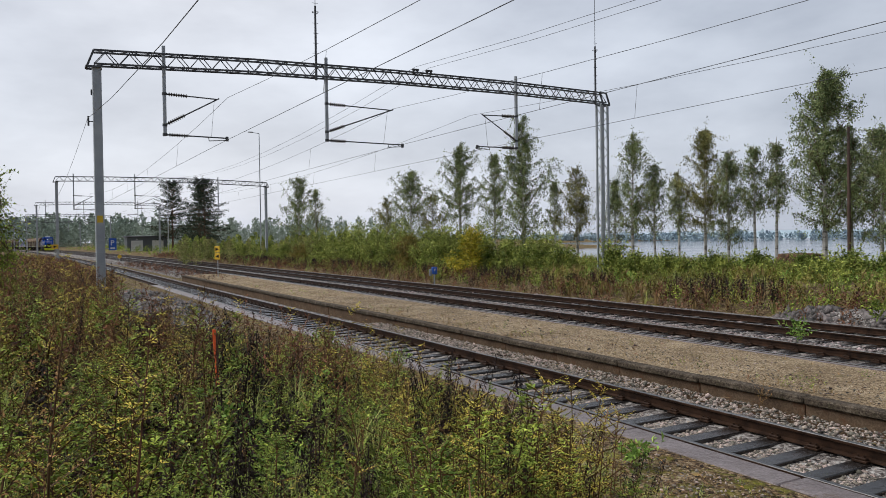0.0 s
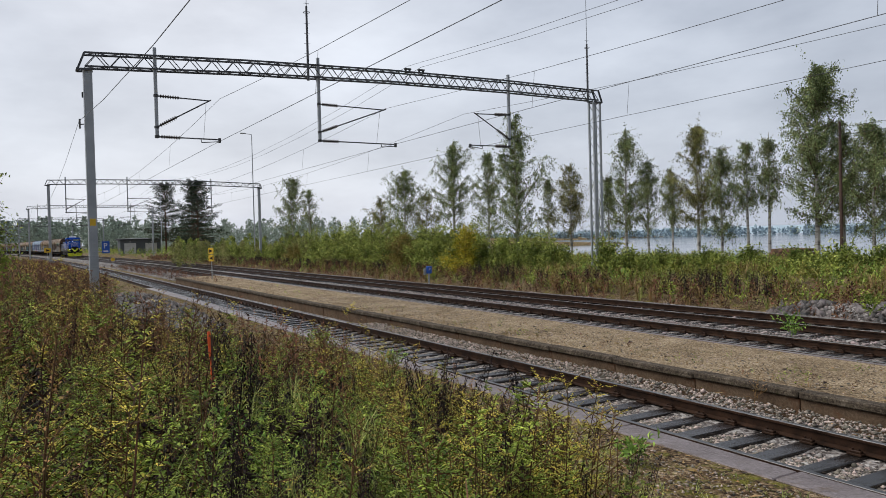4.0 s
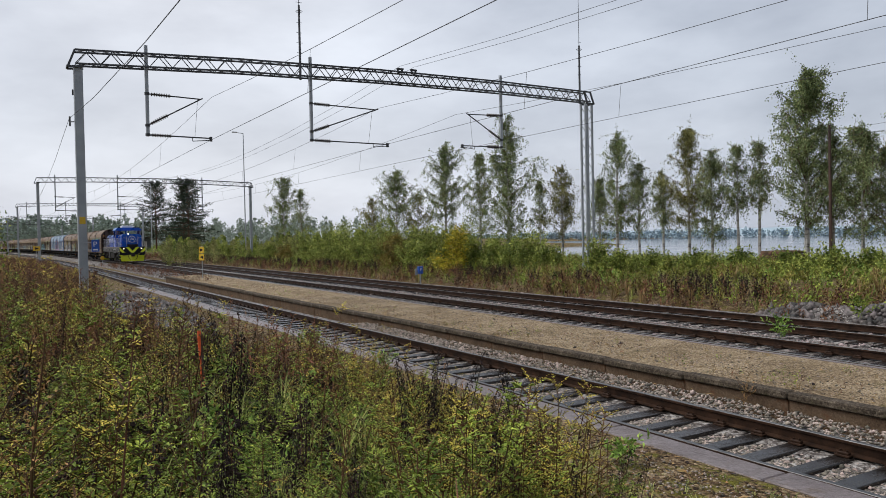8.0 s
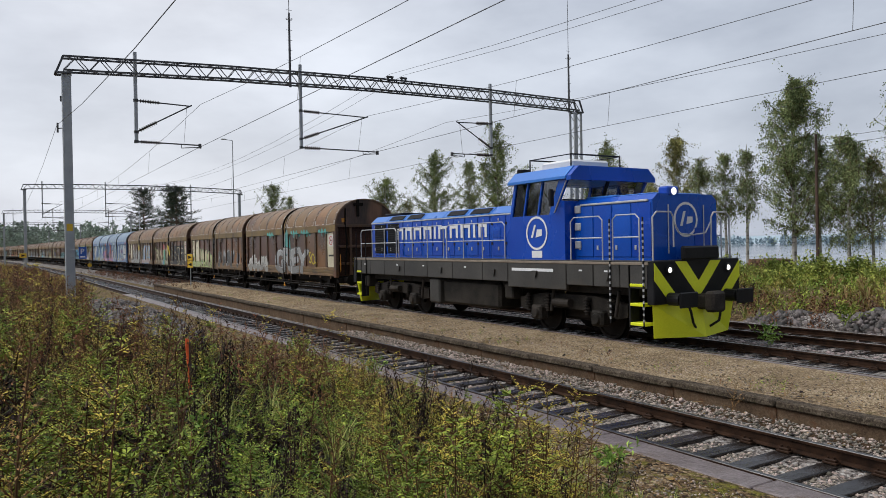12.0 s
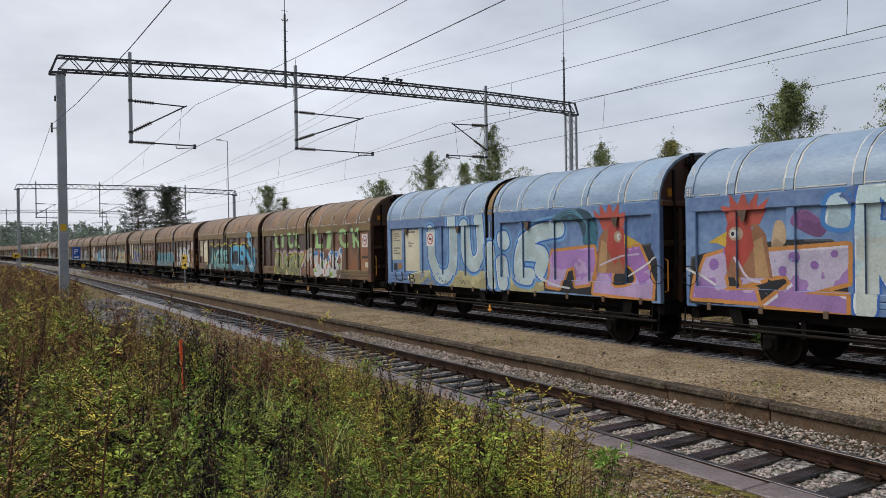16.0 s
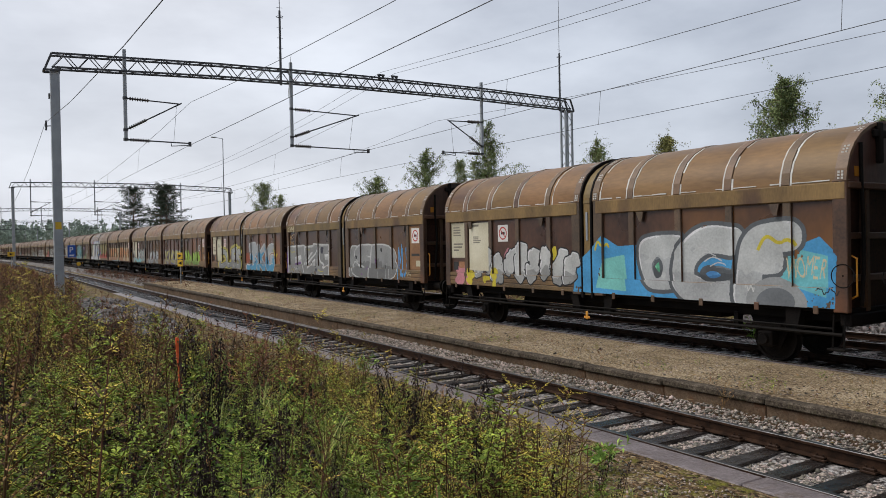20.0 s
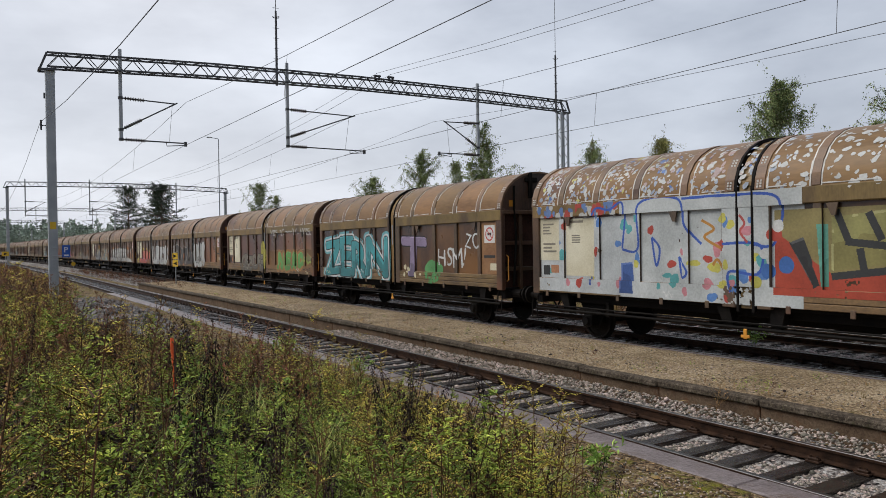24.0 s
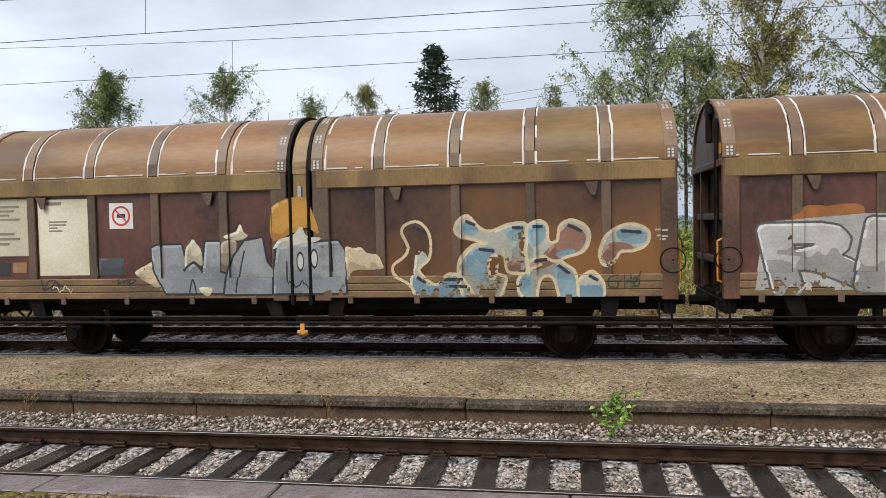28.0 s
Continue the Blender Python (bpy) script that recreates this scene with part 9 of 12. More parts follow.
def herb(rs, h, branches, per, ll, lw, spread, start=0.15, droop=0.0, top=1.0):
    """One upright herb: a leaning stem, side shoots and small leaves. Returns stems and leaves."""
    lean = rs.normal(0, 0.17, 2)
    t = np.linspace(start, 1.0, branches)
    base = np.stack([lean[0] * t ** 2 * h, lean[1] * t ** 2 * h, t * h], 1)
    az = np.arange(branches) * 2.4 + rs.uniform(0, 6)
    reach = spread * (1.15 - t) * rs.uniform(0.6, 1.2, branches)
    tip = base + np.stack([np.cos(az) * reach, np.sin(az) * reach, reach * rs.uniform(0.5, 1.3, branches) - droop * reach], 1)
    segs = [stems(np.zeros((1, 3)), base[branches // 2][None], [0.0055], [0.004]), stems(base[branches // 2][None], base[-1][None], [0.004], [0.002]), ribbons(base, tip, np.full(branches, 0.0020), np.full(branches, 0.0010))]
    k = np.repeat(np.arange(branches), per)
    s = rs.uniform(0.1, 1.05, branches * per)[:, None]
    pos = base[k] * (1 - s) + tip[k] * s
    d = unit((tip - base)[k] * 0.6 / (np.linalg.norm((tip - base)[k], axis=1)[:, None] + 1e-6) + rs.normal(0, 0.7, (len(k), 3)) + np.array([0, 0, 0.15 - droop]))
    size = (1.15 - 0.55 * top * t[k]) * rs.uniform(0.6, 1.25, len(k))
    return merge(segs), leaves(pos, d, ll * size, lw * size, rs, droop < 0.2)


def blades(rs, n, h, w, spread):
    """A tuft of bent grass blades."""
    az = rs.uniform(0, 6.283, n)
    out = np.stack([np.cos(az), np.sin(az)], 1)
    b = np.concatenate([out * rs.uniform(0, 0.06, (n, 1)), np.zeros((n, 1))], 1)
    hh = h * rs.uniform(0.5, 1.1, n)
    lean = spread * rs.uniform(0.2, 1, n)
    m = b + np.stack([out[:, 0] * lean * 0.35, out[:, 1] * lean * 0.35, hh * 0.65], 1)
    t = b + np.stack([out[:, 0] * lean, out[:, 1] * lean, hh * rs.uniform(0.75, 1.0, n)], 1)
    s = np.stack([-out[:, 1], out[:, 0], np.zeros(n)], 1) * w / 2
    v = np.stack([b - s, b + s, m + s, m - s, t + s * 0.15, t - s * 0.15], 1).reshape(-1, 3)
    o = 6 * np.arange(n)[:, None]
    f = np.concatenate([o + np.array([[0, 1, 2, 3]]), o + np.array([[3, 2, 4, 5]])])
    return v, f


def scatter(protos, xy, zz, scale, rs):
    """Copies prototypes to places, with a turn and a size each, into one array."""
    V, F, o = [], [], 0
    pick = rs.randint(0, len(protos), len(xy))
    for k, (v, f) in enumerate(protos):
        idx = np.where(pick == k)[0]
        if not len(idx):
            continue
        a = rs.uniform(0, 6.283, len(idx))
        c, s = np.cos(a)[:, None], np.sin(a)[:, None]
        sc = scale[idx][:, None]
        x = (v[None, :, 0] * c - v[None, :, 1] * s) * sc + xy[idx, 0][:, None]
        y = (v[None, :, 0] * s + v[None, :, 1] * c) * sc + xy[idx, 1][:, None]
        z = v[None, :, 2] * sc + zz[idx][:, None]
        V.append(np.stack([x, y, z], 2).reshape(-1, 3))
        F.append((f[None] + (len(v) * np.arange(len(idx)))[:, None, None] + o).reshape(-1, f.shape[1]))
        o += len(v) * len(idx)
    return np.concatenate(V), np.concatenate(F)


def edge_of_weeds(x):
    """How far towards the siding the weeds of the near bank reach."""
    return np.interp(x, [-46, -30, -20, -13, -8.5, -5.5, -3.4, -2.2, -1.4], [5.2, 5.3, 5.7, 5.6, 5.0, 4.1, 3.2, 2.4, 1.2])


def bank_places(rs, n, x0, x1, near=1.9, keep=None):
    x = x1 + (x0 - x1) * rs.rand(n) ** 1.5
    top = edge_of_weeds(x)
    y = -3.0 + (top + 3.0) * rs.rand(n)
    ok = (np.hypot(x, y) > near) & (x < -0.6 + 0.4 * y)
    if keep is not None:
        ok &= keep(x, y)
    # the heap of stones by the mast stays clear
    ok &= ((x + 29.0) / 10.5) ** 2 + ((y - 4.2) / 1.3) ** 2 > 1
    ok &= (x > -13.5) | (y < -0.105 * x) | (rs.rand(n) < 0.06)
    x, y = x[ok], y[ok]
    return np.stack([x, y], 1), ground_z(x, y) - 0.03


def weeds(name, label, mats, makers, count, x0, x1, seed, near=1.9, keep=None, size=(0.7, 1.2)):
    rs = np.random.RandomState(seed)
    protos = [mk(rs) for mk in makers for _ in range(3)]
    xy, zz = bank_places(rs, count, x0, x1, near, keep)
    gx, gy = xy[:, 0], xy[:, 1]
    drift = 0.86 + 0.22 * np.sin(gx * 1.7 + 1.2 * np.sin(gy * 1.1)) * np.sin(gy * 2.3 - gx * 0.6) + 0.14 * np.sin(gx * 4.1 + gy * 3.3)
    sc = rs.uniform(*size, len(xy)) * drift * np.interp(edge_of_weeds(xy[:, 0]) - xy[:, 1], [0, 1.2], [0.7, 1.0])
    st = rs.get_state()
    for part_no, mat in enumerate(mats):
        rs.set_state(st)
        v, f = scatter([p[part_no] for p in protos], xy, zz, sc, rs)
        tagged(new(name if part_no else name + "_stalks", cloud_mesh(name, v, f, mat)), label, "weeds", kind="stuff")


def patch(ph, lo, reach=None):
    """Plants of a kind stand in drifts: a wavy field over the bank decides where."""
    def keep(x, y):
        g = np.sin(x * 0.9 + ph) * np.sin(y * 1.5 - x * 0.5 + 2.1 * ph) + 0.6 * np.sin(x * 2.3 - y * 1.9 + 3.3 * ph)
        d = np.hypot(x, y)
        ok = g > lo
        if reach == "close":
            ok &= d < 7.5
        elif reach == "beyond":
            ok &= d >= 7.5
        return ok
    return keep


def mugwort(rs, h, sprays, pairs, ll, lw, spread, start=0.12):
    """A branching herb whose side shoots carry paired leaflets that lie flat, thinning out to the tip."""
    lean = rs.normal(0, 0.15, 2)
    t = start + (1 - start) * np.sort(rs.rand(sprays)) ** 0.8
    base = np.stack([lean[0] * t ** 2 * h, lean[1] * t ** 2 * h, t * h], 1)
    az = np.arange(sprays) * 2.4 + rs.normal(0, 0.4, sprays)
    reach = spread * (1.12 - t) ** 0.7 * rs.uniform(0.55, 1.25, sprays)
    out = np.stack([np.cos(az), np.sin(az), np.zeros(sprays)], 1)
    tip = base + out * reach[:, None] + np.stack([np.zeros(sprays), np.zeros(sprays), reach * rs.uniform(0.15, 1.0, sprays)], 1)
    segs = [stems(np.zeros((1, 3)), base[-1][None], [0.0055], [0.0018]), ribbons(base, tip, np.full(sprays, 0.0022), np.full(sprays, 0.0010))]
    k = np.repeat(np.arange(sprays), pairs * 2)
    q = np.tile(np.repeat(np.linspace(0.22, 1.0, pairs), 2), sprays)[:, None]
    side = np.tile(np.array([1.0, -1.0]), sprays * pairs)[:, None]
    along = unit((tip - base)[k])
    across = unit(np.cross(along, np.array([[0, 0, 1.0]])) + 1e-6)
    pos = base[k] * (1 - q) + tip[k] * q
    d = unit(along * 0.75 + across * side * 0.85 + rs.normal(0, 0.22, (len(k), 3)) - np.array([0, 0, 0.12]))
    size = (1.2 - 0.75 * q[:, 0]) * (1.1 - 0.55 * t[k]) * rs.uniform(0.7, 1.25, len(k))
    return merge(segs), leaves(pos, d, ll * size, lw * size, rs, True)


def seedhead(rs, h, n, per, spread):
    """A dry stalk with a plume of fine seed sprays over its upper half."""
    return herb(rs, h, n, per, 0.020, 0.009, spread, 0.42)


def dock(rs, h):
    """A dead dock: a straight stem thickly hung with curled, drooping black leaves."""
    n = 90
    t = 0.42 + 0.58 * np.linspace(0, 1, n) ** 0.9
    lean = rs.normal(0, 0.10, 2)
    base = np.stack([lean[0] * t ** 2 * h, lean[1] * t ** 2 * h, t * h], 1)
    az = np.arange(n) * 2.4
    out = np.stack([np.cos(az), np.sin(az), np.zeros(n)], 1)
    size = (1.15 - 0.65 * t) * rs.uniform(0.7, 1.3, n)
    knee = base + out * (0.030 * size)[:, None] + np.stack([np.zeros(n), np.zeros(n), 0.012 * size], 1)
    a = leaves(base, unit(knee - base), 0.040 * size, 0.018 * size, rs, True)
    b = leaves(knee, unit(out * 0.45 + rs.normal(0, 0.25, (n, 3)) - np.array([0, 0, 1.0])), 0.055 * size, 0.018 * size, rs)
    return stems(np.zeros((1, 3)), base[-1][None], [0.0065], [0.0025]), merge([a, b])


MUG = ("stalk", "leaf_green")
weeds("green_weeds", "dense green mugwort on the bank", MUG, [lambda rs: mugwort(rs, 0.80, 26, 7, 0.046, 0.017, 0.30), lambda rs: mugwort(rs, 0.50, 20, 7, 0.055, 0.021, 0.28, 0.05)], 1000, -9, -0.8, 21, keep=patch(0.3, -0.55, "close"))
weeds("green_weeds", "dense green mugwort on the bank", MUG, [lambda rs: mugwort(rs, 0.85, 16, 5, 0.075, 0.028, 0.30)], 700, -26, -4, 27, keep=patch(0.3, -0.1, "beyond"))
weeds("yellow_weeds", "yellowing feathery weeds on the bank", ("stalk", "leaf_yellow"), [lambda rs: mugwort(rs, 0.98, 28, 8, 0.030, 0.010, 0.24, 0.15)], 620, -9, -1.0, 22, keep=patch(1.9, -0.15, "close"))
weeds("yellow_weeds", "yellowing feathery weeds on the bank", ("stalk", "leaf_yellow"), [lambda rs: mugwort(rs, 1.05, 18, 6, 0.052, 0.018, 0.26, 0.15)], 1000, -34, -4, 28, keep=patch(1.9, 0.0, "beyond"))
weeds("brown_weeds", "withered brown seed stalks on the bank", ("stalk", "leaf_brown"), [lambda rs: seedhead(rs, 1.10, 26, 11, 0.20), lambda rs: seedhead(rs, 0.95, 22, 10, 0.25)], 420, -9, -1.2, 23, keep=patch(4.0, 0.05, "close"), size=(0.6, 1.1))
weeds("brown_weeds", "withered brown seed stalks on the bank", ("stalk", "leaf_brown"), [lambda rs: herb(rs, 1.10, 16, 7, 0.038, 0.015, 0.26, 0.35)], 1300, -46, -4, 29, keep=patch(4.0, -0.2, "beyond"), size=(0.6, 1.15))
weeds("red_brown_weeds", "dark reddish fireweed gone to seed on the bank", ("redweed", "redweed"), [lambda rs: herb(rs, 1.0, 15, 5, 0.085, 0.020, 0.18, 0.2, 0.3)], 900, -46, -8, 24)
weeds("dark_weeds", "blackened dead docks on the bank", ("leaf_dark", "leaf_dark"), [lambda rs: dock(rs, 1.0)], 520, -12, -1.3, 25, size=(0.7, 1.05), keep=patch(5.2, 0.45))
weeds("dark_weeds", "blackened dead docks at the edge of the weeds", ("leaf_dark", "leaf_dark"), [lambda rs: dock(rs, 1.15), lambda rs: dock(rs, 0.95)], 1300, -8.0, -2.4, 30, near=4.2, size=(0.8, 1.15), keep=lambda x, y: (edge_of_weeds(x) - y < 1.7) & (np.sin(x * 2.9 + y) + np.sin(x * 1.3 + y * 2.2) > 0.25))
edge_clump = lambda x, y: (edge_of_weeds(x) - y < 1.3) & (edge_of_weeds(x) - y > 0.15) & (np.sin(x * 2.1 + 0.7) + 0.6 * np.sin(x * 4.7) > -0.35)
weeds("yellow_weeds", "tall yellow-green weeds at the edge of the bank", ("stalk", "leaf_yellow"), [lambda rs: mugwort(rs, 0.98, 26, 8, 0.032, 0.011, 0.24, 0.12)], 800, -10.5, -2.6, 34, keep=edge_clump, size=(0.95, 1.35))
weeds("green_weeds", "tall green weeds at the edge of the bank", MUG, [lambda rs: mugwort(rs, 0.88, 24, 7, 0.044, 0.016, 0.27)], 620, -10.5, -2.4, 35, keep=edge_clump, size=(0.95, 1.25))
# Low dead leaves, near black so that their colour deepens the shaded gaps.
weeds("dead_undergrowth", "dark dead leaves low among the weeds, added to deepen the shaded gaps", ("leaf_dark", "leaf_dark"), [lambda rs: herb(rs, 0.42, 14, 6, 0.075, 0.034, 0.26, 0.05, 0.3)], 1500, -20, -0.9, 36, size=(0.6, 1.1))
weeds("fresh_weeds", "fresh bright green leafy plants on the bank", ("leaf_bright", "leaf_bright"), [lambda rs: herb(rs, 0.45, 14, 7, 0.062, 0.036, 0.26, 0.05)], 520, -16, -1.2, 26, size=(0.5, 1.1), keep=patch(2.7, 0.15))


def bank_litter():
    """A near-black sheet over the soil, its colour standing in for shade under the weeds."""
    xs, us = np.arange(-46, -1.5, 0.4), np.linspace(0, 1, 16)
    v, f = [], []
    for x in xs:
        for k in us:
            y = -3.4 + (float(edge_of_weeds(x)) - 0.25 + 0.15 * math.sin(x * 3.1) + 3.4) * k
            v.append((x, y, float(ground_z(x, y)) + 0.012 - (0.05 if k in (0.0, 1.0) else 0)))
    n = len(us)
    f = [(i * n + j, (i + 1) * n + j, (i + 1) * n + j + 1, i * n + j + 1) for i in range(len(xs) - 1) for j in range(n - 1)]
    tagged(new("bank_litter", cloud_mesh("bank_litter", v, f, "litter", True)), "near-black humus-toned sheet that paints in the shade under the weeds", "litter", kind="structure")


# Humus tones kept near black: the shade between the weeds is in this colour.
MAT["litter"] = pebbled("weed_shade_ground", [(0.004, 0.003, 0.002), (0.012, 0.009, 0.005), (0.028, 0.020, 0.011), (0.055, 0.040, 0.022)], 24, 0.95, 1.0, 0.04, 1.5, (0.02, 0.024, 0.008), 0.6, 0.5)
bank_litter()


def bank_grass():
    rs = np.random.RandomState(31)
    protos = [blades(rs, 22, 0.5, 0.008, 0.35) for _ in range(5)]
    xy, zz = bank_places(rs, 1000, -30, -0.4, 1.5)
    v, f = scatter(protos, xy, zz, rs.uniform(0.5, 1.3, len(xy)), rs)
    tagged(new("bank_grass", cloud_mesh("bank_grass", v, f, "grass")), "long bent grass between the weeds", "grass", kind="stuff")
    # short moss and grass on the bare strip by the slabs
    x = rs.uniform(-16, 6, 2600)
    y = np.interp(rs.rand(2600), [0, 1], [0, 1]) * (6.3 - np.minimum(edge_of_weeds(x), 5.4)) + np.minimum(edge_of_weeds(x), 5.4)
    clump = np.sin(x * 1.3) * np.sin(y * 2.1 + x) + rs.normal(0, 0.5, 2600)
    ok = (clump > 0.25) & (y < 6.31)
    x, y = x[ok], y[ok]
    protos = [blades(rs, 10, 0.10, 0.006, 0.10) for _ in range(4)]
    v, f = scatter(protos, np.stack([x, y], 1), ground_z(x, y) - 0.01, rs.uniform(0.4, 1.3, len(x)), rs)
    tagged(new("short_grass", cloud_mesh("short_grass", v, f, "grass")), "short thin grass on the bare strip", "grass", kind="stuff")


bank_grass()


def single_plant(x, y, z, h, name, label, mat, seed, per=10, ll=0.06, lw=0.03, spread=0.3, n=16):
    rs = np.random.RandomState(seed)
    st, lv = herb(rs, h, n, per, ll, lw, spread, 0.05)
    p = empty(name, (x, y, z))
    part("stem", cloud_mesh("stem", *st, mat), None, p)
    part("foliage", cloud_mesh("foliage", *lv, mat), None, p)
    tagged(p, label, "plant")


single_plant(-5.95, 5.75, 0.0, 0.22, "low_plant", "low pale green rosette on the bare strip", "leaf_bright", 41, 14, 0.08, 0.03, 0.30)
single_plant(0.95, 9.55, -0.2, 0.5, "yellow_flowered_weed", "leafy green weed in the ballast below the platform", "leaf_bright", 42, 12, 0.085, 0.05, 0.4)
single_plant(-12.6, 6.15, 0.0, 0.35, "leafy_weed", "bushy green weed by the stone strip", "leaf_bright", 43, 14, 0.07, 0.03, 0.3)
single_plant(-16.4, 5.95, 0.0, 0.4, "leafy_weed", "bushy green weed by the stone strip", "leaf_bright", 44, 14, 0.08, 0.03, 0.35)
single_plant(-11.3, 16.3, -0.1, 0.45, "leafy_weed", "green weed growing between the main tracks", "leaf_bright", 45, 14, 0.10, 0.05, 0.45)
single_plant(-7.6, 10.0, -0.2, 0.5, "dry_weed", "thin brown weed below the platform edge", "leaf_brown", 46, 8, 0.04, 0.012, 0.2)
single_plant(-2.9, 10.0, -0.2, 0.4, "dry_weed", "thin brown weed below the platform edge", "leaf_brown", 47, 8, 0.04, 0.012, 0.2)
single_plant(-11.6, 20.3, 0.1, 0.5, "leafy_weed", "green weed beside the heap of stones", "leaf_green", 48, 14, 0.12, 0.05, 0.5)
single_plant(-8.6, 20.2, 0.1, 0.5, "leafy_weed", "green weed beside the heap of stones", "leaf_green", 49, 14, 0.12, 0.05, 0.5)


def platform_weeds():
    rs = np.random.RandomState(52)
    n = 260
    x = rs.uniform(-50, 12, n)
    y = np.where(rs.rand(n) < 0.6, rs.uniform(10.5, 10.8, n), rs.uniform(10.6, 13.0, n))
    protos = [blades(rs, 8, 0.12, 0.006, 0.12) for _ in range(4)]
    v, f = scatter(protos, np.stack([x, y], 1), np.full(n, 0.06), rs.uniform(0.4, 1.2, n), rs)
    tagged(new("platform_tufts", cloud_mesh("platform_tufts", v, f, "straw")), "sparse dry tufts on the platform gravel", "grass", kind="stuff")
    n = 420
    x, y = rs.uniform(-100, -47, n), rs.uniform(10.3, 12.9, n)
    y += -np.where(x < -60, (x + 60) ** 2 / 7200, 0)
    protos = [herb(rs, 0.45, 10, 6, 0.09, 0.03, 0.2)[1] for _ in range(3)]
    v, f = scatter(protos, np.stack([x, y], 1), np.full(n, -0.3), rs.uniform(0.5, 1.3, n), rs)
    tagged(new("track_weeds", cloud_mesh("track_weeds", v, f, "redweed")), "brownish weeds between the tracks past the platform", "weeds", kind="stuff")


platform_weeds()


def fallen_leaves():
    """Dead leaves, bark and twigs lying on the platform, the bare strip and the ballast."""
    rs = np.random.RandomState(57)
    for name, mat, n, big in (("fallen_leaves", "leaf_brown", 1500, 0.035), ("dark_debris", "leaf_dark", 1500, 0.05), ("dry_straw_bits", "straw", 1300, 0.09)):
        x = rs.uniform(-26, 9, n)
        zone = rs.rand(n)
        lo = np.minimum(edge_of_weeds(np.minimum(x, -1.4)), 5.2)
        y = np.where(zone < 0.45, 10.46 + rs.beta(0.8, 1.6, n) * 2.6, np.where(zone < 0.85, lo + rs.rand(n) * (6.5 - lo), rs.uniform(8.8, 10.1, n)))
        z = np.where(zone < 0.45, 0.074, np.where(zone < 0.85, ground_z(x, y) + 0.012, -0.165))
        a = rs.uniform(0, 6.283, n)
        d = unit(np.stack([np.cos(a), np.sin(a), rs.normal(0, 0.12, n)], 1))
        ln = big * rs.lognormal(0, 0.4, n)
        up = np.stack([-np.sin(a), np.cos(a), rs.normal(0, 0.25, n)], 1) * (ln * (0.3 if big < 0.08 else 0.05))[:, None]
        p = np.stack([x, y, z], 1)
        lift = np.array([0, 0, 0.012])
        v = np.stack([p, p + d * ln[:, None] * 0.5 + up + lift, p + d * ln[:, None], p + d * ln[:, None] * 0.5 - up + lift * 0.3], 1).reshape(-1, 3)
        tagged(new(name, cloud_mesh(name, v, np.arange(4 * n).reshape(n, 4), mat)), "small dead leaves and straw lying on gravel and soil", "litter", kind="stuff")
    n = 420
    x = rs.uniform(-40, 10, n)
    y = 10.5 + rs.beta(0.7, 2.2, n) * 2.4
    for name, mat, k in (("red_platform_weeds", "redweed", 0), ("green_platform_weeds", "leaf_green", 1)):
        sel = (np.arange(n) % 2 == k) & (np.sin(x * 0.8 + 2 * k) + rs.normal(0, 0.5, n) > 0.1)
        protos = [herb(rs, 0.16, 7, 5, 0.03, 0.012, 0.10, 0.05)[1] for _ in range(3)]
        v, f = scatter(protos, np.stack([x[sel], y[sel]], 1), np.full(int(sel.sum()), 0.062), rs.uniform(0.4, 1.3, int(sel.sum())), rs)
        tagged(new(name, cloud_mesh(name, v, f, mat)), "tiny weeds rooted in the platform gravel", "weeds", kind="stuff")


fallen_leaves()


def field(name, label, mat, makers, n, x0, x1, y0, y1, seed, size=(0.7, 1.3), patch=0.0):
    rs = np.random.RandomState(seed)
    x, y = rs.uniform(x0, x1, n), rs.uniform(y0, y1, n)
    if patch:
        g = np.sin(x * 0.31 + seed) * np.sin(y * 0.47 + seed * 2) + 0.5 * np.sin(x * 0.83 + y * 0.5)
        ok = g + rs.normal(0, 0.3, n) > patch
        x, y = x[ok], y[ok]
    y = y - np.where(x < -60, (x + 60) ** 2 / 7200, 0)
    protos = [mk(rs) for mk in makers for _ in range(3)]
    v, f = scatter(protos, np.stack([x, y], 1), ground_z(x, y) - 0.05, rs.uniform(*size, len(x)), rs)
    tagged(new(name, cloud_mesh(name, v, f, mat)), label, "field", kind="stuff")


tall = lambda rs: herb(rs, 0.85, 10, 4, 0.16, 0.055, 0.26)[1]
low = lambda rs: herb(rs, 0.55, 9, 4, 0.16, 0.065, 0.30, 0.05)[1]
field("field_weeds_green", "green weeds on the meadow beyond the tracks", "leaf_green", [tall, low], 2900, -76, 24, 21.6, 46, 61, (0.55, 1.0))
field("field_weeds_yellow", "yellow-green weeds on the meadow beyond the tracks", "field_yellow", [tall, low], 3300, -76, 24, 21.6, 46, 62, (0.55, 1.05))
field("field_weeds_light", "light green nettles on the meadow beyond the tracks", "leaf_bright", [low], 1500, -90, 24, 22, 46, 63, patch=0.35)
field("field_weeds_red", "dark reddish brown weeds along the far ballast", "redweed", [tall], 3400, -140, 24, 20.7, 24.4, 64, (0.45, 0.95), -0.4)
field("field_weeds_straw", "dry straw-coloured grass on the meadow", "straw", [lambda rs: blades(rs, 16, 0.7, 0.02, 0.4)], 2600, -60, 24, 21.2, 34, 65, patch=0.25)
field("field_grass", "long grass on the meadow beyond the tracks", "grass", [lambda rs: blades(rs, 7, 0.75, 0.03, 0.5)], 3800, -90, 24, 21.4, 46, 66, (0.5, 0.95))
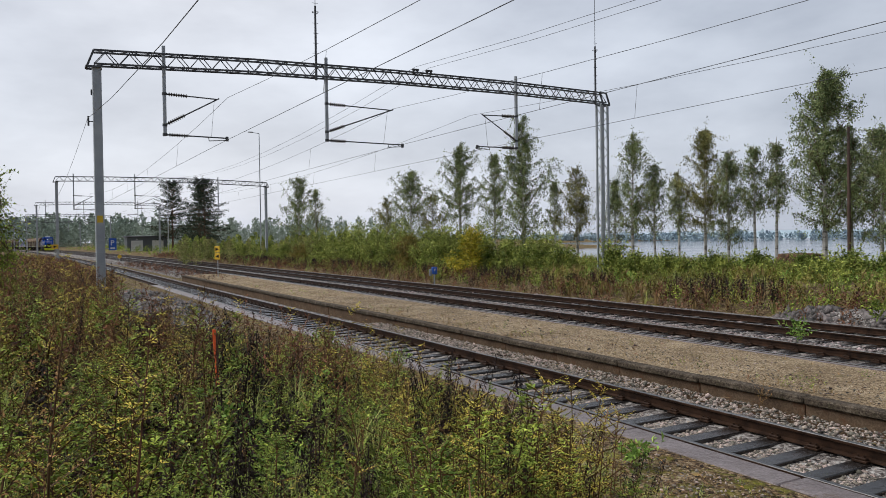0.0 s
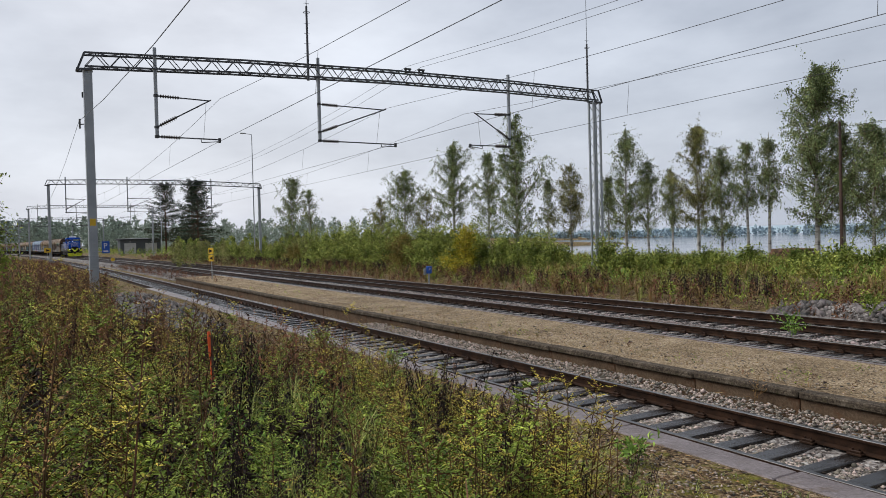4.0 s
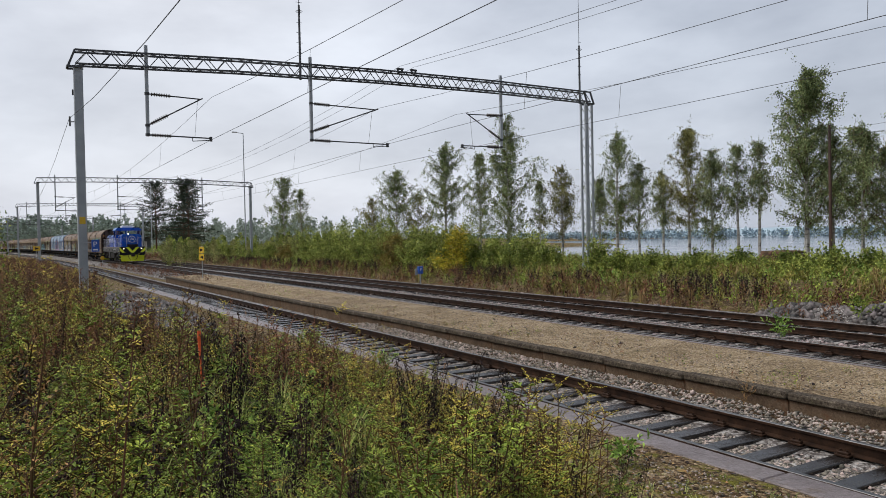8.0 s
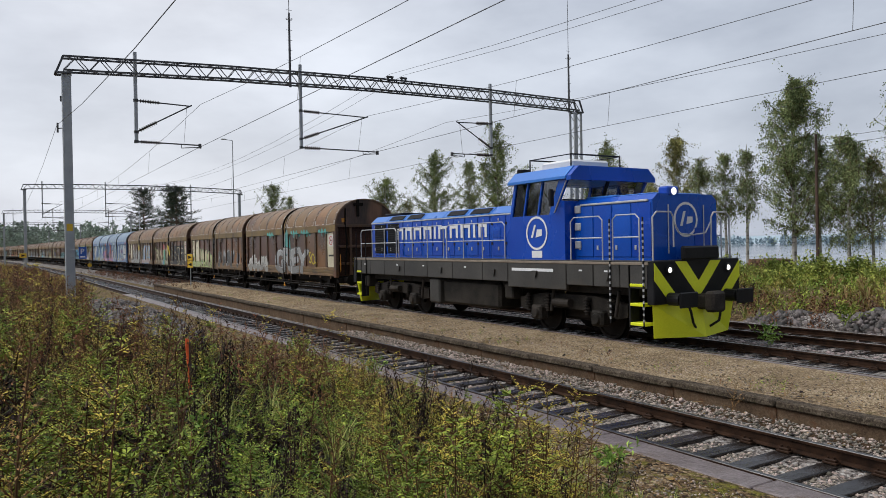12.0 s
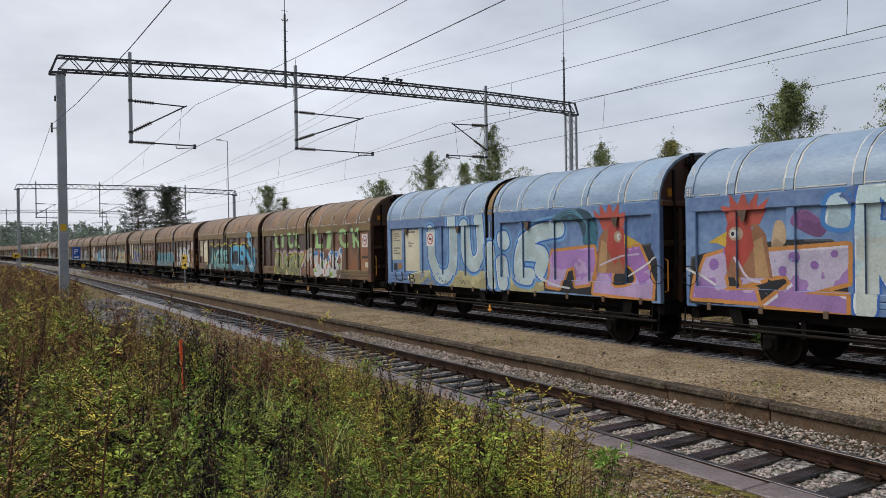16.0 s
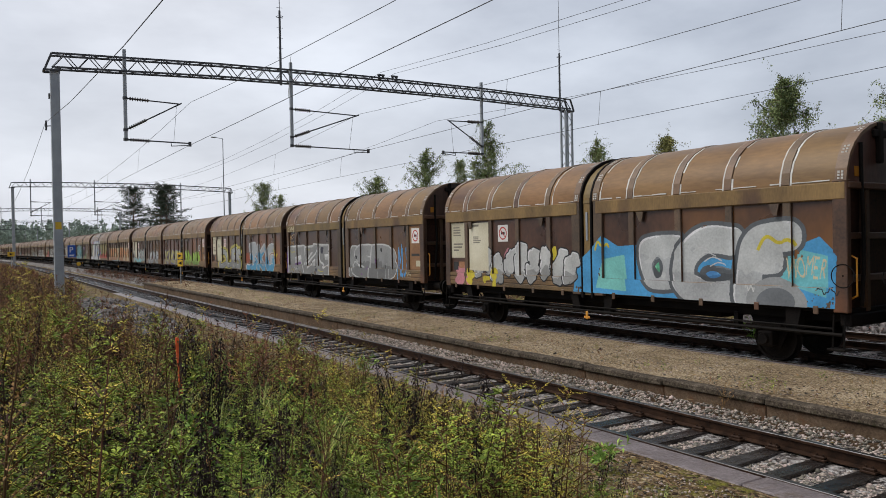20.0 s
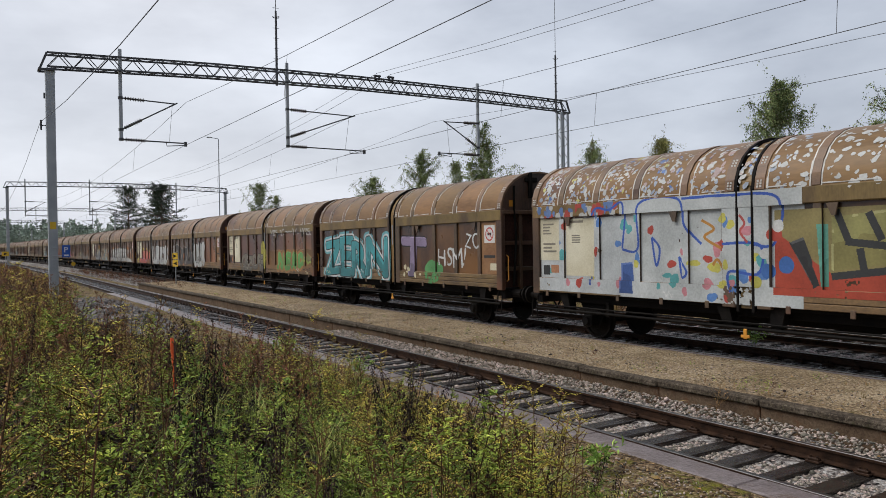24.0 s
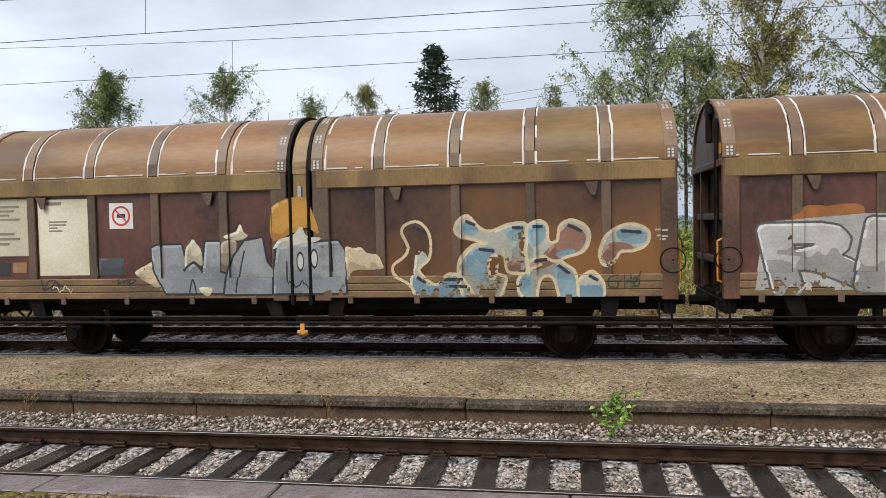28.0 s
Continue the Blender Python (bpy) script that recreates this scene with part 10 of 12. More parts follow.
field("field_weeds_dead", "blackened dead stalks in a strip beyond the far track", "leaf_dark", [lambda rs: merge([stems(np.zeros((1, 3)), np.array([[0.0, 0.05, 0.8]]), [0.012], [0.006]), herb(rs, 0.85, 12, 5, 0.10, 0.035, 0.14, 0.2, 0.4)[1]])], 1500, -110, -16, 22.2, 24.6, 70, (0.6, 1.15), -0.1)
field("left_bank_weeds", "brown weeds on the bank along the distant siding", "redweed", [tall], 1500, -120, -44, -7, 5.0, 68, (0.6, 1.1))
field("left_bank_grass", "dry yellow grass on the bank along the distant siding", "leaf_yellow", [tall], 700, -120, -44, -7, 5.2, 69, (0.5, 0.9))
field("left_field_weeds", "green weeds beside the distant tracks", "leaf_green", [tall], 1600, -300, -90, 21.0, 60, 67, (0.9, 1.8))


# ---- trees and shrubs ----
def birch(x, y, h, r, seed, dense=1.0, mat="birch_leaf", crown=0.25, lean=0.0, name="birch_tree", label="slender white-stemmed birch by the lake shore"):
    rs = np.random.RandomState(seed)
    z0 = float(ground_z(x, y)) - 0.1
    t = empty(name, (x, y, z0))
    n = 9
    s = np.linspace(0, 1, n + 1)
    wob = np.cumsum(rs.normal(0, 0.016 * h / 10, (n + 1, 2)), 0)
    pts = np.stack([wob[:, 0] + lean * s * h, wob[:, 1], s * h], 1)
    b = Build()
    rad = 0.013 * h * (1 - s) ** 0.8 + 0.012
    for i in range(n):
        b.tube(tuple(pts[i]), tuple(pts[i + 1]), rad[i], rad[i + 1], 7, caps=False)
    part("trunk", b, "bark", t, "white bark with dark marks")
    # limbs rise steeply, longest in the lower half of the crown, and carry hanging twigs with the leaves
    nb = int(24 + 17 * dense)
    uu = np.sort(rs.rand(nb))
    u = crown + (0.97 - crown) * uu
    base = np.stack([np.interp(u, s, pts[:, k]) for k in range(3)], 1)
    az = np.arange(nb) * 2.4 + rs.normal(0, 0.6, nb)
    lobe = 0.8 + 0.28 * np.sin(az * 2 + seed) * np.sin(uu * 9 + seed * 1.7)
    prof = (1 - uu) ** 0.68 * (0.7 + 0.3 * np.minimum(1, uu / 0.2)) + 0.05
    reach = r * 1.95 * prof * lobe * rs.uniform(0.45, 1.15, nb)
    rise = rs.uniform(0.3, 1.3, nb)
    tip = base + np.stack([np.cos(az) * reach, np.sin(az) * reach, np.minimum(reach * rise, (h - base[:, 2]) * 0.9)], 1)
    nt = 20
    k = np.repeat(np.arange(nb), nt)
    q = 1.02 * rs.beta(1.5, 1.0, len(k))[:, None]
    t0 = base[k] * (1 - q) + tip[k] * q
    hang = (0.14 * r + 0.45) * rs.lognormal(0, 0.4, len(k))[:, None]
    t1 = t0 + rs.normal(0, 0.48, (len(k), 3)) * hang + np.array([0, 0, -1.0]) * hang * rs.uniform(0.0, 1.3, (len(k), 1))
    limbs = merge([stems(base, tip, np.full(nb, 0.003 * h), np.full(nb, 0.007)), ribbons(t0, t1, np.full(len(k), 0.006), np.full(len(k), 0.003))])
    part("branchwork", cloud_mesh("branchwork", *limbs, "pinebark"), None, t)
    per = int(13 * max(0.6, dense) ** 0.4 * max(0.8, r / 1.9) ** 0.9)
    kk = np.repeat(np.arange(len(k)), per)
    w = rs.uniform(0.0, 1.1, len(kk))[:, None]
    pos = t0[kk] * (1 - w) + t1[kk] * w + rs.normal(0, 0.06 + 0.012 * r, (len(kk), 3))
    d = unit(rs.normal(0, 0.55, (len(kk), 3)) + np.array([0, 0, -0.6]))
    ln = rs.uniform(0.07, 0.145, len(kk)) * (0.75 + h / 40)
    part("crown", cloud_mesh("crown", *leaves(pos, d, ln, ln * 0.62, rs), mat), None, t, "loose drooping crown with gaps")
    return tagged(t, label, "birch tree", "birches")


def conifer(x, y, h, r, seed, name="spruce_tree", label="dark green spruce rising behind the lakeside birches", pine=False):
    """Whorls of limbs of uneven length; each limb carries flat hanging sprays of needles."""
    rs = np.random.RandomState(seed)
    z0 = float(ground_z(x, y)) - 0.1
    t = empty(name, (x, y, z0))
    part("trunk", Build().tube((0, 0, 0), (0, 0, h * 0.5), 0.015 * h, 0.010 * h, 8).tube((0, 0, h * 0.5), (0, 0, h * 0.97), 0.010 * h, 0.02, 8), "pinebark", t, "reddish brown trunk")
    whorls = 30 if not pine else 26
    lo = 0.10 if not pine else 0.20
    lv = np.repeat(np.linspace(lo, 0.985, whorls), 6)
    lv = np.clip(lv + rs.normal(0, 0.013, len(lv)), lo, 0.99)
    nb = len(lv)
    az = np.tile(np.arange(6) * 1.047, whorls) + np.repeat(rs.uniform(0, 6.28, whorls), 6) + rs.normal(0, 0.25, nb)
    taper = (1.03 - lv) ** (0.8 if not pine else 0.5)
    reach = 1.25 * r * taper * rs.uniform(0.62, 1.15, nb) * (1 if not pine else 1 + 0.35 * np.sin(lv * 23 + seed))
    base = np.stack([np.zeros(nb), np.zeros(nb), lv * h], 1)
    rise = np.interp(lv, [0, 0.6, 1], [-0.42, -0.1, 0.7]) + rs.normal(0, 0.12, nb) + (0.25 if pine else 0)
    tip = base + np.stack([np.cos(az) * reach, np.sin(az) * reach, reach * rise], 1)
    part("branchwork", cloud_mesh("branchwork", *stems(base, tip, np.full(nb, 0.0035 * h), np.full(nb, 0.01)), "pinebark"), None, t)
    per = 60 if not pine else 80
    k = np.repeat(np.arange(nb), per)
    q = rs.beta(1.4, 0.9, len(k))[:, None] * 1.03
    along = (tip - base)[k]
    across = unit(np.cross(along, np.array([[0, 0, 1.0]])) + 1e-6)
    pos = base[k] * (1 - q) + tip[k] * q + across * rs.normal(0, 0.24, (len(k), 1)) * reach[k][:, None] * (1.2 - q) + rs.normal(0, 0.16, (len(k), 3))
    d = unit(unit(along) * 0.6 + rs.normal(0, 0.35, (len(k), 3)) + np.array([0, 0, -0.35 if not pine else 0.35]))
    ln = rs.uniform(0.16, 0.36, len(k)) * (0.6 + h / 30)
    part("crown", cloud_mesh("crown", *leaves(pos, d, ln, ln * 0.36, rs), "needle"), None, t, "dense dark needles")
    return tagged(t, label, "spruce tree" if not pine else "pine tree", "conifers")


def shrub(x, y, h, r, seed, mat="shrub_leaf", label="rounded green willow shrub on the meadow"):
    rs = np.random.RandomState(seed)
    z0 = float(ground_z(x, y)) - 0.1
    t = empty("shrub", (x, y, z0))
    nb = 48
    az = rs.uniform(0, 6.283, nb)
    el = rs.uniform(0.15, 1.5, nb)
    L = rs.uniform(0.65, 1.1, nb)
    tip = np.stack([np.cos(az) * np.cos(el) * r * L, np.sin(az) * np.cos(el) * r * L, np.sin(el) * h * L], 1)
    base = tip * 0.05
    part("branchwork", cloud_mesh("branchwork", *stems(base, tip, np.full(nb, 0.02), np.full(nb, 0.006)), "pinebark"), None, t)
    per = 95
    k = np.repeat(np.arange(nb), per)
    q = rs.uniform(0.3, 1.08, len(k))[:, None]
    pos = tip[k] * q + rs.normal(0, 0.085 * r, (len(k), 3))
    pos[:, 2] = np.abs(pos[:, 2])
    d = unit(rs.normal(0, 0.8, (len(k), 3)) + np.array([0, 0, 0.25]))
    ln = rs.uniform(0.09, 0.20, len(k)) * (0.8 + r / 8)
    part("foliage", cloud_mesh("foliage", *leaves(pos, d, ln, ln * 0.45, rs), mat), None, t)
    return tagged(t, label, "shrub", "shrubs")


def at_bearing(az, y):
    """A place on the line y = const that is seen under the bearing az from the eye."""
    return -y * math.tan(radians(az)), y


# bearing, y, height over the eye's level in degrees at the top, crown radius, density, paint
BIRCHES = [
    (58.9, 41, 7.4, 1.94, 1.6, 0, 0.08), (56.3, 42, 6.6, 1.27, 1.3, 0, 0.1), (54.1, 40, 9.4, 1.86, 1.9, 0, 0.06), (51.7, 47, 4.3, 0.8, 0.4, 0, 0.25), (50.0, 46, 5.4, 1.61, 1.1, 1, 0.15),
    (47.2, 47, 4.6, 0.77, 0.8, 0, 0.15), (45.9, 46, 7.9, 1.32, 1.5, 0, 0.1), (44.3, 47, 5.4, 0.96, 0.9, 0, 0.2), (42.6, 47, 4.9, 0.74, 0.6, 0, 0.3), (40.8, 46, 7.7, 1.49, 1.5, 1, 0.16),
    (39.2, 46, 6.1, 0.93, 1.1, 0, 0.1), (37.4, 47, 6.4, 0.92, 0.7, 0, 0.35), (36.0, 48, 6.8, 0.74, 0.5, 0, 0.35), (33.0, 46, 11.3, 2.16, 2.6, 0, 0.1), (31.4, 48, 7.1, 0.98, 1.0, 0, 0.2),
    (29.6, 46, 7.0, 1.57, 1.9, 0, 0.12), (71.3, 37, 4.8, 2.41, 1.3, 0, 0.06), (70.0, 38, 4.0, 1.17, 0.6, 0, 0.1), (62.7, 40, 5.2, 2.26, 1.4, 0, 0.08), (64.6, 44, 3.2, 1.72, 0.8, 1, 0.08),
    (61.1, 42, 3.6, 1.33, 0.8, 1, 0.1),
    (28.2, 48, 5.6, 1.5, 0.8, 1, 0.2), (24.9, 48, 12.0, 2.6, 1.2, 0, 0.15), (21.8, 52, 8.6, 1.2, 0.5, 0, 0.2),
    (18.6, 50, 9.8, 2.0, 0.8, 0, 0.2), (14.5, 50, 10.8, 2.2, 1.0, 1, 0.2), (5.3, 50, 10.8, 2.0, 0.8, 0, 0.2), (0.0, 50, 10.7, 1.5, 0.7, 0, 0.2),
    (-3.8, 50, 11.2, 2.0, 0.8, 0, 0.2), (-7.3, 40, 17.6, 3.6, 1.9, 0, 0.15), (-14.6, 40, 18.6, 3.2, 1.8, 1, 0.15), (-22.4, 40, 17.0, 2.8, 1.4, 0, 0.2), (-10.6, 44, 13.0, 2.4, 1.0, 0, 0.2),
    (-27.5, 42, 15.0, 2.6, 1.2, 0, 0.2), (27.0, 55, 8.0, 1.4, 0.6, 0, 0.3),
]
for i, (az, y, el, r, dn, tint, cr) in enumerate(BIRCHES):
    x, y = at_bearing(az, y)
    top = 2.55 + math.hypot(x, y) * math.tan(radians(el))
    birch(x, y, top - float(ground_z(x, y)), r * (1.18 if az > 29 else 0.92), 300 + i, dn, ("birch_leaf", "birch_leaf2")[tint], cr + 0.08)
x, y = at_bearing(9.2, 56)
conifer(x, y, 2.55 + math.hypot(x, y) * math.tan(radians(13.0)) - float(ground_z(x, y)), 4.3, 401)
conifer(-194, 33, 16.4, 5.2, 402, "pine_tree", "tall dark pine beside the distant tracks", True)
conifer(-157, 33, 14.6, 4.6, 403, "pine_tree", "tall dark pine beside the distant tracks", True)
conifer(-186, 38, 15.8, 5.0, 404, "spruce_tree", "tall dark spruce beside the distant tracks")
birch(-27.0, -0.8, 4.4, 0.7, 420, 0.3, "leaf_green", 0.05, 0.0, "young_birch", "young green birch on the near bank")
birch(-36.0, -2.6, 6.4, 1.2, 421, 0.8, "birch_leaf", 0.05, 0.0, "young_birch", "young green birch on the near bank")

SHRUBS = [(78.6, 27, 2.6, 2.6, 0), (77.2, 28, 3.0, 2.8, 0), (75.6, 27, 3.0, 2.6, 0), (74.0, 27, 2.4, 2.3, 0), (72.4, 27, 3.4, 2.4, 0), (71.0, 27, 3.1, 2.2, 2), (69.6, 27, 3.7, 2.3, 0), (68.2, 27, 4.2, 2.5, 0), (66.8, 26.5, 4.6, 2.6, 0),
          (65.4, 26.5, 4.3, 2.4, 0), (64.0, 26, 4.3, 2.2, 0), (62.9, 25.5, 3.4, 1.8, 2), (61.6, 26, 3.4, 1.9, 0), (60.2, 26, 4.0, 2.0, 0), (58.9, 25.5, 3.6, 1.9, 0), (58.1, 25.3, 3.3, 1.7, 1), (56.6, 26.5, 2.6, 1.5, 0), (55.2, 27, 2.9, 1.6, 0), (53.9, 27, 2.4, 1.4, 0),
          (52.4, 29, 3.2, 1.7, 0), (51.2, 28, 2.0, 1.3, 0), (47.4, 27, 2.3, 1.4, 0), (45.6, 27, 1.7, 1.1, 0), (43.2, 31, 1.6, 1.4, 0), (40.2, 32, 1.5, 1.3, 0), (37.0, 33, 1.5, 1.5, 0), (34.2, 33, 1.6, 1.6, 0), (31.6, 33, 1.7, 1.7, 0), (29.0, 34, 1.7, 1.7, 0),
          (63.4, 36, 4.8, 2.6, 0), (57.4, 34, 4.4, 2.2, 0), (66.8, 36, 5.2, 2.8, 0), (70.5, 36, 4.4, 3.0, 0), (73.6, 36, 3.8, 3.2, 0),
          (18.0, 44, 2.0, 2.2, 0), (8.0, 42, 2.2, 2.4, 0), (-2.0, 42, 2.4, 2.6, 0), (-9.0, 40, 2.4, 2.4, 0), (-18.0, 40, 2.6, 2.4, 0)]
for i, (az, y, h, r, kind) in enumerate(SHRUBS):
    x, y = at_bearing(az, y)
    shrub(x, y, h * (0.84 if az < 70 else 0.58), r * (1.0 if az < 70 else 0.75), 500 + i, ("shrub_leaf", "shrub_yellow", "shrub_orange")[kind], ("rounded green willow shrub on the meadow", "yellowing leafy shrub on the meadow", "rusty orange shrub on the meadow")[kind])


def far_woods(name, label, mat, n, place, h, seed, per=46, cl=1.5, share=0.4):
    """Distant trees as clumps of leaves."""
    rs = np.random.RandomState(seed)
    V, F, o = [], [], 0
    for i in range(n):
        x, y, z = place(rs, i)
        hh = h * rs.uniform(0.6, 1.15)
        con = rs.rand() < share
        t = rs.rand(per) ** 0.7
        rad = hh * (0.16 * (1.05 - t) ** 0.8 if con else 0.2 * np.sin(np.clip(t, 0.1, 0.97) * math.pi) ** 0.6)
        a = rs.uniform(0, 6.283, per)
        q = np.sqrt(rs.rand(per))
        pos = np.stack([x + np.cos(a) * rad * q, y + np.sin(a) * rad * q, z + t * hh], 1)
        d = unit(rs.normal(0, 0.6, (per, 3)) + np.array([0, 0, 0.2]))
        ln = np.full(per, cl) * rs.uniform(0.6, 1.3, per) * (hh / 12)
        v, f = leaves(pos, d, ln, ln * 0.7, rs)
        V.append(v)
        F.append(f + o)
        o += len(v)
    tagged(new(name, cloud_mesh(name, np.concatenate(V), np.concatenate(F), mat)), label, "woods", kind="stuff")


def left_woods(rs, i):
    x = rs.uniform(-520, -240)
    return x, 34 + (-x - 240) * 0.10 + rs.uniform(0, 90), 0.0


far_woods("far_woods", "mixed woods behind the station yard, haze painted into their colour", "farwood", 420, left_woods, 10.5, 71, 100, 0.9, 0.15)
far_woods("far_woods", "woods where the line curves away, coloured pale for haze", "farwood", 260, lambda rs, i: (rs.uniform(-560, -330), rs.uniform(-90, -14), -0.5), 12, 72, 110, 1.0, 0.2)
far_woods("far_woods", "woods closing the view along the line, coloured pale for haze", "farwood", 260, lambda rs, i: (rs.uniform(-600, -430), rs.uniform(-26, 66), -0.5), 17, 76, 110, 1.0, 0.3)
bearing = lambda rs, a0, a1, d0, d1: (lambda a, d: (-d * math.sin(a), d * math.cos(a), 0.0))(radians(rs.uniform(a0, a1)), rs.uniform(d0, d1))
far_woods("mid_woods", "mixed green bushes beyond the meadow", "shrub_leaf", 130, lambda rs, i: bearing(rs, 57, 80, 85, 150), 3.2, 73, 330, 0.7, 0.0)
far_woods("mid_woods", "yellowing bushes beyond the meadow", "birch_leaf2", 100, lambda rs, i: bearing(rs, 59, 80, 80, 130), 2.8, 75, 330, 0.7, 0.0)
# The shore's blue is haze put into the colour of trees and hills.
far_woods("far_shore_woods", "wooded shore across the lake, coloured blue for haze", "farblue", 1500, lambda rs, i: ((lambda a, d: (-d * math.sin(a), d * math.cos(a), LAKE_Z))(radians(rs.uniform(-60, 60)), rs.uniform(760, 860))), 6.5, 74, 26, 6.5, 0.1)
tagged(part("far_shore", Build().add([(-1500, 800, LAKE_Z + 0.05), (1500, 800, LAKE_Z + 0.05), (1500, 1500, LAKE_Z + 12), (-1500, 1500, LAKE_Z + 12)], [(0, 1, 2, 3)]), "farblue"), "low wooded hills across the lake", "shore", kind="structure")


# ---- the engine ----
MAT["locoblue"] = material("glossy_blue_engine_paint", (0.003, 0.055, 0.38), (0.006, 0.080, 0.47), 0.28, 0, 0.6, 20, 0.04, obrand=0.06, spec=0.4)
# The engine's blue again, made lighter for upper faces that catch the sky.
MAT["locotop"] = material("sky_lightened_blue_paint", (0.020, 0.14, 0.50), (0.035, 0.19, 0.60), 0.3, 0, 0.8, 20, 0.05)
MAT["locogrey"] = material("dark_grey_frame_paint", (0.028, 0.026, 0.024), (0.060, 0.056, 0.050), 0.5, 0, 0.9, 25, 0.1, c3=(0.085, 0.068, 0.05), rust=0.05, obrand=0.12)
MAT["walkway"] = material("tan_dusty_walkway_edge", (0.16, 0.13, 0.10), (0.26, 0.21, 0.16), 0.7, 0, 2, 30, 0.2)
MAT["bogie"] = material("grimy_bogie_steel", (0.014, 0.013, 0.012), (0.050, 0.043, 0.037), 0.65, 0.1, 2.5, 30, 0.4, obrand=0.25, spec=0.12)
MAT["hazard"] = material("hazard_yellow_green", (0.66, 0.72, 0.015), (0.80, 0.84, 0.03), 0.4, 0, 1.2, 30, 0.05)
MAT["black"] = material("satin_black_paint", (0.010, 0.010, 0.011), (0.022, 0.022, 0.024), 0.4, 0, 2, 30, 0.1, spec=0.12)
MAT["whitepaint"] = material("white_lettering_paint", (0.66, 0.67, 0.68), (0.78, 0.78, 0.79), 0.4, 0, 2, 30, 0.0)
MAT["rail_white"] = material("pale_grey_handrail", (0.42, 0.43, 0.44), (0.58, 0.58, 0.58), 0.4, 0.2, 3, 40, 0.0)
MAT["grille"] = material("black_radiator_mesh", (0.006, 0.006, 0.007), (0.016, 0.016, 0.018), 0.6, 0.2, 20, 90, 0.6, spec=0.12)


def glass_mat():
    m = bpy.data.materials.new("tinted_cab_glass")
    m.use_nodes = True
    n, l = m.node_tree.nodes, m.node_tree.links
    tr, gl, fr, mx = n.new("ShaderNodeBsdfTransparent"), n.new("ShaderNodeBsdfGlossy"), n.new("ShaderNodeFresnel"), n.new("ShaderNodeMixShader")
    tr.inputs["Color"].default_value = (0.93, 0.95, 0.95, 1)
    gl.inputs["Roughness"].default_value = 0.03
    fr.inputs["IOR"].default_value = 2.6
    l.new(fr.outputs[0], mx.inputs[0])
    l.new(tr.outputs[0], mx.inputs[1])
    l.new(gl.outputs[0], mx.inputs[2])
    l.new(mx.outputs[0], n["Material Output"].inputs["Surface"])
    return m


def lamp_mat(name, strength):
    m = bpy.data.materials.new(name)
    m.use_nodes = True
    p = m.node_tree.nodes["Principled BSDF"]
    p.inputs["Base Color"].default_value = (0.9, 0.9, 0.85, 1)
    p.inputs["Emission Color"].default_value = (1.0, 0.95, 0.82, 1)
    p.inputs["Emission Strength"].default_value = strength
    return m


MAT["cabglass"] = glass_mat()
MAT["headlamp"] = lamp_mat("lit_headlamp", 2.2)


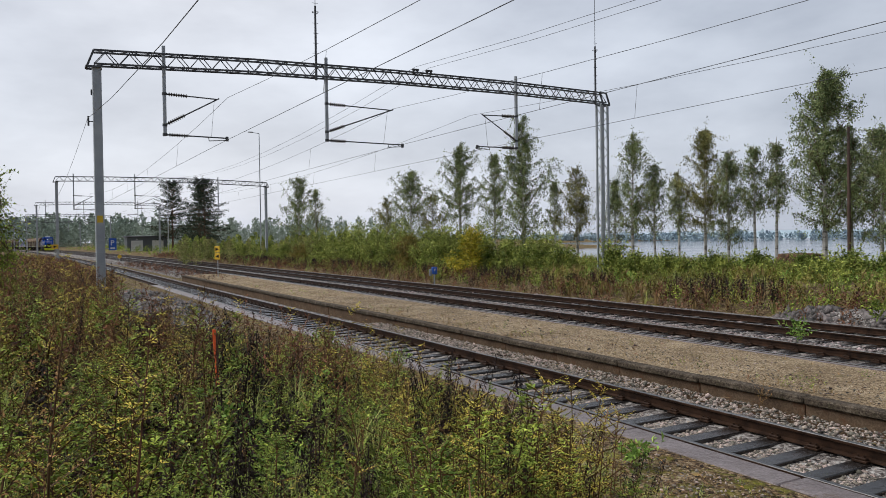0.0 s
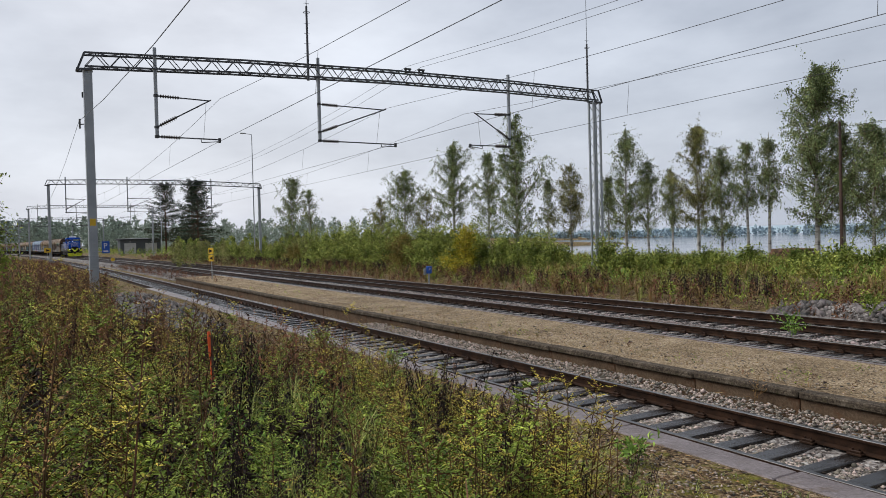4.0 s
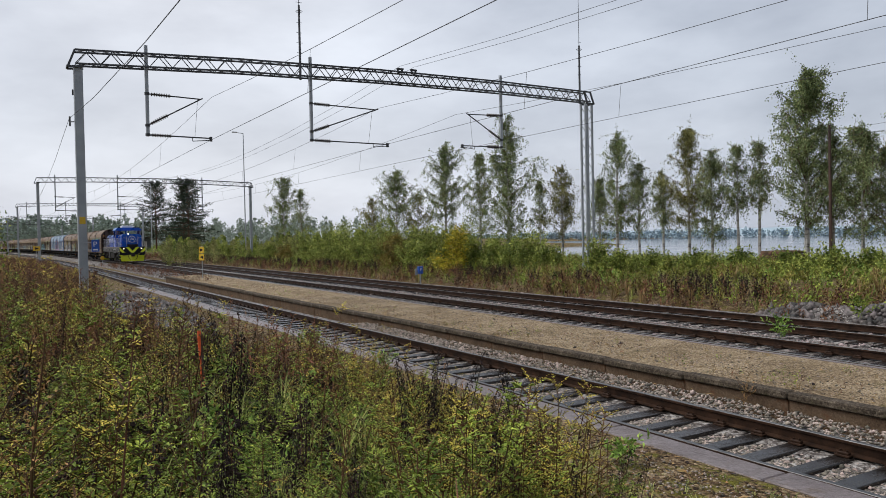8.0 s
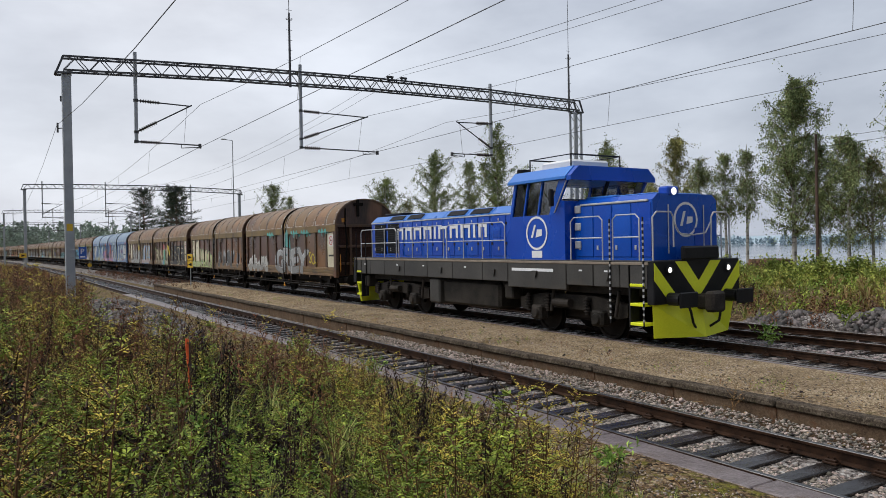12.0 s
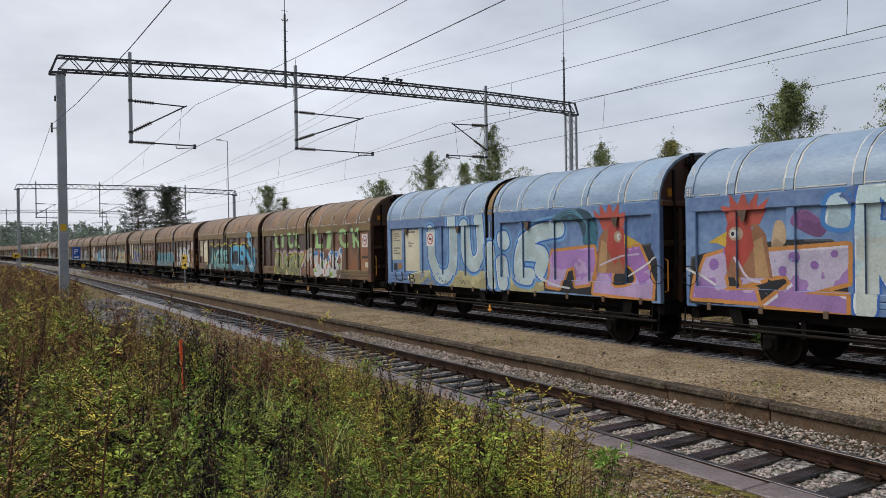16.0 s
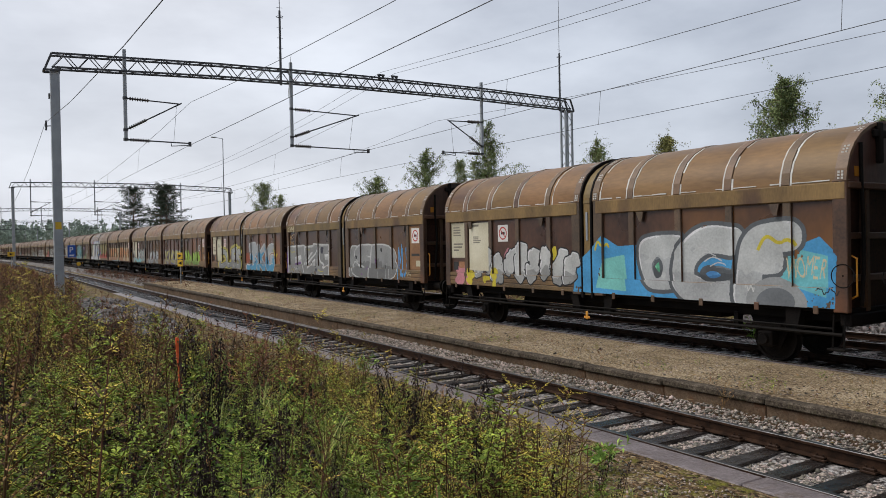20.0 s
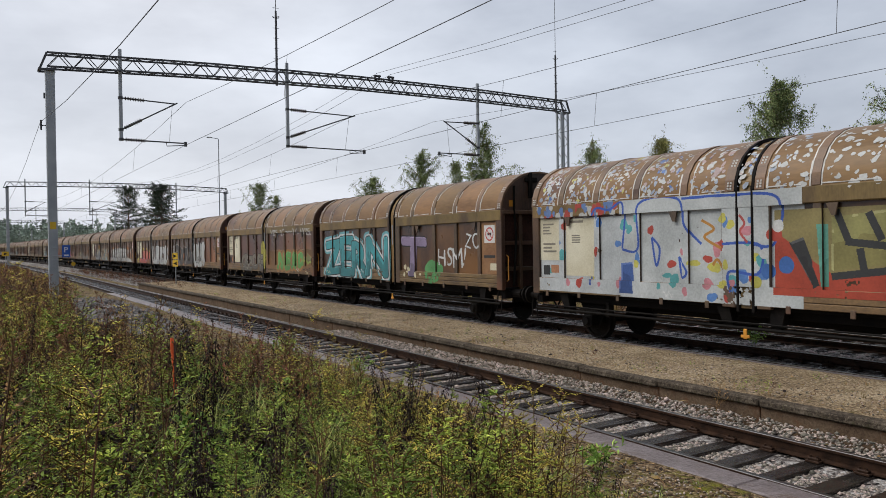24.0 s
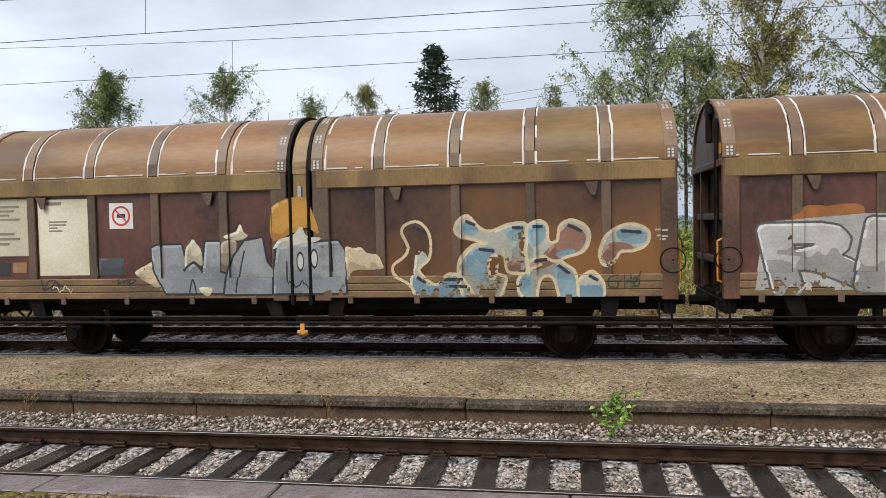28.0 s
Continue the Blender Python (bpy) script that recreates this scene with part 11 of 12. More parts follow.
def engine():
    e = empty("diesel_locomotive")
    sgn = (-1, 1)
    # deck and skirts
    part("deck", Build().box(-8.75, 6.95, -1.5, 1.5, 1.92, 2.0, 0.01), "locogrey", e, "grey walkway deck")
    for sy in sgn:
        y0, y1 = sorted((sy * 1.40, sy * 1.5))
        for a, c in ((-8.7, -7.4), (-7.38, -6.2), (-6.18, -4.6), (-4.58, -3.0), (-2.98, -1.4), (-1.38, 0.3), (0.32, 1.58), (4.12, 5.1), (5.12, 6.0), (6.02, 6.9)):
            part("skirt_panel", Build().box(a, c, y0, y1, 1.36, 1.93, 0.015), "locogrey", e)
        part("skirt_panel", Build().box(1.6, 4.1, y0, y1, 1.22, 1.93, 0.015), "locogrey", e)
        part("skirt_lip", Build().box(-8.72, 6.92, min(sy * 1.38, sy * 1.515), max(sy * 1.38, sy * 1.515), 1.90, 1.965, 0.01), "walkway", e)
    part("main_frame", Build().box(-8.6, 6.85, -1.15, 1.15, 1.15, 1.9, 0.02), "bogie", e)
    # long hood in bays
    edges = [-8.2, -6.9, -5.5, -4.1, -2.7, -1.3, 0.1, 1.68]
    for a, c in zip(edges, edges[1:]):
        h = part("hood_bay", Build().prism([(-1.0, 2.0), (-1.0, 3.36), (-0.74, 3.58), (0.74, 3.58), (1.0, 3.36), (1.0, 2.0)], a + 0.008, c - 0.008), "locoblue", e, "blue engine hood bay")
        for sy in sgn:
            q = [(sy * 1.012, 3.372), (sy * 0.75, 3.594), (sy * 0.74, 3.58), (sy * 1.002, 3.36)]
            part("hood_lid", Build().prism(q, a + 0.02, c - 0.02), "locotop", h, "sloping hood lid, its blue lightened for light from the sky")
            part("hood_gutter", Build().box(a + 0.01, c - 0.01, min(sy * 1.0, sy * 1.035), max(sy * 1.0, sy * 1.035), 3.315, 3.355, 0.006), "rail_white", h, "pale gutter strip")
            if a in (-6.9, -5.5, -2.7, -1.3):
                g = [(sy * 0.985, 3.402), (sy * 0.80, 3.558), (sy * 0.812, 3.572), (sy * 0.997, 3.416)]
                part("lid_grille", Build().prism(g, a + 0.22, c - 0.12), "grille", h, "black louvred strip")
        for sy in sgn:
            for q in (0.27, 0.73):
                xm = a + (c - a) * q
                w = (c - a) * 0.22
                part("hood_door", Build().box(xm - w, xm + w, min(sy * 1.0, sy * 1.022), max(sy * 1.0, sy * 1.022), 2.08, 3.30, 0.008), "locoblue", h)
                part("door_hinge", Build().box(xm - w - 0.03, xm - w + 0.05, min(sy * 1.02, sy * 1.036), max(sy * 1.02, sy * 1.036), 2.42, 2.50).box(xm - w - 0.03, xm - w + 0.05, min(sy * 1.02, sy * 1.036), max(sy * 1.02, sy * 1.036), 3.02, 3.10), "black", h)
                part("door_handle", Build().box(xm - 0.03, xm + 0.03, min(sy * 1.02, sy * 1.045), max(sy * 1.02, sy * 1.045), 2.25, 2.36, 0.006), "rail_white", h)
                part("door_latch", Build().box(xm - 0.02, xm + 0.02, min(sy * 1.02, sy * 1.04), max(sy * 1.02, sy * 1.04), 3.15, 3.22, 0.005), "rail_white", h)
    for sy in sgn:
        for a in (-7.85, -6.75):
            g = part("radiator_grille", Build().box(a, a + 0.92, min(sy * 1.02, sy * 1.035), max(sy * 1.02, sy * 1.035), 2.15, 3.28, 0.006), "grille", e, "black radiator grille")
            for k in range(12):
                part("slat", Build().box(a + 0.03, a + 0.89, min(sy * 1.034, sy * 1.048), max(sy * 1.034, sy * 1.048), 2.2 + 0.088 * k, 2.225 + 0.088 * k), "black", g)
        for a, w, z0, z1 in ((0.2, 0.42, 2.5, 2.95), (1.15, 0.42, 2.1, 3.2)):
            g = part("vent", Build().box(a, a + w, min(sy * 1.02, sy * 1.032), max(sy * 1.02, sy * 1.032), z0, z1, 0.004), "locoblue", e)
            k = z0 + 0.05
            while k < z1 - 0.05:
                part("slat", Build().box(a + 0.03, a + w - 0.03, min(sy * 1.03, sy * 1.046), max(sy * 1.03, sy * 1.046), k, k + 0.03), "locoblue", g)
                k += 0.09
        # the lettering on the hood, as plain blocks of its size
        x = -5.95
        for w in (0.46, 0.46, 0.54, 0.54, 0.13, 0.56, 0.50, 0.56, 0.13, 0.46):
            ya, yb = min(sy * 1.03, sy * 1.038), max(sy * 1.03, sy * 1.038)
            b = Build().box(x, x + 0.12, ya, yb, 2.66, 3.08)
            if w > 0.2:
                b.box(x + w - 0.12, x + w, ya, yb, 2.66, 3.08).box(x + 0.12, x + w - 0.12, ya, yb, 2.98, 3.08)
            part("lettering_block", b, "whitepaint", e, "white block of the hood lettering")
            x += w + 0.17
    part("fan_cover", Build().box(-7.6, -6.2, -0.7, 0.7, 3.62, 3.70, 0.02), "black", e)
    part("exhaust_pipe", Build().tube((1.28, -0.62, 3.5), (1.28, -0.62, 4.62), 0.20, n=16).tube((1.28, -0.62, 3.52), (1.28, -0.62, 3.66), 0.27, n=16), "black", e, "black exhaust pipe")
    # cab
    cab = part("cab", Build().prism([(1.70, 2.0), (1.70, 3.2), (3.60, 3.2), (3.86, 3.56), (4.05, 3.53), (4.05, 2.0)], -1.46, 1.46, "y"), "locoblue", e, "blue driver's cab")
    part("cab_roof", Build().prism([(-1.56, 4.10), (-1.56, 4.17), (-1.28, 4.44), (1.28, 4.44), (1.56, 4.17), (1.56, 4.10)], 1.74, 4.22), "locotop", cab, "blue cab roof with sloping sides")
    part("visor", Build().prism([(-1.54, 4.06), (-1.54, 4.17), (-1.26, 4.43), (1.26, 4.43), (1.54, 4.17), (1.54, 4.06)], 4.225, 4.40), "locoblue", cab, "dark blue front edge of the roof")
    part("rear_sill", Build().prism([(1.72, 3.2), (1.78, 3.2), (1.81, 3.36), (1.75, 3.36)], -1.38, 1.38, "y"), "locoblue", cab)
    part("rear_post", Build().prism([(1.72, 3.36), (1.80, 3.36), (1.99, 4.1), (1.91, 4.1)], -0.12, 0.12, "y"), "locoblue", cab)
    for sy in sgn:
        y0, y1 = sorted((sy * 1.39, sy * 1.46))
        for prof in ([(1.70, 3.2), (1.80, 3.2), (2.02, 4.12), (1.92, 4.12)], [(2.30, 3.2), (2.35, 3.2), (2.57, 4.12), (2.52, 4.12)], [(2.92, 3.2), (2.97, 3.2), (3.19, 4.12), (3.14, 4.12)], [(3.42, 3.2), (3.62, 3.2), (4.20, 4.12), (3.86, 4.12)]):
            part("window_post", Build().prism(prof, y0, y1, "y"), "locoblue", cab)
        part("screen_trim", Build().tube((3.66, sy * 1.47, 3.24), (4.18, sy * 1.47, 4.10), 0.018, n=6), "rail_white", cab)
    part("screen_post", Build().prism([(3.86, 3.55), (3.92, 3.55), (4.20, 4.10), (4.14, 4.10)], -0.04, 0.04, "y"), "black", cab)
    part("driver_desk", Build().box(2.9, 3.6, -1.1, 1.1, 3.2, 3.62, 0.05), "black", cab)
    part("driver_seat", Build().box(2.2, 2.6, -0.85, -0.35, 3.2, 3.9, 0.06), "black", cab)
    part("roof_unit", Build().box(2.2, 3.5, -0.7, 0.7, 4.44, 4.72, 0.06), "whitepaint", cab, "pale roof cooling unit")
    part("roof_rack", Build().path([(1.95, -0.9, 4.44), (1.95, -0.9, 4.82), (3.7, -0.9, 4.82), (3.7, -0.9, 4.44)], 0.022).path([(1.95, 0.9, 4.44), (1.95, 0.9, 4.82), (3.7, 0.9, 4.82), (3.7, 0.9, 4.44)], 0.022).tube((1.95, -0.9, 4.82), (1.95, 0.9, 4.82), 0.022).tube((3.7, -0.9, 4.82), (3.7, 0.9, 4.82), 0.022), "black", cab)
    for sy in sgn:
        y0, y1 = sorted((sy * 1.415, sy * 1.425))
        for prof in ([(1.80, 3.2), (2.31, 3.2), (2.53, 4.11), (2.02, 4.11)], [(2.34, 3.2), (2.93, 3.2), (3.15, 4.11), (2.56, 4.11)]):
            part("cab_window", Build().prism(prof, y0, y1, "y"), "cabglass", cab, "tinted cab window")
        part("cab_window", Build().prism([(2.96, 3.2), (3.43, 3.2), (3.87, 4.11), (3.18, 4.11)], y0, y1, "y"), "cabglass", cab, "tinted cab window")
        n = 24
        ring = [(2.9 + r * math.cos(2 * math.pi * i / n), 2.72 + r * math.sin(2 * math.pi * i / n)) for r in (0.40, 0.46) for i in range(n)]
        b = Build()
        yy = sy * 1.472
        b.add([(p[0], yy, p[1]) for p in ring], [(i, (i + 1) % n, n + (i + 1) % n, n + i) for i in range(n)])
        part("emblem", b, "whitepaint", cab, "white ring emblem")
        part("emblem_bar", Build().prism([(2.65, 2.6), (2.73, 2.6), (2.88, 2.95), (2.80, 2.95)], min(sy * 1.465, sy * 1.472), max(sy * 1.465, sy * 1.472), "y").prism([(2.85, 2.6), (3.12, 2.65), (3.12, 2.82), (2.92, 2.82)], min(sy * 1.465, sy * 1.472), max(sy * 1.465, sy * 1.472), "y"), "whitepaint", cab)
        part("number_bar", Build().box(2.68, 3.12, min(sy * 1.465, sy * 1.472), max(sy * 1.465, sy * 1.472), 2.05, 2.24), "whitepaint", cab)
        part("mirror", Build().box(3.7, 3.82, min(sy * 1.6, sy * 1.72), max(sy * 1.6, sy * 1.72), 3.4, 3.85, 0.02).tube((3.7, sy * 1.46, 3.8), (3.76, sy * 1.66, 3.82), 0.015), "black", cab)
        part("frame_marking", Build().box(1.8, 3.6, min(sy * 1.5, sy * 1.508), max(sy * 1.5, sy * 1.508), 1.68, 1.76), "whitepaint", e)
    for y0, y1 in ((-1.36, -0.05), (0.05, 1.36)):
        part("windscreen", Build().add([(3.87, y0, 3.57), (3.87, y1, 3.57), (4.16, y1, 4.10), (4.16, y0, 4.10)], [(0, 1, 2, 3)]), "cabglass", cab, "dark windscreen pane")
    # short hood
    h = part("short_hood", Build().prism([(-1.12, 2.0), (-1.12, 3.42), (-0.95, 3.56), (0.95, 3.56), (1.12, 3.42), (1.12, 2.0)], 4.06, 6.72), "locoblue", e, "blue front hood")
    part("hood_lid", Build().box(4.2, 5.3, -0.85, 0.85, 3.56, 3.62, 0.02), "locotop", h)
    part("hood_lid", Build().box(5.4, 6.5, -0.85, 0.85, 3.56, 3.60, 0.02), "locotop", h)
    for sy in sgn:
        for a in (4.15, 4.80, 5.45, 6.08):
            part("hood_door", Build().box(a, a + 0.6, min(sy * 1.12, sy * 1.142), max(sy * 1.12, sy * 1.142), 2.08, 3.36, 0.008), "locoblue", h)
            part("door_handle", Build().box(a + 0.1, a + 0.16, min(sy * 1.14, sy * 1.165), max(sy * 1.14, sy * 1.165), 2.25, 2.36, 0.006), "rail_white", h)
    n = 24
    ring = [(r * math.cos(2 * math.pi * i / n), 2.95 + r * math.sin(2 * math.pi * i / n)) for r in (0.36, 0.42) for i in range(n)]
    part("emblem", Build().add([(6.727, p[0], p[1]) for p in ring], [(i, (i + 1) % n, n + (i + 1) % n, n + i) for i in range(n)]), "whitepaint", h, "white ring emblem")
    part("end_door", Build().box(6.722, 6.735, 0.30, 0.92, 2.1, 2.75, 0.004), "locoblue", h)
    part("emblem_bar", Build().prism([(-0.2, 2.8), (-0.12, 2.8), (0.0, 3.15), (-0.08, 3.15)], 6.722, 6.728).prism([(0.02, 2.84), (0.24, 2.88), (0.24, 3.02), (0.06, 3.02)], 6.722, 6.728), "whitepaint", h)
    part("top_headlamp_box", Build().box(6.42, 6.74, -0.62, -0.22, 3.50, 3.74, 0.04), "locoblue", h)
    part("top_headlamp", Build().lathe([(0.0, 0.02), (0.075, 0.02), (0.085, 0.0)], (6.735, -0.42, 3.62), "x", 16), "headlamp", h, "lit headlamp")
    part("ladder_bars", Build().tube((6.74, -0.62, 2.15), (6.74, -0.62, 3.3), 0.014).tube((6.74, 0.62, 2.15), (6.74, 0.62, 3.3), 0.014), "rail_white", h)
    # front end: headstock with chevrons, plough, lamps, buffers, coupler
    for fx, dr in ((6.85, 1), (-8.7, -1)):
        fr = part("headstock", Build().box(*sorted((fx, fx + dr * 0.22)), -1.5, 1.5, 1.0, 2.0, 0.02), "black", e, "black headstock with yellow chevrons")
        xx = fx + dr * 0.225
        for sy in sgn:
            for q in ([(0.0, 1.12), (0.30, 1.42), (0.80, 1.97), (0.42, 1.97), (0.0, 1.50)], [(0.62, 1.04), (1.0, 1.04), (1.49, 1.56), (1.49, 1.96)]):
                part("chevron", Build().prism([(sy * a, c) for a, c in q], *sorted((xx - dr * 0.004, xx + dr * 0.003))), "hazard", fr, "yellow-green chevron stripe")
            part("headlamp", Build().lathe([(0.0, dr * 0.05), (0.06, dr * 0.05), (0.07, 0.0)], (xx, sy * 1.02, 1.78), "x", 16), "headlamp" if dr > 0 else "whitepaint", fr, "round lit headlamp")
            part("lamp_ring", Build().lathe([(0.07, 0.0), (0.125, dr * 0.03), (0.07, dr * 0.055)], (xx, sy * 1.02, 1.78), "x", 16), "black", fr)
            part("buffer", Build().tube((xx, sy * 0.98, 1.12), (xx + dr * 0.34, sy * 0.98, 1.12), 0.15, n=14).tube((xx + dr * 0.32, sy * 0.98, 1.12), (xx + dr * 0.52, sy * 0.98, 1.12), 0.10, n=14).box(*sorted((xx + dr * 0.50, xx + dr * 0.55)), sy * 0.98 - 0.30, sy * 0.98 + 0.30, 0.95, 1.30, 0.04), "black", e, "black buffer with a wide head")
            st = part("step_frame", Build().box(*sorted((fx - dr * 0.55, fx - dr * 0.5)), min(sy * 1.2, sy * 1.5), max(sy * 1.2, sy * 1.5), 0.45, 1.9), "black", e)
            for z in (0.5, 0.95, 1.4):
                part("step", Build().box(*sorted((fx - dr * 0.5, fx - dr * 0.05)), min(sy * 1.15, sy * 1.52), max(sy * 1.15, sy * 1.52), z, z + 0.07, 0.01), "hazard", st, "yellow-green step")
        part("coupler", Build().box(*sorted((xx, xx + dr * 0.45)), -0.18, 0.18, 0.85, 1.2, 0.05).box(*sorted((xx + dr * 0.35, xx + dr * 0.62)), -0.28, 0.2, 0.8, 1.28, 0.06), "bogie", e, "black coupler")
        part("centre_box", Build().box(*sorted((xx - dr * 0.02, xx + dr * 0.12)), -0.62, 0.62, 2.0, 2.32, 0.04), "black", e)
        part("air_hose", Build().path([(xx + dr * 0.05, -0.5, 1.1), (xx + dr * 0.2, -0.52, 0.8), (xx + dr * 0.2, -0.45, 0.55), (xx + dr * 0.1, -0.25, 0.42)], 0.03).path([(xx + dr * 0.05, 0.5, 1.1), (xx + dr * 0.2, 0.52, 0.8), (xx + dr * 0.2, 0.45, 0.55), (xx + dr * 0.1, 0.25, 0.42)], 0.03), "black", e)
        pl = [(-1.42, 1.0), (-1.30, 0.22), (1.30, 0.22), (1.42, 1.0)]
        b = Build()
        vs = [(fx + dr * 0.10, -1.42, 1.0), (fx + dr * 0.10, 1.42, 1.0), (fx + dr * 0.02, 1.30, 0.22), (fx + dr * 0.42, 0, 0.20), (fx + dr * 0.02, -1.30, 0.22), (fx + dr * 0.30, 0, 1.0)]
        vs += [(p[0] - dr * 0.05, p[1] * 0.97, p[2]) for p in vs]
        b.add(vs, [(0, 5, 3, 4), (5, 1, 2, 3), (6, 10, 9, 11), (11, 9, 8, 7), (0, 4, 10, 6), (1, 7, 8, 2), (4, 3, 9, 10), (3, 2, 8, 9), (0, 6, 11, 5), (5, 11, 7, 1)])
        part("plough", b, "hazard", e, "yellow-green rail plough")
    # black and white ringed poles beside the front steps
    for sy in sgn:
        for fx in (5.72, 6.78, -7.72, -8.60):
            pole = part("ringed_pole", Build().tube((fx, sy * 1.52, 0.5), (fx, sy * 1.52, 3.0), 0.020, n=8), "black", e, "black pole with white rings")
            for k in range(17 if sy < 0 and fx > 0 else 0):
                part("pole_ring", Build().tube((fx, sy * 1.52, 0.6 + 0.14 * k), (fx, sy * 1.52, 0.66 + 0.14 * k), 0.023, n=8), "rail_white", pole)
    # handrails
    for sy in sgn:
        for a, c in ((-8.3, -5.3), (-5.1, -2.0), (-1.8, 1.4), (4.25, 5.4), (5.75, 6.6)):
            pts = [(a, sy * 1.44, 2.0), (a, sy * 1.44, 2.98), (a + 0.12, sy * 1.44, 3.08), (c - 0.12, sy * 1.44, 3.08), (c, sy * 1.44, 2.98), (c, sy * 1.44, 2.0)]
            part("handrail", Build().path(pts, 0.017), "rail_white", e, "pale tubular handrail")
            part("handrail", Build().tube((a, sy * 1.44, 2.55), (c, sy * 1.44, 2.55), 0.016), "rail_white", e)
            k = a + 1.0
            while k < c - 0.5:
                part("handrail_post", Build().tube((k, sy * 1.44, 2.0), (k, sy * 1.44, 3.08), 0.016), "rail_white", e)
                k += 1.05
        part("front_rail", Build().path([(6.92, sy * 1.35, 2.0), (6.92, sy * 1.35, 3.0), (6.92, sy * 1.22, 3.12), (6.92, sy * 0.75, 3.12), (6.92, sy * 0.66, 3.0), (6.92, sy * 0.66, 2.3)], 0.02), "rail_white", e)
        part("front_rail", Build().path([(6.92, sy * 0.66, 2.9), (6.92, sy * 0.45, 2.62), (6.92, 0, 2.58)], 0.018), "rail_white", e)
    for sy in sgn:
        for z in (2.28, 2.75, 3.2):
            part("vent_box", Build().box(4.10, 4.32, min(sy * 1.12, sy * 1.18), max(sy * 1.12, sy * 1.18), z, z + 0.2, 0.02), "rail_white", e, "small grey vent")
        for x in (-7.9, -5.2, -3.3, -0.7, 4.6, 5.5):
            part("skirt_label", Build().box(x, x + 0.12, min(sy * 1.5, sy * 1.506), max(sy * 1.5, sy * 1.506), 1.72, 1.76), "whitepaint", e)
        for x in (-5.0, -2.1, 0.9, 2.85, 5.6):
            part("jacking_lug", Build().prism([(x - 0.09, 1.7), (x + 0.09, 1.7), (x + 0.05, 1.52), (x - 0.05, 1.52)], min(sy * 1.5, sy * 1.55), max(sy * 1.5, sy * 1.55), "y"), "locogrey", e)
        part("hood_gutter", Build().box(4.3, 6.6, min(sy * 1.1, sy * 1.16), max(sy * 1.1, sy * 1.16), 3.38, 3.43, 0.01), "rail_white", e)
    # running gear
    for bx in (-5.57, 3.83):
        for sy in sgn:
            bg_ = part("bogie_frame", Build().prism([(bx - 2.1, 0.62), (bx - 2.1, 0.92), (bx - 1.0, 1.08), (bx + 1.0, 1.08), (bx + 2.1, 0.92), (bx + 2.1, 0.62), (bx + 1.75, 0.55), (bx + 0.75, 0.7), (bx - 0.75, 0.7), (bx - 1.75, 0.55)], min(sy * 1.0, sy * 1.16), max(sy * 1.0, sy * 1.16), "y"), "bogie", e, "grimy bogie side frame")
            for ax in (bx - 1.2, bx + 1.2):
                part("axle_box", Build().box(ax - 0.22, ax + 0.22, min(sy * 1.05, sy * 1.34), max(sy * 1.05, sy * 1.34), 0.34, 0.74, 0.05).tube((ax, sy * 1.34, 0.53), (ax, sy * 1.40, 0.53), 0.15, 0.12, 14), "bogie", bg_)
                for q in (-0.42, 0.42):
                    sp = Build()
                    for k in range(5):
                        sp.lathe([(0.06, -0.012), (0.10, 0), (0.06, 0.012)], (ax + q, sy * 1.24, 0.68 + 0.075 * k), "z", 10)
                    sp.tube((ax + q, sy * 1.24, 0.6), (ax + q, sy * 1.24, 1.05), 0.055, n=8)
                    part("coil_spring", sp, "bogie", bg_)
                part("damper", Build().tube((ax + 0.62, sy * 1.28, 0.62), (ax + 0.75, sy * 1.28, 1.25), 0.045, n=8), "bogie", bg_)
            part("brake_cylinder", Build().tube((bx - 0.5, sy * 1.25, 0.86), (bx + 0.15, sy * 1.25, 0.86), 0.11, n=12), "bogie", bg_)
            part("sand_box", Build().box(bx - 2.55, bx - 2.15, min(sy * 1.0, sy * 1.4), max(sy * 1.0, sy * 1.4), 0.85, 1.3, 0.04), "bogie", bg_)
        part("traction_motor", Build().box(bx - 0.9, bx + 0.9, -0.6, 0.6, 0.35, 1.1, 0.08), "bogie", e)
    part("fuel_tank", Build().box(-2.3, 0.9, -1.3, 1.3, 0.5, 1.3, 0.08), "bogie", e, "dark fuel tank")
    part("tank_box", Build().box(-3.0, -2.35, -1.42, 1.42, 0.5, 1.32, 0.05), "locogrey", e)
    wb = Build()
    for sy in sgn:
        wb.lathe([(0.10, sy * 0.70), (0.46, sy * 0.715), (0.56, sy * 0.685), (0.56, sy * 0.715), (0.532, sy * 0.73), (0.528, sy * 0.83), (0.47, sy * 0.83), (0.45, sy * 0.775), (0.14, sy * 0.80), (0.12, sy * 0.90), (0.0, sy * 0.90)], (0, 0, 0), "y", 28)
    wb.tube((0, -0.75, 0), (0, 0.75, 0), 0.1, n=10)
    wm = wb.mesh("wheelset", "wheel", True)
    wm.set_sharp_from_angle(angle=radians(40))
    for ax in (-6.77, -4.37, 2.63, 5.03):
        w = part("wheelset", wm, None, e, "dark steel wheels on an axle")
        w.location = (ax, 0, 0.53)
        MOVES.append((w, [(i / 30, pose(ax, 0, 0.53, 0, math.degrees((head_way(i / 30) - head_way(0)) / 0.53) % 360, 0)) for i in range(0, 841)]))
    tagged(e, "blue diesel locomotive with grey frame and yellow-green chevrons", "locomotive")
    d = 4 * 13.678 + 3 * 14.348 + 17.35
    MOVES.append((e, [(t, on_line(head_way(t) + d)) for t in TR_ROWS]))
    return e


engine()


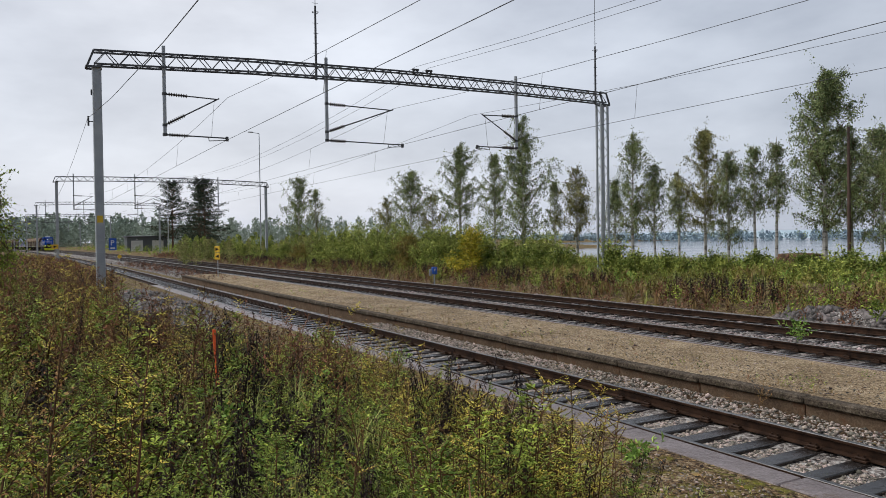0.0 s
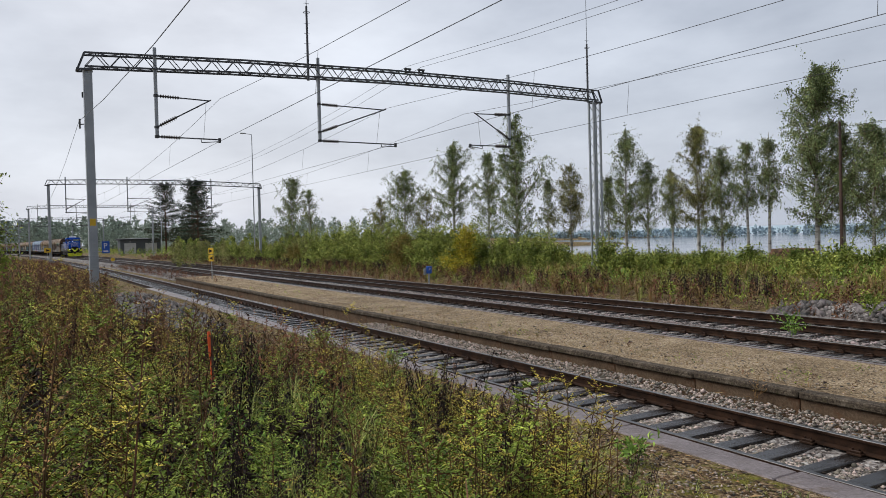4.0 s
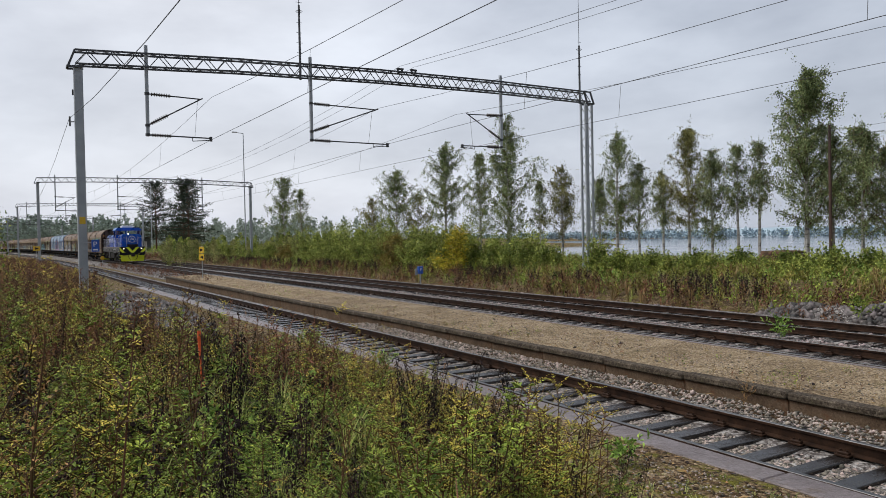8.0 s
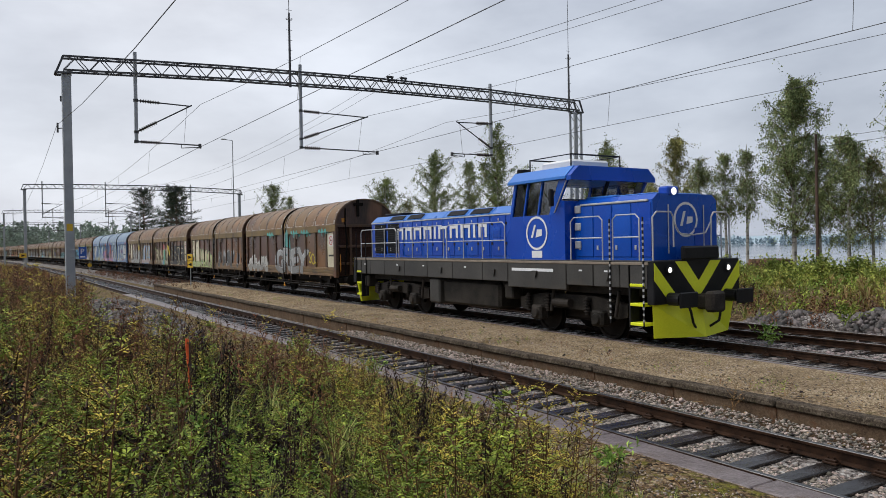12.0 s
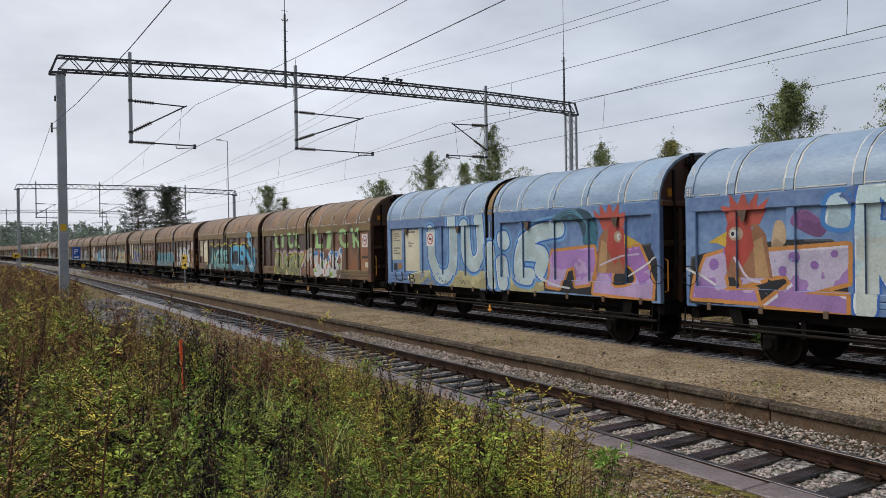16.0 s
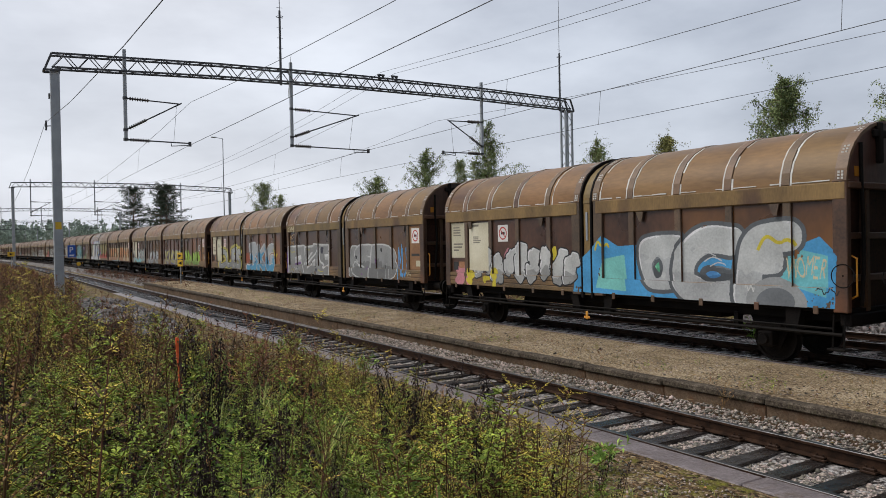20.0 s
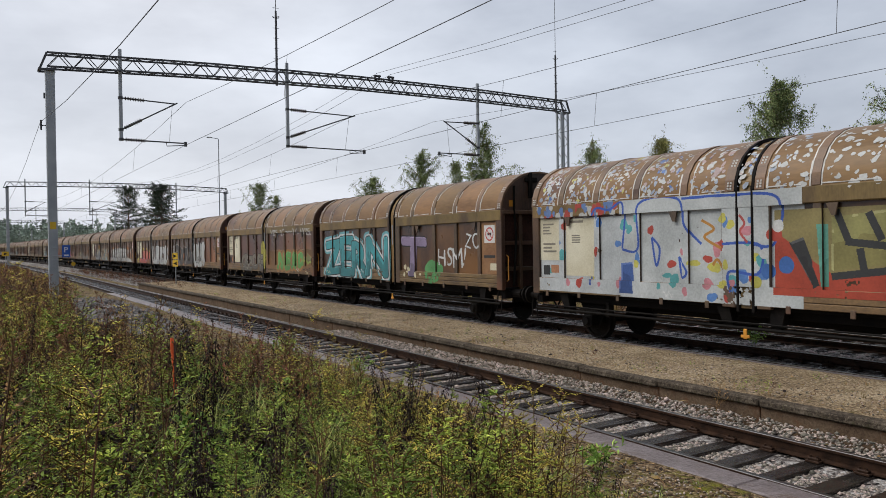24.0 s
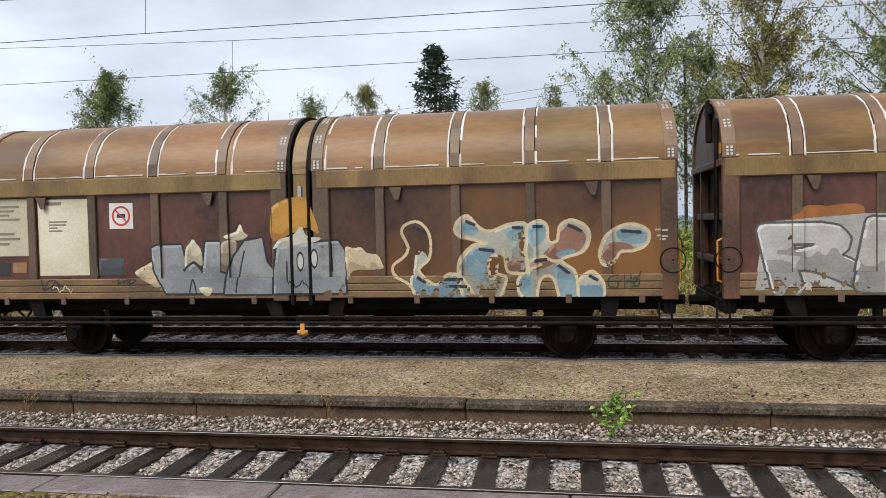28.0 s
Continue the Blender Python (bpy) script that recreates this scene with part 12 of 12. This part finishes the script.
# ---- signs, posts, heaps and small things ----
MAT["orange"] = material("fluorescent_orange_tape", (0.80, 0.10, 0.02), (0.95, 0.16, 0.04), 0.6, 0, 6, 60, 0.2)
MAT["signblue"] = material("blue_sign_face", (0.01, 0.07, 0.36), (0.02, 0.10, 0.44), 0.4, 0, 4, 40, 0.05)
MAT["wood"] = material("weathered_brown_pole", (0.045, 0.028, 0.022), (0.11, 0.065, 0.048), 0.85, 0, 3, 40, 0.5, stretch=(3, 3, 0.4))
MAT["log"] = material("stacked_log_wood", (0.07, 0.040, 0.025), (0.20, 0.115, 0.065), 0.85, 0, 3, 40, 0.5, obrand=0.3)
MAT["shedwall"] = material("grey_sheet_wall", (0.075, 0.085, 0.095), (0.11, 0.12, 0.13), 0.6, 0, 0.6, 12, 0.1)
MAT["shedroof"] = material("dark_shed_roof", (0.03, 0.032, 0.036), (0.06, 0.062, 0.066), 0.7, 0, 0.6, 12, 0.1)
MAT["rust"] = material("rusty_brown_scrap", (0.08, 0.038, 0.022), (0.17, 0.085, 0.05), 0.85, 0, 3, 30, 0.4)


def text_part(parent, ch, x, y, z, h, mat, facing="x", label=""):
    """A printed character on a plate, standing upright and facing +x or -y."""
    v, f = text_mesh(ch, 0.0)
    w = (v[:, 0] - v[:, 0].mean()) * h / 0.72
    s = (v[:, 1] - 0.36) * h / 0.72
    me = bpy.data.meshes.new("character")
    me.from_pydata([(x, y + a, z + c) if facing == "x" else (x + a, y, z + c) for a, c in zip(w, s)], [], f)
    me.materials.append(MAT[mat])
    return part("character", me, None, parent, label)


def arrow_sign():
    s = empty("arrow_sign", (-51.5, 11.66, 0.05))
    part("post", Build().tube((0, 0, -0.3), (0, 0, 2.2), 0.03, n=8), "galv", s)
    turn = radians(-58)
    for k, z in enumerate((1.93, 1.44)):
        pl = part("plate", Build().box(0.031, 0.05, -0.23, 0.23, z - 0.22, z + 0.22, 0.006), "yellow", s, "yellow plate with a black arrow")
        d = 1 if k == 0 else -1
        part("arrow", Build().add([(0.054, -0.15 * d, z + 0.12), (0.054, -0.15 * d, z - 0.12), (0.054, 0.17 * d, z)], [(0, 1, 2)]), "black", pl, "black arrow")
    s.rotation_euler = (0, 0, turn)
    tagged(s, "yellow square track signs with black arrows on a post", "sign")


def mast_signs():
    p = empty("parking_sign", (-29.8, 2.95, 2.48))
    part("plate", Build().box(-0.01, 0.01, -0.13, 0.13, -0.22, 0.22, 0.004), "signblue", p)
    text_part(p, "P", 0.013, 0, 0.06, 0.2, "whitepaint", "x", "white letter P")
    part("bar", Build().box(0.010, 0.013, -0.08, 0.08, -0.17, -0.12), "whitepaint", p)
    part("bracket", Build().tube((0, -0.42, 0.12), (0, -0.13, 0.12), 0.012).tube((0, -0.42, -0.15), (0, -0.13, -0.15), 0.012), "galv", p)
    tagged(p, "blue plate with a white letter beside the mast", "sign")
    q = empty("arrow_plate", (-95.2, 3.65 + bend(-95.2), 2.15))
    part("post", Build().tube((-0.03, -0.1, -2.6), (-0.03, -0.1, 0.2), 0.03, n=6), "galv", q)
    part("plate", Build().box(0, 0.02, -0.45, 0.25, -0.25, 0.25, 0.006), "yellow", q)
    part("arrow", Build().add([(0.024, -0.25, 0.14), (0.024, -0.25, -0.14), (0.024, 0.12, 0)], [(0, 1, 2)]), "black", q)
    tagged(q, "yellow plate with a black arrow on the far mast", "sign")
    m = empty("track_marker", (-112.0, 12.3 + bend(-112), -0.2))
    part("post", Build().tube((0, 0, 0), (0, 0, 0.5), 0.03, n=6), "galv", m)
    part("plate", Build().lathe([(0.0, 0.02), (0.26, 0.02), (0.27, 0.0), (0.0, 0.0)], (0.03, 0, 0.75), "x", 16), "yellow", m, "round yellow plate")
    tagged(m, "round yellow marker on a short post between tracks", "sign")
    b = empty("blue_box", (-35.9, 19.9, -0.1))
    part("post", Build().box(-0.03, 0.03, -0.03, 0.03, -0.2, 0.75, 0.005), "galv", b)
    part("plate", Build().box(-0.1, 0.1, -0.14, 0.14, 0.62, 1.02, 0.02), "signblue", b, "small blue box")
    text_part(b, "P", 0.104, 0, 0.86, 0.16, "whitepaint", "x", "white letter P")
    part("shield", Build().box(-0.08, -0.02, -0.3, -0.15, 0.55, 0.9, 0.01), "galv", b)
    tagged(b, "small blue box on a grey post by the track", "sign")


def stake():
    s = empty("marking_stake", (-6.15, 1.36, 0.85))
    part("stick", Build().tube((0, 0, -0.2), (0.02, 0.01, 0.95), 0.012, n=6), "wood", s)
    b = Build()
    pts = [(0.015, -0.012, 0.98), (0.015, -0.008, 0.86), (0.015, 0.0, 0.74), (0.015, 0.006, 0.62), (0.015, 0.012, 0.52)]
    n = len(pts)
    vs = [(x + dx, y + dy, z) for x, y, z in pts for dx, dy in ((-0.008, -0.012), (0.008, -0.012), (0.008, 0.012), (-0.008, 0.012))]
    b.add(vs, [(4 * i + j, 4 * i + (j + 1) % 4, 4 * i + 4 + (j + 1) % 4, 4 * i + 4 + j) for i in range(n - 1) for j in range(4)] + [(0, 1, 2, 3), (4 * n - 4, 4 * n - 3, 4 * n - 2, 4 * n - 1)])
    part("tape", b, "orange", s, "bright orange tape")
    tagged(s, "thin stake with bright orange tape among the weeds", "stake")


def poles():
    for x, y, top in ((-27.0, 44.0, 8.95), (7.3, 44.0, 11.6)):
        z0 = float(ground_z(x, y))
        p = empty("wooden_pole", (x, y, z0))
        part("shaft", Build().tube((0, 0, -0.4), (0, 0, top - z0), 0.11, 0.08, 10), "wood", p)
        for k in (0.35, 0.8):
            part("insulator", Build().tube((0, -0.02, top - z0 - k), (0, -0.2, top - z0 - k + 0.05), 0.03, n=6), "insul", p)
        tagged(p, "dark brown wooden utility pole on the meadow", "pole", "utility poles")
    for dz in (0.4, 0.85):
        b = Build()
        pts = []
        for k in range(13):
            t = k / 12
            pts.append((-27 + 34.3 * t, 43.85, 8.95 + 2.65 * t - dz - 4 * t * (1 - t) * 0.6))
        tagged(part("utility_wire", b.path(pts, 0.012, 4), "wire"), "thin wire strung between the wooden poles", "cable")


def heap(name, cx, cy, rx, ry, h, n, size, mat, seed, label, z0=None):
    rs = np.random.RandomState(seed)
    r, a = np.sqrt(rs.rand(n)), rs.uniform(0, 6.283, n)
    x, y = cx + rx * r * np.cos(a), cy + ry * r * np.sin(a)
    z = ground_z(x, y) + h * (1 - r ** 2) * (0.75 + 0.25 * np.sin(x * 2.1 + seed))
    base = np.array([(1, 0, 0), (-1, 0, 0), (0, 1, 0), (0, -1, 0), (0, 0, 1), (0, 0, -1)], float)
    tri = np.array([(0, 2, 4), (2, 1, 4), (1, 3, 4), (3, 0, 4), (2, 0, 5), (1, 2, 5), (3, 1, 5), (0, 3, 5)])
    s = size * rs.lognormal(0, 0.35, n)
    v = base[None] * (s[:, None] * rs.uniform(0.6, 1.3, (n, 3)))[:, None, :] * (1 + 0.4 * (rs.rand(n, 6, 1) - 0.5))
    th, ti = rs.uniform(0, 6.283, n), rs.uniform(-0.8, 0.8, n)
    X, Y, Z = v[..., 0], v[..., 1], v[..., 2]
    Y, Z = Y * np.cos(ti)[:, None] - Z * np.sin(ti)[:, None], Y * np.sin(ti)[:, None] + Z * np.cos(ti)[:, None]
    X, Y = X * np.cos(th)[:, None] - Y * np.sin(th)[:, None], X * np.sin(th)[:, None] + Y * np.cos(th)[:, None]
    v = np.stack([X + x[:, None], Y + y[:, None], Z + z[:, None]], 2).reshape(-1, 3)
    f = (tri[None] + 6 * np.arange(n)[:, None, None]).reshape(-1, 3)
    tagged(new(name, cloud_mesh(name, v, f, mat)), label, "stone heap", kind="stuff")
    m = 16
    vs, fs = [(cx, cy, float(ground_z(cx, cy)) + h * 0.9)], []
    for k, q in enumerate((0.5, 1.0)):
        for i in range(m):
            w = 2 * math.pi * i / m
            px, py = cx + rx * q * math.cos(w), cy + ry * q * math.sin(w)
            vs.append((px, py, float(ground_z(px, py)) + h * 0.9 * (1 - q * q) - 0.03))
    fs += [(0, 1 + i, 1 + (i + 1) % m) for i in range(m)] + [(1 + i, 1 + m + i, 1 + m + (i + 1) % m, 1 + (i + 1) % m) for i in range(m)]
    tagged(part(name + "_core", Build().add(vs, fs), "ballast", None, smooth=True), "packed rubble under the loose stones", "stone heap")


def log_stack():
    rnd = random.Random(77)
    g = empty("log_stack", (-30.0, 43.6, float(ground_z(-30, 43.6))))
    for row in range(4):
        for k in range(9 - row):
            y = rnd.uniform(-0.05, 0.05)
            x = (k - (8 - row) / 2) * 0.27
            part("log", Build().tube((x, y - 1.2, 0.14 + row * 0.22), (x, y + 1.2, 0.14 + row * 0.22), rnd.uniform(0.10, 0.135), n=9), "log", g)
    tagged(g, "stack of cut brown logs on the meadow", "log stack")


def shed():
    x, y = -198.0, 26.5
    s = empty("depot_shed", (x, y, float(ground_z(x, y)) - 0.1))
    part("wall", Build().box(-5.5, 0.0, -3.6, 5.8, 0, 3.5), "shedwall", s, "grey sheet-metal wall")
    part("roof", Build().prism([(-5.9, 3.5), (0.35, 3.5), (0.35, 3.75), (-5.9, 3.95)], -4.0, 6.2, "y"), "shedroof", s, "low dark flat roof")
    for y0 in (-2.7, 2.2):
        d = part("door", Build().box(0.0, 0.06, y0, y0 + 2.7, 0.05, 2.7, 0.01), "whiteplate", s, "white roller door")
        for k in range(5):
            part("slat", Build().box(0.06, 0.075, y0 + 0.05, y0 + 2.65, 0.5 + 0.45 * k, 0.53 + 0.45 * k), "galv", d)
        part("lamp", Build().box(0.0, 0.15, y0 + 1.2, y0 + 1.5, 2.95, 3.1, 0.02), "whitepaint", s)
    tagged(s, "low grey depot shed with two white doors", "shed")


def street_lamp(x, y, h, arm):
    z0 = float(ground_z(x, y))
    p = empty("street_lamp", (x, y, z0 - 0.1))
    part("post", Build().tube((0, 0, 0), (0, 0, h), 0.09, 0.05, 8), "galv", p)
    part("arm", Build().tube((0, 0, h), (0, -arm, h + 0.1), 0.04, n=6), "galv", p)
    part("head", Build().box(-0.14, 0.14, -arm - 0.55, -arm + 0.1, h + 0.06, h + 0.18, 0.03), "galv", p)
    tagged(p, "slim grey lamp post with a short arm", "lamp post", "lamp posts")


def strip_litter():
    """Dead stalks, pebbles and leaves on the bare strip by the slabs."""
    rs = np.random.RandomState(91)
    n = 700
    x = rs.uniform(-14, 5, n)
    lo = np.minimum(edge_of_weeds(x), 5.3)
    y = lo + (6.3 - lo) * rs.rand(n)
    a = rs.uniform(0, 6.283, n)
    L = rs.uniform(0.08, 0.4, n)
    p = np.stack([x, y, ground_z(x, y) + 0.012], 1)
    q = p + np.stack([np.cos(a) * L, np.sin(a) * L, rs.uniform(0, 0.05, n)], 1)
    tagged(new("dead_stalks", cloud_mesh("dead_stalks", *stems(p, q, np.full(n, 0.004), np.full(n, 0.002)), "leaf_brown")), "fallen dead stalks on the bare strip", "litter", kind="stuff")
    n = 1100
    x = rs.uniform(-12, 4, n)
    lo = np.minimum(edge_of_weeds(x), 5.2)
    y = lo + (6.3 - lo) * rs.rand(n)
    d = unit(rs.normal(0, 1, (n, 3)) * np.array([1, 1, 0.15]))
    v, f = leaves(np.stack([x, y, ground_z(x, y) + 0.012], 1), d, rs.uniform(0.02, 0.07, n), rs.uniform(0.012, 0.03, n), rs)
    tagged(new("fallen_leaves", cloud_mesh("fallen_leaves", v, f, "straw")), "small fallen leaves on the bare strip", "litter", kind="stuff")


stones("strip_pebbles", "small stones on the bare strip by the slabs", 6000, -14, 5, [(3.6, 6.3), (5.2, 6.3)], lambda x, y: ground_z(x, y) + 0.002, 0.014, "stone", 95)
arrow_sign()
mast_signs()
stake()
poles()
heap("rubble_heap", -29.0, 4.3, 10.0, 1.3, 0.5, 9000, 0.055, "stone_dark", 81, "heap of dark crushed stones by the near mast")
heap("stone_heap", -11.5, 21.4, 4.2, 1.0, 0.55, 1800, 0.085, "stone_dark", 82, "heap of grey and pinkish stones beyond the tracks")
log_stack()
shed()
street_lamp(-95.0, 27.05, 16.2, 0.9)
street_lamp(-170.0, 28.0, 15.0, 0.9)
street_lamp(-225.0, 30.0, 13.0, 0.9)
strip_litter()


def motions():
    for ob, rows in MOVES:
        walk(ob, rows)


motions()
